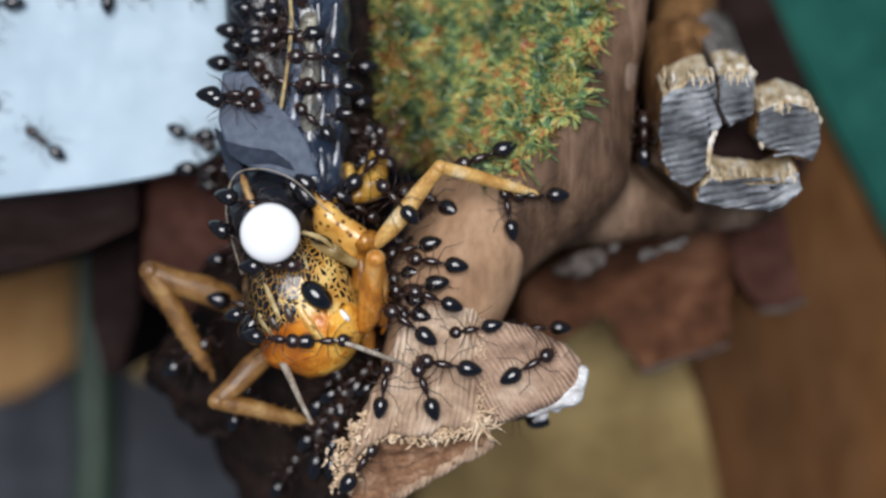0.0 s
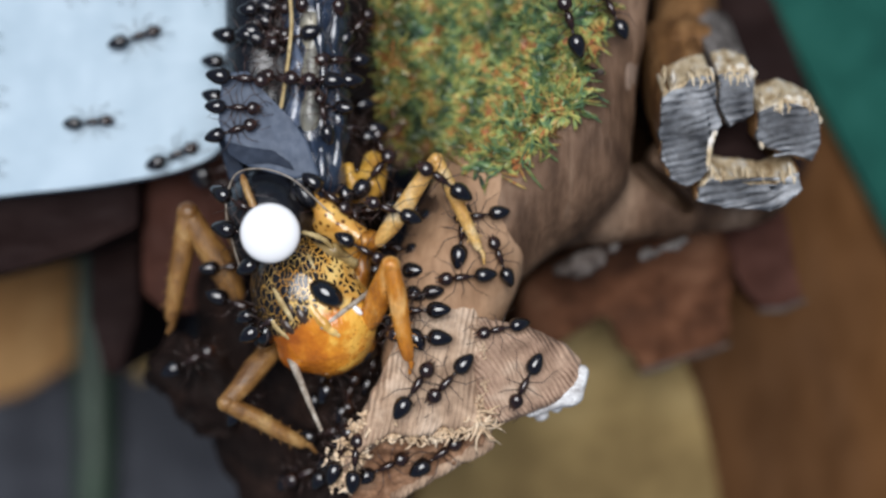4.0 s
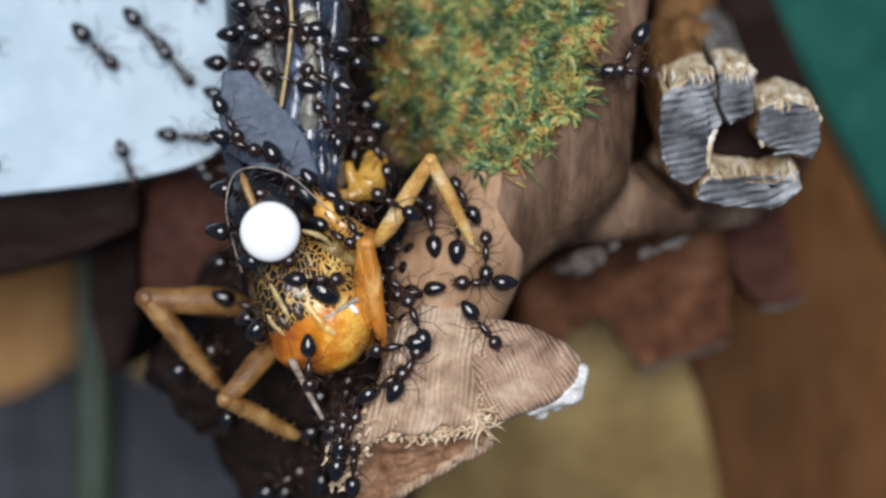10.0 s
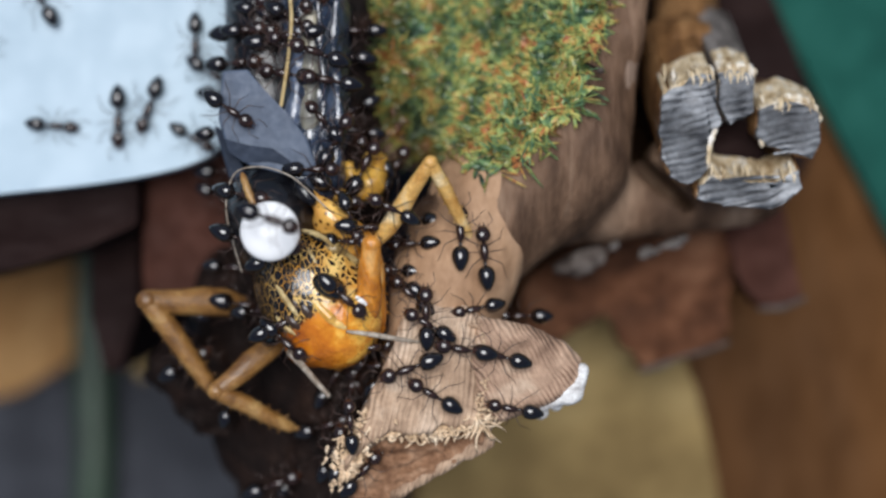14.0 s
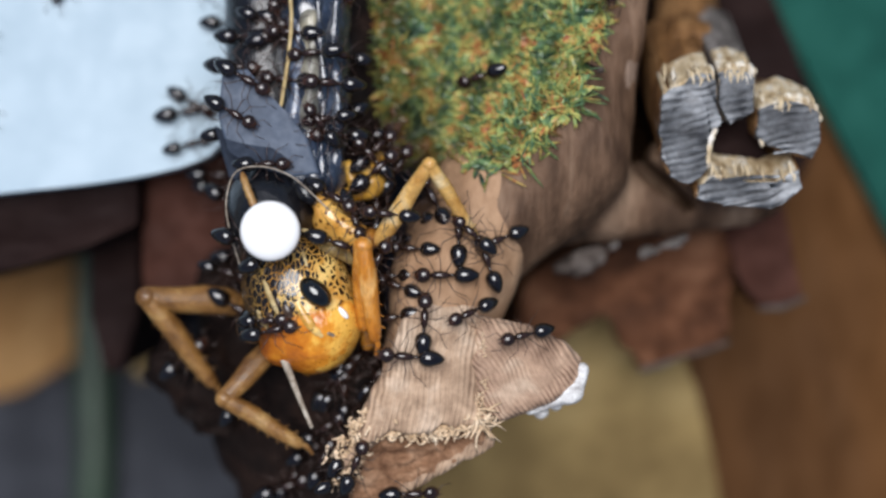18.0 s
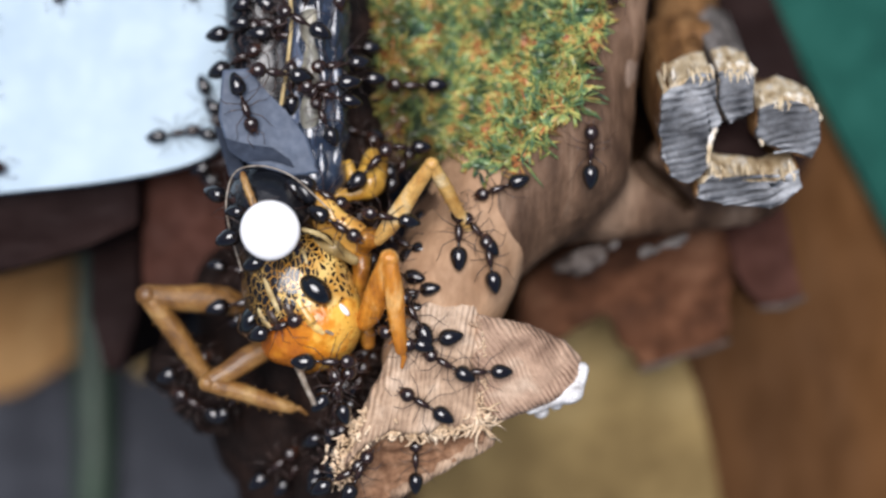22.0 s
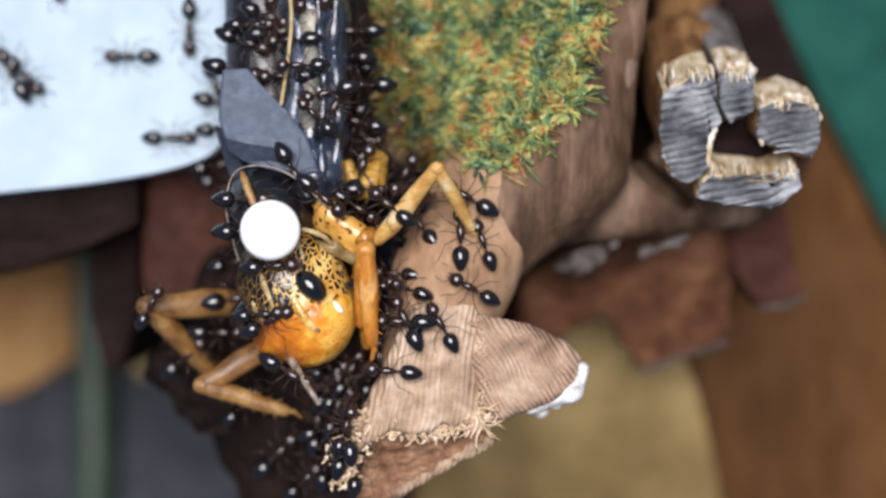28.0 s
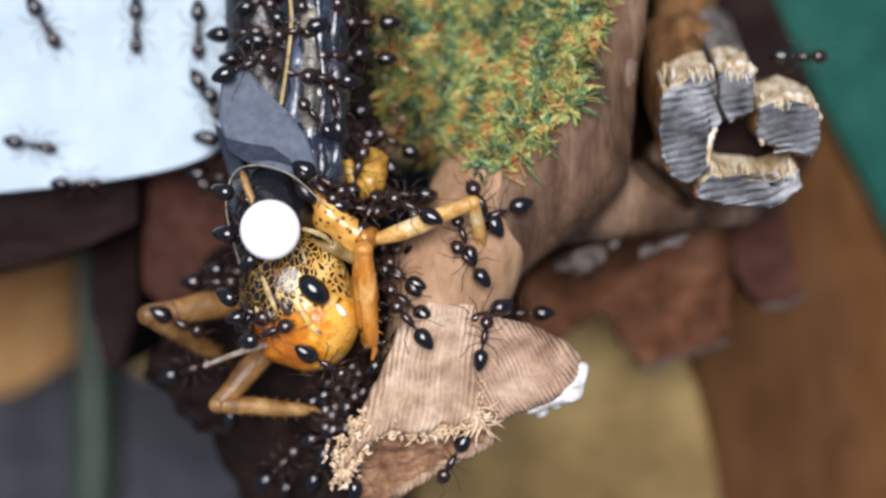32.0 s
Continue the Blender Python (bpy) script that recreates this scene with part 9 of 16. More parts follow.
    walk(ants[17], [(0, at(0.3, -7.2, 46.6, -1, 0, 170)), (0.3, at(0.3, -8.7, 46.6, -1, 1, -139)), (0.73, at(-0.9, -9.9, 46.6, 0, 3, -155)), (0.87, at(-0.9, -9.3, 46.6, 0, 0, 163)), (1, at(-0.8, -8.6, 46.7, 2, -2, 120)), (1.5, at(-1.2, -8.6, 46.7, 0, 0, 108)), (2, at(-1.6, -8.6, 46.7, -3, 2, 95)), (2.3, at(-0.3, -8.1, 46.6, 1, 1, 58)), (2.73, at(1.2, -5.7, 46.6, 2, 0, 79)), (2.87, at(0.8, -5.9, 46.6, 0, -0, 124)), (3, at(0.3, -6, 46.6, -1, 0, 170)), (3.9, at(0.4, -7.9, 46.6, 1, -0, -133)), (5.27, at(-1, -9.8, 46.6, -3, 2, -145)), (5.63, at(-1.2, -9.3, 46.6, -3, 0, 178)), (6, at(-1.3, -8.9, 46.7, -1, -2, 140)), (7, at(-1.3, -8.4, 46.7, 2, -0, 120)), (7.15, at(0, -9.1, 46.6, 2, 1, 62)), (7.3, at(1.4, -9.8, 46.5, 1, 3, 4)), (7.73, at(4.4, -11.7, 41.7, 0, -0, 4)), (7.87, at(4.2, -11.3, 41.7, 0, -0, 47)), (8, at(4, -10.9, 41.7, 0, -0, 90)), (8.15, at(2.8, -11.1, 44, 2, 1, 126)), (8.3, at(1.6, -11.3, 46.2, 4, 1, 162)), (8.73, at(-1.4, -10.8, 46.7, -1, -3, 143)), (8.87, at(-0.8, -10.9, 46.7, 3, -3, 86)), (9, at(-0.3, -10.9, 46.6, 4, 0, 30)), (9.15, at(-1.5, -10.5, 46.7, 2, -4, 75)), (9.3, at(-2.7, -10, 46.8, -2, -6, 121)), (9.73, at(-4.2, -8.8, 45.4, -18, 22, 108)), (9.87, at(-3.8, -8.7, 46, -20, 6, 70)), (10, at(-3.5, -8.6, 46.5, -12, -7, 32)), (10.3, at(-3, -10.4, 46.8, 2, 1, -31)), (10.73, at(-2.3, -13, 45.2, -7, 9, -86)), (10.87, at(-2.7, -12.6, 45.3, 2, -3, -143)), (11, at(-3.1, -12.2, 45.4, 16, -2, 159)), (11.15, at(-1.6, -11.3, 46, 7, 3, 113)), (11.3, at(-0.2, -10.3, 46.6, -3, 0, 66)), (11.73, at(3.9, -8.1, 46.3, -2, -0, 17)), (11.87, at(4.1, -8.3, 46.3, -2, 2, -22)), (12, at(4.3, -8.6, 46.2, -3, 4, -60)), (12.15, at(3.1, -7.7, 46.4, -3, -1, -123)), (12.3, at(1.8, -6.8, 46.5, 0, -3, 173)), (12.73, at(-0.1, -4.7, 46.7, -0, -2, 150)), (13, at(-0.9, -4.7, 46.7, -1, -2, 175)), (13.15, at(0.2, -5.5, 46.6, -4, 1, -126)), (13.3, at(1.2, -6.3, 46.5, -4, 4, -67)), (13.73, at(2.5, -7.5, 46.4, -3, 1, -76)), (13.87, at(1.9, -6.9, 46.5, -2, -3, -133)), (14, at(1.3, -6.4, 46.6, 2, -5, 170)), (14.9, at(1.3, -4.8, 46.6, 5, -5, 131)), (16.27, at(-0.4, -2.3, 45.8, -1, 1, 137)), (17, at(-1.2, -2.5, 45.5, 1, 7, -175)), (17.5, at(-0.5, -2.1, 45.7, 1, 3, -177)), (18, at(0.1, -1.8, 45.8, 1, -0, 180)), (18.3, at(0.5, -3.6, 45.8, -6, -1, -120)), (18.73, at(-0, -6.1, 46.5, 4, 4, -121)), (19, at(-0.9, -6, 46.7, -0, -3, -170)), (20, at(-0, -5.4, 46.6, -1, 2, 170)), (20.5, at(0.3, -4.7, 46.6, 0, 0, 175)), (21, at(0.6, -4, 46.5, 10, -4, 179)), (21.5, at(-0.1, -4.9, 46.7, -0, -1, -175)), (22, at(-0.9, -5.9, 46.7, -0, -3, -170)), (23, at(0.9, -6.2, 46.6, -6, -2, -120)), (23.3, at(-0.2, -5.2, 46.6, -1, 2, -171)), (23.73, at(-2, -4.9, 46.5, 3, 6, 179)), (24, at(-2.6, -5.1, 46.4, 8, 7, -174)), (24.15, at(-1.5, -4.3, 46.4, 1, 10, 125)), (24.3, at(-0.3, -3.5, 46.4, -6, 6, 65)), (24.73, at(1.1, -2.3, 45.8, 5, 0, 64)), (24.87, at(0.5, -2.4, 45.8, 2, -1, 107)), (25, at(-0, -2.5, 45.8, -2, 1, 150)), (25.9, at(-0.6, -4, 46.6, 5, -5, -159)), (27.27, at(-1.9, -5.1, 46.6, 6, 3, -154)), (28, at(-2.5, -4.8, 46.4, 7, 5, 178)), (29, at(-2.6, -3.9, 44.7, 0, 9, -180)), (30, at(-2.5, -4.1, 44.8, -2, 9, 165)), (31, at(-1.8, -5.5, 46.7, 1, 2, -175)), (32, at(-2.2, -3.6, 44.9, -4, 6, 144))])
    walk(ants[18], [(0, at(-1.1, -8.7, 46.7, -0, -2, 110)), (0.15, at(-1.6, -10.2, 46.7, -2, 0, 166)), (0.3, at(-2, -11.7, 46.6, -1, 3, -139)), (0.52, at(-1.9, -13.6, 45.7, 1, -1, -104)), (0.73, at(-1.7, -15.5, 44.9, 1, -6, -68)), (0.87, at(-1.9, -14.8, 44.9, 1, -5, -4)), (1, at(-2, -14.1, 44.8, 1, -4, 60)), (1.5, at(-3.2, -14.4, 44.8, -0, -5, 120)), (2, at(-4.4, -14.6, 44.7, -2, -4, -180)), (2.25, at(-4.2, -14, 44.7, 1, -4, 135)), (2.5, at(-4.1, -13.5, 44.8, 4, -2, 90)), (2.75, at(-4, -14.2, 44.7, 8, 1, 45)), (3, at(-3.9, -14.9, 44.5, 9, 6, 1)), (4.5, at(-3.8, -12.9, 44.9, 1, -4, 40)), (6, at(-4.1, -11.1, 46.9, 1, -6, 80)), (6.3, at(-5.6, -11.5, 46.2, -7, 15, 138)), (6.73, at(-7.7, -11, 41.4, -6, 8, 129)), (6.87, at(-7.3, -10.8, 41.5, -6, 4, 92)), (7, at(-6.8, -10.6, 41.6, -3, 1, 55)), (7.3, at(-6, -10.8, 41.5, 2, 4, 31)), (7.73, at(-3.9, -9.4, 46.5, -24, -9, 45)), (8, at(-4.9, -9.1, 41.1, 14, -2, 90)), (8.15, at(-5.8, -9.8, 41.4, 6, -4, 135)), (8.3, at(-6.6, -10.6, 41.6, -1, -0, -179)), (8.73, at(-8.2, -11.1, 41.1, -1, 11, 167)), (8.87, at(-7.4, -10.5, 44, 4, 4, 113)), (9, at(-6.7, -9.9, 47, 12, 3, 59)), (10, at(-6.5, -11, 41.6, 0, 5, 50)), (11, at(-6.9, -10.7, 41.6, -3, 2, 76)), (11.3, at(-5.8, -10.8, 41.5, 2, 1, 40)), (11.73, at(-4, -9.2, 46.3, -27, -8, 58)), (11.87, at(-4.8, -9.3, 43.8, -10, -2, 88)), (12, at(-5.5, -9.3, 41.4, 7, -5, 119)), (13, at(-6, -9.7, 41.6, 4, -9, 149)), (13.15, at(-4.2, -9.5, 44.2, 4, -1, 90)), (13.3, at(-2.5, -9.3, 46.7, -4, 3, 30)), (13.73, at(0.6, -9.1, 46.6, -1, 1, 37)), (13.87, at(-0, -9.2, 46.6, 1, -1, 94)), (14, at(-0.6, -9.2, 46.7, -0, -4, 150)), (14.9, at(-1.4, -11.5, 46.7, -3, -0, -148)), (16.27, at(-3.1, -15.3, 44.6, 7, 7, -94)), (16.63, at(-2.9, -15, 44.8, 8, -6, -38)), (17, at(-2.7, -14.6, 45, -3, -14, 21)), (18, at(-2.1, -15.5, 44.7, 13, 4, 1)), (18.3, at(-1.7, -15, 44.7, -2, 2, 20)), (18.73, at(-0, -14, 44.9, 6, -4, 26)), (19, at(0.5, -13.7, 45, 1, -1, 30)), (19.33, at(-0.4, -13.8, 44.9, -4, 2, 80)), (19.67, at(-1.2, -13.9, 44.7, -5, 8, 129)), (20, at(-2, -14, 44.6, -1, 13, 180)), (20.3, at(-1.9, -12, 45.4, 2, -5, 123)), (20.73, at(-2.9, -9.1, 46.8, 2, -0, 126)), (21, at(-3.8, -9.2, 46.8, 3, -2, 175)), (21.15, at(-2.5, -9.9, 46.7, -1, -2, -122)), (21.3, at(-1.3, -10.6, 46.6, -2, 2, -58)), (21.52, at(-0.3, -10.2, 46.6, -1, 2, -20)), (21.73, at(0.8, -9.8, 46.6, 1, 0, 18)), (21.82, at(0.2, -9.9, 46.6, 0, 1, 62)), (21.91, at(-0.5, -9.9, 46.6, 1, 1, 106)), (22, at(-1.1, -9.9, 46.6, 1, 1, 150)), (22.5, at(-1.3, -9, 46.8, -3, -3, 158)), (23, at(-1.4, -8.2, 46.8, -1, -3, 165)), (23.3, at(-1.7, -9.6, 46.7, -2, -2, -149)), (23.73, at(-3.3, -10.5, 46.9, -6, -9, -168)), (23.87, at(-2.9, -9.9, 46.9, -0, -7, 143)), (24, at(-2.5, -9.4, 46.8, 1, -1, 95)), (24.5, at(-2.7, -8.8, 46.7, 1, 1, 130)), (25, at(-2.6, -8.6, 46.7, 1, -0, 165)), (26.5, at(-3.4, -7.7, 46.8, -2, -1, 133)), (28, at(-4, -7.5, 42.1, 0, -0, 100)), (28.3, at(-3.4, -6.8, 43.9, -22, -4, 87)), (28.73, at(-3.1, -5.3, 43.6, -25, 4, 85)), (29, at(-3.2, -4.8, 42.6, -28, 8, 96)), (30, at(-3.2, -4.8, 42.6, -28, 8, 96)), (31, at(-3.3, -6.1, 43.8, -19, 7, 97)), (31.5, at(-3.7, -6, 42.8, -10, 24, 141)), (32, at(-3.6, -6.3, 43.4, 11, 20, -166))])
    walk(ants[19], [(0, at(-3.6, -8.7, 46.6, -8, 2, 80)), (0.1, at(-3.4, -10, 46.2, -8, 1, 36)), (0.2, at(-3.2, -11.4, 45.7, -8, 1, -7)), (0.3, at(-3, -12.7, 45.3, -7, 1, -50)), (0.73, at(-2.3, -18.2, 42.5, -0, -0, -44)), (0.87, at(-2.4, -18, 42.5, 0, -0, 14)), (1, at(-2.6, -17.8, 42.5, 0, -0, 73)), (2, at(-3.1, -17.8, 42.5, 0, -0, 72)), (3, at(-3.3, -17.5, 42.5, 0, -0, 94)), (6, at(-2.9, -17.5, 42.5, 0, -0, 84)), (7, at(-2.9, -17.9, 42.5, 0, -0, 85)), (8, at(-3, -17.3, 42.5, 0, -0, 101)), (9, at(-2.7, -17.6, 42.5, 0, -0, 79)), (10, at(-3.2, -17.7, 42.5, 0, -0, 89)), (11, at(-2.8, -17.6, 42.5, 0, -0, 77)), (11.3, at(-1.3, -16.4, 42.5, 0, -0, 57)), (11.73, at(1.9, -11.3, 45.1, -5, -3, 77)), (11.87, at(1.7, -10.8, 45.8, -2, 1, 113)), (12, at(1.5, -10.3, 46.5, 2, 2, 150)), (12.3, at(0.7, -10.3, 46.6, 2, -1, 160)), (12.73, at(-1.3, -9.4, 46.7, -1, -3, 147)), (13, at(-1.1, -8.6, 46.7, -1, 2, 100)), (13.15, at(0.2, -9.1, 46.6, 0, 1, 59)), (13.3, at(1.6, -9.6, 46.5, 1, 1, 18)), (13.73, at(5.3, -9.4, 46.1, 3, 2, 40)), (13.82, at(5, -9.6, 46.1, -0, -3, 83)), (13.91, at(4.7, -9.8, 46.1, -5, -4, 127)), (14, at(4.4, -10, 46.1, -10, -2, 170)), (14.9, at(3.7, -8.6, 46.3, -3, -3, 144)), (16.27, at(0.4, -5.8, 46.7, 1, -4, 149)), (17, at(-0.8, -5.7, 46.6, 2, -3, -175)), (17.1, at(0.4, -5.8, 46.6, 2, -3, -128)), (17.2, at(1.6, -6, 46.5, 3, -3, -80)), (17.3, at(2.8, -6.2, 46.4, 3, -4, -32)), (17.73, at(6.2, -6.2, 46.1, -5, -3, -38)), (17.87, at(5.6, -5.9, 46.2, -4, -13, -101)), (18, at(5, -5.6, 46.4, 6, -17, -167)), (18.15, at(6.4, -6.1, 46, -7, -22, -103)), (18.3, at(7.9, -6.5, 45.6, -18, -12, -40)), (18.73, at(9.8, -7, 42.5, -0, -0, -51)), (18.87, at(9, -6.8, 42.5, -0, -0, -105)), (19, at(8.3, -6.6, 42.5, 0, -0, -160)), (19.3, at(7.1, -4.9, 42.5, 0, -0, 159)), (19.73, at(3.2, -1.9, 44.8, 9, -17, 133)), (20, at(2.7, -0.8, 45.1, 10, 0, 100)), (20.5, at(2.1, -2.2, 45.4, 6, -9, 139)), (21, at(2, -4, 45.2, -7, -13, -178)), (21.15, at(2.5, -5, 45.7, -8, -5, -141)), (21.3, at(3.1, -6, 46.3, -4, 1, -104)), (21.73, at(3.2, -8.3, 46.4, -1, 0, -109)), (21.87, at(2.8, -8, 46.4, -2, -1, -144)), (22, at(2.4, -7.8, 46.5, -2, -3, -180)), (22.15, at(3.5, -8.7, 46.3, -4, -0, -126)), (22.3, at(4.7, -9.6, 46.1, -3, 3, -71)), (22.73, at(6.9, -11.9, 42.5, -0, -0, -74)), (22.87, at(6.4, -11.8, 42.5, -0, -0, -120)), (23, at(5.9, -11.6, 42.5, 0, -0, -165)), (23.3, at(4.2, -10.3, 45.9, -21, -10, 176)), (23.73, at(-0.5, -8.9, 46.7, 1, -4, 154)), (24, at(-1.4, -7.9, 46.8, 1, -3, 115)), (24.3, at(0.6, -7.4, 46.6, -1, -3, 56)), (24.73, at(3.4, -6.6, 46.3, -2, 3, 3)), (24.87, at(2.9, -6.9, 46.4, -5, 0, -53)), (25, at(2.3, -7.2, 46.5, -4, -4, -110)), (25.75, at(1.4, -6.7, 46.6, -3, -4, -142)), (26.5, at(0.4, -6.1, 46.7, -2, -3, -175)), (27.25, at(0.2, -5.6, 46.6, -3, -0, 152)), (28, at(-0, -5, 46.5, -5, 2, 120)), (28.3, at(-1.2, -5.8, 46.7, -2, -2, 168)), (28.73, at(-2.8, -6, 46.3, 2, 14, 171)), (29, at(-2.8, -5.4, 45.5, -11, 23, 136)), (30, at(-3, -6.5, 46.2, -6, 15, 128)), (31, at(-2.4, -6.6, 46.8, 1, 0, 120)), (31.15, at(-1.1, -6.8, 46.7, 1, 0, 75)), (31.3, at(0.1, -7, 46.6, 0, 0, 30)), (31.73, at(2.7, -6.8, 46.4, -2, 3, 25)), (32, at(2.5, -6, 46.3, 2, 5, 80))])
    walk(ants[20], [(0, at(-5.1, -7.9, 41.1, 5, 6, 61)), (0.1, at(-5.8, -8.6, 41.3, 5, 5, 107)), (0.2, at(-6.5, -9.3, 41.4, 4, 4, 154)), (0.3, at(-7.2, -10, 41.5, 3, 4, -159)), (0.73, at(-8.4, -11.1, 47.3, -9, -9, -167)), (0.82, at(-7.9, -11, 45.4, -5, -7, 149)), (0.91, at(-7.5, -11, 43.5, -4, -4, 104)), (1, at(-7, -10.9, 41.6, -6, -0, 60)), (1.3, at(-6.2, -11, 41.4, 1, 7, 34)), (1.73, at(-3.7, -9.5, 46.7, -12, -1, 36)), (2, at(-3.4, -8.7, 46.7, -10, -0, 60)), (2.5, at(-2.5, -8.7, 46.7, -1, 1, 55)), (3, at(-1.4, -8.7, 46.8, 0, 1, 50)), (6, at(-3, -8.6, 46.7, 2, 2, 75)), (6.5, at(-3.1, -8.3, 46.7, -5, -2, 53)), (7, at(-3.8, -8.6, 40.9, 0, -0, 30)), (7.3, at(-2.8, -8.9, 46.7, -1, 2, -1)), (7.73, at(-0.8, -8.6, 46.6, 2, 4, 29)), (7.87, at(-1.5, -8.6, 46.6, 2, 4, 84)), (8, at(-2.2, -8.6, 46.6, 2, 4, 140)), (9, at(-2, -8.2, 46.6, 2, 3, 110)), (9.5, at(-2.2, -7.8, 46.7, 2, 1, 85)), (10, at(-2.3, -7.7, 46.7, 1, 2, 60)), (11, at(-3.1, -8.3, 46.7, -1, 0, 110)), (11.3, at(-1.2, -8.1, 46.7, -3, 1, 52)), (11.73, at(0.4, -6.3, 46.7, -4, -3, 69)), (11.87, at(-0.1, -6.6, 46.6, -2, 0, 117)), (12, at(-0.7, -6.8, 46.5, 2, 1, 165)), (12.3, at(-1.3, -7, 46.6, -1, -1, 177)), (12.73, at(-2.9, -7.1, 46.6, 2, 6, -180)), (13, at(-3.3, -7.2, 46.1, 5, 18, -178)), (14, at(-2.1, -7.5, 46.8, -3, -2, -160)), (15.5, at(-2.7, -7.1, 46.8, 1, -2, 157)), (17, at(-2.6, -7, 46.8, -2, 1, 115)), (17.5, at(-2.6, -6.8, 46.8, 1, -2, 145)), (18, at(-2.2, -6.8, 46.9, -1, -6, 175)), (18.5, at(-2.3, -7.5, 46.8, -2, -4, 163)), (19, at(-2.3, -8.3, 46.7, 3, 0, 150)), (19.3, at(-3.5, -9.1, 46.7, 0, -2, -178)), (19.73, at(-6.9, -9.6, 41.6, -1, 2, 157)), (19.87, at(-6.5, -9.3, 41.6, -2, 1, 109)), (20, at(-6.1, -9.1, 41.6, -3, -1, 60)), (21, at(-5.8, -9.3, 41.6, 1, 1, 60)), (22, at(-5.7, -9.2, 41.5, 5, 2, 70)), (23, at(-6.4, -8.7, 47.7, -7, -23, 63)), (23.5, at(-7.2, -10.1, 41.5, -6, -2, 60)), (24, at(-7.5, -10.8, 41.4, -11, -4, 61)), (24.3, at(-6.9, -10.5, 41.6, -5, -1, 48)), (24.73, at(-5.5, -8.9, 41.4, 7, 7, 50)), (25, at(-5.1, -8.3, 41.2, 5, 7, 61)), (25.45, at(-6.1, -8.3, 41.3, 2, 5, 99)), (25.9, at(-7.1, -8.3, 41.4, -1, 5, 137)), (27.27, at(-8.6, -8.5, 47.5, 2, -8, -160)), (27.51, at(-8.1, -8.7, 45.5, 3, -7, -117)), (27.76, at(-7.6, -8.8, 43.5, 4, -6, -74)), (28, at(-7.1, -8.9, 41.5, 5, -6, -31)), (28.3, at(-6.5, -8.3, 41.4, -2, -1, -3)), (28.73, at(-5.1, -7.8, 41.1, 1, 8, 18)), (29, at(-5.2, -7, 41.1, 9, 5, 61)), (29.5, at(-4.7, -6.6, 44.9, 14, -5, 29)), (30, at(-4.2, -6.2, 48.7, 23, -10, -4)), (31, at(-4.5, -6.1, 40.8, 9, 7, 41)), (31.15, at(-5.8, -6.1, 43.6, 14, -14, 94)), (31.3, at(-7, -6, 46.4, -3, -30, 153)), (31.52, at(-7.9, -6.7, 46.9, -11, -18, -172)), (31.73, at(-8.8, -7.4, 47.4, -11, -4, -142)), (31.87, at(-8.2, -7.3, 46.9, -14, 9, -88)), (32, at(-7.6, -7.3, 46.4, -6, 19, -32))])
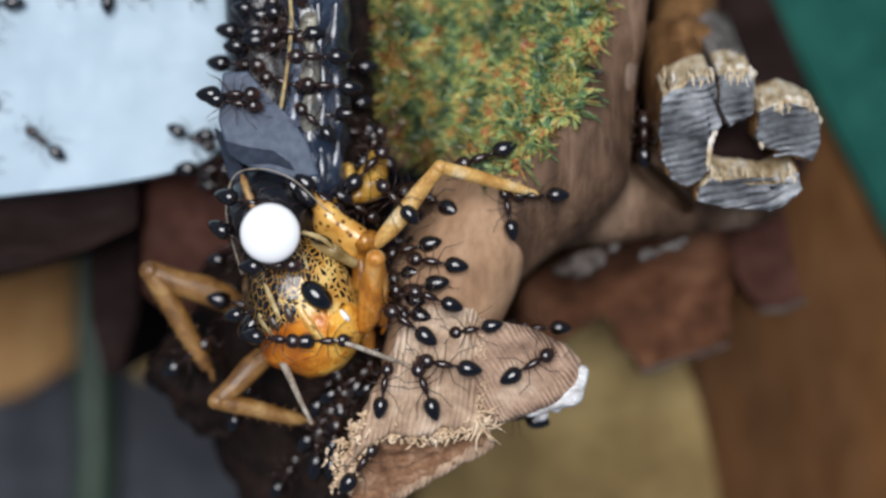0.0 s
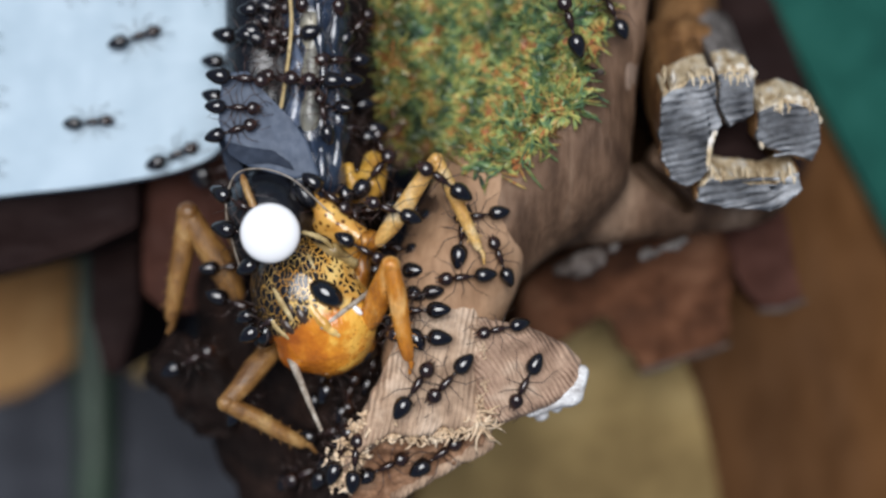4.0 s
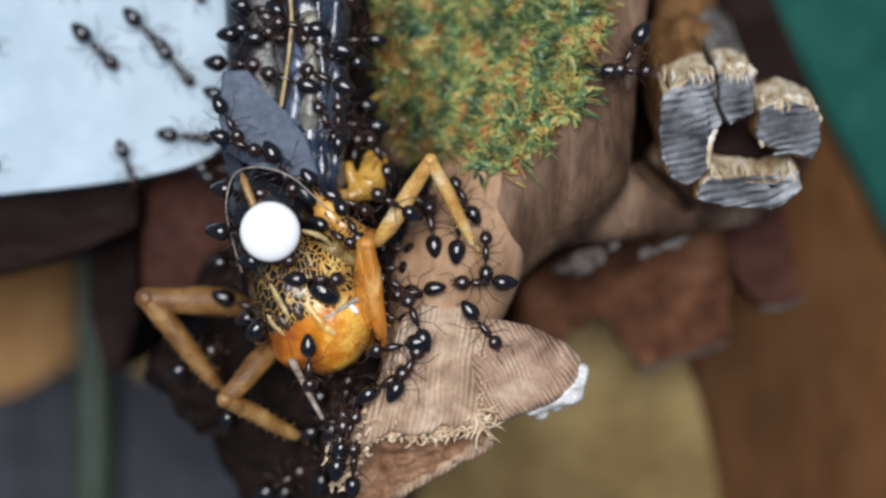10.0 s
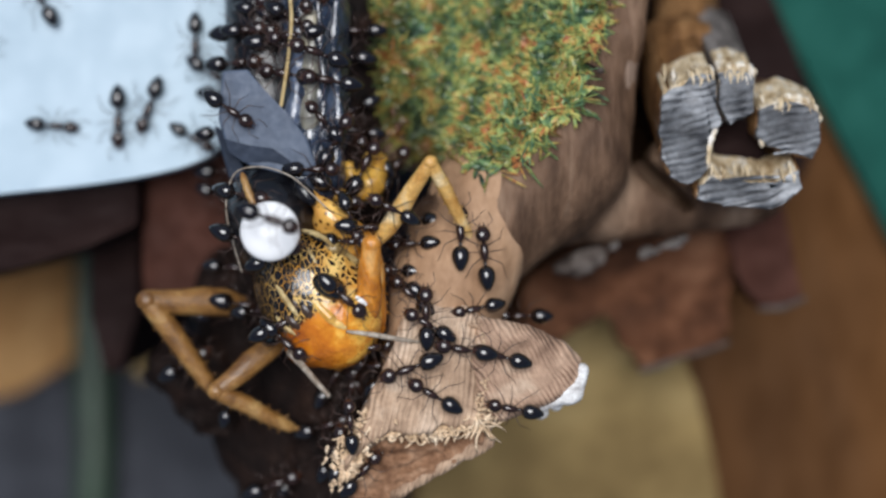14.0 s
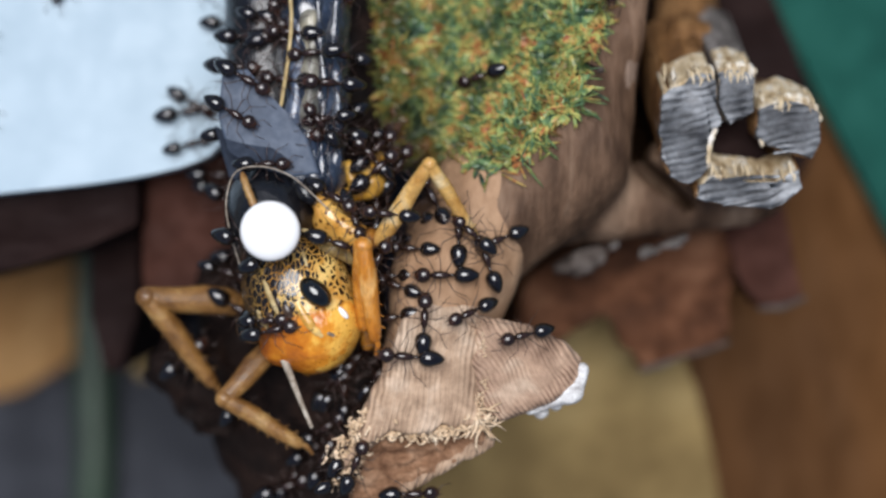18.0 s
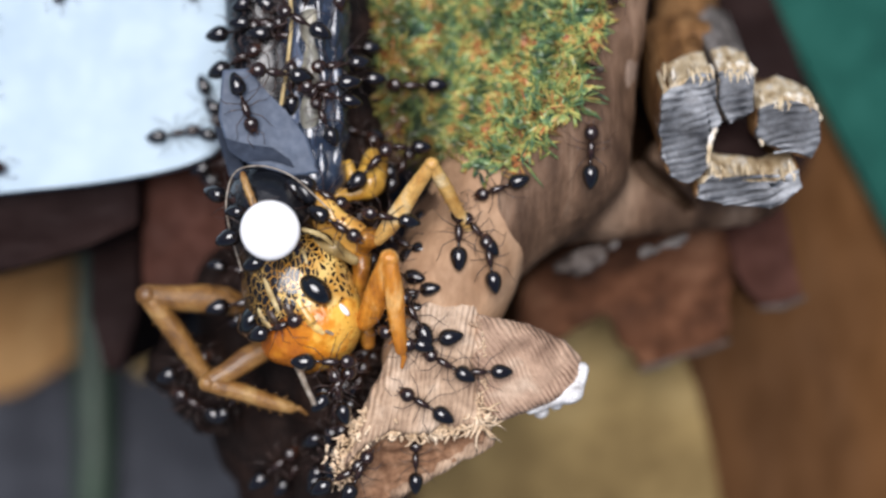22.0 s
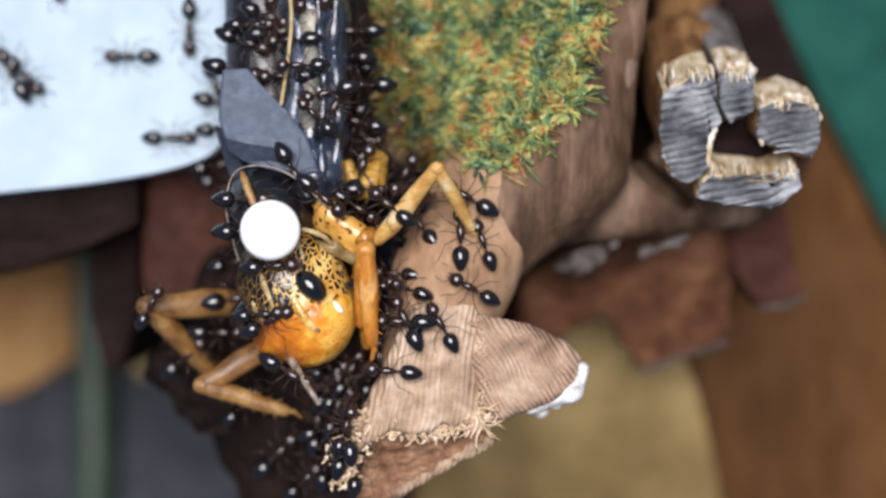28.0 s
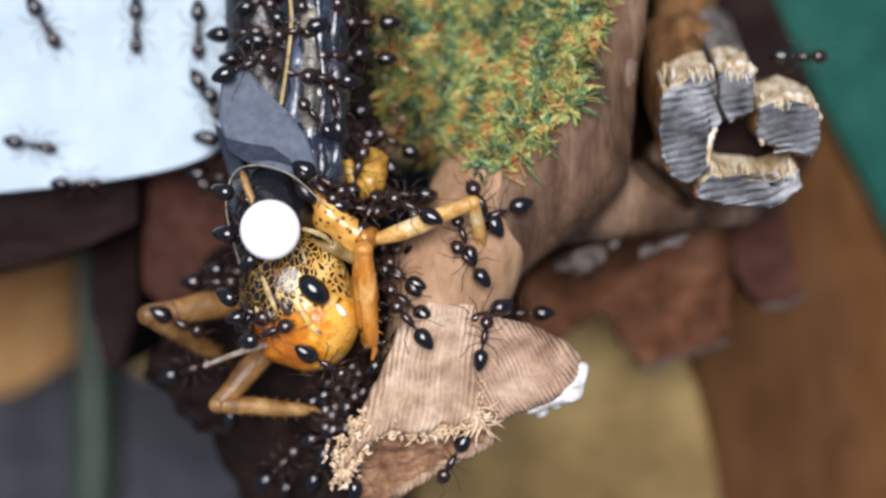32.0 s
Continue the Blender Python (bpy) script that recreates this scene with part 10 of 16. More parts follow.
    walk(ants[21], [(0, at(-7.4, -5.6, 47.3, 7, 5, 1)), (0.15, at(-7.8, -6.6, 47.3, 2, 9, -33)), (0.3, at(-8.1, -7.6, 47.3, -5, 8, -66)), (0.73, at(-7.7, -10.8, 41.3, 6, -7, -47)), (0.87, at(-7.7, -10.2, 41.3, -2, -9, 6)), (1, at(-7.7, -9.6, 41.2, -9, -4, 59)), (2, at(-7.6, -8.9, 41.2, -12, -1, 75)), (3, at(-7.9, -9, 41.1, -9, -1, 71)), (6, at(-7.9, -8.8, 41.1, -8, -3, 64)), (7, at(-7.8, -9.1, 41.1, -9, -4, 56)), (8, at(-7.2, -9.7, 41.5, -7, -6, 45)), (9, at(-7.2, -9.3, 46.7, 12, 21, 56)), (10, at(-8.2, -9.2, 41, -10, -1, 78)), (11, at(-8.1, -9.4, 41.1, -10, -3, 71)), (11.5, at(-7.4, -9.6, 41.4, -9, -1, 80)), (12, at(-6.7, -9.8, 41.6, -2, 1, 90)), (13, at(-6.9, -11, 41.6, -4, 3, 84)), (13.3, at(-5.8, -10.9, 41.4, 4, 3, 48)), (13.73, at(-4.8, -9.7, 41, 13, 5, 60)), (14, at(-5.5, -9.3, 41.4, 7, -6, 119)), (14.45, at(-6, -10.2, 41.5, 1, -7, 159)), (14.9, at(-6.5, -11.1, 41.6, -5, -4, -162)), (16.27, at(-7.9, -11.8, 41.5, 2, 7, 177)), (16.63, at(-7.2, -11.5, 41.5, 1, 6, 118)), (17, at(-6.5, -11.2, 41.6, 1, 4, 58)), (17.15, at(-7.7, -11.9, 41.1, -1, 7, 120)), (17.3, at(-8.9, -12.7, 40.7, 1, 11, -178)), (17.52, at(-9.1, -13.9, 40.5, 11, 9, -139)), (17.73, at(-9.4, -15, 40.4, 17, 2, -102)), (17.82, at(-9.1, -14.5, 40.5, 12, -7, -58)), (17.91, at(-8.9, -14, 40.5, 2, -9, -14)), (18, at(-8.6, -13.4, 40.6, -6, -5, 31)), (18.5, at(-7.6, -13.7, 41.5, -11, -9, 47)), (19, at(-6.4, -13.5, 45.7, -14, -7, 62)), (19.3, at(-8.4, -13.6, 41, -10, 7, 115)), (19.73, at(-9.7, -12, 39.4, -22, 1, 105)), (19.87, at(-9.2, -12, 40, -19, -8, 70)), (20, at(-8.8, -12, 40.5, -11, -13, 33)), (20.15, at(-8.9, -13.2, 40.6, 4, -19, -15)), (20.3, at(-9.1, -14.5, 40.6, 19, -11, -63)), (20.73, at(-8.8, -16.7, 41.1, 11, -7, -62)), (21, at(-8, -16.2, 41.6, -2, -10, 0)), (22, at(-7.7, -14.5, 41.5, -11, -2, 60)), (22.5, at(-7.3, -13.6, 41.8, -10, -7, 61)), (23, at(-6.9, -12.8, 41.9, -8, -4, 61)), (24, at(-6.7, -11.9, 41.8, -3, 0, 62)), (25, at(-7.2, -11.8, 41.7, -7, -0, 80)), (28, at(-6.1, -11.5, 46.3, -2, 1, 71)), (29, at(-6.6, -11.5, 41.7, 4, 4, 69)), (30, at(-6.5, -11.8, 41.6, 6, 5, 64)), (31, at(-7.3, -11.8, 41.7, -7, 1, 85)), (32, at(-7.1, -11.7, 41.7, -7, 0, 83))])
    walk(ants[22], [(0, at(5.3, -7.3, 46.1, 3, 4, 30)), (0.15, at(4.9, -8.7, 46.2, -0, 4, -22)), (0.3, at(4.5, -10, 46.2, -2, 0, -74)), (0.73, at(4.4, -12.9, 41.7, -0, -0, -68)), (0.87, at(4.6, -12.3, 41.7, 0, 0, -19)), (1, at(4.8, -11.8, 41.7, 0, -0, 30)), (1.1, at(3.9, -11.8, 43.3, -5, -2, 76)), (1.2, at(2.9, -11.7, 45, -9, 1, 122)), (1.3, at(1.9, -11.7, 46.6, -10, 5, 168)), (1.73, at(0.3, -13.3, 45.1, 5, -1, -165)), (2, at(-0.2, -13.2, 45, 19, 1, 170)), (2.15, at(1, -11.7, 45.8, 11, -1, 123)), (2.3, at(2.3, -10.3, 46.7, 7, -9, 75)), (2.52, at(4.4, -8.7, 46.4, 7, -2, 43)), (2.73, at(6.6, -7.1, 46, 3, 4, 10)), (2.82, at(6.3, -7.1, 46, 1, 4, -33)), (2.91, at(6, -7.1, 46.1, 0, 2, -77)), (3, at(5.7, -7.1, 46.1, 1, -0, -120)), (3.9, at(5.3, -8.1, 46.1, 1, 2, -117)), (5.27, at(3, -10.8, 45.8, -14, 14, -156)), (5.63, at(3.2, -10.5, 46, -23, -3, 155)), (6, at(3.4, -10.2, 46.3, -15, -21, 106)), (6.3, at(3.9, -9.4, 46.2, 6, -1, 81)), (6.73, at(3.9, -6.5, 46.3, 7, -1, 114)), (6.87, at(3.9, -7.1, 46.3, 3, -6, 172)), (7, at(3.9, -7.7, 46.4, -3, -6, -130)), (7.5, at(3.1, -7.9, 46.4, -1, -0, -155)), (8, at(2.4, -8.1, 46.5, -0, -5, -180)), (8.5, at(2.6, -7, 46.4, 3, -2, 140)), (9, at(2.8, -6, 46.3, 3, 1, 100)), (9.3, at(2.3, -5.4, 46.4, -0, -2, 110)), (9.73, at(2, -3.4, 45.9, 23, 8, 75)), (9.87, at(2.1, -4.2, 46, 4, 18, 12)), (10, at(2.3, -5, 46.1, -13, 6, -51)), (10.15, at(1.4, -5.2, 46.4, -7, 1, -87)), (10.3, at(0.5, -5.3, 46.6, 0, -0, -123)), (10.73, at(-1.2, -5.9, 46.8, -3, -3, -148)), (11, at(-1.8, -5.8, 46.7, -1, 1, -170)), (11.1, at(-0.7, -6.1, 46.6, -1, 1, -126)), (11.2, at(0.4, -6.3, 46.6, -1, 2, -83)), (11.3, at(1.5, -6.5, 46.5, -1, 2, -39)), (11.73, at(4.9, -7, 46.1, -1, 2, -45)), (11.87, at(4.4, -6.9, 46.2, -5, -0, -102)), (12, at(3.8, -6.7, 46.3, -6, -5, -160)), (13, at(3.3, -6.6, 46.4, 1, -3, 150)), (14, at(3.5, -6.8, 46.4, 1, -7, 165)), (14.9, at(3.8, -5.1, 46.2, 2, 3, 121)), (16.27, at(2.9, -1.8, 45.1, 12, -7, 106)), (17, at(2.7, -0.8, 45.1, 9, 1, 100)), (18, at(2.7, -1, 45.1, 10, -3, 110)), (19, at(1.3, -2.3, 45.8, 3, -8, 140)), (20, at(1.5, -1.5, 45.7, 8, -2, 100)), (20.5, at(0.8, -1.9, 45.8, 4, -3, 135)), (21, at(0.1, -2.4, 45.9, 0, -2, 170)), (21.5, at(1.3, -1.5, 45.7, 6, -6, 134)), (22, at(2.9, -1, 45, 6, -1, 100)), (22.15, at(2.2, -1.6, 45.4, 4, -6, 137)), (22.3, at(1.4, -2.3, 45.7, 0, -8, 175)), (22.73, at(-0.2, -3, 45.8, -1, 2, -169)), (23, at(-0.7, -3, 45.7, -0, 4, -175)), (23.3, at(-0.6, -1.5, 45.6, -2, 5, 135)), (23.73, at(-1.3, 0.3, 44.5, -5, 13, 116)), (24, at(-1.2, 1, 43.9, -14, 15, 96)), (24.5, at(-0.6, 1.7, 43.7, -7, 18, 108)), (25, at(-0.1, 2.5, 43.6, -5, 15, 119)), (25.9, at(-1.1, 2.3, 42.6, 3, 21, 148)), (27.27, at(-3.4, 4, 41.7, 0, -0, 130)), (27.63, at(-3, 4.2, 41.7, 0, -0, 95)), (28, at(-2.6, 4.5, 41.7, 0, -0, 60)), (28.15, at(-2, 3.6, 44.2, 7, 5, 24)), (28.3, at(-1.4, 2.6, 46.8, 10, 14, -12)), (28.73, at(1.1, 1.3, 44.9, -13, -8, 5)), (28.87, at(0.6, 1.6, 44.5, -14, 5, 56)), (29, at(0.1, 2, 44.1, -4, 15, 109)), (29.3, at(-1.2, 1.6, 43.3, 6, 19, 152)), (29.73, at(-3.9, 2.9, 41.7, 0, -0, 143)), (30, at(-3.6, 3.7, 41.7, 0, -0, 90)), (30.3, at(-4.6, 4.1, 43.6, 19, -20, 110)), (30.73, at(-5.3, 5.6, 43.3, -9, 14, 110)), (31, at(-4.7, 6.1, 42.8, -25, 9, 72)), (31.1, at(-5.4, 5.4, 43.2, -14, 4, 120)), (31.2, at(-6.2, 4.6, 43.7, -11, -8, 166)), (31.3, at(-6.9, 3.9, 44.2, -17, -18, -146)), (31.73, at(-6.3, 1.5, 46.5, -10, -13, -86)), (31.87, at(-5.9, 1.8, 45.6, -22, -0, -46)), (32, at(-5.5, 2.1, 44.8, -23, 17, -7))])
    walk(ants[23], [(0, at(4.8, -10.9, 42.1, 0, -0, 170)), (0.3, at(4.3, -12.4, 42.1, 0, -0, -150)), (0.73, at(1.7, -13.9, 42.1, 0, -0, -175)), (0.87, at(2.1, -13.5, 42.1, 0, -0, 133)), (1, at(2.5, -13.1, 42.1, 0, -0, 80)), (1.15, at(1.4, -13.2, 43.7, -2, -12, 118)), (1.3, at(0.4, -13.3, 45.2, -11, -20, 158)), (1.73, at(-1.4, -13.8, 44.7, 12, 4, 176)), (2, at(-1.8, -14, 44.4, 15, 10, -177)), (2.33, at(-1.4, -13.7, 44.5, 7, 10, 128)), (2.67, at(-0.9, -13.4, 44.6, 2, 3, 73)), (3, at(-0.5, -13, 44.7, 5, -4, 20)), (4.5, at(-0.3, -13.3, 44.6, -10, 6, 49)), (6, at(-0.5, -13.5, 45, 8, -2, 80)), (6.5, at(-0.7, -14.3, 44.9, 10, 0, 40)), (7, at(-1.4, -16, 42.1, 0, -0, 0)), (8, at(-1, -13.5, 45.1, -4, -7, 60)), (8.15, at(-2.4, -13.5, 45, -6, -6, 102)), (8.3, at(-3.7, -13.6, 44.8, -7, -4, 144)), (8.73, at(-6.5, -13, 45.7, 7, 25, 149)), (9, at(-6.9, -12.4, 41.8, -2, 3, 90)), (10, at(-6.2, -11.9, 45.8, -19, 7, 87)), (10.5, at(-5.1, -12.9, 46.1, 25, -5, 43)), (11, at(-4.1, -14.9, 44.6, 18, 3, 1)), (11.15, at(-5.1, -14.2, 45.3, 4, -6, 61)), (11.3, at(-6.2, -13.5, 46, -12, 1, 121)), (11.73, at(-7.9, -13.4, 41.4, -12, 7, 120)), (11.87, at(-7.3, -13.5, 41.7, -10, -1, 75)), (12, at(-6.7, -13.6, 42, -2, -5, 30)), (12.15, at(-8.1, -13.8, 41.2, -3, 2, 95)), (12.3, at(-9.6, -14.1, 40.4, 3, 6, 159)), (12.73, at(-11.4, -14.3, 40.1, 0, -0, 151)), (12.87, at(-10.5, -14.3, 40.1, 0, -0, 90)), (13, at(-9.7, -14.4, 40.1, 0, -0, 30)), (13.15, at(-10.8, -13.1, 40.1, 0, -0, 65)), (13.3, at(-11.9, -11.8, 40.1, 0, -0, 99)), (13.73, at(-15.8, -5.7, 40.1, 0, -0, 130)), (14, at(-17.3, -4.3, 40.1, 0, -0, 170)), (14.45, at(-15.7, -5.6, 40.1, -0, -0, -129)), (14.9, at(-14, -6.9, 40.1, -0, -0, -67)), (16.27, at(-8.1, -9.5, 41.1, 3, -11, -10)), (16.63, at(-7.7, -9.3, 41.2, -5, -8, 32)), (17, at(-7.3, -9.2, 41.4, -9, -1, 72)), (18, at(-7.3, -8.9, 41.4, -8, -3, 59)), (19, at(-6.9, -8.2, 41.4, -1, -0, 60)), (19.3, at(-8.6, -6.9, 47.6, 3, -13, 119)), (19.73, at(-10.5, -4.1, 47.6, -9, -8, 95)), (19.87, at(-10.3, -4.7, 47.4, 3, -14, 32)), (20, at(-10.1, -5.2, 47.3, 13, -6, -31)), (20.15, at(-11.6, -5.2, 46, 21, 10, -92)), (20.3, at(-13.1, -5.1, 44.7, 11, 24, -155)), (20.52, at(-14.5, -4.1, 43.7, 0, 9, 164)), (20.73, at(-16, -3, 42.7, 1, -9, 126)), (20.87, at(-15.4, -3.5, 42.4, 9, -3, 63)), (21, at(-14.8, -3.9, 42.1, 7, 6, 1)), (21.3, at(-15.6, -6.5, 40.1, -0, -0, -64)), (21.73, at(-15.8, -11, 40.1, 0, -0, -112)), (21.87, at(-16, -10.7, 40.1, 0, -0, -161)), (22, at(-16.2, -10.5, 40.1, 0, -0, 150)), (22.1, at(-15.1, -10.8, 40.1, 0, -0, 102)), (22.2, at(-14.1, -11.1, 40.1, 0, -0, 55)), (22.3, at(-13, -11.4, 40.1, 0, -0, 7)), (22.73, at(-10.2, -13.3, 40.1, -0, -0, -10)), (23, at(-9.6, -12.8, 39.3, -14, -12, 48)), (24, at(-10.4, -13.4, 40.1, 0, -0, 45)), (25, at(-9.5, -14.8, 40.1, 0, -0, 30)), (25.9, at(-9.1, -14.1, 40.4, -19, -16, 50)), (27.27, at(-8, -12.5, 41.1, -10, -6, 57)), (28, at(-8.1, -11.8, 41.1, -11, -3, 81)), (29, at(-8.2, -11.9, 41, -8, -11, 32)), (29.5, at(-7.5, -10.8, 41.5, -8, -9, 38)), (30, at(-6.8, -9.8, 41.5, -4, -3, 44)), (31, at(-7, -10.1, 41.5, -6, -2, 60)), (32, at(-7, -9.7, 41.5, -4, -2, 60))])
    walk(ants[24], [(0, at(6.4, -5.1, 42.5, 0, -0, 180)), (0.3, at(5, -5.4, 46.1, 16, -12, -175)), (0.73, at(1.2, -5.6, 46.6, 6, -9, 172)), (1, at(0.8, -4.8, 46.6, 3, 0, 120)), (1.3, at(2, -4.3, 46.3, 12, 4, 72)), (1.73, at(2.7, -2.8, 45.1, 13, -2, 81)), (1.87, at(2.2, -2.9, 45.3, 9, -8, 115)), (2, at(1.6, -3, 45.6, 3, -11, 149)), (2.15, at(3, -3.1, 43.9, 20, -2, 88)), (2.3, at(4.4, -3.2, 42.3, 21, 17, 29)), (2.52, at(5.4, -4.2, 42.4, 7, 12, -13)), (2.73, at(6.4, -5.3, 42.5, -0, -0, -52)), (2.87, at(5.7, -4.8, 42.5, -0, -0, -116)), (3, at(4.9, -4.3, 42.5, 0, -0, -180)), (3.9, at(3.7, -5.1, 46, 19, -13, -169)), (5.27, at(0.3, -6.2, 46.6, -0, 2, -161)), (6, at(-0.9, -6.6, 46.6, -1, -0, -160)), (6.5, at(-1.5, -6.7, 46.6, -0, -0, 175)), (7, at(-2, -6.8, 46.7, 3, -1, 150)), (8, at(-2.5, -6.4, 46.7, -0, 2, 150)), (8.3, at(-1.6, -5.2, 46.7, 2, -1, 99)), (8.73, at(-1.5, -3.7, 46, -8, 15, 106)), (8.87, at(-1.9, -4.1, 45.7, 5, 20, 143)), (9, at(-2.3, -4.4, 45.5, 19, 16, 180)), (9.3, at(-1.9, -2.6, 45, -7, 3, 120)), (9.73, at(-2.4, -0.9, 44.3, -13, 13, 122)), (10, at(-3.1, -1.4, 43.3, 6, 20, -178)), (11, at(-3.1, -1.3, 43.3, 4, 21, 176)), (11.5, at(-2.4, -2, 44.8, 2, 10, -180)), (12, at(-1.5, -2.7, 45.3, 1, 10, -175)), (13, at(-1.8, -2.4, 45, 0, 12, -180)), (13.5, at(-2.4, -1.9, 44.7, 2, 12, 178)), (14, at(-2.9, -1.5, 43.7, 3, 21, 176)), (17, at(-2.9, -1.7, 43.7, 2, 22, 176)), (18, at(-3.1, -1.9, 43.5, 4, 21, -179)), (18.5, at(-2.9, -2.5, 43.8, -4, 22, 163)), (19, at(-2.8, -3.2, 44.3, -9, 15, 148)), (20, at(-3, -2.4, 43.7, -7, 21, 158)), (21, at(-2.9, -1.8, 43.8, -0, 21, 170)), (21.5, at(-2.4, -2.3, 44.7, 1, 12, -180)), (22, at(-1.8, -2.9, 45, 2, 13, -170)), (22.5, at(-2.5, -2.4, 44.7, 2, 12, -177)), (23, at(-3.1, -1.8, 43.5, 2, 21, 176)), (24, at(-3.1, -1.8, 43.5, 2, 21, 176)), (25, at(-3, -1.4, 43.4, -4, 21, 159)), (28, at(-2.9, -1.8, 43.8, 2, 21, 176)), (29, at(-2, -2.6, 45, -1, 10, 180)), (29.5, at(-2.6, -2.2, 44.6, 1, 13, 175)), (30, at(-3.1, -1.8, 43.5, -1, 21, 170)), (31, at(-2.5, -1.9, 44.6, -8, 10, 134)), (32, at(-2.5, -1.9, 44.6, -8, 10, 133))])
    walk(ants[25], [(0, at(-8, -12.7, 41.1, -15, 1, 85)), (0.1, at(-7.8, -13.8, 41.3, -11, -4, 39)), (0.2, at(-7.6, -14.9, 41.4, -4, -5, -7)), (0.3, at(-7.4, -15.9, 41.6, 1, -0, -52)), (0.73, at(-7.1, -18.8, 39.9, 21, 15, -38)), (0.87, at(-7.5, -18.3, 40.5, 18, -8, 22)), (1, at(-7.9, -17.8, 41, -4, -16, 87)), (2, at(-8.1, -17.9, 40.9, -12, -18, 103)), (3, at(-8.9, -18.3, 38.9, 0, -0, 89)), (6, at(-8, -18.8, 38.9, 0, -0, 62)), (7, at(-8, -18.6, 38.9, 0, -0, 75)), (8, at(-7.6, -18.9, 38.9, 0, -0, 62)), (9, at(-7.7, -17.8, 41, 1, -16, 68)), (10, at(-7.9, -18.3, 40.3, 4, -25, 63)), (11, at(-8.1, -18.7, 38.9, 0, -0, 74)), (12, at(-8.4, -18.4, 38.9, 0, -0, 83)), (13, at(-8.3, -18.7, 38.9, 0, -0, 79)), (14, at(-7.7, -18.1, 40.7, 1, -21, 61)), (17, at(-7.4, -19, 38.9, 0, -0, 61)), (18, at(-7.6, -18.5, 39.7, 3, -27, 63)), (19, at(-7.9, -18.8, 38.9, 0, -0, 74)), (19.3, at(-7.8, -17.5, 41.2, -3, -16, 84)), (19.73, at(-7.3, -15, 41.6, -1, -1, 72)), (20, at(-6.2, -14.1, 45.9, 7, -10, 29)), (21, at(-6.7, -14.9, 45.2, -9, 23, 27)), (22, at(-6.5, -14.3, 45.4, 17, -5, 29)), (22.5, at(-6.1, -13, 46.1, -14, -9, 49)), (23, at(-6.1, -11.5, 46.6, 6, -13, 63)), (24, at(-6.9, -11, 41.6, -4, 2, 80)), (25, at(-7.4, -11.6, 41.6, -10, 2, 90)), (26.5, at(-7, -11.9, 41.8, 7, 1, 95)), (28, at(-5.7, -11.7, 46, -18, 10, 97)), (29, at(-5.7, -11.4, 46.4, -3, 1, 95)), (29.15, at(-4.9, -11.8, 45.7, 12, 1, 57)), (29.3, at(-4.2, -12.1, 45.1, 24, 10, 20)), (29.52, at(-3.4, -13, 45.1, 15, 7, -14)), (29.73, at(-2.6, -13.9, 45, 10, -1, -48)), (29.82, at(-3.1, -13.6, 45, 6, 4, -92)), (29.91, at(-3.7, -13.2, 45, -1, 5, -136)), (30, at(-4.3, -12.9, 44.9, -7, 1, 180)), (30.3, at(-4.2, -14.2, 44.6, -8, 8, -136)), (30.73, at(-5.3, -15, 44.5, -9, 11, -162)), (30.87, at(-4.8, -14.5, 44.6, -7, 5, 144)), (31, at(-4.4, -13.9, 44.8, -1, 2, 90)), (31.3, at(-6, -13.9, 45, 5, -5, 135)), (31.73, at(-7.8, -13, 41.6, -6, 6, 130)), (32, at(-7.4, -12.4, 41.7, -8, 0, 80))])
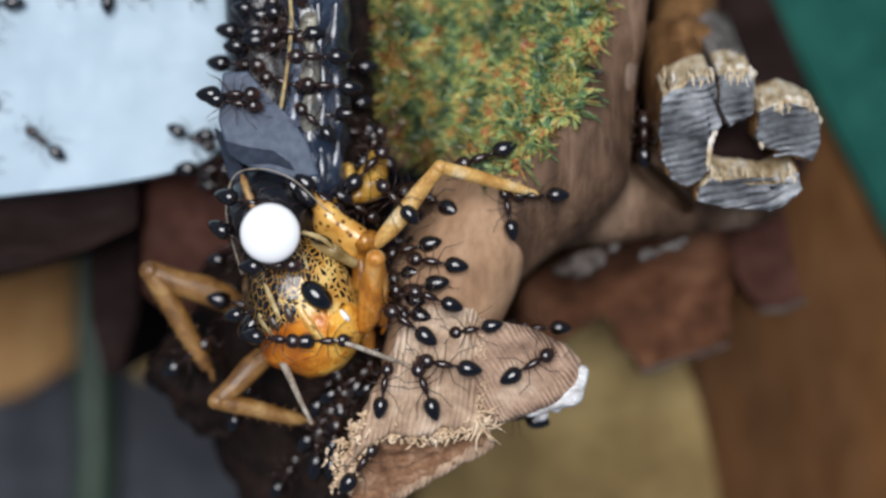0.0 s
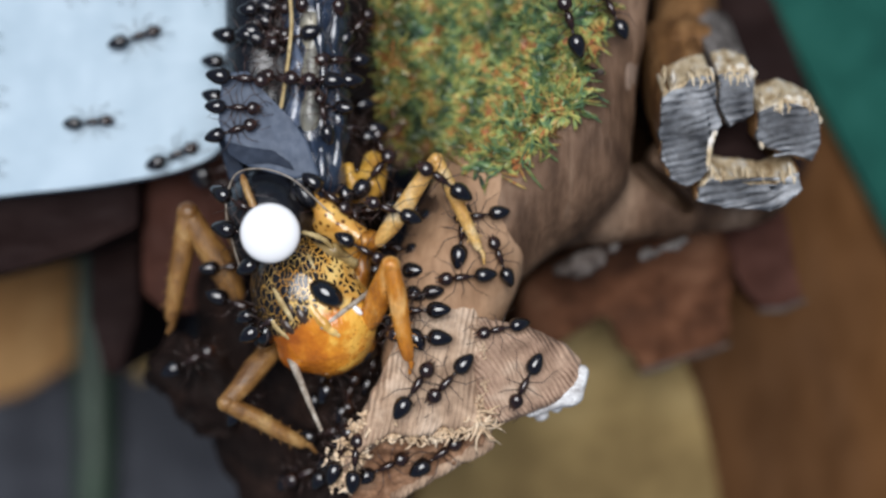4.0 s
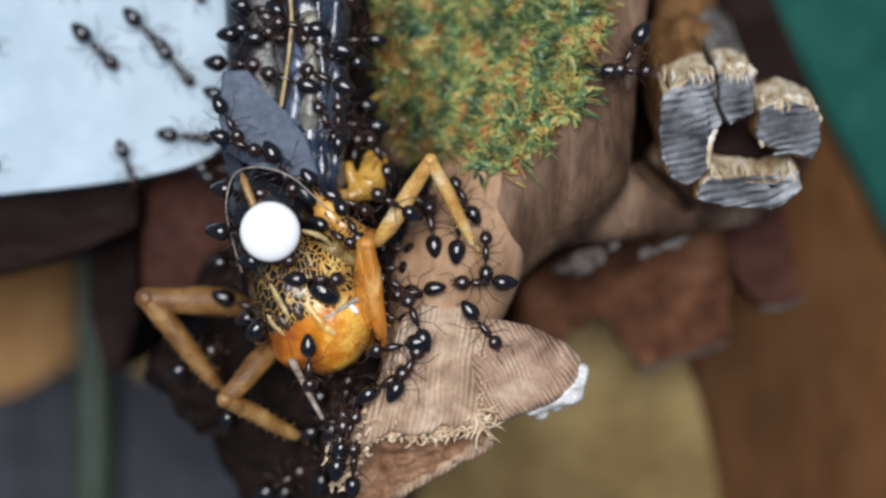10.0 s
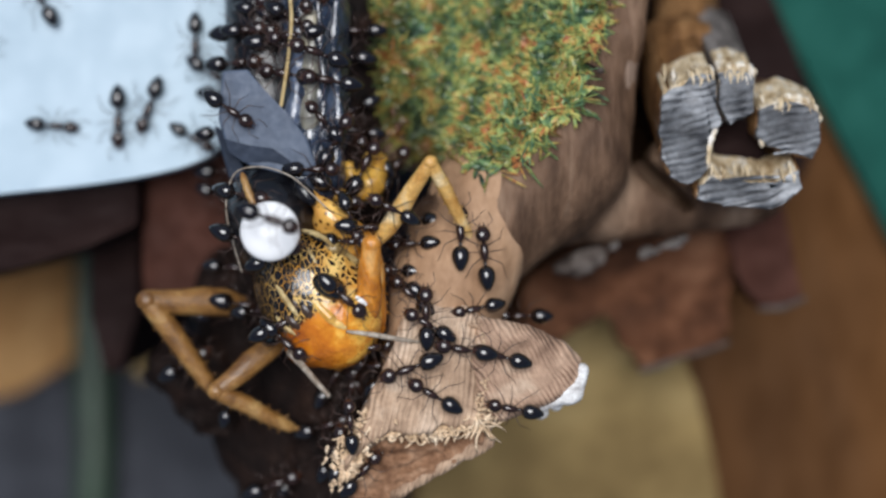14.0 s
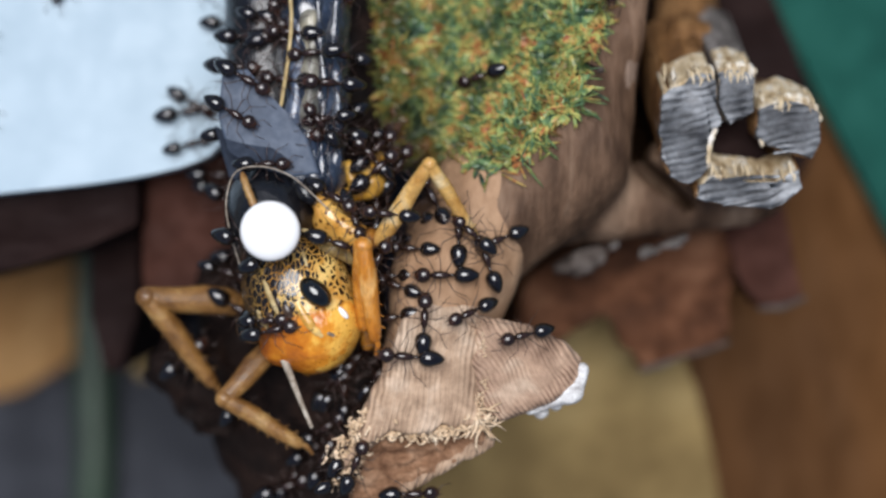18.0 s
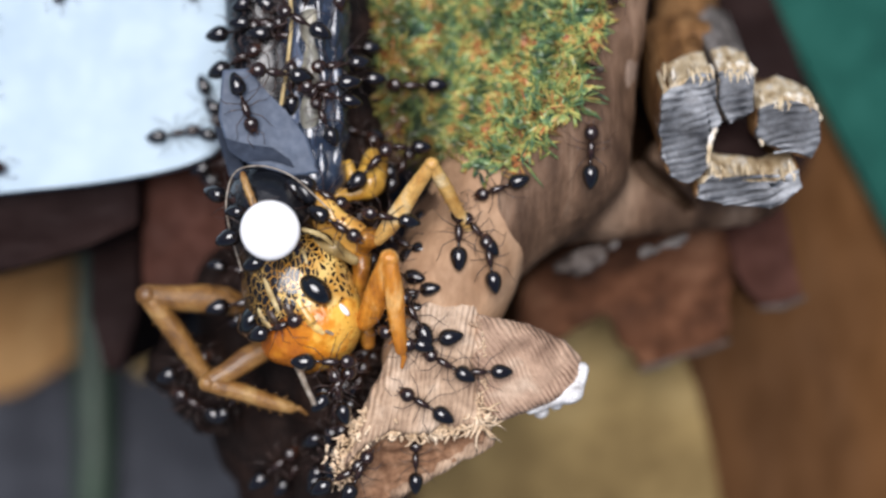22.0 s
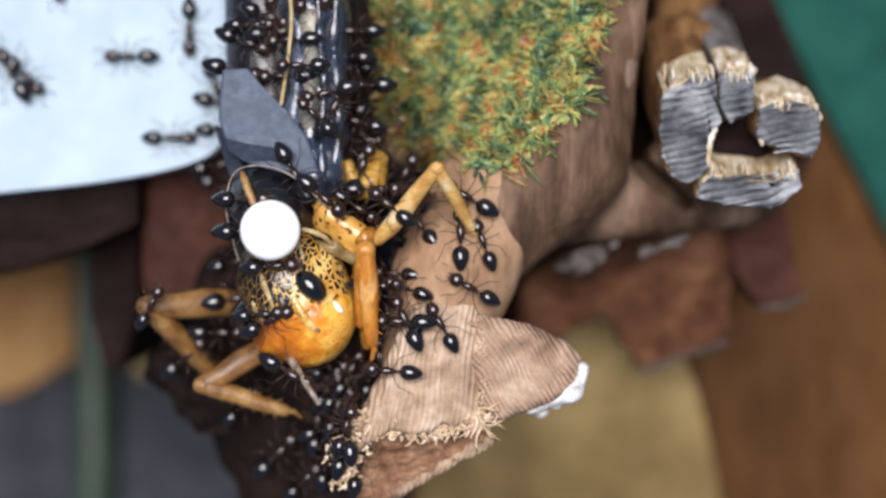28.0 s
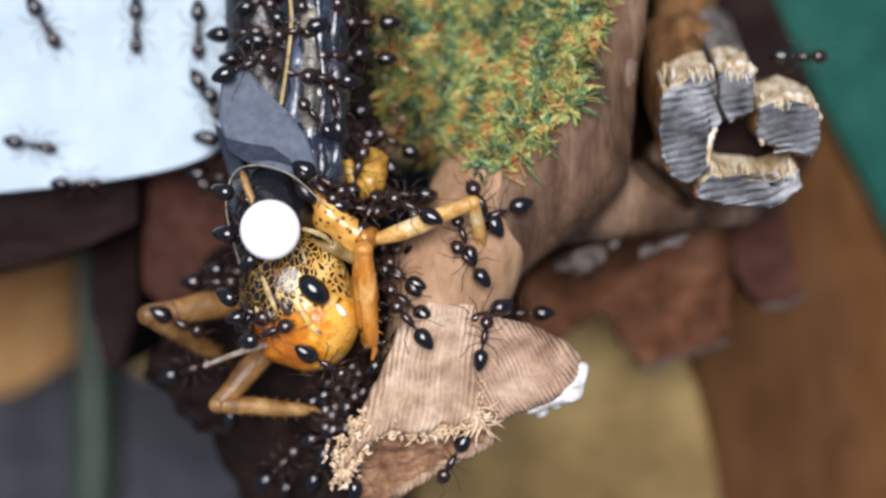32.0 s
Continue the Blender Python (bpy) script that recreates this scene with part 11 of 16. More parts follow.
    walk(ants[26], [(0, at(6, 3.5, 44.3, -8, -4, -179)), (0.5, at(5.8, 2.5, 44.1, -7, -8, -179)), (1, at(5.7, 1.6, 43.7, -11, -6, -179)), (1.3, at(5.1, 0.7, 43.7, -15, -7, -155)), (1.73, at(2.8, -0.5, 44.9, 0, -8, -163)), (2, at(2.1, -0.1, 45.1, 5, -5, 160)), (3, at(2.4, -0.8, 45.1, 6, -5, 150)), (3.9, at(1.5, -1.7, 45.6, 1, -8, -176)), (5.27, at(-0.9, -2.5, 45.6, 2, 6, -167)), (6, at(-1.6, -2.6, 45.2, 2, 11, -170)), (7, at(-1.6, -2.6, 45.1, 1, 11, -175)), (8, at(-1.6, -2.7, 45.2, 4, 10, -159)), (9, at(-1.7, -2.3, 45.1, 1, 11, -180)), (10, at(-1.6, -2.8, 45.2, 2, 11, -170)), (10.5, at(-2.2, -3.4, 44.9, -0, 7, -178)), (11, at(-2.7, -4.1, 44.6, -0, 12, 175)), (11.1, at(-1.8, -4, 45.2, -5, 11, 126)), (11.2, at(-0.8, -3.8, 45.9, -6, 6, 78)), (11.3, at(0.1, -3.6, 46.5, -4, 2, 31)), (11.73, at(2, -3.8, 46.2, -4, 9, 36)), (11.87, at(1.2, -3.9, 46.4, 4, 8, 98)), (12, at(0.3, -4.1, 46.6, 6, -1, 160)), (12.3, at(-0.3, -4.2, 46.6, 6, 1, 168)), (12.73, at(-2, -4.1, 44.8, 15, 25, 170)), (13, at(-2.6, -3.2, 44.6, -7, 9, 142)), (14, at(-1.9, -3, 45, -7, 7, 139)), (17, at(-2.9, -3.4, 44, -11, 19, 146)), (18, at(-3, -4.5, 44.2, 4, 17, -169)), (18.5, at(-2.6, -5.3, 45.9, 11, 23, -171)), (19, at(-2.7, -6, 46.4, 5, 10, -179)), (20, at(-2.1, -4.9, 46.6, -0, 2, 150)), (20.5, at(-2.4, -4.8, 45.9, -18, 17, 115)), (21, at(-3.1, -5.1, 43.5, -24, 6, 87)), (21.5, at(-2.7, -5.2, 45.9, -11, 16, 122)), (22, at(-2.4, -5.8, 46.7, 4, 2, 160)), (22.5, at(-2.3, -4.8, 46.4, 0, 8, 160)), (23, at(-2.4, -3.9, 44.8, -2, 7, 160)), (23.5, at(-2.7, -4.7, 45.7, 1, 20, 156)), (24, at(-3.1, -5.5, 44.1, -6, 18, 148)), (24.15, at(-1.9, -5.3, 45.4, -8, 7, 91)), (24.3, at(-0.6, -5.1, 46.7, -1, -1, 35)), (24.73, at(1.3, -4.7, 46.6, 1, 2, 47)), (24.87, at(0.6, -5, 46.6, 0, 2, 109)), (25, at(-0.2, -5.4, 46.6, -1, 2, 170)), (25.9, at(-0.6, -6.6, 46.6, -1, 0, -152)), (27.27, at(-2.5, -7.9, 46.7, -6, 1, -153)), (28, at(-3.2, -7.8, 46.7, 2, 3, 175)), (28.5, at(-2.9, -8.9, 46.7, 0, 2, 178)), (29, at(-2.7, -10, 46.8, -1, -2, -180)), (29.15, at(-1.5, -10.9, 46.6, -4, 1, -124)), (29.3, at(-0.4, -11.7, 46.5, -3, 6, -68)), (29.73, at(1.7, -13.5, 45.2, 8, -3, -72)), (29.87, at(1.1, -13.3, 45.1, 5, 1, -121)), (30, at(0.5, -13.1, 45, 0, 0, -170)), (30.5, at(1.5, -12.3, 45.6, -7, 0, 145)), (31, at(2.6, -11.5, 46.1, -12, -5, 101)), (31.25, at(1.6, -12, 45.6, -8, -1, 135)), (31.5, at(0.7, -12.4, 45, -2, 0, 170)), (31.75, at(0.7, -12.9, 45, 1, 1, -155)), (32, at(0.7, -13.5, 45, 5, -0, -120))])
    walk(ants[27], [(0, at(13.1, 7.2, 41.7, 0, -0, 90)), (0.3, at(12.2, 9.6, 43.1, 11, -6, 97)), (0.73, at(11.7, 17.5, 43.5, -5, -0, 57)), (0.82, at(11.4, 17.6, 43.7, -1, -2, 13)), (0.91, at(11, 17.7, 43.9, 3, -0, -31)), (1, at(10.7, 17.8, 44.1, 5, 4, -75)), (1.3, at(11.3, 16.8, 43.8, 2, 3, -68)), (1.73, at(12.3, 13.2, 43.8, -6, -0, -90)), (1.87, at(11.9, 13.1, 43.9, -5, -3, -125)), (2, at(11.5, 12.9, 44, -2, -5, -160)), (3, at(11.1, 11.6, 43.8, -1, 3, -120)), (3.45, at(11, 13.2, 43.9, 0, 2, -177)), (3.9, at(10.8, 14.8, 44, 1, 2, 125)), (4.58, at(11.4, 16.8, 43.7, -2, 2, 90)), (5.27, at(12, 18.8, 43.4, -4, 1, 54)), (5.63, at(11.8, 18.2, 43.4, -2, -4, -9)), (6, at(11.5, 17.7, 43.5, 3, -4, -73)), (6.3, at(10.7, 16, 44.5, -5, -12, -92)), (6.73, at(9, 11.6, 45.1, 10, -6, -142)), (6.87, at(9.5, 12, 44.6, 8, -0, 154)), (7, at(9.9, 12.4, 44, 2, 1, 90)), (7.15, at(8.5, 10.9, 44.8, -9, -3, 144)), (7.3, at(7.2, 9.3, 45.7, -18, 4, -162)), (7.73, at(2.9, 3.7, 44.3, 3, -3, -140)), (8, at(1.2, 2.5, 44.5, 6, -0, -160)), (8.5, at(2.5, 3.4, 44.7, -0, 9, 145)), (9, at(3.8, 4.3, 44.9, -12, 10, 88)), (9.3, at(5.5, 5.4, 44.7, -8, 17, 55)), (9.73, at(10.1, 10.4, 44.1, -1, 2, 37)), (10, at(11.8, 11.3, 43.7, 2, 2, 0)), (10.3, at(11.6, 8.4, 43.3, -7, 7, -60)), (10.73, at(12.8, 2.1, 41.7, 0, -0, -100)), (10.87, at(12.6, 1.8, 41.7, 0, -0, -140)), (11, at(12.3, 1.4, 41.7, 0, -0, -180)), (11.3, at(11.5, -0.8, 41.7, 0, -0, -140)), (11.73, at(7.7, -5.4, 41.7, 0, -0, -138)), (12, at(5.8, -6.2, 46.2, 0, -11, -160)), (12.15, at(5.8, -5, 44, 2, -5, 167)), (12.3, at(5.8, -3.8, 41.7, 0, -0, 135)), (12.73, at(3.4, 0.4, 44.6, 10, -7, 126)), (13, at(2.4, 1.3, 44.7, 4, -1, 150)), (13.15, at(3.1, -0.2, 44.5, -8, -7, -151)), (13.3, at(3.8, -1.6, 44.2, -20, 1, -92)), (13.73, at(5.9, -4.8, 41.7, 0, -0, -91)), (13.87, at(5.5, -4.6, 41.7, 0, -0, -136)), (14, at(5.2, -4.5, 41.7, 0, -0, 180)), (14.9, at(5.2, -2.3, 41.7, 0, -0, 125)), (16.27, at(3.3, 1.6, 44.6, 5, -5, 133)), (16.63, at(2.9, 1.5, 44.6, 3, -5, 167)), (17, at(2.5, 1.4, 44.7, 1, -3, -160)), (18, at(3.5, 0.5, 44.5, -5, -11, -159)), (18.15, at(3.8, 1.6, 44.5, 0, -9, 160)), (18.3, at(4.1, 2.6, 44.5, 3, -4, 120)), (18.73, at(3.4, 4, 45.7, -2, 5, 143)), (18.87, at(3.9, 3.3, 45, 1, 5, -153)), (19, at(4.4, 2.5, 44.4, 2, 2, -90)), (19.3, at(2.9, 2.7, 44.5, 1, -3, -141)), (19.73, at(0.9, 2.3, 47.2, -3, -14, -159)), (20, at(0.6, 2.7, 46.8, -11, 9, 178)), (20.5, at(1.1, 2, 46.8, -4, -4, 165)), (21, at(1.9, 1.4, 44.8, 7, -2, 150)), (21.15, at(2.7, 2, 44.6, 6, 0, 115)), (21.3, at(3.6, 2.6, 44.4, 3, 2, 80)), (21.73, at(4.4, 4.8, 44.4, -5, 2, 97)), (21.87, at(4.1, 4.2, 44.4, -2, 5, 148)), (22, at(3.7, 3.7, 44.3, 2, 5, -160)), (22.3, at(4, 2.3, 44.4, -1, 2, -119)), (22.73, at(2.7, -0.2, 44.9, -3, -7, -138)), (22.87, at(2.6, 0.3, 44.9, 3, -6, 175)), (23, at(2.5, 0.8, 44.8, 7, -0, 130)), (24, at(1.8, 1.9, 44.7, 6, 1, 130)), (25, at(2.2, 1.8, 44.7, 5, 1, 120)), (25.9, at(0.9, 0.8, 45.2, 7, -3, 172)), (27.27, at(-1.1, 0.5, 44.5, 10, 11, 174)), (28, at(-1.3, 1.2, 43.6, -2, 20, 129)), (28.5, at(-1.7, -0.1, 44.6, 3, 13, 153)), (29, at(-1.8, -1.5, 45, 1, 12, 175)), (30, at(-2.7, -0.8, 43.6, 6, 22, 172)), (30.15, at(-1.7, -1.7, 44.6, 15, 9, -128)), (30.3, at(-0.7, -2.5, 45.6, 8, -5, -70)), (30.73, at(0.7, -4, 46.5, -12, -15, -72)), (30.87, at(0.2, -3.5, 46.1, -3, -10, -127)), (31, at(-0.4, -3.1, 45.8, -1, -0, -180)), (31.5, at(0.5, -2, 45.9, 1, -3, 155)), (32, at(1.6, -1.1, 45.6, 7, -4, 129))])
    walk(ants[28], [(0, at(2.6, 5.9, 44.4, -2, 1, -160)), (0.15, at(2.9, 7.3, 44.6, -8, -5, 158)), (0.3, at(3.2, 8.7, 44.7, -8, -13, 115)), (0.73, at(3.4, 12.7, 42.8, 8, -18, 99)), (1, at(2.9, 13.4, 41.3, 9, 10, 132)), (1.3, at(1.7, 13.1, 41.1, 4, 6, 161)), (1.73, at(-0.7, 14.3, 42.1, 0, -0, 127)), (1.87, at(-0.1, 13.9, 41.6, -0, -2, 63)), (2, at(0.5, 13.6, 41.1, 1, -3, -0)), (2.3, at(2.3, 12.9, 42.1, -0, -0, -8)), (2.73, at(8.7, 11.4, 45.9, 4, -2, -7)), (3, at(10.8, 11.4, 43.8, -1, 5, -0)), (3.45, at(9.6, 12.6, 44.5, 6, -0, 50)), (3.9, at(8.3, 13.9, 45.2, 5, -9, 100)), (5.27, at(4.4, 17.7, 42.1, 0, -0, 163)), (5.63, at(4.5, 17.5, 42.1, -0, -0, -142)), (6, at(4.7, 17.4, 42.1, -0, -0, -87)), (7, at(4.5, 17.6, 42.1, 0, -0, -93)), (8, at(4.4, 17.7, 42.1, -0, -0, -77)), (9, at(3.7, 17.7, 42.1, 0, -0, -95)), (9.3, at(6.4, 17.3, 41.3, -2, 5, -43)), (9.73, at(11.6, 13.6, 44, -4, 2, -52)), (9.87, at(11.8, 13, 43.9, -6, -0, -86)), (10, at(11.9, 12.5, 43.9, -6, -2, -120)), (10.15, at(11.6, 14, 43.9, -1, -3, -170)), (10.3, at(11.2, 15.4, 43.8, 3, 1, 139)), (10.73, at(9.7, 18.2, 43.5, 16, 20, 156)), (10.87, at(10, 18, 43.3, 16, 6, -152)), (11, at(10.2, 17.8, 43.1, 5, -2, -100)), (12, at(11, 17.4, 43.4, 3, -3, -83)), (13, at(10.5, 17.9, 44.6, 11, 6, -89)), (14, at(10.8, 18.1, 43.3, 3, -3, -106)), (14.9, at(10.9, 16.6, 44.8, 9, 3, -94)), (16.27, at(10.5, 12.8, 43.9, 2, 2, -109)), (17, at(9.4, 12.1, 44.7, 1, -14, -160)), (17.15, at(9.8, 13.5, 44.4, 6, -2, 157)), (17.3, at(10.2, 14.8, 44, 1, 10, 115)), (17.52, at(10.8, 16.7, 43.7, -3, 5, 82)), (17.73, at(11.5, 18.5, 43.3, -4, -0, 49)), (17.82, at(11.2, 18.1, 43.7, -3, -5, 5)), (17.91, at(10.9, 17.7, 44, 1, -7, -40)), (18, at(10.6, 17.3, 44.3, 5, -6, -85)), (19, at(10.4, 17.8, 44, 2, 6, -105)), (20, at(11.1, 17.3, 43.4, 4, -3, -91)), (20.3, at(14.1, 16.4, 42.9, -11, 7, -45)), (20.73, at(21.3, 11.6, 42.1, -0, -0, -76)), (20.82, at(21.7, 11.8, 42.1, 0, -0, -121)), (20.91, at(22, 11.9, 42.1, 0, -0, -165)), (21, at(22.3, 12.1, 42.1, 0, -0, 150)), (21.3, at(19.2, 9.7, 44.3, -3, -6, -165)), (21.73, at(10.8, 6, 43.6, -2, -17, 177)), (21.87, at(10, 5.9, 44, 5, -13, 133)), (22, at(9.3, 5.9, 44.3, 7, -6, 89)), (22.25, at(9.6, 5.1, 44, 11, 1, 45)), (22.5, at(9.8, 4.3, 43.6, 8, 9, 1)), (22.75, at(8.7, 3.5, 43.6, 2, 13, -45)), (23, at(7.7, 2.7, 43.6, -5, 11, -91)), (23.1, at(7.3, 3.8, 44, -10, 13, -135)), (23.2, at(7, 4.9, 44.4, -15, 12, -180)), (23.3, at(6.6, 6, 44.9, -17, 7, 136)), (23.73, at(5.6, 10.7, 44.5, 0, -3, 117)), (24, at(4.8, 11.6, 43, 2, 10, 150)), (24.15, at(5.3, 10.2, 43.9, -6, 2, -153)), (24.3, at(5.8, 8.7, 44.9, -17, 4, -97)), (24.73, at(7.4, 5.2, 44.7, -4, 3, -96)), (24.87, at(7.1, 5.3, 44.7, -5, 2, -138)), (25, at(6.8, 5.4, 44.6, -4, 1, 180)), (25.9, at(5.9, 4.4, 44.5, -4, 2, -156)), (27.27, at(2.5, 2.6, 44.5, 2, -2, -165)), (28, at(1.6, 3, 44.5, 4, 1, 150)), (28.15, at(1.5, 1.9, 45.5, -1, -0, -173)), (28.3, at(1.4, 0.9, 46.6, -6, 2, -135)), (28.73, at(0.2, -0.9, 45.6, 6, -1, -155)), (28.87, at(0.7, -0.2, 45.5, 5, 4, 148)), (29, at(1.1, 0.4, 45.3, 0, 6, 90)), (29.5, at(0.3, 0.8, 45, -5, 8, 94)), (30, at(-0.6, 1.1, 44.3, -9, 13, 98)), (30.3, at(1.3, 1, 45.1, -8, 3, 36)), (30.73, at(3.6, 2.4, 44.5, 1, 3, 60)), (30.87, at(3, 2, 44.6, 3, 1, 120)), (31, at(2.5, 1.6, 44.6, 2, -2, 180)), (32, at(2.6, 2.4, 44.5, 2, 1, 120))])
    walk(ants[29], [(0, at(-4.6, 6.6, 42.5, 0, -0, 60)), (1, at(-4.4, 6.2, 42.7, -23, 11, 62)), (1.15, at(-4.2, 5, 43, -14, 10, 12)), (1.3, at(-4.1, 3.9, 43.3, -7, 16, -38)), (1.73, at(-2.6, 2.1, 42.5, -0, -0, -19)), (1.87, at(-3.2, 2.6, 44.9, 3, -3, 45)), (2, at(-3.8, 3.1, 47.2, 2, -7, 110)), (2.5, at(-2.7, 3.7, 47.2, -7, -1, 90)), (3, at(-1.7, 4.2, 47.4, -6, -2, 70)), (3.45, at(-3.1, 3.4, 45, -4, 1, 125)), (3.9, at(-4.4, 2.7, 42.5, 0, -0, 179)), (4.58, at(-5.1, 1.4, 44.5, 2, 2, -145)), (5.27, at(-5.9, 0.1, 46.5, 5, 3, -110)), (5.51, at(-5.6, 0.5, 46.5, 2, 2, -67)), (5.76, at(-5.4, 0.9, 46.5, -1, 3, -23)), (6, at(-5.1, 1.3, 46.5, -2, 5, 20)), (6.5, at(-5.4, 1, 46.7, -4, -5, 70)), (7, at(-6.5, -0.5, 45.8, 25, -0, 120)), (7.33, at(-6.3, -1, 46, 14, 22, 63)), (7.67, at(-6.1, -1.5, 46.1, -12, 22, -3)), (8, at(-5.9, -2, 46.3, -24, 1, -61)), (8.5, at(-5.1, -0.5, 46.5, 9, -3, -31)), (9, at(-5, 0.9, 46.6, -5, -0, 0)), (9.5, at(-5.5, 1.7, 46.1, -20, 6, -12)), (10, at(-6.1, 2.6, 45.1, -25, 7, -23)), (10.5, at(-5.7, 1.4, 46.5, -17, -5, -38)), (11, at(-5.6, 0.4, 46.6, 6, -0, -60)), (11.3, at(-4.6, 0.1, 46.2, -13, 9, -39)), (11.73, at(-1.9, -2, 44.9, 13, -9, -71)), (11.87, at(-2.3, -1.7, 44.6, 15, 7, -126)), (12, at(-2.6, -1.3, 44.2, 3, 18, 176)), (13, at(-3.1, -1.5, 43.3, 6, 20, -178)), (14, at(-4.4, -1.3, 42.5, 0, -0, 170)), (15.5, at(-4.5, 0.4, 42.5, 0, -0, 130)), (17, at(-4, 1.5, 46.2, -17, 5, 88)), (18, at(-4.3, 2.3, 42.5, 0, -0, 90)), (18.5, at(-4, 1.6, 46.5, -7, 5, 134)), (19, at(-3.6, 0.3, 42.5, 0, -0, 180)), (20, at(-3.8, 0.4, 42.5, 0, -0, 180)), (21, at(-4.2, 0.2, 42.5, 0, -0, 180)), (21.15, at(-3.4, 1.5, 44.9, 3, -9, 137)), (21.3, at(-2.7, 2.7, 47.2, 11, -13, 94)), (21.73, at(-1.8, 6.5, 42.5, 0, -0, 101)), (21.87, at(-2.2, 6.4, 42.5, 0, -0, 141)), (22, at(-2.6, 6.4, 42.5, 0, -0, 180)), (22.3, at(-2.7, 5.3, 42.5, 0, -0, -144)), (22.73, at(-4.3, 4.4, 42.5, 0, -0, -169)), (22.87, at(-3.9, 5, 42.5, 0, -0, 141)), (23, at(-3.4, 5.5, 42.5, 0, -0, 90)), (23.5, at(-4.1, 5.7, 43.4, 12, 8, 70)), (24, at(-4.4, 5.7, 43.6, -14, 2, 45)), (24.5, at(-4.1, 5.6, 43.4, 12, 8, 70)), (25, at(-3.4, 5.4, 42.5, 0, -0, 90)), (25.9, at(-3.7, 6, 42.5, 0, -0, 98)), (27.27, at(-4.6, 8.1, 42.5, 0, -0, 117)), (28, at(-5.4, 8, 42.5, 0, -0, 165)), (29, at(-6.1, 7.8, 41.2, 3, -7, 165)), (29.1, at(-5.2, 7.2, 41.6, 0, -6, -148)), (29.2, at(-4.3, 6.7, 42.1, -1, -3, -102)), (29.3, at(-3.4, 6.1, 42.5, -0, -0, -56)), (29.73, at(-1.6, 5.3, 42.5, -0, -0, -61)), (29.87, at(-2.2, 5.8, 42.5, 0, -0, -120)), (30, at(-2.9, 6.2, 42.5, 0, -0, 180)), (31, at(-3.6, 6.4, 42.5, 0, -0, 180)), (31.15, at(-2.8, 5.5, 42.5, -0, -0, -134)), (31.3, at(-2, 4.5, 42.5, -0, -0, -88)), (31.73, at(-1.1, 2.5, 41.9, 23, -13, -99)), (31.87, at(-1.7, 2.9, 42.2, 14, -3, -139)), (32, at(-2.2, 3.3, 42.5, 0, -0, 180))])
    walk(ants[30], [(0, at(-6.9, -11.6, 41.7, -3, 1, 80)), (0.1, at(-6.6, -12.4, 43.1, 4, 9, 37)), (0.2, at(-6.4, -13.3, 44.4, 5, 19, -6)), (0.3, at(-6.2, -14.2, 45.7, -3, 27, -52)), (0.73, at(-5.6, -19.3, 40.9, -0, -0, -40)), (0.82, at(-5.9, -19, 40.9, 0, -0, 5)), (0.91, at(-6.2, -18.8, 40.9, 0, -0, 49)), (1, at(-6.5, -18.5, 40.9, 0, -0, 94)), (2, at(-6.3, -17.9, 40.9, 0, -0, 94)), (3, at(-6.5, -18.1, 40.9, 0, -0, 102)), (6, at(-6.2, -18.6, 40.9, 0, -0, 77)), (7, at(-6.4, -18.4, 40.9, 0, -0, 98)), (8, at(-6.1, -18.1, 40.9, 0, -0, 80)), (9, at(-6.2, -18.3, 40.9, 0, -0, 83)), (10, at(-5.9, -18.6, 40.9, 0, -0, 75)), (11, at(-5.7, -18.3, 40.9, 0, -0, 83)), (12, at(-6.2, -18.7, 40.9, 0, -0, 89)), (13, at(-5.8, -18.4, 40.9, 0, -0, 87)), (14, at(-6.2, -18.1, 40.9, 0, -0, 95)), (17, at(-6.7, -18.6, 40.9, 0, -0, 108)), (18, at(-5.7, -18.8, 40.9, 0, -0, 88)), (19, at(-6.1, -18.6, 40.9, 0, -0, 103)), (20, at(-6.3, -18.5, 40.9, 0, -0, 110)), (21, at(-6.4, -18.8, 40.9, 0, -0, 102)), (22, at(-5.6, -18.5, 40.9, 0, -0, 81)), (23, at(-5.9, -18.9, 40.9, 0, -0, 96)), (24, at(-6.2, -18.3, 40.9, 0, -0, 110)), (25, at(-5.8, -18.6, 40.9, 0, -0, 89)), (28, at(-5.9, -18.7, 40.9, 0, -0, 84)), (29, at(-6.3, -18.4, 40.9, 0, -0, 81)), (30, at(-6.6, -18.8, 40.9, 0, -0, 110)), (31, at(-5.5, -18.8, 40.9, 0, -0, 78)), (32, at(-6, -18.7, 40.9, 0, -0, 79))])
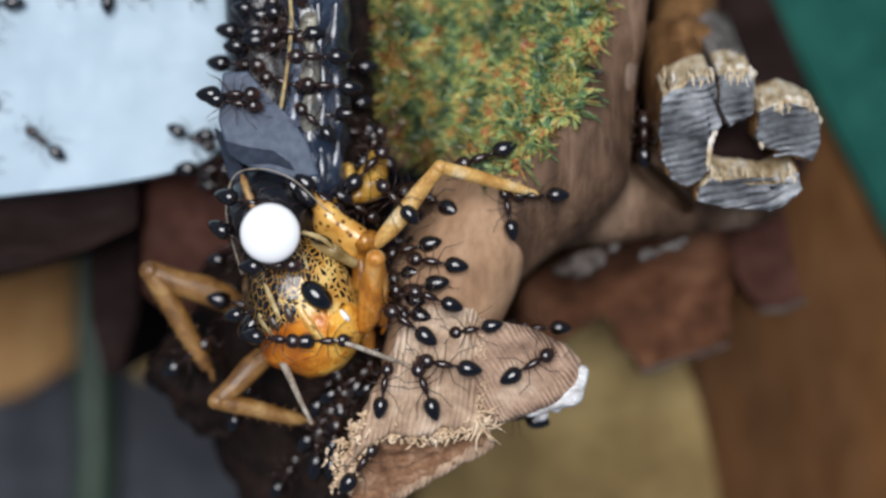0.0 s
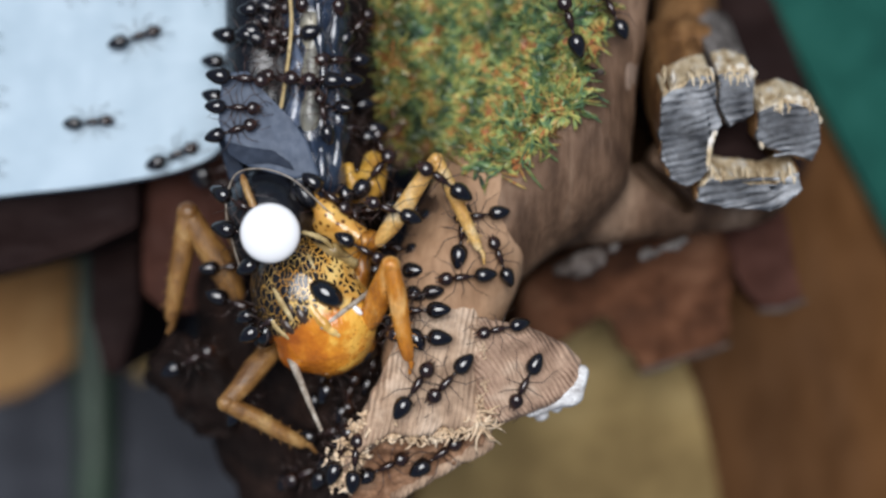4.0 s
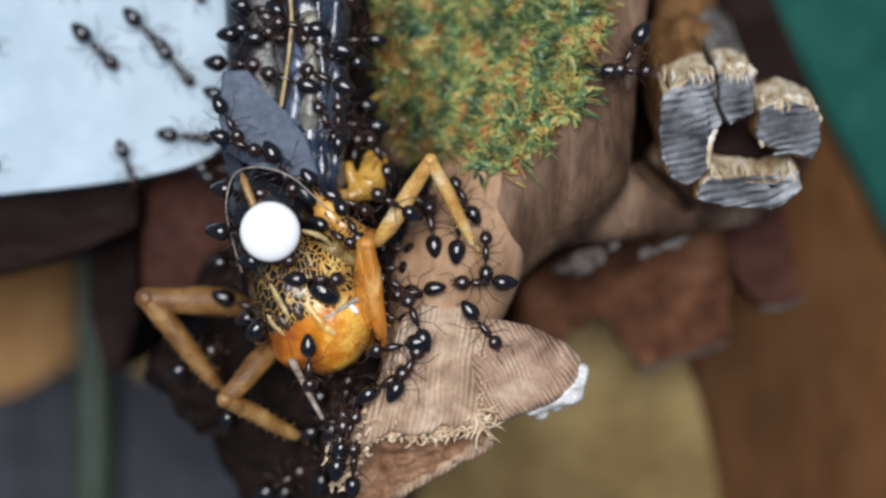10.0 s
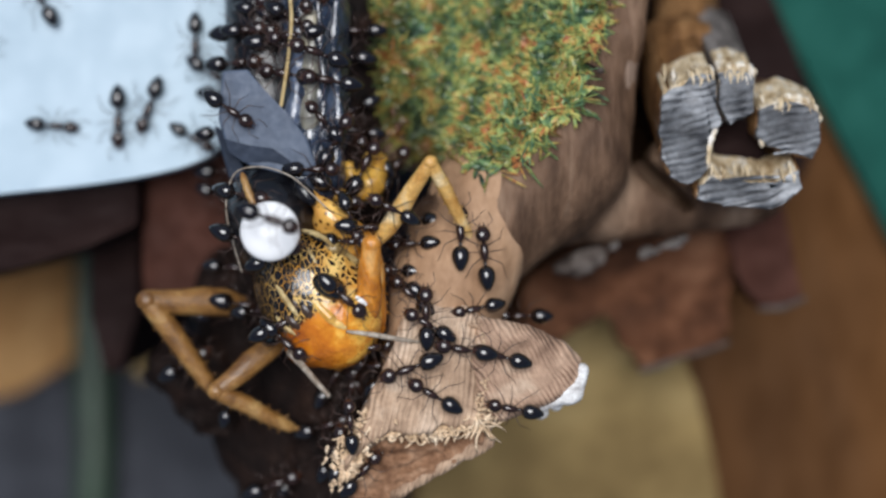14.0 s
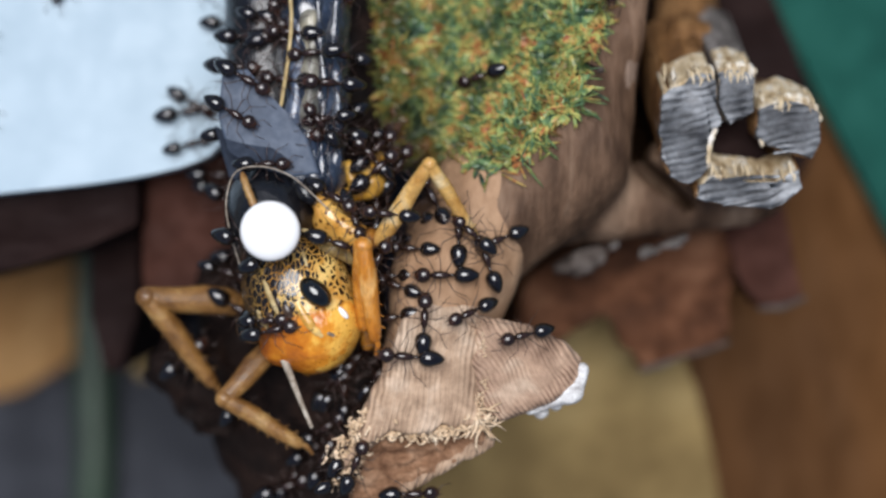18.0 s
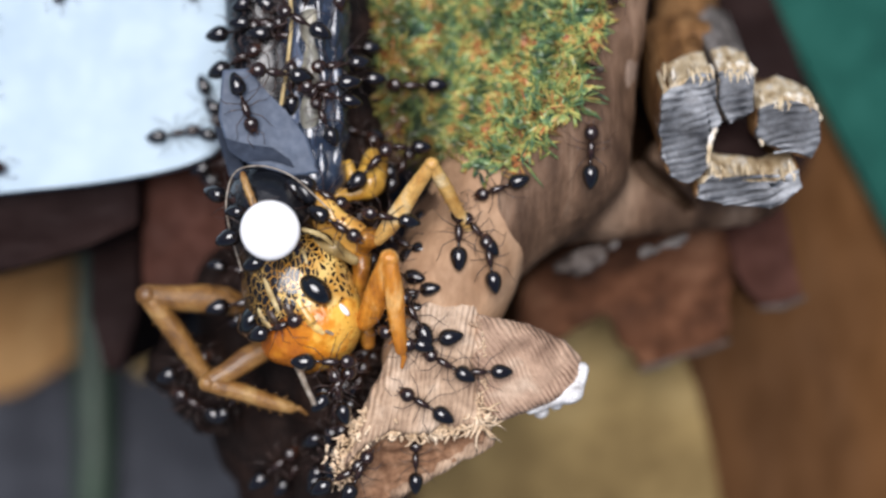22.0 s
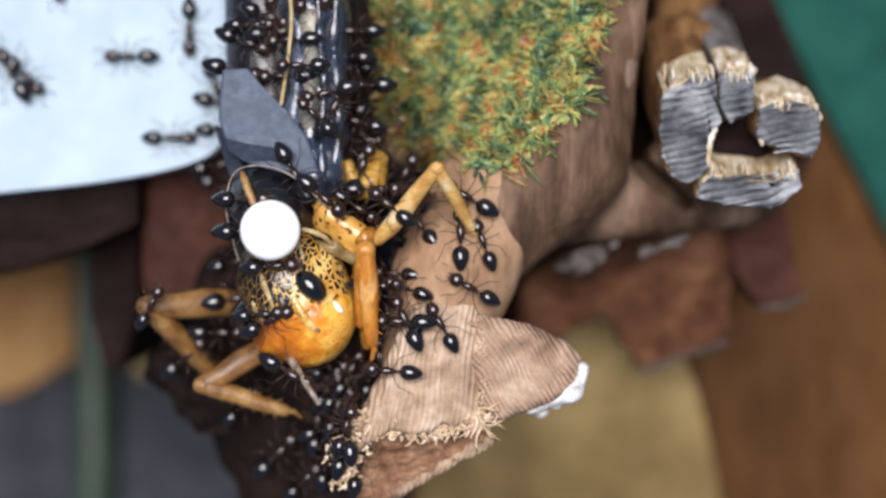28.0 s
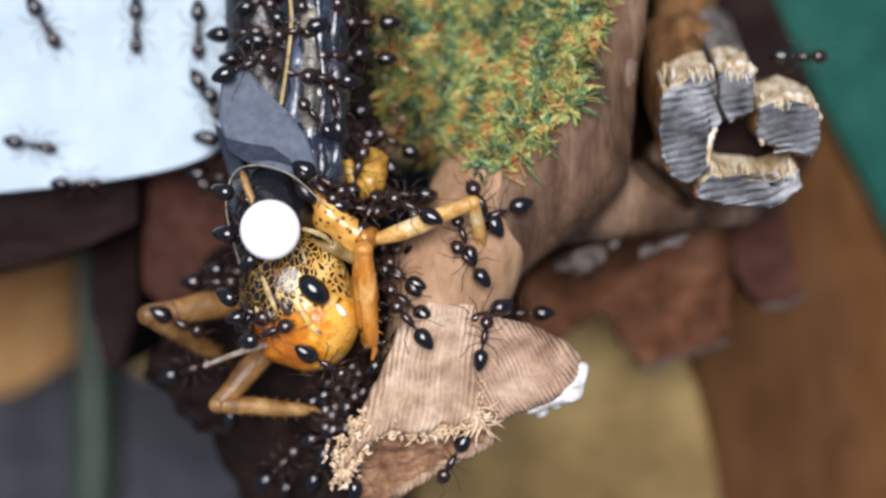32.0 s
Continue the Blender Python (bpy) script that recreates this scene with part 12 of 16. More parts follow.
    walk(ants[31], [(0, at(-10.8, 13.8, 43.3, -1, 3, -0)), (1, at(-11, 14.5, 43.2, -0, 3, 15)), (2, at(-11.2, 14, 43.4, -1, -3, -4)), (3, at(-11.1, 14, 43.3, -1, 3, -3)), (6, at(-11, 13.6, 43.3, -1, 3, 1)), (7, at(-10.9, 13.5, 43.3, -1, 3, -2)), (8, at(-11.8, 12.8, 43.4, -1, -8, 0)), (8.5, at(-11.2, 13.6, 43.4, -2, -3, 10)), (9, at(-10.7, 14.4, 43.2, -0, 3, 20)), (10, at(-11.7, 14, 43.3, -1, -3, 0)), (11, at(-10.9, 13.9, 43.3, -1, 3, 11)), (12, at(-10.8, 13, 43.3, -2, 2, -20)), (13, at(-10.7, 13.8, 43.2, -1, 3, -1)), (13.5, at(-11.4, 13.8, 43.4, -1, -3, -1)), (14, at(-12.2, 13.9, 43.2, -1, -8, 0)), (17, at(-12, 13.2, 43.3, -1, -8, 0)), (17.5, at(-11.2, 13.2, 43.4, -1, -3, -3)), (18, at(-10.5, 13.3, 43.2, -2, 3, -7)), (18.3, at(-9.7, 14.1, 43.9, -4, -25, 17)), (18.73, at(-8.1, 15.3, 45.6, -1, 1, 60)), (18.87, at(-8.8, 14.9, 45.1, -2, 1, 120)), (19, at(-9.5, 14.6, 44.5, -3, 3, 180)), (19.25, at(-9.6, 14, 44.9, -11, -4, -140)), (19.5, at(-9.8, 13.5, 45.3, -22, -3, -100)), (19.75, at(-9.5, 14, 44.8, -7, -3, -61)), (20, at(-9.2, 14.6, 44.3, 5, -12, -24)), (21, at(-9.9, 14.6, 43.8, 12, -22, -32)), (22, at(-10.4, 14.8, 43, -6, 6, -35)), (22.15, at(-11.5, 14.6, 43, 0, 3, -85)), (22.3, at(-12.6, 14.4, 43.1, 7, 5, -135)), (22.73, at(-14.1, 13.8, 41.2, 22, 11, -116)), (22.87, at(-13.4, 14.2, 42.1, 18, -7, -60)), (23, at(-12.7, 14.6, 42.9, -1, -14, 0)), (23.5, at(-12.3, 13.7, 43.3, -1, -14, 0)), (24, at(-12, 12.9, 43.4, -1, -8, 0)), (25, at(-12.7, 12.6, 43, -1, -14, 0)), (25.45, at(-14.1, 13.8, 40.5, -4, -7, 52)), (25.9, at(-15.5, 15, 37.9, 0, -0, 103)), (27.27, at(-17.9, 15.8, 37.9, 0, -0, 164)), (27.63, at(-17.5, 15.2, 37.9, 0, -0, -143)), (28, at(-17.1, 14.7, 37.9, 0, -0, -90)), (28.5, at(-15.9, 13.8, 37.9, -0, -0, -55)), (29, at(-14.9, 13.3, 37.9, -0, -0, -20)), (30, at(-12.9, 12.4, 42.9, -0, -19, 0)), (30.1, at(-14.2, 12.3, 41.2, 6, -14, -48)), (30.2, at(-15.5, 12.2, 39.6, 6, -6, -95)), (30.3, at(-16.7, 12.1, 37.9, 0, -0, -142)), (30.73, at(-19.3, 12.4, 37.9, 0, -0, -160)), (31, at(-19.3, 11.5, 37.9, 0, -0, -110)), (31.1, at(-18.6, 12.3, 37.9, 0, 0, -66)), (31.2, at(-17.9, 13, 37.9, 0, 0, -23)), (31.3, at(-17.2, 13.8, 37.9, 0, -0, 21)), (31.73, at(-15.7, 15.6, 37.9, 0, -0, 17)), (31.87, at(-16.1, 15, 37.9, 0, 0, -36)), (32, at(-16.5, 14.5, 37.9, 0, -0, -90))])
    walk(ants[32], [(0, at(-7.1, 8.5, 44.1, 4, 25, -178)), (0.15, at(-7, 9.5, 44.6, -3, 12, 146)), (0.3, at(-6.8, 10.4, 45, -1, -3, 113)), (0.73, at(-7.2, 12.4, 44.6, 2, 4, 121)), (0.87, at(-7.6, 12, 45.1, 2, -5, 158)), (1, at(-8, 11.6, 45.6, -5, -13, -164)), (2, at(-7.8, 12.9, 45.6, 2, -14, 161)), (3, at(-8, 13.1, 44.7, -6, 25, 178)), (3.3, at(-7.3, 13.6, 44, 1, 14, 134)), (3.6, at(-6.7, 14, 43.2, 14, 10, 91)), (3.9, at(-6.1, 14.4, 42.4, 26, 16, 48)), (5.27, at(-3.5, 14.7, 41.7, 0, -0, 49)), (5.51, at(-4, 14.4, 41.7, 0, -0, 93)), (5.76, at(-4.5, 14.1, 41.7, 0, -0, 136)), (6, at(-5, 13.8, 41.7, 0, -0, 180)), (7, at(-5.1, 13.6, 41.7, 0, -0, 180)), (7.5, at(-5, 14.3, 41.7, 0, -0, 180)), (8, at(-4.8, 15, 41.7, 0, -0, 180)), (9, at(-5.1, 13.7, 41.7, 0, -0, 180)), (10, at(-5.5, 13.5, 41.7, 0, -0, 180)), (11, at(-5.3, 14.1, 41.7, 0, -0, 180)), (12, at(-5.1, 14.1, 41.7, 0, -0, 180)), (13, at(-5.7, 14.6, 41.7, 0, -0, 180)), (14, at(-5.5, 14.1, 41.7, 0, -0, 180)), (17, at(-4.8, 14.4, 41.7, 0, -0, 180)), (17.15, at(-4.3, 15.5, 41.7, 0, -0, 145)), (17.3, at(-3.9, 16.5, 41.7, 0, -0, 109)), (17.73, at(-4.5, 19, 41.7, 0, -0, 135)), (17.82, at(-4.2, 18.6, 41.7, 0, -0, 179)), (17.91, at(-3.9, 18.1, 41.7, 0, -0, -138)), (18, at(-3.7, 17.7, 41.7, 0, -0, -94)), (19, at(-3.7, 17.3, 41.7, 0, -0, -91)), (20, at(-3.5, 17.7, 41.7, -0, -0, -81)), (21, at(-3.9, 17.6, 41.7, -0, -0, -89)), (21.3, at(-4.1, 16.5, 41.7, 0, -0, -95)), (21.73, at(-5, 12.9, 41.7, 0, -0, -117)), (22, at(-6, 13, 41.2, 1, -10, 180)), (22.5, at(-6.7, 12, 43.6, -2, -28, -179)), (23, at(-7.3, 11.1, 45.2, 5, -13, 179)), (24, at(-7.5, 12.2, 44.2, -0, 14, 166)), (25, at(-7.9, 12, 45.6, -1, -13, -178)), (28, at(-8.9, 11.3, 45.9, 1, -0, 180)), (29, at(-8.5, 11.5, 45.4, 3, 22, -179)), (30, at(-9.1, 12, 44.9, -2, -1, -180)), (31, at(-9.3, 11.5, 44.6, -4, 5, 180)), (31.3, at(-10, 12.1, 44.2, -5, 7, 165)), (31.73, at(-12.4, 13.8, 43.2, -2, 2, 122)), (31.87, at(-11.8, 13.4, 43.3, -3, -0, 61)), (32, at(-11.3, 13, 43.4, -1, -3, 0))])
    walk(ants[33], [(0, at(-7.5, -9.2, 41.3, -11, -4, 61)), (0.15, at(-7.4, -10.6, 41.5, -2, -12, 4)), (0.3, at(-7.2, -12, 41.7, 9, -9, -54)), (0.73, at(-6.7, -13.9, 42, 2, -5, -40)), (0.87, at(-7.1, -13.2, 41.8, -7, -6, 23)), (1, at(-7.4, -12.5, 41.6, -13, 1, 85)), (2, at(-6.4, -11.6, 46.5, 0, -14, 85)), (3, at(-6.6, -11.6, 46.3, -10, -8, 86)), (3.45, at(-7.6, -13, 43.6, -7, 6, 141)), (3.9, at(-8.6, -14.4, 41, 5, 11, -162)), (4.58, at(-8.6, -15.4, 41.1, 11, 6, -129)), (5.27, at(-8.6, -16.5, 41.3, 13, -2, -97)), (5.63, at(-8.2, -15.8, 41.4, 5, -11, -38)), (6, at(-7.7, -15.1, 41.6, -8, -9, 21)), (6.3, at(-7.5, -14.4, 41.6, -9, -7, 39)), (6.73, at(-6.1, -12.5, 46, -21, -5, 55)), (7, at(-6.9, -12.3, 41.8, 8, 2, 85)), (7.5, at(-5.7, -12.6, 46.4, -16, 10, 80)), (8, at(-5.3, -13.2, 46, -6, -4, 80)), (8.15, at(-6.6, -14, 43.8, -6, 1, 123)), (8.3, at(-7.9, -14.9, 41.6, -3, 4, 165)), (8.73, at(-10.9, -15.1, 40.1, 0, -0, 147)), (8.87, at(-10.3, -15.2, 40.1, 0, -0, 89)), (9, at(-9.7, -15.3, 40.1, 0, -0, 30)), (10, at(-10.6, -15.5, 40.1, 0, -0, 30)), (11, at(-10.6, -15.7, 40.1, -0, -0, -30)), (11.3, at(-10.1, -13.9, 40.1, 0, -0, 28)), (11.73, at(-8.3, -12.3, 41, -8, -12, 34)), (12, at(-7.6, -12.5, 41.3, 1, -11, -0)), (12.15, at(-8.8, -13.5, 40.1, 15, -6, -54)), (12.3, at(-9.9, -14.5, 38.8, 20, 9, -106)), (12.73, at(-12, -16.4, 40.1, 0, -0, -100)), (12.87, at(-11.6, -16, 40.1, 0, 0, -45)), (13, at(-11.2, -15.5, 40.1, 0, -0, 10)), (14, at(-11.2, -15.7, 40.1, 0, -0, 20)), (17, at(-10.1, -15.7, 40.1, 0, -0, 20)), (18, at(-10.5, -15.9, 40.1, 0, -0, 20)), (19, at(-10.6, -15.3, 40.1, 0, -0, 30)), (20, at(-11.1, -14.6, 40.1, 0, -0, 40)), (21, at(-11.3, -14.6, 40.1, 0, -0, 40)), (22, at(-11.1, -14.6, 40.1, 0, -0, 40)), (23, at(-11.2, -14.5, 40.1, 0, -0, 45)), (24, at(-11.4, -14.9, 40.1, 0, -0, 45)), (25, at(-11.1, -14.8, 40.1, 0, -0, 30)), (28, at(-11, -13.8, 40.1, 0, -0, 45)), (28.5, at(-10, -14.5, 40.1, 0, -0, 37)), (29, at(-8.9, -15.1, 40.8, -13, -15, 33)), (29.5, at(-8.1, -14.4, 41.2, -9, -4, 46)), (30, at(-7.3, -13.8, 41.8, -11, -6, 61)), (30.5, at(-8, -13, 41.1, -12, -7, 54)), (31, at(-8.8, -12.3, 40.6, -12, -9, 47)), (31.1, at(-9.3, -13.2, 40.4, -6, -10, -1)), (31.2, at(-9.8, -14.1, 40.3, -1, -6, -48)), (31.3, at(-10.3, -15, 40.1, 0, -0, -95)), (31.73, at(-11.3, -16.4, 40.1, -0, -0, -86)), (31.82, at(-11.1, -15.8, 40.1, 0, 0, -42)), (31.91, at(-11, -15.2, 40.1, 0, -0, 1)), (32, at(-10.8, -14.6, 40.1, 0, -0, 45))])
    walk(ants[34], [(0, at(-6, 7.8, 41.2, 1, -8, 180)), (0.5, at(-6.8, 8.2, 41.3, 3, -4, 178)), (1, at(-7.3, 8.3, 44.9, 2, 0, 176)), (2, at(-7.1, 8.3, 44.9, 2, -1, -162)), (3, at(-7.2, 9.1, 44.6, -3, 13, 172)), (6, at(-7.2, 8, 44.1, 7, 25, -172)), (6.3, at(-7.7, 6.9, 44.9, -4, -7, -138)), (6.73, at(-7.8, 5.2, 45, 13, 5, -106)), (6.87, at(-7.6, 5.2, 44.8, -5, 7, -75)), (7, at(-7.4, 5.1, 44.6, -19, 18, -46)), (7.1, at(-8.2, 5.5, 44.9, -19, 7, -92)), (7.2, at(-8.9, 6, 45.2, -11, -0, -137)), (7.3, at(-9.7, 6.4, 45.4, 0, -0, 177)), (7.73, at(-10.8, 8.6, 45.4, 0, -0, 129)), (8, at(-10.4, 9.3, 45.4, 0, -0, 90)), (8.3, at(-8.8, 8.9, 44.6, -5, -6, 34)), (8.73, at(-7.2, 9.3, 44.6, 15, 22, 20)), (9, at(-6.2, 9.1, 44.9, 1, 0, 0)), (9.3, at(-6.5, 7.4, 45.1, 10, -9, -59)), (9.73, at(-6.1, 6.4, 43, -6, 24, -34)), (9.87, at(-6.3, 7.1, 44, 6, 11, 30)), (10, at(-6.6, 7.7, 45, -0, -5, 90)), (10.5, at(-6.7, 8.9, 44.8, 0, 2, 95)), (11, at(-6.8, 10.2, 45, -0, -4, 100)), (11.5, at(-7, 9.3, 44.9, 0, -1, 140)), (12, at(-7.3, 8.3, 44.9, 2, 0, 180)), (13, at(-7.3, 8.8, 44.8, 2, 1, 167)), (13.3, at(-7.8, 7.2, 44.9, -1, -8, -146)), (13.73, at(-9.1, 4.3, 45.4, 0, -0, -101)), (13.87, at(-8.7, 4.6, 45.4, -0, -0, -50)), (14, at(-8.2, 4.9, 45.4, -0, -0, -0)), (15.5, at(-8.9, 5.1, 45.4, -0, -0, -20)), (17, at(-9.6, 5.4, 45.4, -0, -0, -40)), (17.5, at(-10.4, 5.3, 45.4, -0, -0, -20)), (18, at(-11.3, 5.2, 45.4, -0, -0, -0)), (18.3, at(-11.5, 6.9, 45.4, 0, -0, 52)), (18.73, at(-10.9, 9.1, 45.4, 0, -0, 71)), (19, at(-11, 9.9, 45.4, 0, -0, 90)), (19.15, at(-12.3, 9.1, 45.4, 0, -0, 133)), (19.3, at(-13.6, 8.3, 45.4, 0, -0, 176)), (19.73, at(-19.1, 7.8, 37.9, 0, -0, 158)), (19.87, at(-18.7, 7.7, 37.9, 0, -0, 99)), (20, at(-18.4, 7.6, 37.9, 0, -0, 40)), (20.15, at(-18.1, 6.7, 37.9, 0, -0, 7)), (20.3, at(-17.8, 5.8, 37.9, -0, -0, -27)), (20.73, at(-16.6, 4.6, 37.5, -0, -0, -30)), (21, at(-16.1, 5, 37.5, 0, -0, 10)), (21.15, at(-17, 5.8, 37.7, 0, -0, 58)), (21.3, at(-18, 6.5, 37.9, 0, -0, 106)), (21.73, at(-19.2, 8.1, 37.9, 0, -0, 100)), (21.87, at(-18.6, 7.8, 37.9, 0, -0, 55)), (22, at(-18.1, 7.6, 37.9, 0, -0, 10)), (23, at(-18.1, 8.1, 37.9, 0, -0, 5)), (24, at(-18.6, 7.5, 37.9, -0, -0, -0)), (25, at(-18.1, 8.3, 37.9, -0, -0, -10)), (28, at(-18.4, 7.3, 37.9, -0, -0, -0)), (28.5, at(-18.1, 6.5, 37.9, 0, -0, 2)), (29, at(-17.7, 5.8, 37.9, 0, -0, 5)), (29.15, at(-18.9, 6.5, 37.9, 0, -0, 61)), (29.3, at(-20.1, 7.2, 37.9, 0, -0, 117)), (29.73, at(-21.6, 8.4, 37.9, 0, -0, 109)), (29.87, at(-21, 8, 37.9, 0, -0, 55)), (30, at(-20.3, 7.5, 37.9, -0, -0, -0)), (30.15, at(-20.9, 8.5, 37.9, 0, -0, 38)), (30.3, at(-21.4, 9.5, 37.9, 0, -0, 77)), (30.73, at(-23, 11.2, 37.9, 0, -0, 141)), (30.82, at(-22.6, 10.7, 37.9, -0, -0, -174)), (30.91, at(-22.3, 10.2, 37.9, -0, -0, -130)), (31, at(-21.9, 9.7, 37.9, -0, -0, -85)), (31.15, at(-21.4, 11.3, 37.9, 0, 0, -21)), (31.3, at(-20.8, 12.8, 37.9, 0, -0, 43)), (31.73, at(-19.9, 15.7, 37.9, 0, -0, 34)), (31.87, at(-20.3, 15.2, 37.9, 0, 0, -28)), (32, at(-20.7, 14.7, 37.9, 0, -0, -90))])
    walk(ants[35], [(0, at(-8.7, 2.9, 45, -23, 7, -43)), (1, at(-7.9, 3.6, 45.1, 8, -5, -23)), (2, at(-8, 3.2, 46.7, 0, 6, -42)), (3, at(-8.8, 2.6, 45.5, -19, 5, -44)), (3.9, at(-8.4, 2.5, 44.8, -21, 12, -38)), (5.27, at(-6.3, 1.8, 46.4, -5, -0, -23)), (6, at(-5.8, 1.9, 46.2, -14, 5, -1)), (6.3, at(-5.3, 1.5, 46, -22, 10, -13)), (6.73, at(-2.8, 1.8, 47, -1, -7, 14)), (6.87, at(-3, 2.2, 46.8, -11, -3, 52)), (7, at(-3.2, 2.6, 46.7, -16, 6, 88)), (7.5, at(-3.9, 2.7, 40.9, 0, -0, 45)), (8, at(-4.6, 2.2, 40.9, 0, -0, 0)), (8.15, at(-4.8, 3.1, 42.4, 2, -5, 32)), (8.3, at(-5, 4, 43.9, 1, -11, 64)), (8.73, at(-4.8, 5.8, 43.4, -15, 6, 74)), (9, at(-4.3, 6.1, 43, -25, 8, 55)), (9.5, at(-4.3, 5.5, 43.6, 13, 6, 76)), (10, at(-3.9, 4.8, 40.9, 0, -0, 90)), (10.5, at(-4.2, 5.4, 43.5, 12, 8, 69)), (11, at(-4.3, 5.8, 43.5, -11, 6, 43)), (11.5, at(-4, 5.6, 43.2, 19, 12, 56)), (12, at(-3, 5.1, 40.9, 0, -0, 60)), (13, at(-3.2, 4.9, 40.9, 0, -0, 60)), (14, at(-3.2, 5.1, 40.9, 0, -0, 60)), (14.9, at(-2.8, 6.3, 40.9, 0, -0, 65)), (16.27, at(-1.7, 10.6, 41.3, -7, -15, 97)), (16.63, at(-2.1, 10.5, 41.1, -6, -6, 139)), (17, at(-2.4, 10.5, 40.9, 0, -0, 180)), (17.1, at(-1.3, 10.8, 41.1, -6, -2, 136)), (17.2, at(-0.3, 11.2, 41.2, -8, -7, 93)), (17.3, at(0.8, 11.6, 41.4, -7, -13, 48)), (17.52, at(2.2, 11.1, 41.4, -3, -3, 9)), (17.73, at(3.6, 10.6, 41.5, -7, 7, -31)), (17.82, at(3.3, 10.8, 41.8, -1, 13, -73)), (17.91, at(3, 11, 42.1, 0, 22, -117)), (18, at(2.7, 11.2, 42.4, -6, 29, -163)), (18.15, at(3, 12.7, 41.7, -9, 13, 151)), (18.3, at(3.4, 14.2, 40.9, 0, -0, 107)), (18.52, at(4.3, 16.5, 40.9, 0, -0, 72)), (18.73, at(5.3, 18.7, 40.9, 0, -0, 38)), (18.82, at(5, 18.6, 40.9, 0, 0, -6)), (18.91, at(4.7, 18.4, 40.9, 0, 0, -51)), (19, at(4.4, 18.2, 40.9, 0, -0, -96)), (20, at(4.2, 17.8, 40.9, -0, -0, -84)), (20.3, at(7.9, 17, 42.7, 2, 19, -33)), (20.73, at(19.1, 13.3, 40.9, -0, -0, -21)), (21, at(22.6, 12, 40.9, -0, -0, -20)), (21.1, at(21.4, 13, 40.9, 0, -0, 24)), (21.2, at(20.2, 13.9, 40.9, 0, -0, 69)), (21.3, at(19, 14.9, 40.9, 0, -0, 113)), (21.73, at(11.7, 17.4, 43.6, 3, 2, 177)), (21.87, at(11.4, 17.4, 43.5, 5, -0, -137)), (22, at(11.1, 17.3, 43.4, 4, -3, -91)), (23, at(10.3, 17.5, 43.6, 8, 18, -100)), (24, at(10.1, 17.4, 43.5, 10, -14, -105)), (25, at(11.1, 18, 43.4, 2, -3, -86)), (28, at(11.3, 17.9, 43.4, 1, -5, -71)), (28.3, at(11, 17.2, 43.4, 4, -2, -86)), (28.73, at(10.5, 14.7, 44.4, -16, 10, -92)), (29, at(10.9, 13.8, 44, 4, -1, -90)), (29.3, at(9.1, 13.8, 45.3, -2, -23, -140)), (29.73, at(7.3, 13.2, 44.6, -6, -10, -144)), (30, at(7.2, 12.8, 44.6, -12, 17, -124)), (30.3, at(8.3, 11.5, 44.7, -6, -2, -82)), (30.73, at(9.4, 9.2, 44.3, -2, -4, -69)), (31, at(9.8, 8.5, 44.3, -6, -0, -60)), (31.3, at(12.8, 10.2, 43.2, 6, 4, -3)), (31.73, at(20.9, 12.1, 40.9, 0, -0, 8)), (32, at(23.4, 12.4, 40.9, 0, -0, 0))])
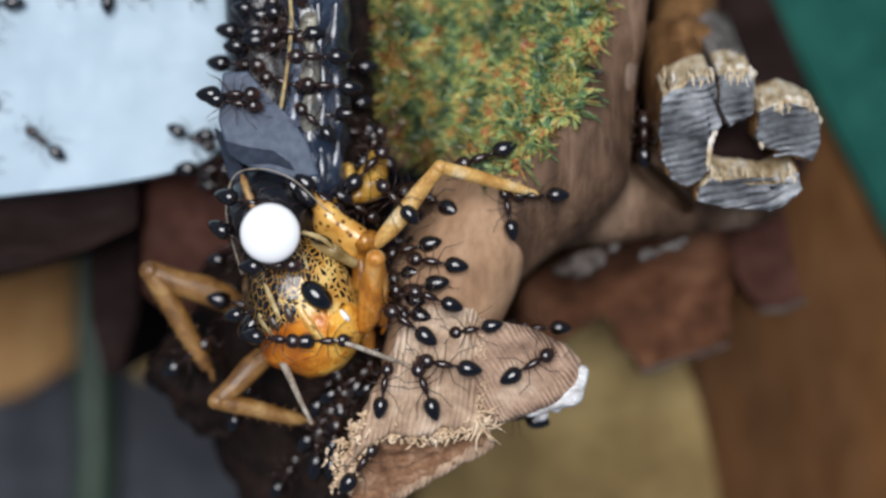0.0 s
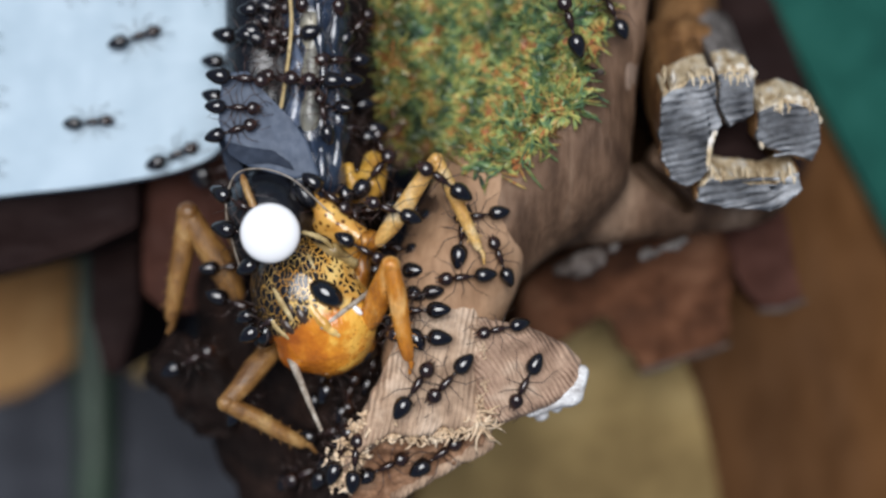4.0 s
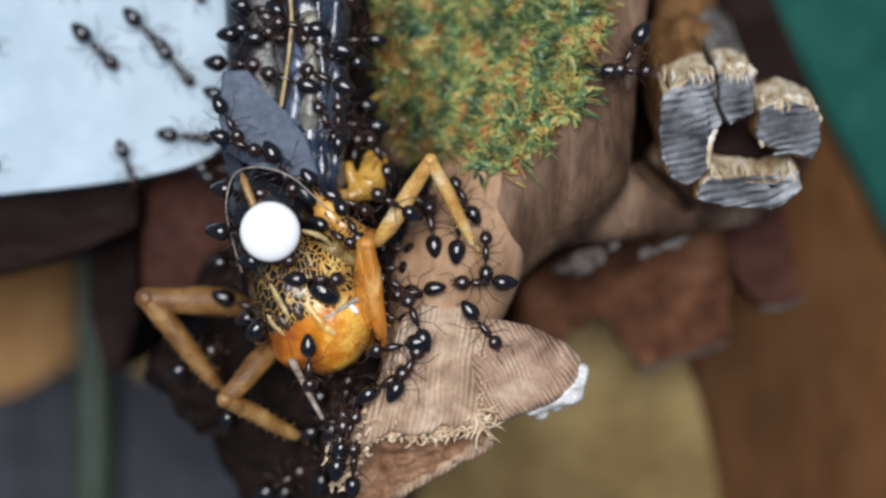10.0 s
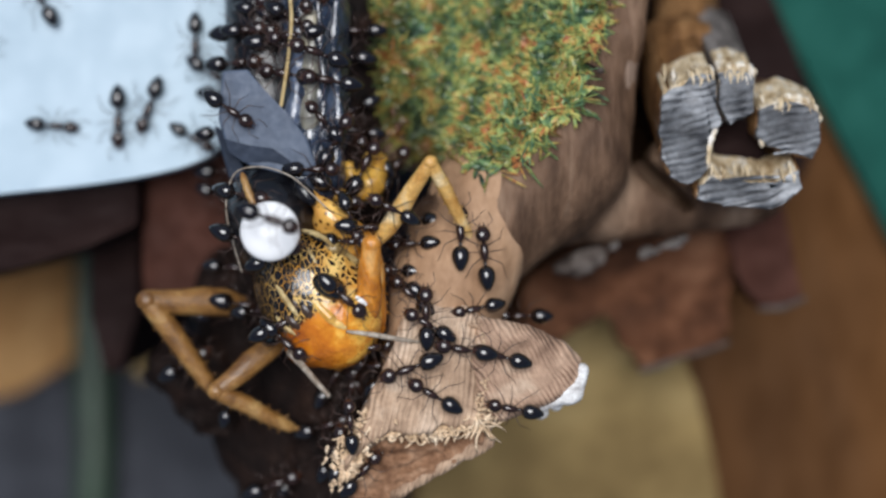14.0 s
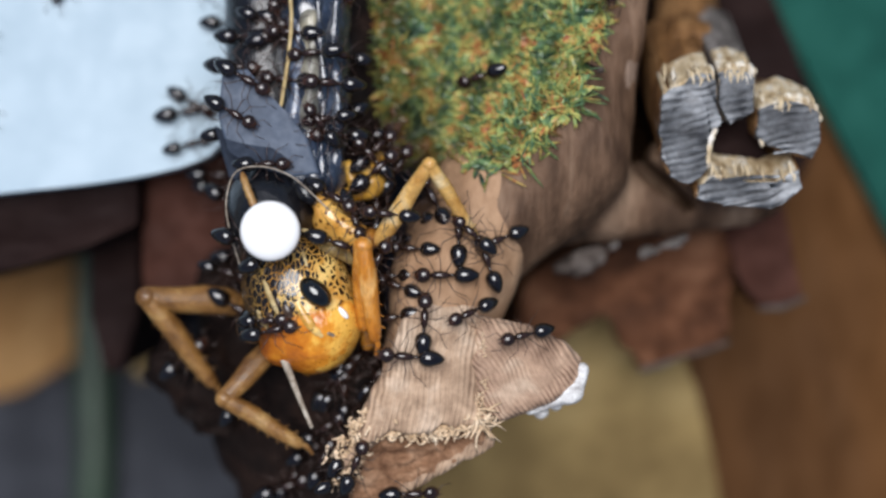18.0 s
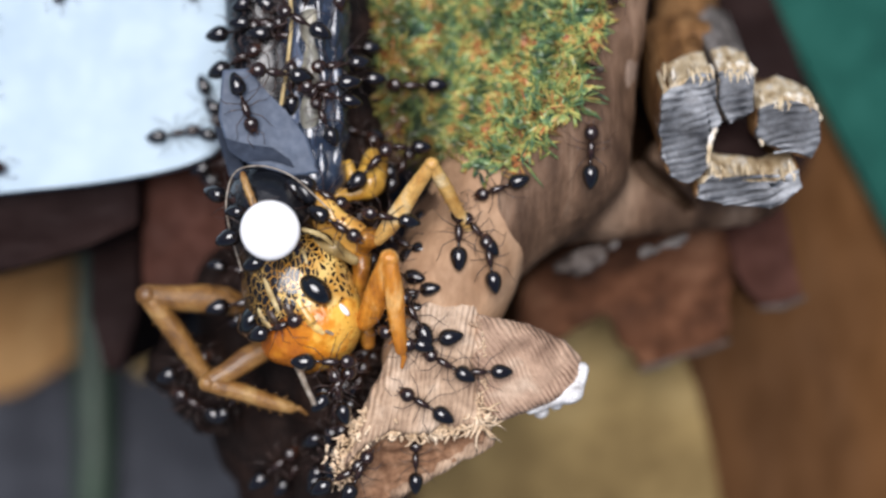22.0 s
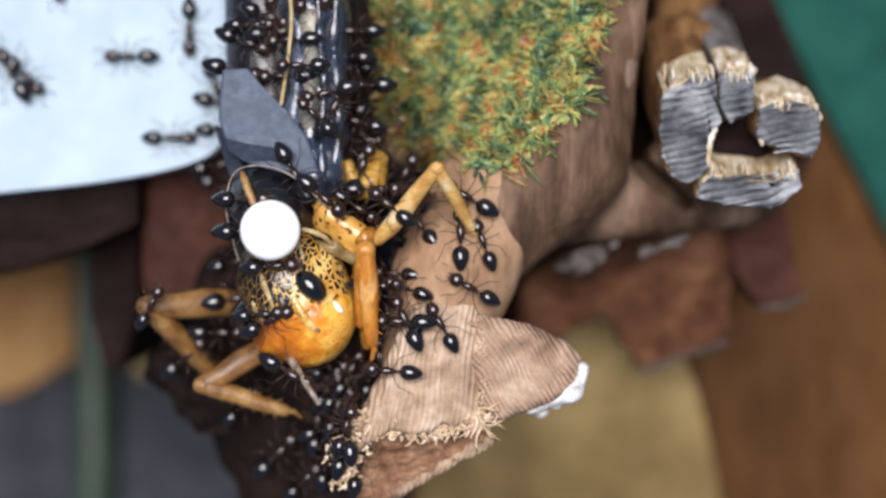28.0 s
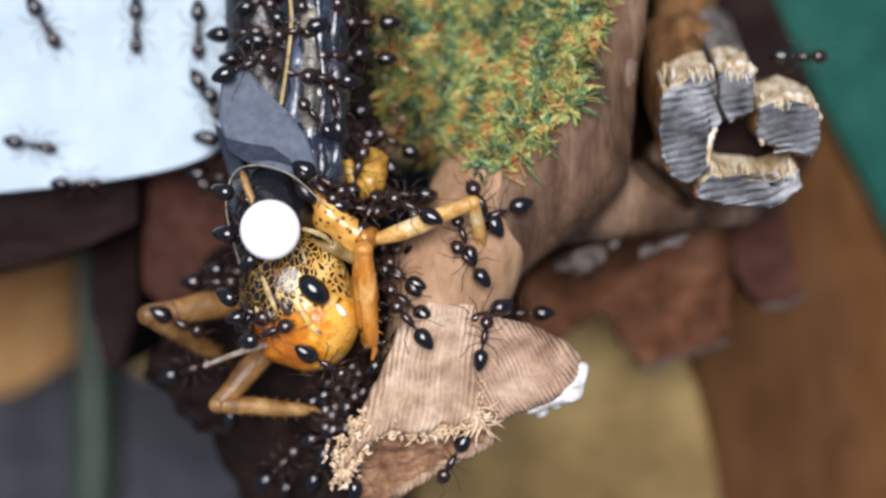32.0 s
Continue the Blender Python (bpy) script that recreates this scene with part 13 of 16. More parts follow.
    walk(ants[36], [(0, at(-2.5, -3.8, 44.8, -3, 9, 160)), (1, at(-2, -3.1, 44.9, -6, 8, 145)), (1.5, at(-1.7, -4.3, 46.3, 12, 9, 170)), (2, at(-1.3, -5, 46.7, -0, -0, -170)), (3, at(-1.2, -3.9, 46.4, 8, 4, -179)), (4.5, at(-1.8, -4.1, 45.8, 17, 14, -178)), (6, at(-2.7, -4, 44.6, -1, 12, 174)), (7, at(-2.7, -4.1, 44.6, -2, 12, 167)), (7.1, at(-1.8, -4, 45.2, -6, 10, 121)), (7.2, at(-0.9, -3.9, 45.9, -7, 7, 74)), (7.3, at(0.1, -3.8, 46.5, -5, 3, 28)), (7.52, at(0.8, -4.7, 46.6, -4, 2, -10)), (7.73, at(1.5, -5.5, 46.6, -2, 1, -49)), (7.87, at(0.7, -5.1, 46.6, -4, -1, -112)), (8, at(-0.1, -4.7, 46.7, -2, -3, -175)), (8.5, at(-0.6, -5.2, 46.6, -3, -1, -167)), (9, at(-1.2, -5.8, 46.8, -1, -4, -160)), (9.5, at(-2, -6, 46.7, 3, 0, -165)), (10, at(-2.8, -6.2, 46.5, 5, 7, -169)), (10.3, at(-3.1, -6.8, 46.1, 15, 12, -158)), (10.73, at(-5.5, -6.8, 41.2, 1, -9, 161)), (10.87, at(-4.6, -6.7, 41.3, 3, -4, 100)), (11, at(-3.8, -6.6, 41.3, 0, -0, 40)), (11.5, at(-3.1, -6.4, 44.2, -20, -5, 72)), (12, at(-2.9, -6.6, 46.4, -7, 7, 99)), (12.5, at(-3.3, -6.8, 44, -22, -6, 82)), (13, at(-4.1, -7.3, 41.3, 0, -0, 60)), (13.5, at(-4.6, -7, 41.3, 0, -0, 120)), (14, at(-3.9, -7.6, 42.8, -4, 25, 178)), (14.75, at(-4.2, -7.1, 42.1, -6, 12, 141)), (15.5, at(-4.5, -6.5, 41.3, 0, -0, 105)), (16.25, at(-4.2, -6.8, 41.3, 0, -0, 68)), (17, at(-4, -7, 41.3, 0, -0, 30)), (17.5, at(-3.9, -7.6, 41.3, 0, -0, 45)), (18, at(-3.9, -8.2, 41.3, 0, -0, 60)), (18.5, at(-3.8, -8.1, 46.5, -8, 7, 119)), (19, at(-3.6, -9.6, 46.8, 3, -1, 180)), (19.3, at(-4.3, -10.2, 46.8, 0, -0, -165)), (19.73, at(-7.2, -11, 41.7, 2, -3, 169)), (19.87, at(-6.9, -10.6, 41.6, 2, -1, 124)), (20, at(-6.6, -10.3, 41.6, 1, 0, 80)), (21, at(-6.9, -10.3, 41.6, -2, 1, 80)), (22, at(-7, -11, 41.6, -4, 2, 82)), (23, at(-6.8, -11.1, 41.7, -4, 1, 63)), (24, at(-7.4, -11, 41.5, -10, 2, 85)), (25, at(-6.3, -11.2, 41.5, 6, 6, 58)), (28, at(-6.9, -10.7, 41.6, -3, 2, 71)), (29, at(-7.6, -10.7, 41.4, -11, 1, 87)), (30, at(-7.2, -10.4, 41.5, -9, 1, 69)), (31, at(-7.1, -10.8, 41.6, -5, -0, 62)), (32, at(-6.5, -11, 41.6, 1, 5, 57))])
    walk(ants[37], [(0, at(-6.8, -10.5, 41.6, -3, 2, 70)), (0.5, at(-6.9, -11.3, 41.7, -4, 2, 74)), (1, at(-7.1, -12, 41.7, -4, 2, 77)), (2, at(-6.9, -11.7, 41.7, -3, 2, 84)), (3, at(-6.5, -11.3, 41.6, 4, 3, 74)), (6, at(-6.8, -11.9, 41.8, -3, 1, 74)), (7, at(-7.1, -11.6, 41.7, -8, 1, 77)), (8, at(-7.4, -12, 41.6, -8, 2, 90)), (9, at(-6.8, -11.9, 41.7, 8, 1, 83)), (10, at(-5.9, -11.5, 46.5, 1, -12, 64)), (11, at(-6.6, -11.6, 46.3, -10, -7, 91)), (12, at(-5.6, -11.2, 46.2, -18, 8, 93)), (13, at(-6, -11.3, 46.2, -3, 1, 95)), (14, at(-5.7, -11.1, 46.4, -5, -0, 95)), (17, at(-5.8, -10.8, 46.2, -7, -2, 95)), (17.15, at(-6.7, -12.3, 44.1, -4, -4, 153)), (17.3, at(-7.6, -13.8, 42.1, -4, -7, -149)), (17.52, at(-7.5, -15.1, 41.8, -3, -3, -116)), (17.73, at(-7.4, -16.4, 41.6, -1, 0, -83)), (17.87, at(-7, -15.6, 43.4, -11, 10, -29)), (18, at(-6.7, -14.8, 45.2, -9, 23, 27)), (18.3, at(-5.4, -14.9, 46.1, 3, -8, 7)), (18.73, at(-2.6, -15, 44.8, 5, -6, 6)), (19, at(-1.7, -14.6, 44.8, 6, -8, 19)), (19.33, at(-2.8, -14.6, 44.8, -2, -15, 73)), (19.67, at(-3.9, -14.6, 44.9, -13, -12, 128)), (20, at(-5, -14.6, 44.9, -18, -2, -180)), (20.3, at(-5.4, -13.6, 44.8, -8, -1, 150)), (20.73, at(-6.8, -11.5, 46.2, -8, 1, 122)), (21, at(-6.5, -11.6, 41.6, 3, 4, 62)), (21.15, at(-5.7, -12.1, 43.7, 13, 8, 29)), (21.3, at(-4.8, -12.6, 45.8, 18, 17, -5)), (21.73, at(-1.5, -14.5, 44.8, 2, -1, 1)), (21.87, at(-1.6, -14.2, 44.8, -0, -2, 46)), (22, at(-1.7, -13.8, 44.8, -3, -1, 90)), (22.15, at(-2.4, -15.5, 43.3, -2, 1, 154)), (22.3, at(-3.1, -17.1, 41.7, 0, -0, -142)), (22.73, at(-4.1, -19.6, 41.7, 0, -0, -146)), (22.87, at(-3.9, -19, 41.7, 0, -0, 161)), (23, at(-3.7, -18.4, 41.7, 0, -0, 108)), (24, at(-3.5, -18.4, 41.7, 0, -0, 91)), (25, at(-2.4, -18.3, 41.7, 0, -0, 77)), (28, at(-2.8, -18.4, 41.7, 0, -0, 91)), (29, at(-3.4, -18.2, 41.7, 0, -0, 103)), (30, at(-3.5, -18.4, 41.7, 0, -0, 103)), (31, at(-3.1, -18.4, 41.7, 0, -0, 79)), (32, at(-2.9, -17.9, 41.7, 0, -0, 92))])
    walk(ants[38], [(0, at(-8, 12.1, 45.6, -3, -13, -179)), (0.15, at(-7.5, 13.3, 45.2, 1, -7, 144)), (0.3, at(-6.9, 14.5, 44.8, 0, 1, 107)), (0.73, at(-6.1, 18.4, 42.6, 14, 19, 49)), (0.82, at(-6.3, 18, 43, -2, 23, 1)), (0.91, at(-6.5, 17.6, 43.5, -16, 14, -46)), (1, at(-6.7, 17.3, 43.9, -19, -2, -89)), (2, at(-6.5, 17.1, 43.6, -20, 4, -74)), (3, at(-6.8, 16.8, 43.8, -16, 2, -93)), (6, at(-6.8, 17.1, 43.9, -13, 6, -79)), (7, at(-6.7, 16.7, 43.6, -19, 1, -95)), (8, at(-6.8, 16.9, 43.8, -17, 2, -95)), (9, at(-6.6, 16.9, 43.7, -17, 5, -77)), (10, at(-6.3, 17.2, 43.2, -23, 2, -80)), (11, at(-7.2, 17.3, 44.3, -6, -4, -105)), (12, at(-7, 17.1, 44.1, -15, -0, -102)), (13, at(-6.7, 16.9, 43.6, -19, 1, -96)), (14, at(-7.2, 17.3, 44.3, -6, -4, -107)), (17, at(-6.8, 17.1, 44, -14, 4, -77)), (18, at(-6.4, 17.4, 43.4, -22, -2, -86)), (19, at(-6.8, 17.3, 44, -17, -1, -88)), (20, at(-7.3, 16.7, 44.2, -9, 1, -99)), (21, at(-7.1, 16.7, 44, -14, 3, -92)), (22, at(-6.8, 17, 43.8, -18, 3, -90)), (23, at(-7.1, 17, 44.1, -13, 0, -99)), (24, at(-7, 17.2, 44.1, -14, -0, -94)), (25, at(-7.3, 17.2, 44.3, -7, -3, -107)), (28, at(-7.2, 16.9, 44.1, -13, -0, -107)), (29, at(-6.6, 16.6, 43.6, -19, 3, -93)), (30, at(-6.9, 17, 43.9, -14, 3, -87)), (31, at(-6.9, 16.6, 43.8, -16, -0, -105)), (32, at(-6.8, 16.8, 43.8, -17, 3, -93))])
    walk(ants[39], [(0, at(-9.8, 14.4, 43.9, 16, -16, -45)), (1, at(-9.9, 14.6, 43.8, 15, -19, -41)), (2, at(-9.7, 14.5, 44.1, 10, -17, -34)), (3, at(-10.4, 14.8, 43, -6, 6, -39)), (6, at(-10.2, 14.4, 42.9, -5, 7, -24)), (7, at(-9.6, 13.9, 43.9, 12, -5, -51)), (8, at(-10.4, 14.3, 43, -7, 5, -47)), (9, at(-9.7, 14.4, 44, 9, -18, -24)), (10, at(-9.5, 14.5, 44.2, 8, -13, -35)), (11, at(-9.8, 13.9, 43.8, 17, -7, -55)), (12, at(-9.8, 14.6, 44, 13, -19, -44)), (13, at(-9.9, 14.3, 43.7, 17, -19, -42)), (14, at(-9.5, 14.6, 44.2, 7, -14, -30)), (14.9, at(-9, 14, 45.2, -0, -0, -34)), (16.27, at(-8, 12.2, 44.8, -1, -4, -71)), (16.63, at(-8.6, 12.6, 44.7, 4, -4, -126)), (17, at(-9.2, 13.1, 44.6, 7, -1, 180)), (18, at(-8, 12.3, 45, -2, 14, -175)), (19, at(-8, 12.3, 45.6, -3, -13, -179)), (20, at(-8, 11.9, 45.6, -3, -13, -170)), (21, at(-7.4, 11.3, 44.8, 7, -1, -161)), (21.5, at(-6.8, 11.1, 43.5, -10, -28, -166)), (22, at(-5.7, 10.8, 42.5, 0, -0, -180)), (23, at(-5.1, 11.2, 42.5, 0, -0, -180)), (24, at(-5.1, 11.5, 42.5, 0, -0, -180)), (25, at(-4.9, 11.7, 42.5, 0, -0, -180)), (26.5, at(-5.3, 12.8, 42.5, 0, -0, -180)), (28, at(-5.7, 13.9, 42.5, 0, -0, -180)), (29, at(-6.2, 14.3, 41.2, 2, -10, 180)), (29.15, at(-5.5, 13.3, 41.9, -1, -6, -141)), (29.3, at(-4.9, 12.3, 42.5, 0, -0, -101)), (29.73, at(-4.8, 10.8, 42.5, 0, -0, -106)), (29.87, at(-5.2, 11.1, 42.5, 0, -0, -143)), (30, at(-5.7, 11.5, 42.5, 0, -0, -180)), (30.15, at(-5.1, 12.4, 42.5, 0, -0, 141)), (30.3, at(-4.5, 13.2, 42.5, 0, -0, 101)), (30.73, at(-4.4, 14.8, 42.5, 0, -0, 106)), (30.87, at(-4.9, 14.4, 42.5, 0, -0, 143)), (31, at(-5.3, 14.1, 42.5, 0, -0, -180)), (32, at(-4.7, 14.4, 42.5, 0, -0, -180))])
    walk(ants[40], [(0, at(-32, 14.5, 37.9, 0, -0, 0)), (1, at(-31.9, 14.3, 37.9, 0, -0, 7)), (2, at(-32.3, 15.1, 37.9, 0, -0, 19)), (3, at(-32.3, 14.5, 37.9, 0, -0, 14)), (6, at(-31.8, 13.7, 37.9, -0, -0, -20)), (7, at(-32, 15.1, 37.9, 0, -0, 13)), (8, at(-32, 14.8, 37.9, 0, -0, 0)), (9, at(-32, 14.4, 37.9, -0, -0, -11)), (10, at(-31.8, 13.9, 37.9, -0, -0, -9)), (11, at(-32.3, 14.7, 37.9, 0, -0, 10)), (12, at(-31.8, 14.5, 37.9, 0, -0, 3)), (13, at(-32.2, 14.6, 37.9, -0, -0, -12)), (14, at(-32, 13.8, 37.9, -0, -0, -8)), (17, at(-32.3, 14.3, 37.9, -0, -0, -7)), (18, at(-32.2, 14.4, 37.9, -0, -0, -14)), (19, at(-31.8, 14.5, 37.9, 0, -0, 6)), (20, at(-31.8, 14.2, 37.9, -0, -0, -16)), (21, at(-32.5, 14.2, 37.9, -0, -0, -19)), (22, at(-32.3, 14.8, 37.9, 0, -0, 7)), (23, at(-32.4, 15, 37.9, 0, -0, 19)), (23.3, at(-31.2, 14.5, 37.9, 0, -0, 1)), (23.73, at(-27.6, 13.6, 37.9, -0, -0, -25)), (24, at(-27.6, 12.8, 37.9, -0, -0, -90)), (24.15, at(-28.7, 13.3, 37.9, -0, -0, -127)), (24.3, at(-29.8, 13.8, 37.9, 0, -0, -164)), (24.73, at(-32.7, 15.2, 37.9, 0, -0, 137)), (24.87, at(-32.1, 15, 37.9, 0, -0, 76)), (25, at(-31.6, 14.7, 37.9, 0, -0, 15)), (25.9, at(-30.9, 13.6, 37.9, -0, -0, -19)), (27.27, at(-28.7, 12.1, 37.9, -0, -0, -32)), (28, at(-28.2, 11.5, 37.9, -0, -0, -45)), (28.1, at(-29.1, 11.9, 37.9, -0, -0, -89)), (28.2, at(-30.1, 12.3, 37.9, -0, -0, -133)), (28.3, at(-31.1, 12.7, 37.9, 0, -0, -176)), (28.52, at(-32, 14, 37.9, 0, -0, 150)), (28.73, at(-32.9, 15.4, 37.9, 0, -0, 117)), (28.87, at(-32.4, 15.2, 37.9, 0, -0, 66)), (29, at(-31.8, 15, 37.9, 0, -0, 15)), (30, at(-31.6, 14.5, 37.9, -0, -0, -4)), (31, at(-31.6, 14.1, 37.9, -0, -0, -12)), (32, at(-32.4, 14.3, 37.9, 0, -0, 14))])
    walk(ants[41], [(0, at(-32, 9.9, 37.9, 0, -0, 0)), (1, at(-31.6, 10.1, 37.9, 0, -0, 20)), (2, at(-32, 9.5, 37.9, -0, -0, -20)), (3, at(-32.3, 10.4, 37.9, 0, -0, 12)), (6, at(-31.9, 9.1, 37.9, -0, -0, -18)), (7, at(-31.8, 9.8, 37.9, 0, -0, 12)), (8, at(-31.6, 10.2, 37.9, 0, -0, 10)), (8.3, at(-30.5, 10.7, 37.9, 0, -0, 17)), (8.73, at(-27.6, 12.7, 37.9, 0, -0, 63)), (8.82, at(-27.8, 12.3, 37.9, 0, -0, 107)), (8.91, at(-28, 12, 37.9, 0, -0, 151)), (9, at(-28.3, 11.6, 37.9, 0, -0, -165)), (9.15, at(-27.2, 12.6, 37.9, 0, -0, 134)), (9.3, at(-26.1, 13.6, 37.9, 0, -0, 73)), (9.73, at(-23.6, 14.4, 37.9, 0, -0, 21)), (9.87, at(-23.5, 13.9, 37.9, 0, 0, -12)), (10, at(-23.4, 13.5, 37.9, -0, -0, -45)), (10.15, at(-24.7, 13.2, 37.9, -0, -0, -88)), (10.3, at(-26.1, 12.9, 37.9, 0, -0, -130)), (10.73, at(-28.8, 11.1, 37.9, 0, -0, -114)), (10.87, at(-28.4, 11.4, 37.9, 0, 0, -57)), (11, at(-28, 11.7, 37.9, 0, -0, 0)), (11.15, at(-29.3, 10.9, 37.9, 0, 0, -59)), (11.3, at(-30.5, 10.2, 37.9, 0, -0, -118)), (11.73, at(-32.7, 8.7, 37.9, 0, -0, -114)), (11.87, at(-32.1, 8.9, 37.9, -0, -0, -64)), (12, at(-31.6, 9.1, 37.9, -0, -0, -15)), (12.3, at(-29.9, 8.7, 37.9, -0, -0, -14)), (12.73, at(-24.2, 7, 37.9, -0, -0, -25)), (13, at(-22.9, 6, 37.9, -0, -0, -60)), (13.15, at(-22.5, 7.2, 37.9, 0, 0, -12)), (13.3, at(-22.2, 8.4, 37.9, 0, -0, 35)), (13.73, at(-21, 9.9, 37.9, 0, -0, 22)), (13.87, at(-21.4, 9.3, 37.9, 0, 0, -34)), (14, at(-21.9, 8.7, 37.9, -0, -0, -90)), (14.45, at(-20.9, 9.1, 37.9, -0, -0, -55)), (14.9, at(-19.9, 9.5, 37.9, -0, -0, -20)), (16.27, at(-17.4, 9.6, 37.9, -0, -0, -12)), (17, at(-16.9, 8.9, 37.9, -0, -0, -40)), (18, at(-17.3, 9.1, 37.9, 0, -0, 10)), (19, at(-17.1, 9.4, 37.9, 0, -0, 0)), (19.15, at(-18.4, 8.4, 37.9, 0, 0, -54)), (19.3, at(-19.6, 7.4, 37.9, 0, -0, -109)), (19.73, at(-22.2, 4.9, 37.9, 0, -0, -109)), (19.87, at(-21.8, 4.8, 37.9, -0, -0, -70)), (20, at(-21.5, 4.6, 37.9, -0, -0, -30)), (20.15, at(-23, 4.4, 37.9, -0, -0, -84)), (20.3, at(-24.5, 4.2, 37.9, 0, -0, -139)), (20.73, at(-27.7, 3.3, 36.3, 0, -0, -124)), (20.87, at(-27, 3.7, 37.1, -0, -0, -62)), (21, at(-26.3, 4, 37.9, -0, -0, -0)), (21.1, at(-27.3, 4.5, 37.9, 0, -0, 44)), (21.2, at(-28.3, 4.9, 37.9, 0, -0, 88)), (21.3, at(-29.4, 5.3, 37.9, 0, -0, 131)), (21.73, at(-32.5, 6.3, 37.9, 0, -0, 122)), (21.87, at(-32, 5.9, 37.9, 0, -0, 59)), (22, at(-31.5, 5.4, 37.9, -0, -0, -4)), (22.3, at(-29.9, 5.2, 37.9, -0, -0, -6)), (22.73, at(-24.1, 4.4, 37.9, -0, -0, -10)), (23, at(-22.7, 4, 36.3, -0, -0, -20)), (23.15, at(-23.3, 5.3, 37.1, 0, -0, 34)), (23.3, at(-24, 6.7, 37.9, 0, -0, 88)), (23.73, at(-26.4, 9.6, 37.9, 0, -0, 130)), (24, at(-27.3, 9.7, 37.9, 0, -0, 175)), (24.3, at(-27.8, 8.9, 37.9, 0, -0, -161)), (24.73, at(-29.3, 7.5, 37.9, 0, -0, -129)), (24.87, at(-28.8, 7.3, 37.9, -0, -0, -89)), (25, at(-28.2, 7.2, 37.9, -0, -0, -50)), (25.75, at(-27.9, 8.7, 37.9, 0, 0, -8)), (26.5, at(-27.6, 10.1, 37.9, 0, -0, 35)), (27.25, at(-28.3, 10.9, 37.9, 0, -0, 78)), (28, at(-29, 11.6, 37.9, 0, -0, 120)), (28.15, at(-27.7, 11.9, 37.9, 0, -0, 85)), (28.3, at(-26.5, 12.2, 37.9, 0, -0, 51)), (28.73, at(-22.5, 13.9, 37.9, 0, -0, 19)), (29, at(-21.4, 13.7, 37.9, -0, -0, -25)), (29.15, at(-21.4, 15, 37.9, 0, -0, 14)), (29.3, at(-21.5, 16.3, 37.9, 0, -0, 52)), (29.73, at(-21.7, 19.9, 37.9, 0, -0, 116)), (29.82, at(-21.5, 19.5, 37.9, 0, -0, 161)), (29.91, at(-21.3, 19.1, 37.9, 0, -0, -154)), (30, at(-21.1, 18.6, 37.9, 0, -0, -109)), (31, at(-20.6, 19.1, 37.9, 0, -0, -90)), (32, at(-20.5, 18.6, 37.9, 0, -0, -99))])
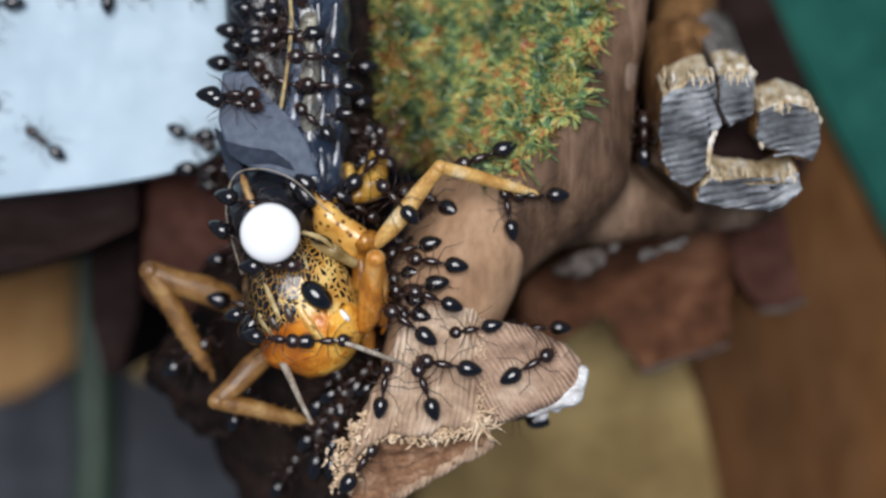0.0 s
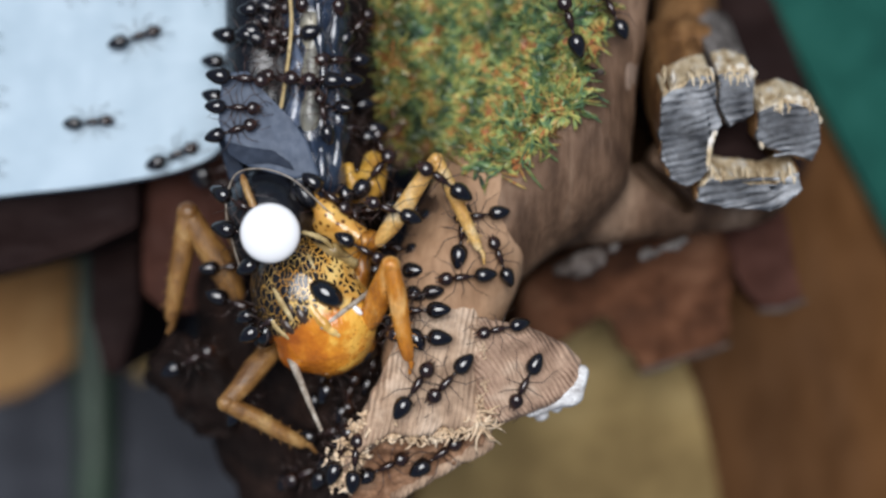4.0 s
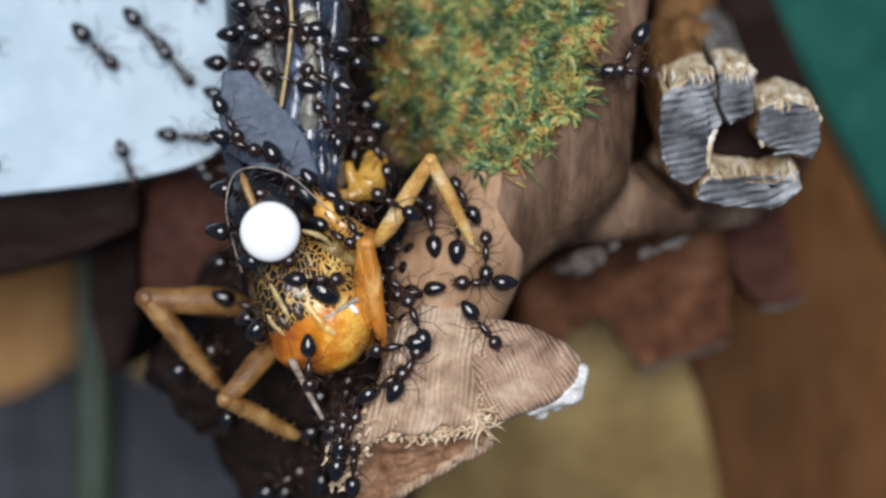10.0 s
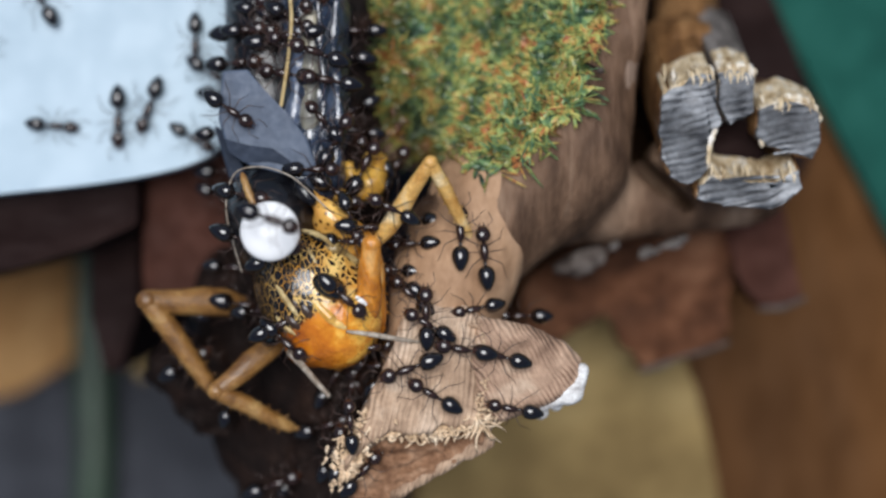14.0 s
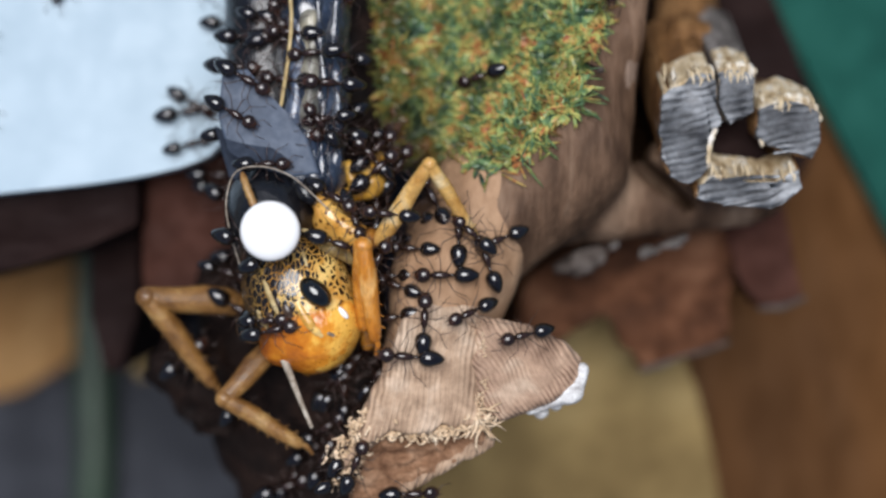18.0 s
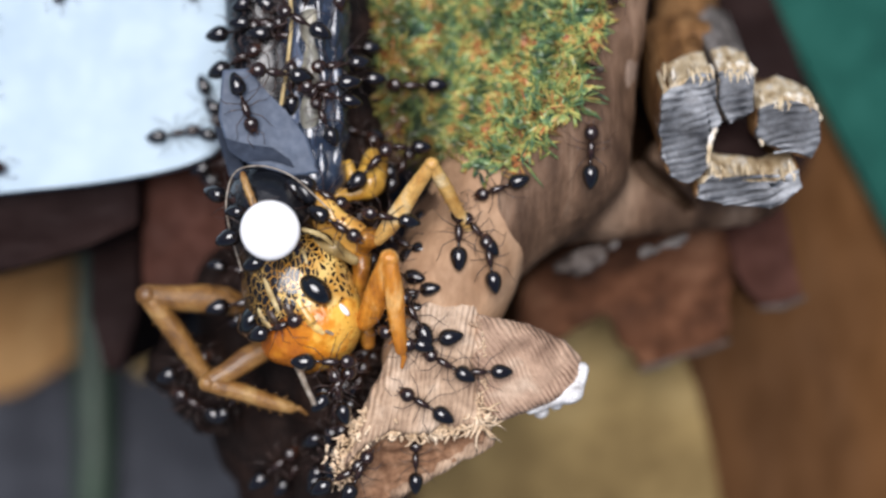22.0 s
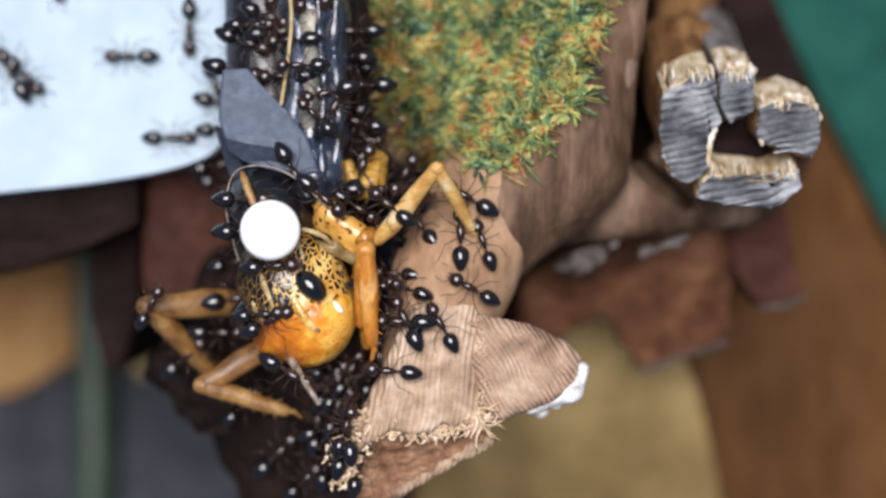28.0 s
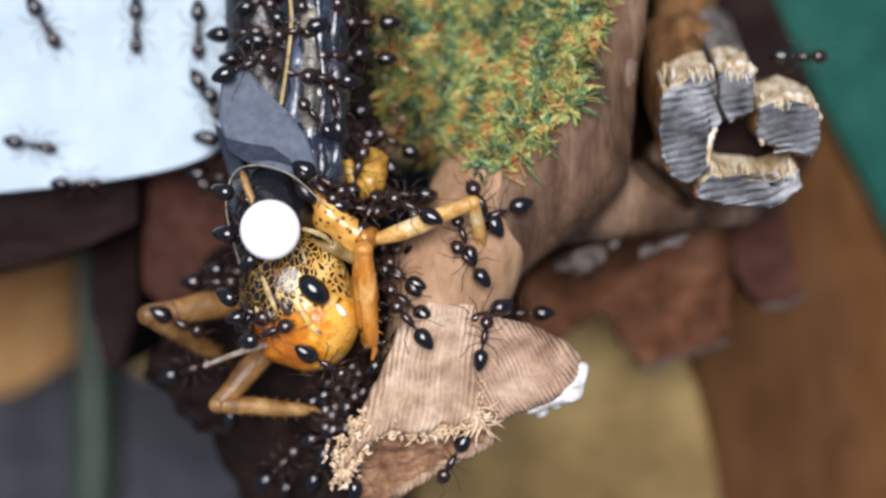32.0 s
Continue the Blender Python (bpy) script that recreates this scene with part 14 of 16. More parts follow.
    walk(ants[42], [(0, at(-32, 5.7, 37.9, 0, -0, 0)), (1, at(-31.8, 6.4, 37.9, 0, -0, 14)), (2, at(-32.1, 5.2, 37.9, -0, -0, -19)), (3, at(-31.8, 5.3, 37.9, -0, -0, -6)), (6, at(-32.2, 5.9, 37.9, 0, -0, 1)), (7, at(-31.8, 5.5, 37.9, 0, -0, 3)), (8, at(-32.3, 5.7, 37.9, 0, -0, 10)), (9, at(-31.8, 5.9, 37.9, 0, -0, 18)), (10, at(-31.7, 5.4, 37.9, 0, -0, 7)), (11, at(-31.7, 5.5, 37.9, 0, -0, 4)), (12, at(-31.8, 5.1, 37.9, -0, -0, -18)), (13, at(-31.7, 5.9, 37.9, -0, -0, -2)), (13.3, at(-30.8, 6.8, 37.9, 0, -0, 18)), (13.73, at(-27.4, 8.2, 37.9, 0, -0, 16)), (14, at(-26.3, 8.2, 37.9, -0, -0, -5)), (14.3, at(-27.3, 8.6, 37.9, 0, -0, 41)), (14.6, at(-28.4, 9, 37.9, 0, -0, 88)), (14.9, at(-29.5, 9.4, 37.9, 0, -0, 134)), (15.58, at(-31.3, 8.9, 37.9, 0, -0, 173)), (16.27, at(-33.1, 8.5, 37.9, 0, -0, -147)), (16.51, at(-32.7, 8.7, 37.9, -0, -0, -102)), (16.76, at(-32.3, 8.9, 37.9, -0, -0, -58)), (17, at(-31.8, 9.1, 37.9, -0, -0, -13)), (18, at(-31.9, 9.3, 37.9, -0, -0, -20)), (19, at(-31.9, 9.9, 37.9, -0, -0, -6)), (19.3, at(-30.7, 9.8, 37.9, -0, -0, -6)), (19.73, at(-26.5, 9.2, 37.9, -0, -0, -14)), (20, at(-25.4, 8.5, 37.9, -0, -0, -40)), (20.15, at(-27.1, 8.7, 37.9, -0, -0, -98)), (20.3, at(-28.9, 8.9, 37.9, 0, -0, -155)), (20.73, at(-33, 9, 37.9, 0, -0, -143)), (20.87, at(-32.5, 9.2, 37.9, -0, -0, -80)), (21, at(-32.1, 9.5, 37.9, -0, -0, -18)), (22, at(-32.1, 10.1, 37.9, 0, -0, 12)), (22.3, at(-31.5, 10.2, 37.9, 0, -0, 13)), (22.73, at(-29.1, 10.7, 37.9, 0, -0, 10)), (23, at(-28.3, 10.7, 37.9, -0, -0, -0)), (23.5, at(-28.1, 9.7, 37.9, -0, -0, -0)), (24, at(-27.8, 8.8, 37.9, -0, -0, -0)), (24.1, at(-28.8, 9.2, 37.9, 0, -0, 43)), (24.2, at(-29.8, 9.6, 37.9, 0, -0, 87)), (24.3, at(-30.7, 10, 37.9, 0, -0, 130)), (24.73, at(-33.5, 11, 37.9, 0, -0, 126)), (24.87, at(-32.9, 10.7, 37.9, 0, -0, 70)), (25, at(-32.4, 10.5, 37.9, 0, -0, 15)), (28, at(-32.1, 9.7, 37.9, 0, -0, 11)), (29, at(-32.1, 10.1, 37.9, 0, -0, 16)), (30, at(-31.6, 9.8, 37.9, 0, -0, 3)), (30.3, at(-30.3, 10.3, 37.9, 0, -0, 12)), (30.73, at(-26, 11.5, 37.9, 0, -0, 20)), (31, at(-24.8, 12.3, 37.9, 0, -0, 40)), (31.1, at(-25.4, 11.3, 37.9, 0, 0, -4)), (31.2, at(-25.9, 10.3, 37.9, 0, 0, -49)), (31.3, at(-26.5, 9.3, 37.9, 0, -0, -93)), (31.73, at(-28.6, 6.6, 37.9, 0, -0, -97)), (31.87, at(-28.2, 6.7, 37.9, -0, -0, -54)), (32, at(-27.8, 6.8, 37.9, -0, -0, -10))])
    walk(ants[43], [(0, at(-25.3, 18.9, 37.9, -0, -0, -90)), (1, at(-24.8, 18.5, 37.9, -0, -0, -87)), (2, at(-25.6, 18.8, 37.9, 0, -0, -108)), (3, at(-25.4, 19.1, 37.9, -0, -0, -78)), (6, at(-25.1, 18.9, 37.9, -0, -0, -79)), (7, at(-26.1, 18.8, 37.9, 0, -0, -110)), (8, at(-25.1, 18.8, 37.9, 0, -0, -91)), (9, at(-25.2, 19.1, 37.9, 0, -0, -102)), (10, at(-25.2, 19.1, 37.9, 0, -0, -90)), (11, at(-25.9, 18.9, 37.9, 0, -0, -102)), (12, at(-25.8, 19.1, 37.9, 0, -0, -107)), (13, at(-25.9, 19.1, 37.9, 0, -0, -103)), (13.3, at(-26, 18.2, 37.9, 0, -0, -101)), (13.73, at(-27.2, 15.6, 37.9, 0, -0, -135)), (13.87, at(-27.1, 16.1, 37.9, 0, -0, 172)), (14, at(-27.1, 16.7, 37.9, 0, -0, 120)), (14.9, at(-26, 17.6, 37.9, 0, -0, 82)), (16.27, at(-24.3, 19.7, 37.9, 0, -0, 35)), (16.63, at(-24.5, 19.2, 37.9, 0, 0, -21)), (17, at(-24.8, 18.6, 37.9, -0, -0, -77)), (18, at(-25.8, 18.3, 37.9, 0, -0, -101)), (19, at(-24.9, 18.9, 37.9, 0, -0, -93)), (20, at(-25.8, 18.9, 37.9, 0, -0, -107)), (21, at(-25.4, 19.1, 37.9, 0, -0, -98)), (22, at(-25.6, 18.3, 37.9, 0, -0, -104)), (23, at(-25.9, 19, 37.9, 0, -0, -102)), (24, at(-25.2, 18.9, 37.9, 0, -0, -105)), (25, at(-24.8, 18.3, 37.9, -0, -0, -83)), (28, at(-25.8, 18.4, 37.9, 0, -0, -95)), (29, at(-25.2, 19, 37.9, -0, -0, -77)), (30, at(-25.7, 18.9, 37.9, 0, -0, -91)), (30.3, at(-25.6, 18.1, 37.9, -0, -0, -88)), (30.73, at(-25.8, 15.3, 37.9, 0, -0, -102)), (31, at(-26.5, 14.9, 37.9, 0, -0, -145)), (31.5, at(-26.8, 14.6, 37.9, 0, -0, -102)), (32, at(-26.9, 15, 37.9, -0, -0, -60))])
    walk(ants[44], [(0, at(-20.3, 18.9, 37.9, -0, -0, -90)), (1, at(-19.8, 19.2, 37.9, -0, -0, -77)), (2, at(-20.1, 18.9, 37.9, -0, -0, -83)), (3, at(-20.6, 19, 37.9, 0, -0, -93)), (6, at(-21.1, 19.3, 37.9, 0, -0, -105)), (7, at(-21.1, 18.6, 37.9, 0, -0, -108)), (7.3, at(-20.3, 17.9, 37.9, -0, -0, -83)), (7.73, at(-19.3, 15.8, 37.9, -0, -0, -60)), (8, at(-18.5, 16, 37.9, -0, -0, -10)), (8.3, at(-18.3, 15.1, 37.9, -0, -0, -37)), (8.73, at(-17, 14, 37.9, -0, -0, -30)), (9, at(-16.4, 14.4, 37.9, 0, -0, 10)), (9.15, at(-17.7, 15, 37.9, 0, -0, 69)), (9.3, at(-19.1, 15.5, 37.9, 0, -0, 128)), (9.52, at(-20.3, 15.2, 37.9, 0, -0, 163)), (9.73, at(-21.5, 14.9, 37.9, 0, -0, -163)), (9.87, at(-20.7, 14.8, 37.9, -0, -0, -104)), (10, at(-20, 14.6, 37.9, -0, -0, -45)), (10.3, at(-19, 15, 37.9, -0, -0, -19)), (10.73, at(-16.9, 14.7, 37.9, -0, -0, -11)), (11, at(-16.2, 14.7, 37.9, -0, -0, -5)), (11.5, at(-17, 14.5, 37.9, -0, -0, -32)), (12, at(-18.1, 14.6, 37.9, -0, -0, -60)), (12.3, at(-18.7, 13.9, 37.9, -0, -0, -84)), (12.73, at(-18.8, 12, 37.9, 0, -0, -90)), (13, at(-18.8, 11.4, 37.9, 0, -0, -90)), (13.5, at(-19.3, 10.4, 37.9, 0, -0, -100)), (14, at(-19.8, 9.5, 37.9, 0, -0, -110)), (14.45, at(-18.6, 10.1, 37.9, -0, -0, -59)), (14.9, at(-17.4, 10.8, 37.9, -0, -0, -9)), (16.27, at(-15, 11.8, 37.9, 0, -0, 8)), (17, at(-13.2, 10.6, 45.5, 2, -6, -20)), (18, at(-12.5, 10.6, 45.4, -0, -0, -30)), (19, at(-12.2, 12.1, 43.3, -1, -8, 0)), (19.5, at(-13, 12.1, 42.8, 7, -18, -22)), (20, at(-14.8, 12.5, 37.9, -0, -0, -40)), (20.5, at(-12.5, 12.3, 43.2, 4, -13, -21)), (21, at(-11.3, 12.7, 43.4, -1, -3, 0)), (21.5, at(-11.9, 10.3, 45.2, -26, 6, -38)), (22, at(-12.5, 8.9, 45.4, -0, -0, -70)), (22.3, at(-12.7, 8.1, 45.4, -0, -0, -82)), (22.73, at(-12.4, 5.7, 45.4, -0, -0, -81)), (23, at(-12.1, 5, 45.4, -0, -0, -70)), (23.3, at(-12.4, 3.9, 45.4, 10, -20, -86)), (23.73, at(-11.2, 0.7, 52.1, 9, -4, -80)), (24, at(-10.7, -0.1, 52.1, 7, 0, -60)), (24.3, at(-10.6, -0.7, 51.8, 10, 7, -65)), (24.73, at(-10.2, -3.2, 48.2, -22, -1, -58)), (25, at(-9.2, -3.4, 48.1, 3, -3, -30)), (25.45, at(-10.5, -3.8, 47.2, 11, 5, -77)), (25.9, at(-11.8, -4.2, 46.4, 12, 16, -124)), (27.27, at(-15.7, -6.4, 40.5, 0, -0, -113)), (27.63, at(-15.2, -6.1, 40.5, -0, -0, -57)), (28, at(-14.8, -5.7, 40.5, -0, -0, -0)), (28.3, at(-13.7, -5.6, 40.5, 0, -0, 3)), (28.73, at(-9.3, -4.1, 47.9, 2, -6, 47)), (28.82, at(-9.6, -4.4, 47.8, -3, -5, 92)), (28.91, at(-9.9, -4.6, 47.7, -7, -1, 136)), (29, at(-10.3, -4.9, 47.6, -6, 4, 180)), (29.33, at(-9.6, -5, 47.6, -3, 8, -130)), (29.67, at(-8.9, -5.2, 47.6, 2, 8, -80)), (30, at(-8.2, -5.3, 47.6, 5, 4, -30)), (30.3, at(-8.9, -6.9, 47.7, -5, -0, -73)), (30.73, at(-8.7, -10.4, 40.7, 16, -8, -58)), (30.87, at(-8.4, -10.1, 40.9, 5, -15, -14)), (31, at(-8.2, -9.7, 41.1, -8, -13, 32)), (31.15, at(-10, -9, 40.2, -14, -6, 78)), (31.3, at(-11.8, -8.3, 39.4, -13, 3, 123)), (31.73, at(-16.8, -4.1, 43, -5, -26, 105)), (31.82, at(-16.9, -4.3, 42.9, 12, -19, 57)), (31.91, at(-17, -4.6, 42.7, 18, -3, 14)), (32, at(-17.1, -4.8, 42.5, 12, 13, -27))])
    walk(ants[45], [(0, at(-16.5, 18.5, 37.9, -0, -0, -90)), (1, at(-16.9, 18.8, 37.9, 0, -0, -107)), (2, at(-16.4, 18.4, 37.9, -0, -0, -80)), (3, at(-16.2, 18.7, 37.9, -0, -0, -73)), (6, at(-16.4, 18.9, 37.9, -0, -0, -71)), (7, at(-16.6, 18.9, 37.9, -0, -0, -75)), (8, at(-16.7, 18.1, 37.9, 0, -0, -104)), (9, at(-16.6, 18.7, 37.9, -0, -0, -82)), (10, at(-16.5, 18.2, 37.9, -0, -0, -83)), (11, at(-16.8, 18.4, 37.9, 0, -0, -102)), (12, at(-16.6, 18, 37.9, 0, -0, -97)), (13, at(-17, 18.8, 37.9, 0, -0, -109)), (14, at(-16.5, 18.6, 37.9, -0, -0, -77)), (17, at(-16.6, 18, 37.9, 0, -0, -95)), (18, at(-16.2, 18.5, 37.9, -0, -0, -79)), (19, at(-17.2, 18.6, 37.9, 0, -0, -103)), (20, at(-16.7, 18.1, 37.9, -0, -0, -82)), (21, at(-16.8, 18.1, 37.9, 0, -0, -93)), (22, at(-16.8, 18.3, 37.9, 0, -0, -94)), (23, at(-16.7, 18.3, 37.9, -0, -0, -80)), (24, at(-17, 18.7, 37.9, 0, -0, -96)), (24.3, at(-16, 17.8, 37.9, -0, -0, -72)), (24.73, at(-13.5, 14.5, 42.1, 20, -15, -54)), (25, at(-12.5, 14.4, 43.1, -1, -14, 0)), (28, at(-12.2, 14.2, 43.2, -1, -8, 0)), (29, at(-12.9, 15, 42.8, -0, -19, 0)), (29.5, at(-11.9, 14.6, 43.3, -1, -8, 0)), (30, at(-11, 14.3, 43.2, -1, 3, -0)), (30.5, at(-11.7, 14, 43.4, -1, -8, 0)), (31, at(-12.5, 13.6, 43.1, -1, -14, 0)), (31.5, at(-12.5, 12.8, 43.2, -1, -14, 0)), (32, at(-12.5, 12, 43.2, -1, -14, 0))])
    walk(ants[46], [(0, at(-11.2, 17.2, 43.1, -3, -0, -80)), (1, at(-11.3, 16.8, 43.1, -3, -1, -96)), (2, at(-11.5, 17.7, 43.1, -3, 0, -73)), (3, at(-11.1, 17.8, 43.1, -3, 1, -62)), (6, at(-11, 17.6, 43, -8, 1, -80)), (7, at(-11.2, 17.7, 43.1, -3, 0, -66)), (8, at(-11.2, 17.1, 43.1, -3, 0, -63)), (9, at(-11.1, 16.8, 43.1, -3, -1, -90)), (10, at(-11, 17.5, 43.1, -3, -0, -74)), (11, at(-11.8, 16.9, 43.2, 3, -0, -99)), (12, at(-11.2, 16.9, 43.1, -3, -1, -95)), (13, at(-11.5, 17.4, 43.2, -3, -0, -80)), (14, at(-11.5, 17.2, 43.1, -3, -1, -96)), (17, at(-11, 17.4, 43.1, -3, 0, -69)), (18, at(-11.1, 16.8, 43.1, -3, -0, -79)), (19, at(-10.6, 17, 42.9, -8, 3, -65)), (20, at(-10.5, 16.8, 42.9, -8, 3, -65)), (21, at(-11.5, 17.4, 43.1, -3, -0, -83)), (22, at(-10.6, 16.9, 42.9, -8, 3, -63)), (23, at(-10.7, 17, 43, -8, 2, -68)), (24, at(-11.1, 17.4, 43.1, -3, -1, -92)), (25, at(-11.5, 16.8, 43.2, -3, -1, -96)), (28, at(-11.1, 17.1, 43.1, -8, -1, -91)), (29, at(-11.5, 17.4, 43.2, -3, -1, -99)), (30, at(-11.1, 17, 43.1, -3, -1, -89)), (31, at(-11, 16.8, 43.1, -3, 0, -67)), (32, at(-11.1, 16.8, 43.1, -3, -1, -91))])
    walk(ants[47], [(0, at(-9.1, 17.1, 44.4, 9, -1, -80)), (1, at(-9.2, 17.1, 44.4, 10, -1, -94)), (2, at(-8.9, 17.2, 44.5, -0, -2, -82)), (3, at(-8.9, 16.6, 44.4, 3, 2, -83)), (6, at(-9.4, 17.2, 44.2, 12, -2, -86)), (7, at(-9.3, 16.8, 44.2, 13, -2, -73)), (8, at(-9, 17.1, 44.4, 6, -1, -71)), (9, at(-8.9, 17.1, 44.5, 5, -3, -83)), (10, at(-8.8, 17.3, 44.5, -2, -5, -64)), (11, at(-8.6, 16.7, 44.4, 1, 0, -62)), (12, at(-8.5, 16.9, 44.5, -0, -1, -63)), (13, at(-9.6, 17.4, 44.1, 12, -4, -83)), (14, at(-8.9, 16.5, 44.4, 7, 0, -76)), (17, at(-9.4, 17.1, 44.2, 13, -0, -93)), (18, at(-9.8, 17.2, 44, 12, 1, -97)), (19, at(-8.4, 16.9, 44.5, 1, 0, -63)), (20, at(-9.4, 17.2, 44.2, 12, -1, -88)), (21, at(-8.7, 16.8, 44.4, 2, 0, -63)), (22, at(-9, 17.2, 44.5, 4, -6, -77)), (23, at(-9.2, 17.2, 44.4, 11, -7, -63)), (24, at(-8.4, 16.6, 44.4, 1, 2, -61)), (25, at(-9.4, 16.9, 44.2, 13, 2, -94)), (28, at(-9.1, 16.5, 44.3, 13, 2, -82)), (29, at(-9, 17.3, 44.5, 4, -7, -67)), (30, at(-8.8, 16.7, 44.4, 2, -0, -79)), (31, at(-9.6, 17, 44, 13, 0, -84)), (32, at(-9, 16.4, 44.3, 7, 2, -86))])
    walk(ants[48], [(0, at(-13.1, 9.2, 45.4, -0, -0, -10)), (3, at(-13, 9.6, 45.4, -0, -0, -1)), (6, at(-14.9, 9.2, 37.9, -0, -0, -47)), (9, at(-14.5, 10, 37.9, -0, -0, -18)), (12.5, at(-13.4, 8.7, 45.4, -0, -0, -38)), (16, at(-13.4, 8.6, 45.5, 2, -6, -29)), (19, at(-13.2, 8.4, 45.4, -0, -0, -31)), (22.5, at(-14.7, 8.7, 37.9, -0, -0, -38)), (26, at(-15.2, 9.9, 37.9, -0, -0, -8)), (29, at(-14.8, 9.5, 37.9, -0, -0, -18)), (32, at(-14.7, 9.6, 37.9, -0, -0, -29))])
    walk(ants[49], [(0, at(-13, 11.9, 42.8, 1, -19, -5)), (3, at(-14.1, 12.5, 37.9, -0, -0, -5)), (6, at(-13.2, 11.9, 42.7, 2, -24, -5)), (9, at(-13.3, 11.8, 42.3, 4, -24, -9)), (12.5, at(-13.2, 12.2, 42.6, -4, -19, 11)), (16, at(-13.2, 11.4, 42.6, 5, -24, -11)), (19, at(-13.3, 11.8, 42.5, 0, -24, -0)), (22.5, at(-13.1, 12, 42.7, -9, -17, 28)), (26, at(-14.2, 12.3, 37.9, -0, -0, -1)), (29, at(-12.8, 10.8, 45.4, -6, -2, -13)), (32, at(-12.5, 11.2, 45.3, -6, 2, 23))])
    walk(ants[50], [(0, at(-14.9, 7.6, 37.9, -0, -0, -3)), (3, at(-13, 7.5, 45.4, 0, -0, 17)), (6, at(-13.8, 7.5, 44.3, 5, -26, 5)), (9, at(-12.9, 6.5, 45.4, -0, -0, -22)), (12.5, at(-13.7, 7.1, 43.8, -0, -0, -7)), (16, at(-15.1, 7.9, 37.9, 0, -0, 15)), (19, at(-13.5, 7.2, 43.8, 0, -0, 1)), (22.5, at(-14.8, 7.4, 37.9, -0, -0, -10)), (26, at(-14.9, 7.9, 37.9, 0, -0, 16)), (29, at(-14.9, 7.9, 37.9, -0, -0, -1)), (32, at(-15, 7.3, 37.9, -0, -0, -1))])
    walk(ants[51], [(0, at(-12.4, 13.9, 43.2, 1, -14, -7)), (3, at(-12.5, 13.7, 43.1, 1, -14, -6)), (6, at(-12.9, 13.4, 42.9, 6, -18, -18)), (9, at(-12.2, 13.8, 43.2, -1, -8, -2)), (12.5, at(-13, 13.6, 42.8, -2, -19, 6)), (16, at(-12.7, 14.4, 43, -1, -14, 3)), (19, at(-12.5, 13.2, 43.1, 0, -14, -3)), (22.5, at(-13.2, 14, 42.5, -4, -19, 12)), (26, at(-12.5, 13.4, 43.2, 4, -14, -17)), (29, at(-12.7, 13.1, 43, 4, -13, -22)), (32, at(-13.1, 13.7, 42.6, -1, -19, 2))])
    walk(ants[52], [(0, at(-14.9, 5.1, 36.7, -0, -0, -2)), (3, at(-15.1, 5.3, 36.7, 0, -0, 9)), (6, at(-15.4, 5.4, 36.7, 0, -0, 21)), (9, at(-15.3, 5.4, 36.7, 0, -0, 2)), (12.5, at(-15, 5.1, 36.7, -0, -0, -8)), (16, at(-14.8, 5.4, 36.7, 0, -0, 25)), (19, at(-15.7, 4.7, 36.7, -0, -0, -10)), (22.5, at(-15.2, 5.7, 36.7, 0, -0, 19)), (26, at(-15.8, 5.2, 36.7, 0, -0, 4)), (29, at(-15.2, 5.6, 36.7, 0, -0, 13)), (32, at(-15.5, 4.7, 36.7, -0, -0, -8))])
    walk(ants[53], [(0, at(-11.6, 15.3, 43.3, -1, -3, -7)), (3, at(-11.3, 15.3, 43.3, -1, -3, -4)), (6, at(-11.2, 15.7, 43.3, -2, -3, 14)), (9, at(-11.8, 15.3, 43.3, 1, -8, -12)), (12.5, at(-11.8, 15.4, 43.3, -0, -8, -5)), (16, at(-11.1, 14.7, 43.4, -0, -3, -16)), (19, at(-11.6, 14.6, 43.3, -0, -3, -18)), (22.5, at(-11.8, 16.1, 43.3, -5, -7, 29)), (26, at(-10.8, 15.2, 43.2, -1, 3, 2)), (29, at(-11.5, 14.7, 43.3, 0, -3, -26)), (32, at(-11.6, 15.7, 43.2, -2, -2, 22))])
    walk(ants[54], [(0, at(-10.7, 13.3, 43.3, -1, 3, -1)), (3, at(-10.8, 12.9, 43.3, -2, 2, -27)), (6, at(-10.6, 13.2, 43.3, -2, 3, -5)), (9, at(-10.8, 13.5, 43.3, -1, 3, 2)), (12.5, at(-10.7, 13, 43.3, -2, 3, -4)), (16, at(-10.7, 13.1, 43.3, -1, 3, -1)), (19, at(-10.6, 13.7, 43.2, -0, 3, 20)), (22.5, at(-10.4, 13.5, 43.2, -2, 3, -5)), (26, at(-11.1, 13.6, 43.3, -0, 3, 18)), (29, at(-10.5, 13.7, 43.2, -1, 3, -3)), (32, at(-10.6, 12.8, 43.3, -2, 2, -14))])
    walk(ants[55], [(0, at(-10.6, 14.8, 43.2, -2, 3, -10)), (3, at(-10.6, 14, 43.2, -3, 1, -39)), (6, at(-10.2, 14, 42.9, -4, 8, -18)), (9, at(-10.4, 14.1, 43, -5, 6, -31)), (12.5, at(-10.2, 14.7, 42.9, -2, 8, -4)), (16, at(-10.4, 14.6, 43, -5, 7, -30)), (19, at(-10.2, 14.2, 42.9, -4, 8, -16)), (22.5, at(-10.3, 13.6, 43, -5, 7, -29)), (26, at(-10.4, 14.1, 43, -3, 8, -15)), (29, at(-10.2, 13.8, 42.9, -4, 7, -21)), (32, at(-9.5, 14.1, 44, 9, -10, -27))])
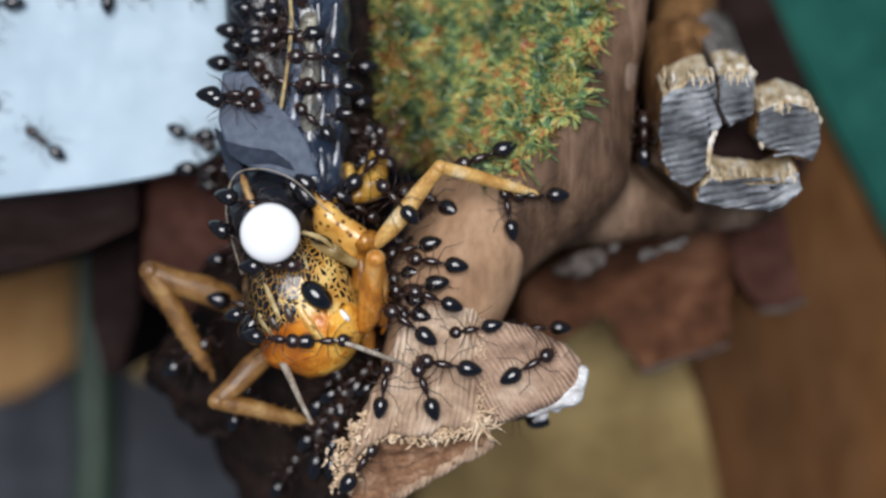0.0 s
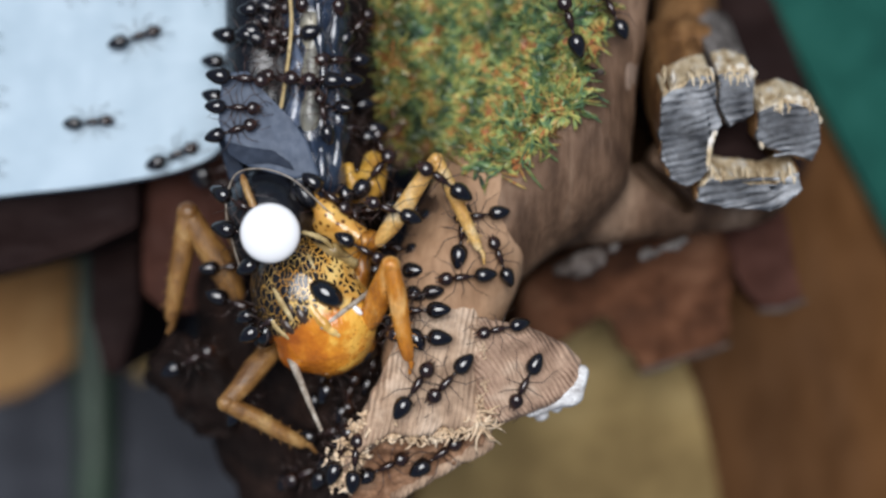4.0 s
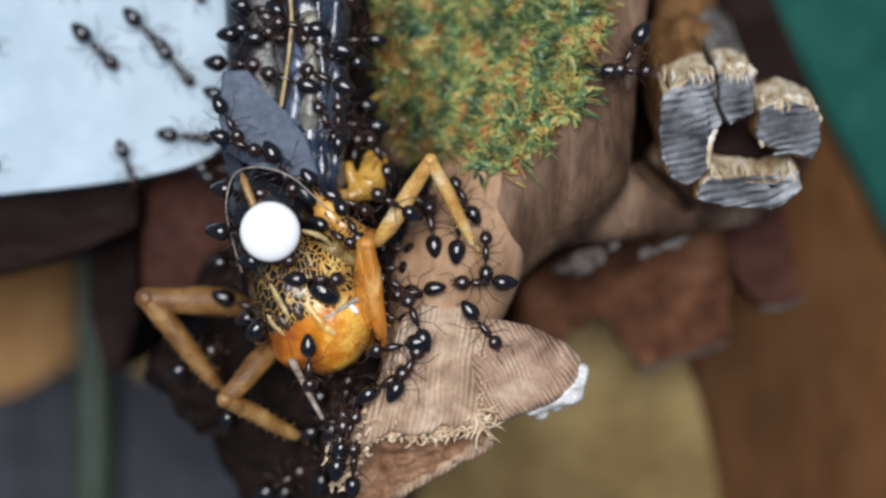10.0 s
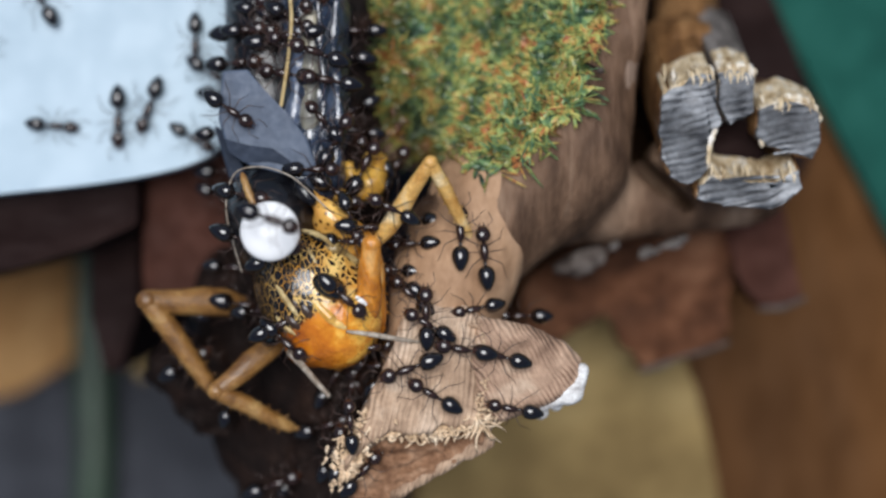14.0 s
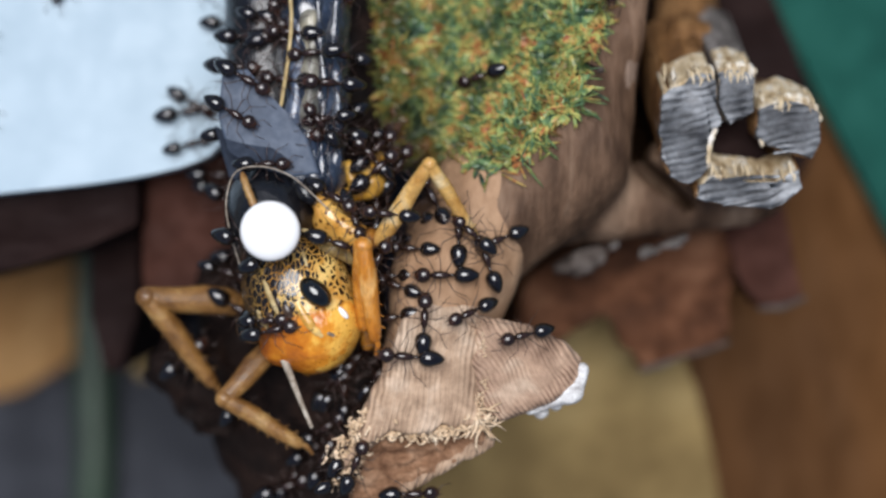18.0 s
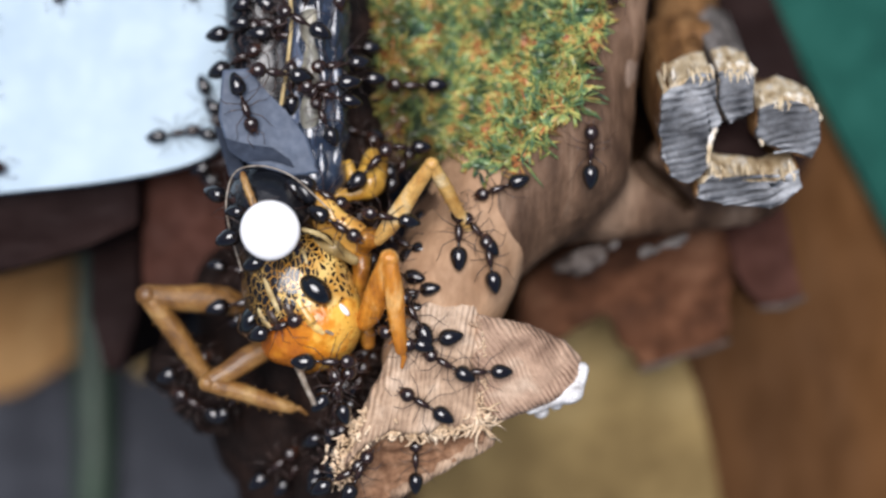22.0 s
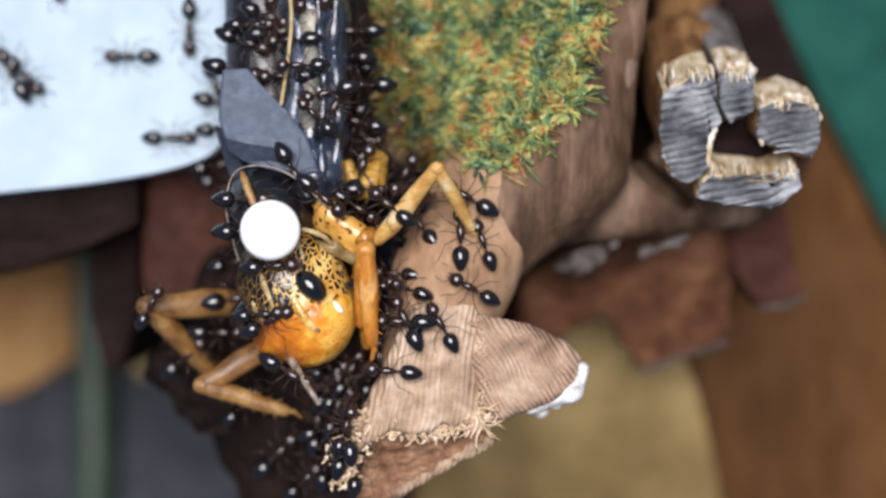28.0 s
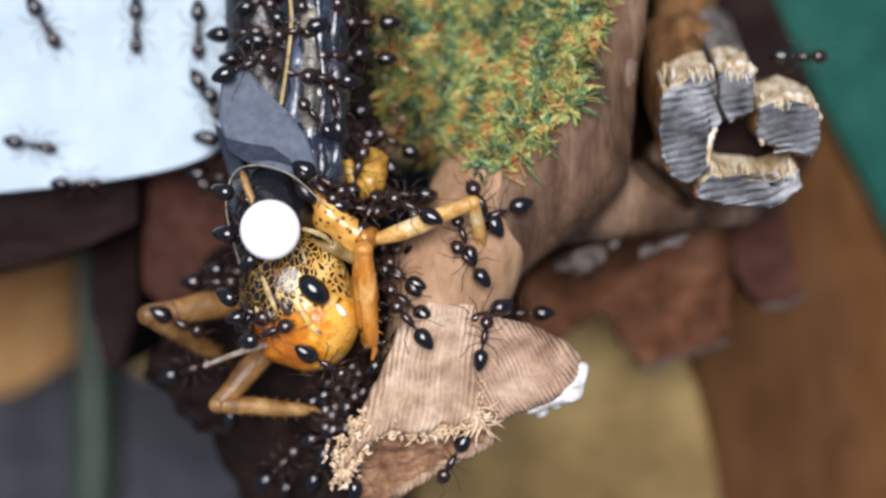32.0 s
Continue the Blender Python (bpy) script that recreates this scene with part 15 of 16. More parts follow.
    walk(ants[56], [(0, at(-9.4, 13.7, 44.5, 2, -0, 177)), (3, at(-9.6, 13.5, 44.2, 2, 8, -163)), (6, at(-9.3, 13.3, 44.5, 6, 2, -178)), (9, at(-9.2, 14.1, 44.5, 0, -1, 168)), (12.5, at(-9.3, 13.6, 44.5, 3, 1, -178)), (16, at(-9.5, 13.4, 44.2, 4, 9, -168)), (19, at(-9.4, 13.8, 44.3, 0, 6, 164)), (22.5, at(-8.8, 14.1, 45.7, 1, 1, 150)), (26, at(-9.1, 12.7, 44.8, 6, -1, -173)), (29, at(-9.6, 13.3, 44.2, 3, 10, 180)), (32, at(-9.2, 13.6, 44.5, 3, -0, -166))])
    walk(ants[57], [(0, at(-7.2, 10.3, 45, -1, -0, 176)), (3, at(-7.2, 10.9, 45.2, 7, -12, 171)), (6, at(-7.3, 9.7, 44.9, -3, 1, -154)), (9, at(-7.3, 10.8, 44.7, -5, 13, 149)), (12.5, at(-7.2, 10.2, 45, -1, -0, -177)), (16, at(-7.2, 10.9, 45.2, 11, -9, 150)), (19, at(-7.1, 10.1, 45.2, -2, -13, -174)), (22.5, at(-7.3, 10.2, 45, -1, 0, -174)), (26, at(-6.9, 9.5, 44.3, -9, -17, -147)), (29, at(-7.4, 10, 44.6, -2, 13, -177)), (32, at(-7.3, 10.5, 45.3, 1, -13, 175))])
    walk(ants[58], [(0, at(-8.1, 8, 45.1, 2, 1, 137)), (3, at(-7.7, 8.4, 45, 13, 1, 94)), (6, at(-7.6, 8.1, 44.7, 11, -2, 122)), (9, at(-7.4, 7.7, 44.7, 9, 1, 114)), (12.5, at(-7.6, 8.2, 44.7, 11, -4, 130)), (16, at(-7.7, 7.5, 44.8, 6, -2, 130)), (19, at(-7.9, 7.8, 45.4, 22, -13, 123)), (22.5, at(-7.6, 8, 44.7, 8, -0, 114)), (26, at(-8, 8.1, 45.2, 11, -7, 130)), (29, at(-8.1, 8.1, 45.4, 10, -9, 135)), (32, at(-8.1, 8, 45.3, 11, -8, 132))])
    walk(ants[59], [(0, at(-6.4, 11.8, 41.1, -2, -4, -175)), (3, at(-6.8, 12.1, 43.9, 2, -26, 176)), (6, at(-6.6, 12, 43, -12, -27, -158)), (9, at(-6.9, 12, 44.2, 1, -26, 175)), (12.5, at(-6.4, 12.6, 41.2, -1, -6, 165)), (16, at(-6.7, 12.2, 43.5, -1, -28, -173)), (19, at(-6.6, 12.3, 43.1, 7, -29, 163)), (22.5, at(-6.9, 11.6, 44, -10, -20, -169)), (26, at(-6.9, 11.9, 44.2, -7, -26, -167)), (29, at(-6.3, 12.6, 41.2, -1, -6, 164)), (32, at(-6.7, 12.2, 43.5, -2, -27, -174))])
    walk(ants[60], [(0, at(-6.5, 9.2, 41.2, 0, -4, -163)), (3, at(-6.5, 9.3, 41.2, 1, -5, -177)), (6, at(-6.3, 9, 41.2, -2, -6, -154)), (9, at(-6.3, 9.4, 41.2, 2, -6, 167)), (12.5, at(-5.8, 9.4, 40.9, 0, -0, -157)), (16, at(-6.3, 8.4, 41.2, -2, -7, -155)), (19, at(-6.8, 8.4, 43.6, -18, -20, -149)), (22.5, at(-7.1, 9.6, 44.9, -3, -1, 164)), (26, at(-6.6, 9, 41.2, -0, -5, -165)), (29, at(-6.5, 8.3, 41.2, -1, -5, -156)), (32, at(-6.5, 8.4, 41.2, -0, -5, -160))])
    walk(ants[61], [(0, at(-5.6, 7.6, 41.3, 0, -0, 166)), (3, at(-6.4, 7.4, 41.4, 3, -7, 174)), (6, at(-5.1, 7.8, 41.3, 0, -0, 151)), (9, at(-5.8, 7.6, 41.2, -0, -10, 179)), (12.5, at(-5.6, 8.2, 41.3, 0, -0, 162)), (16, at(-5.8, 6.6, 41.3, 2, -15, -172)), (19, at(-5.3, 7.5, 41.3, 0, -0, 176)), (22.5, at(-5.8, 7.5, 41.2, 3, -9, 166)), (26, at(-6.2, 7.3, 41.3, 5, -7, 161)), (29, at(-5.8, 6.8, 41.2, 1, -12, -178)), (32, at(-6, 7.2, 41.3, 1, -10, -179))])
    walk(ants[62], [(0, at(-4.7, 5.1, 43.9, -10, -3, 48)), (3, at(-4.4, 4.9, 43.8, 2, 2, 49)), (6, at(-4.4, 4.8, 43.9, 4, 0, 58)), (9, at(-5.9, 5.8, 41.4, 4, 5, 80)), (12.5, at(-5.2, 5, 43.6, -17, -1, 71)), (16, at(-4.6, 5.1, 43.9, -3, -0, 52)), (19, at(-4.3, 4.8, 43.8, 3, 2, 40)), (22.5, at(-4.6, 5.1, 43.9, -3, -0, 48)), (26, at(-4.7, 4.5, 44, -6, -8, 34)), (29, at(-5.2, 4.9, 43.6, -17, 2, 82)), (32, at(-5.3, 4.6, 43.7, -16, -3, 75))])
    walk(ants[63], [(0, at(-2.6, 0.4, 42.1, 10, 23, 172)), (3, at(-2.7, -0.2, 42.9, 11, 22, 176)), (6, at(-2.5, 0.2, 42.9, 8, 23, 163)), (9, at(-2.7, -0.3, 43.1, 11, 22, 179)), (12.5, at(-2.7, 0.4, 41.8, 4, 26, 157)), (16, at(-3.3, 0.8, 42.1, 0, -0, 160)), (19, at(-2.7, 0.2, 42.1, 10, 24, 170)), (22.5, at(-2.2, 0, 43.5, 5, 22, 157)), (26, at(-2.3, 0.6, 42.6, 0, 25, 147)), (29, at(-3.4, 0.5, 42.1, 0, -0, 147)), (32, at(-2.7, -0.4, 43, 7, 23, 170))])
    walk(ants[64], [(0, at(-7.7, 3.4, 44.9, 4, 7, -40)), (3, at(-7.5, 3.5, 44.8, -2, 13, -38)), (6, at(-7, 2.9, 46, -14, -21, -44)), (9, at(-7.8, 3.4, 44.9, 7, 10, -58)), (12.5, at(-7.1, 3.5, 44.5, 2, 12, -33)), (16, at(-6.6, 3.6, 44.3, 0, 12, -31)), (19, at(-7.1, 2.9, 46.1, -5, -21, -31)), (22.5, at(-7.6, 3.5, 45, 5, 6, -28)), (26, at(-7.1, 4.1, 45.4, 18, -4, -18)), (29, at(-7.7, 2.8, 46.6, -0, 5, -49)), (32, at(-7.8, 3.8, 45.3, 7, -4, -42))])
    walk(ants[65], [(0, at(-12.1, 2.9, 46.3, -3, -18, -13)), (3, at(-12.4, 3, 46.1, -1, -21, -20)), (6, at(-12.9, 2.2, 45.6, 11, -19, -40)), (9, at(-12.6, 3.5, 45.3, -6, -23, -7)), (12.5, at(-12.3, 3.2, 46, -5, -18, -8)), (16, at(-12.8, 3.2, 45.3, -0, -26, -22)), (19, at(-14.2, 2.8, 38.9, -0, -0, -32)), (22.5, at(-12.9, 2.9, 45.3, -0, -26, -15)), (26, at(-12.6, 3.3, 45.6, -8, -22, -2)), (29, at(-12.2, 2.7, 46.3, -5, -16, 1)), (32, at(-12.4, 2.9, 46.1, -1, -19, -19))])
    walk(ants[66], [(0, at(-5.6, 2.7, 43.8, -6, 19, -34)), (3, at(-6.1, 2.2, 45, -27, -9, -70)), (6, at(-5.4, 2.7, 43.2, 5, 26, -46)), (9, at(-5.9, 1.3, 46.6, -14, -11, -59)), (12.5, at(-5.8, 1.6, 46.1, -19, -10, -62)), (16, at(-6, 1.6, 46.3, -17, -11, -75)), (19, at(-5.7, 1.8, 45, -27, -11, -64)), (22.5, at(-5.6, 2.1, 41.3, -8, 9, -73)), (26, at(-6, 1.7, 46.2, -17, -10, -67)), (29, at(-5.4, 2.7, 43.7, -0, 15, -22)), (32, at(-5.5, 2.3, 41.4, -7, 10, -63))])
    walk(ants[67], [(0, at(-6.2, -8.8, 41.6, -4, -2, 34)), (3, at(-6.9, -8.3, 41.4, -1, -0, 57)), (6, at(-7.1, -7.5, 46.9, 16, -16, 69)), (9, at(-7.2, -8.6, 41.4, -6, -2, 61)), (12.5, at(-7.8, -8.7, 41.2, -8, -2, 72)), (16, at(-6, -8.8, 41.7, -5, -4, 36)), (19, at(-7.1, -9, 41.4, -6, -1, 65)), (22.5, at(-6.9, -8.5, 41.5, -4, -3, 53)), (26, at(-6.7, -8.7, 41.5, -4, 0, 72)), (29, at(-7, -9.2, 41.5, -4, -1, 65)), (32, at(-6.8, -8.9, 41.5, -5, -3, 46))])
    walk(ants[68], [(0, at(-6.7, -9.5, 41.6, -3, 1, 95)), (3, at(-6.4, -9.6, 41.6, -2, -1, 74)), (6, at(-5.9, -9.6, 41.6, 2, -0, 65)), (9, at(-6.5, -9.9, 41.6, -1, -1, 85)), (12.5, at(-5.8, -9.5, 41.6, 2, -0, 70)), (16, at(-6.3, -9.3, 41.6, -2, -0, 104)), (19, at(-6.4, -9.7, 41.6, -1, -1, 85)), (22.5, at(-6.4, -9.1, 47.2, -6, -6, 105)), (26, at(-6.3, -9.9, 41.6, -1, -2, 92)), (29, at(-6.9, -9.5, 41.5, -3, 1, 99)), (32, at(-5.9, -9.5, 41.6, 2, -0, 71))])
    walk(ants[69], [(0, at(-8.1, -13.2, 41.1, -14, 0, 84)), (3, at(-7.5, -13.9, 41.6, -11, -4, 64)), (6, at(-7.1, -14.1, 41.8, -8, -8, 52)), (9, at(-7.7, -14.3, 41.5, -10, 0, 79)), (12.5, at(-7, -13.4, 41.9, -8, -4, 69)), (16, at(-7.5, -13.9, 41.7, -12, -6, 64)), (19, at(-7.8, -14.1, 41.3, -12, -2, 65)), (22.5, at(-7.4, -13.9, 41.6, -10, -7, 52)), (26, at(-7.4, -14.1, 41.7, -6, -3, 75)), (29, at(-7.5, -14.2, 41.6, -12, -3, 73)), (32, at(-7.9, -14.3, 41.4, -12, -1, 69))])
    walk(ants[70], [(0, at(-7, -12.8, 41.9, -7, -0, 84)), (3, at(-6, -12.9, 46.4, -25, 2, 65)), (6, at(-7, -12.8, 41.9, 7, 0, 88)), (9, at(-6.4, -12.4, 46.2, -8, -9, 79)), (12.5, at(-6.2, -12.8, 46.3, -26, 8, 96)), (16, at(-6.9, -13.4, 41.9, 2, -1, 65)), (19, at(-5.7, -12.7, 46.1, -25, 10, 62)), (22.5, at(-7, -13.2, 42.1, 3, -9, 80)), (26, at(-7.3, -13.5, 41.8, -9, 1, 107)), (29, at(-5.6, -12.5, 46.4, -23, 4, 68)), (32, at(-7.2, -13.1, 41.9, -5, 1, 107))])
    walk(ants[71], [(0, at(-10.4, -15, 39.3, 0, -0, 57)), (3, at(-9.7, -14.5, 39.3, 0, -0, 54)), (6, at(-10, -15.1, 39.3, 0, -0, 46)), (9, at(-9.8, -15.5, 39.3, 0, -0, 50)), (12.5, at(-9.9, -15.3, 39.3, 0, -0, 48)), (16, at(-9.8, -15.1, 39.3, 0, -0, 61)), (19, at(-10.2, -15.6, 39.3, 0, -0, 46)), (22.5, at(-10, -15.1, 39.3, 0, -0, 53)), (26, at(-9.7, -15.8, 39.3, 0, -0, 37)), (29, at(-8.9, -15.4, 40.8, -17, -9, 50)), (32, at(-9.8, -15.3, 39.3, 0, -0, 53))])
    walk(ants[72], [(0, at(-8, -11.6, 41.2, -9, -8, 51)), (3, at(-7.4, -12.2, 41.5, -1, -13, 10)), (6, at(-7.7, -11.3, 41.3, -5, -10, 31)), (9, at(-7.4, -11.5, 41.6, -7, -13, 29)), (12.5, at(-7.5, -11.7, 41.5, -3, -12, 15)), (16, at(-7.7, -11.7, 41.3, -4, -11, 25)), (19, at(-7.7, -12, 41.3, -7, -11, 36)), (22.5, at(-7.1, -12, 41.9, -8, -14, 29)), (26, at(-7.4, -11.3, 41.5, -11, -8, 48)), (29, at(-7.5, -12.2, 41.4, -1, -12, 9)), (32, at(-7.3, -12.3, 41.7, -5, -18, 18))])
    walk(ants[73], [(0, at(-5.2, -13.7, 45.6, -3, 1, 54)), (3, at(-5.6, -13.2, 46.1, -13, -1, 94)), (6, at(-4.8, -13.6, 44.8, 5, -4, 56)), (9, at(-5.8, -13.6, 46.3, 13, -21, 89)), (12.5, at(-5.2, -14, 44.8, -6, -1, 62)), (16, at(-5.1, -14.5, 44.8, 3, -2, 42)), (19, at(-5.6, -13.4, 46.3, -10, -7, 76)), (22.5, at(-5.1, -14.5, 45.8, -20, -2, 63)), (26, at(-5.8, -13.9, 45.8, 17, -16, 71)), (29, at(-5.3, -14, 44.8, 5, -0, 79)), (32, at(-5.5, -14.2, 44.9, -0, -3, 86))])
    walk(ants[74], [(0, at(-13.7, -0.6, 40.5, 0, -0, 6)), (3, at(-14, -1.1, 42.1, -3, 17, 8)), (6, at(-14.3, -1.3, 40.5, -0, -0, -7)), (9, at(-13.5, -1.1, 40.5, -0, -0, -6)), (12.5, at(-13.9, -1.3, 40.5, -0, -0, -8)), (16, at(-14, -1.4, 40.5, 0, -0, 4)), (19, at(-14.4, -1.7, 40.5, -0, -0, -23)), (22.5, at(-13.5, -1.5, 40.5, -0, -0, -8)), (26, at(-13.2, -1.4, 40.5, -0, -0, -6)), (29, at(-13.9, -1, 40.5, 0, -0, 20)), (32, at(-13.8, -1.7, 40.5, -0, -0, -6))])
    walk(ants[75], [(0, at(-12.6, 0.6, 45.9, 15, -16, -32)), (3, at(-12.1, 1.1, 46.5, 6, -16, -10)), (6, at(-12.4, 0.7, 46.1, 10, -17, -19)), (9, at(-12.5, 1, 46.1, 4, -19, -1)), (12.5, at(-12.8, 0.2, 45.4, 3, 4, -38)), (16, at(-12, 0.9, 46.6, 4, -17, 5)), (19, at(-12.3, 0.3, 46, 14, -14, -20)), (22.5, at(-12.1, 1.2, 46.4, 0, -0, 27)), (26, at(-12.3, 1.6, 46.4, -6, -16, 32)), (29, at(-12.1, 0.7, 46.4, 8, -15, -9)), (32, at(-12.1, 0.6, 46.3, 8, -15, -8))])
    walk(ants[76], [(0, at(-14.9, 4.1, 36.3, -0, -0, -13)), (3, at(-15.2, 4.5, 36.3, -0, -0, -6)), (6, at(-15.3, 4.3, 36.3, -0, -0, -8)), (9, at(-15.1, 4.6, 36.3, -0, -0, -16)), (12.5, at(-15, 3.9, 36.3, -0, -0, -14)), (16, at(-15.4, 3.2, 36.3, -0, -0, -36)), (19, at(-15.2, 4.2, 36.3, 0, -0, 3)), (22.5, at(-14.7, 4.2, 36.3, -0, -0, -15)), (26, at(-14.9, 3.8, 36.3, -0, -0, -15)), (29, at(-15.2, 4, 36.3, -0, -0, -27)), (32, at(-15.4, 3.7, 36.3, -0, -0, -27))])
    walk(ants[77], [(0, at(-10.3, -5.6, 47.3, -5, -16, -6)), (3, at(-11, -4.6, 46.1, 2, 4, 28)), (6, at(-11, -4.6, 46.3, 2, -3, 37)), (9, at(-10.9, -4.2, 46, -11, 4, 49)), (12.5, at(-10.4, -4.8, 46.1, 4, 2, 31)), (16, at(-10.3, -4.8, 46.9, 10, 1, 20)), (19, at(-10.6, -5.4, 47, -12, -17, 12)), (22.5, at(-10.1, -4.8, 47, 4, -19, 23)), (26, at(-10.8, -4.2, 47.1, 6, -1, 28)), (29, at(-10.6, -5.1, 47, -16, -12, 26)), (32, at(-10.7, -5.5, 47.3, -11, -14, 22))])
    walk(ants[78], [(0, at(-16.8, -7.1, 40.1, 0, -0, 37)), (3, at(-16.5, -7.4, 40.1, 0, -0, 22)), (6, at(-17.3, -7.3, 40.1, 0, -0, 40)), (9, at(-16.4, -7.4, 40.1, 0, -0, 35)), (12.5, at(-16.6, -7.7, 40.1, 0, -0, 24)), (16, at(-17.3, -7.6, 40.1, 0, -0, 40)), (19, at(-17, -7.3, 40.1, 0, -0, 40)), (22.5, at(-17, -8, 40.1, 0, -0, 25)), (26, at(-17.2, -7.6, 40.1, 0, -0, 40)), (29, at(-16.9, -7.3, 40.1, 0, -0, 43)), (32, at(-16.8, -8.2, 40.1, 0, -0, 17))])
    walk(ants[79], [(0, at(-13.3, -10.3, 40.5, 0, -0, 67)), (3, at(-13.2, -9.7, 42.9, 11, 6, 59)), (6, at(-12.8, -10.3, 40.5, 0, -0, 65)), (9, at(-13.2, -10, 43, 1, -0, 67)), (12.5, at(-14.3, -10, 40.5, 0, -0, 84)), (16, at(-13.2, -10, 43.1, 2, -13, 56)), (19, at(-13.7, -10.2, 40.5, 0, -0, 59)), (22.5, at(-13.8, -10.2, 40.5, 0, -0, 49)), (26, at(-13.3, -10.3, 40.5, 0, -0, 45)), (29, at(-13.2, -10.6, 40.5, 0, -0, 48)), (32, at(-13.8, -10.2, 40.5, 0, -0, 80))])
    walk(ants[80], [(0, at(-9.9, 10.5, 44.2, 5, 9, 165)), (3, at(-9.8, 10.7, 44.2, 5, 10, 174)), (6, at(-9.7, 10.7, 44.3, 2, 8, 157)), (9, at(-9.7, 10.4, 44.4, 4, 9, 162)), (12.5, at(-9.9, 11.3, 44.1, -2, 8, 162)), (16, at(-9.7, 10.5, 44.3, 7, 9, -176)), (19, at(-9.9, 10.6, 44.2, 6, 10, 171)), (22.5, at(-10.5, 10.9, 45.7, -2, -22, 176)), (26, at(-10.1, 10.4, 44, 9, 9, -162)), (29, at(-9.9, 10.9, 44.1, 2, 9, 173)), (32, at(-9.4, 10.9, 44.3, 1, 14, 169))])
    walk(ants[81], [(0, at(-4.2, 6.5, 41.3, 0, -0, 126)), (3, at(-4, 6.3, 41.3, 0, -0, 110)), (6, at(-3.9, 6.4, 41.3, 0, -0, 103)), (9, at(-4.3, 5.7, 43.4, 25, -5, 112)), (12.5, at(-4.2, 6.2, 41.3, 0, -0, 125)), (16, at(-4.9, 5.5, 43.8, 7, -2, 139)), (19, at(-4.5, 5.8, 43.6, 18, -8, 126)), (22.5, at(-4, 5.9, 41.3, 0, -0, 118)), (26, at(-4.2, 6.4, 41.3, 0, -0, 121)), (29, at(-4.1, 6.7, 41.3, 0, -0, 105)), (32, at(-4.2, 5.9, 41.3, 0, -0, 135))])
    walk(ants[82], [(0, at(-2.8, 3, 47, -5, 5, 133)), (3, at(-3.2, 2.4, 47.1, -6, -4, 160)), (6, at(-3.1, 2.8, 47.2, -5, -5, 155)), (9, at(-3, 2.9, 47.4, -3, -17, 149)), (12.5, at(-3.4, 2.3, 47.3, -5, -16, 155)), (16, at(-2.9, 2.7, 47.4, -4, -16, 148)), (19, at(-3.5, 1.9, 47, -7, -1, -177)), (22.5, at(-3.4, 1.9, 47.1, -9, -14, 168)), (26, at(-3.3, 1.9, 47, -7, -3, 172)), (29, at(-3.1, 2.7, 46.9, -5, 5, 130)), (32, at(-2.8, 2.7, 41.7, 0, -0, 141))])
    walk(ants[83], [(0, at(-1.6, 2.6, 41.2, -10, 23, 125)), (3, at(-1.5, 2.7, 41.6, -8, 22, 129)), (6, at(-2, 2.2, 41, 13, 22, 177)), (9, at(-1.1, 3.1, 41.7, -8, 23, 126)), (12.5, at(-2.1, 1.7, 42, 14, 13, 177)), (16, at(-1.2, 2.1, 42.6, 0, 23, 142)), (19, at(-2, 1.8, 41.7, 8, 20, 170)), (22.5, at(-2.2, 1.7, 41.2, 11, 22, 178)), (26, at(-1.5, 2.4, 42, 3, 23, 158)), (29, at(-1.5, 2.9, 41.1, -6, 25, 137)), (32, at(-1.8, 2.2, 46.7, 8, 15, 153))])
    walk(ants[84], [(0, at(-2.7, -2.9, 44.5, -3, 12, 164)), (3, at(-2.5, -2.3, 44.7, -5, 10, 148)), (6, at(-2.8, -2.3, 44, -7, 21, 155)), (9, at(-2.8, -2.5, 44.2, -5, 17, 158)), (12.5, at(-2.5, -2.1, 44.7, -5, 11, 151)), (16, at(-2.6, -2.2, 44.4, -10, 17, 143)), (19, at(-2.8, -2.7, 44.2, -1, 18, 172)), (22.5, at(-3, -3.2, 43.9, 2, 22, -177)), (26, at(-2.6, -2.8, 44.7, -2, 10, 172)), (29, at(-2.2, -2.6, 44.9, -4, 7, 158)), (32, at(-2.6, -2, 44.6, -3, 12, 157))])
    walk(ants[85], [(0, at(-2.1, -4.7, 46.5, 1, 4, 144)), (3, at(-2.5, -4.7, 46.2, -2, 11, 134)), (6, at(-1.6, -4.4, 46.5, -4, 5, 109)), (9, at(-1.9, -4.6, 46.5, -1, 4, 117)), (12.5, at(-0.7, -4.4, 46.7, 0, -0, 90)), (16, at(-1.5, -4.3, 46.5, -5, 4, 94)), (19, at(-1, -4.9, 46.7, -1, 1, 85)), (22.5, at(-1.9, -4.4, 46.3, -1, 11, 122)), (26, at(-2.4, -4.8, 46, -11, 20, 118)), (29, at(-2.1, -4.7, 46.6, -2, 2, 117)), (32, at(-2, -4.8, 46.6, -1, 2, 130))])
    walk(ants[86], [(0, at(-10.4, -1.1, 47.7, -6, -11, 2)), (3, at(-10.7, -0.7, 47.1, -12, -11, 21)), (6, at(-11.1, -0.4, 46.4, 0, -0, 38)), (9, at(-10.8, -0.9, 47, -8, -18, 1)), (12.5, at(-10.1, -0.9, 47.4, -9, -13, 12)), (16, at(-10.7, -0.1, 46.4, 0, -0, 33)), (19, at(-10.7, -0.9, 47.4, -11, -11, 22)), (22.5, at(-10.5, -0.6, 46.4, 0, -0, 22)), (26, at(-10.8, -1.3, 47.5, -7, -13, 9)), (29, at(-10.3, -1.3, 47.8, -4, -8, 4)), (32, at(-11.1, -0.1, 46.4, 0, -0, 43))])
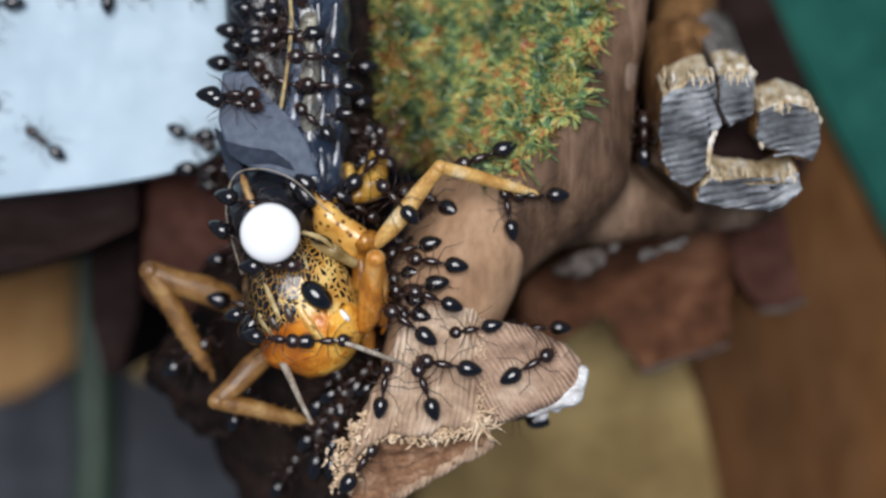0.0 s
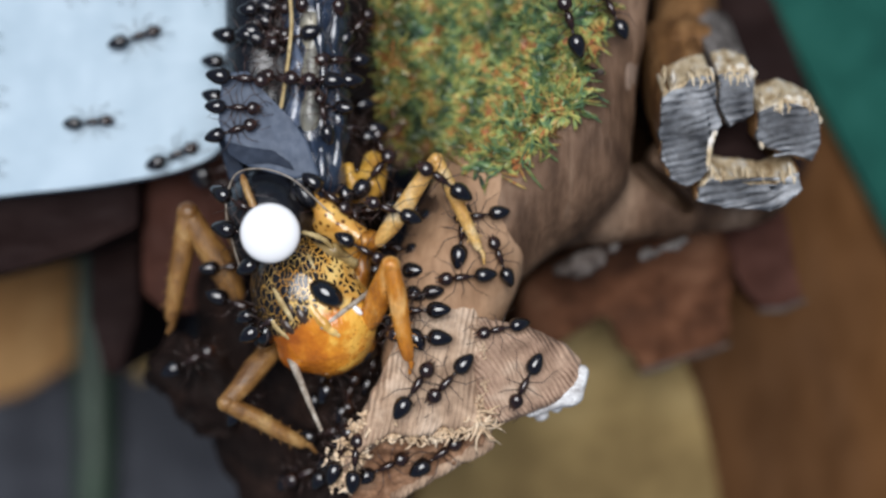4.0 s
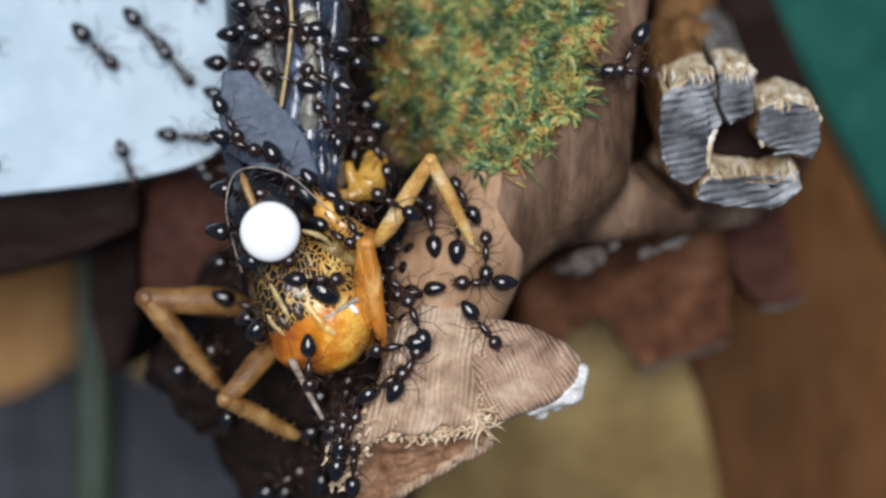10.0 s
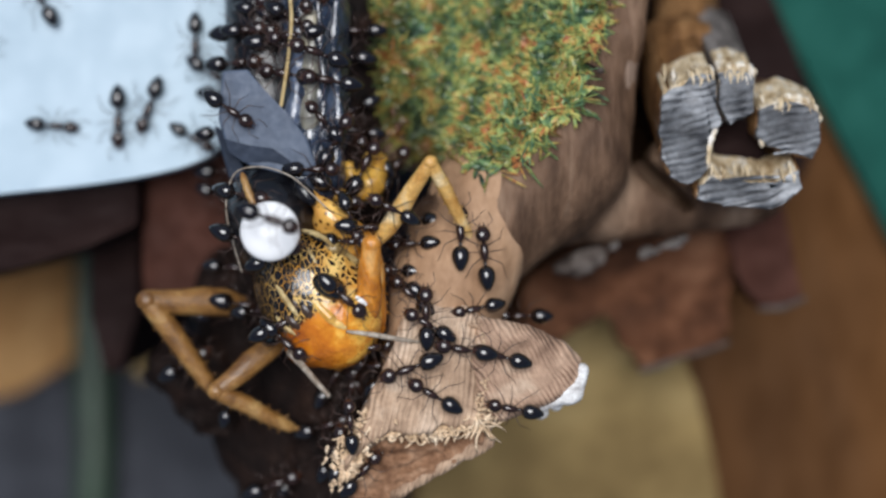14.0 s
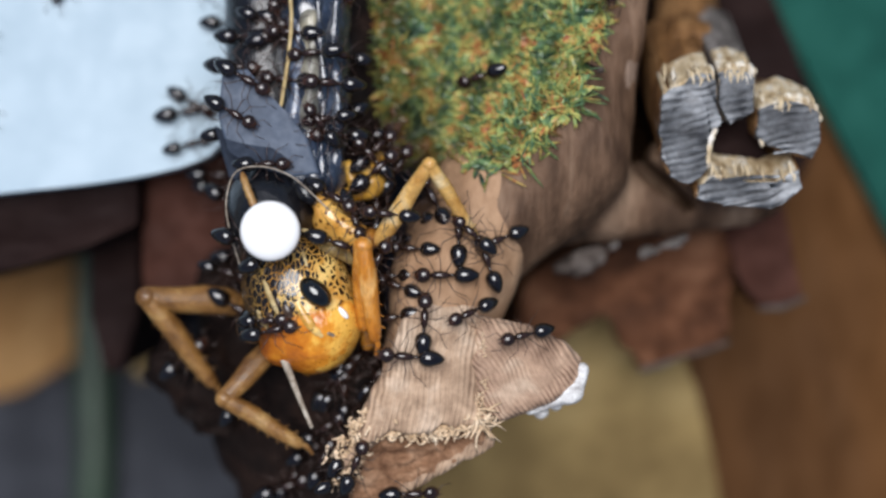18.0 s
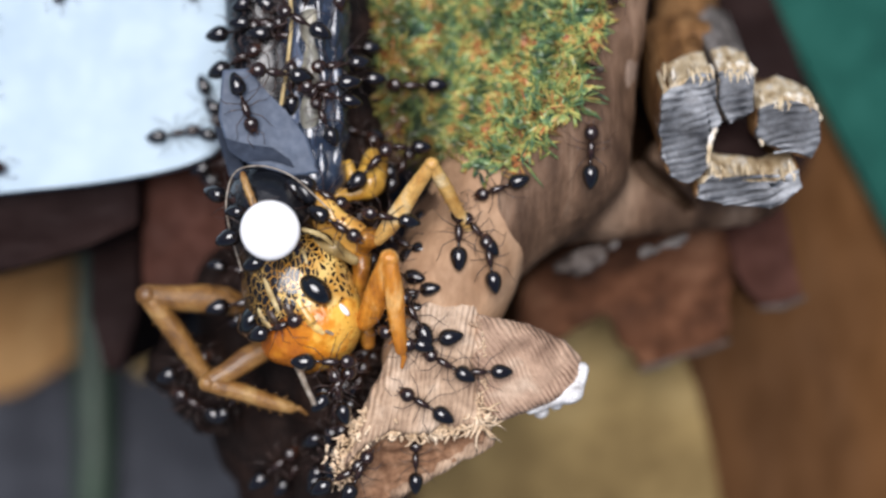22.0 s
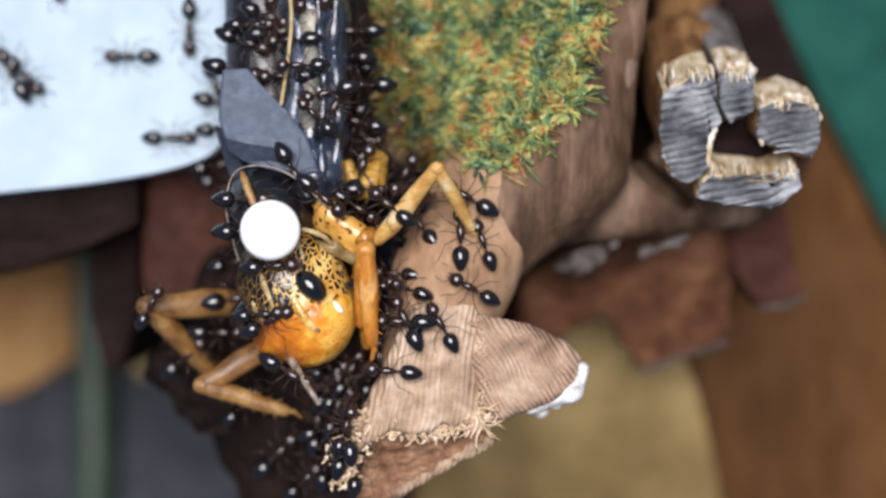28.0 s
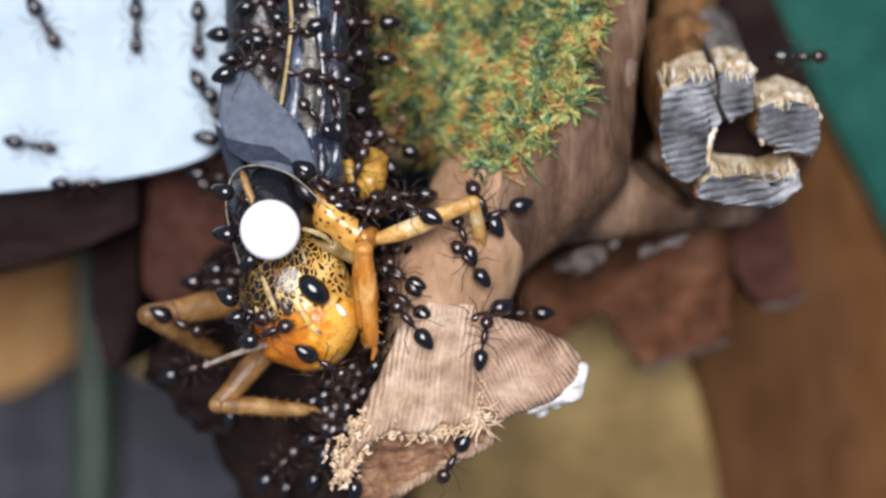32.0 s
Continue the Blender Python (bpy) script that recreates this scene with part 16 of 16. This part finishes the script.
    walk(ants[87], [(0, at(-11.8, -4, 46, -18, -6, 16)), (3, at(-11, -3.7, 46.6, -3, -23, 31)), (6, at(-12.5, -3.7, 40.9, 12, 12, 17)), (9, at(-11.2, -4.2, 45.3, -27, -13, 31)), (12.5, at(-12.1, -4.3, 39.7, -0, -0, -2)), (16, at(-11.4, -3.8, 46.2, 2, -25, 16)), (19, at(-10.8, -4.7, 46.9, 12, -16, -1)), (22.5, at(-12.6, -4.5, 39.7, 0, -0, 20)), (26, at(-11.5, -4.5, 46.2, -4, -2, 1)), (29, at(-11.2, -4.1, 47.1, 5, -19, 9)), (32, at(-11.8, -4.2, 46.1, 0, 4, 16))])
    walk(ants[88], [(0, at(-13.4, -3.6, 41.5, -4, 12, -12)), (3, at(-13.3, -3.2, 41.8, 11, 5, -18)), (6, at(-13.7, -4.1, 41.5, 2, 12, -25)), (9, at(-13.3, -3.7, 41.4, -8, 9, -24)), (12.5, at(-13, -4, 41.2, 6, 11, -9)), (16, at(-13.6, -3.4, 41.4, -17, 9, -12)), (19, at(-13.6, -4.2, 41.4, -0, 12, -39)), (22.5, at(-13.4, -3.6, 41.6, 10, 8, 14)), (26, at(-13.9, -4.1, 41.6, 6, 11, -8)), (29, at(-13.5, -3.4, 41.3, -13, 14, 15)), (32, at(-12.1, -3.8, 46, 17, -18, -31))])
    walk(ants[89], [(0, at(-4, -8.4, 42.5, 0, -0, 34)), (3, at(-4.7, -7.8, 40.8, 13, 5, 77)), (6, at(-4.9, -8.1, 41.1, 4, 6, 60)), (9, at(-3.3, -8.5, 46.7, -11, -9, 34)), (12.5, at(-3.7, -8.1, 42.5, 0, -0, 43)), (16, at(-3.5, -8.3, 46.3, -24, -1, 53)), (19, at(-4.8, -8.5, 41.1, 6, 6, 54)), (22.5, at(-5.2, -8.2, 41.2, 6, 6, 65)), (26, at(-4.9, -8.3, 41, 13, 5, 82)), (29, at(-4.9, -8.5, 41.1, 11, 5, 73)), (32, at(-4.9, -8.6, 41.2, 8, 4, 66))])



def stride(ant, k):
    """The legs of a running ant swing in two sets of three, its feelers wave."""
    for n, limb_part in enumerate(o for o in ant.children if o.name.split(".")[0] in ("leg", "feeler")):
        swing = 13 if limb_part.name.startswith("leg") else 9
        turned(limb_part, [(t * 0.4, swing * math.sin(2.2 * t + 3.14 * (n % 2) + 1.7 * k)) for t in range(81)])


def motions():
    cricket_moves()
    ant_moves()
    for k in RUNNERS:
        stride(ants[k], k)


motions()
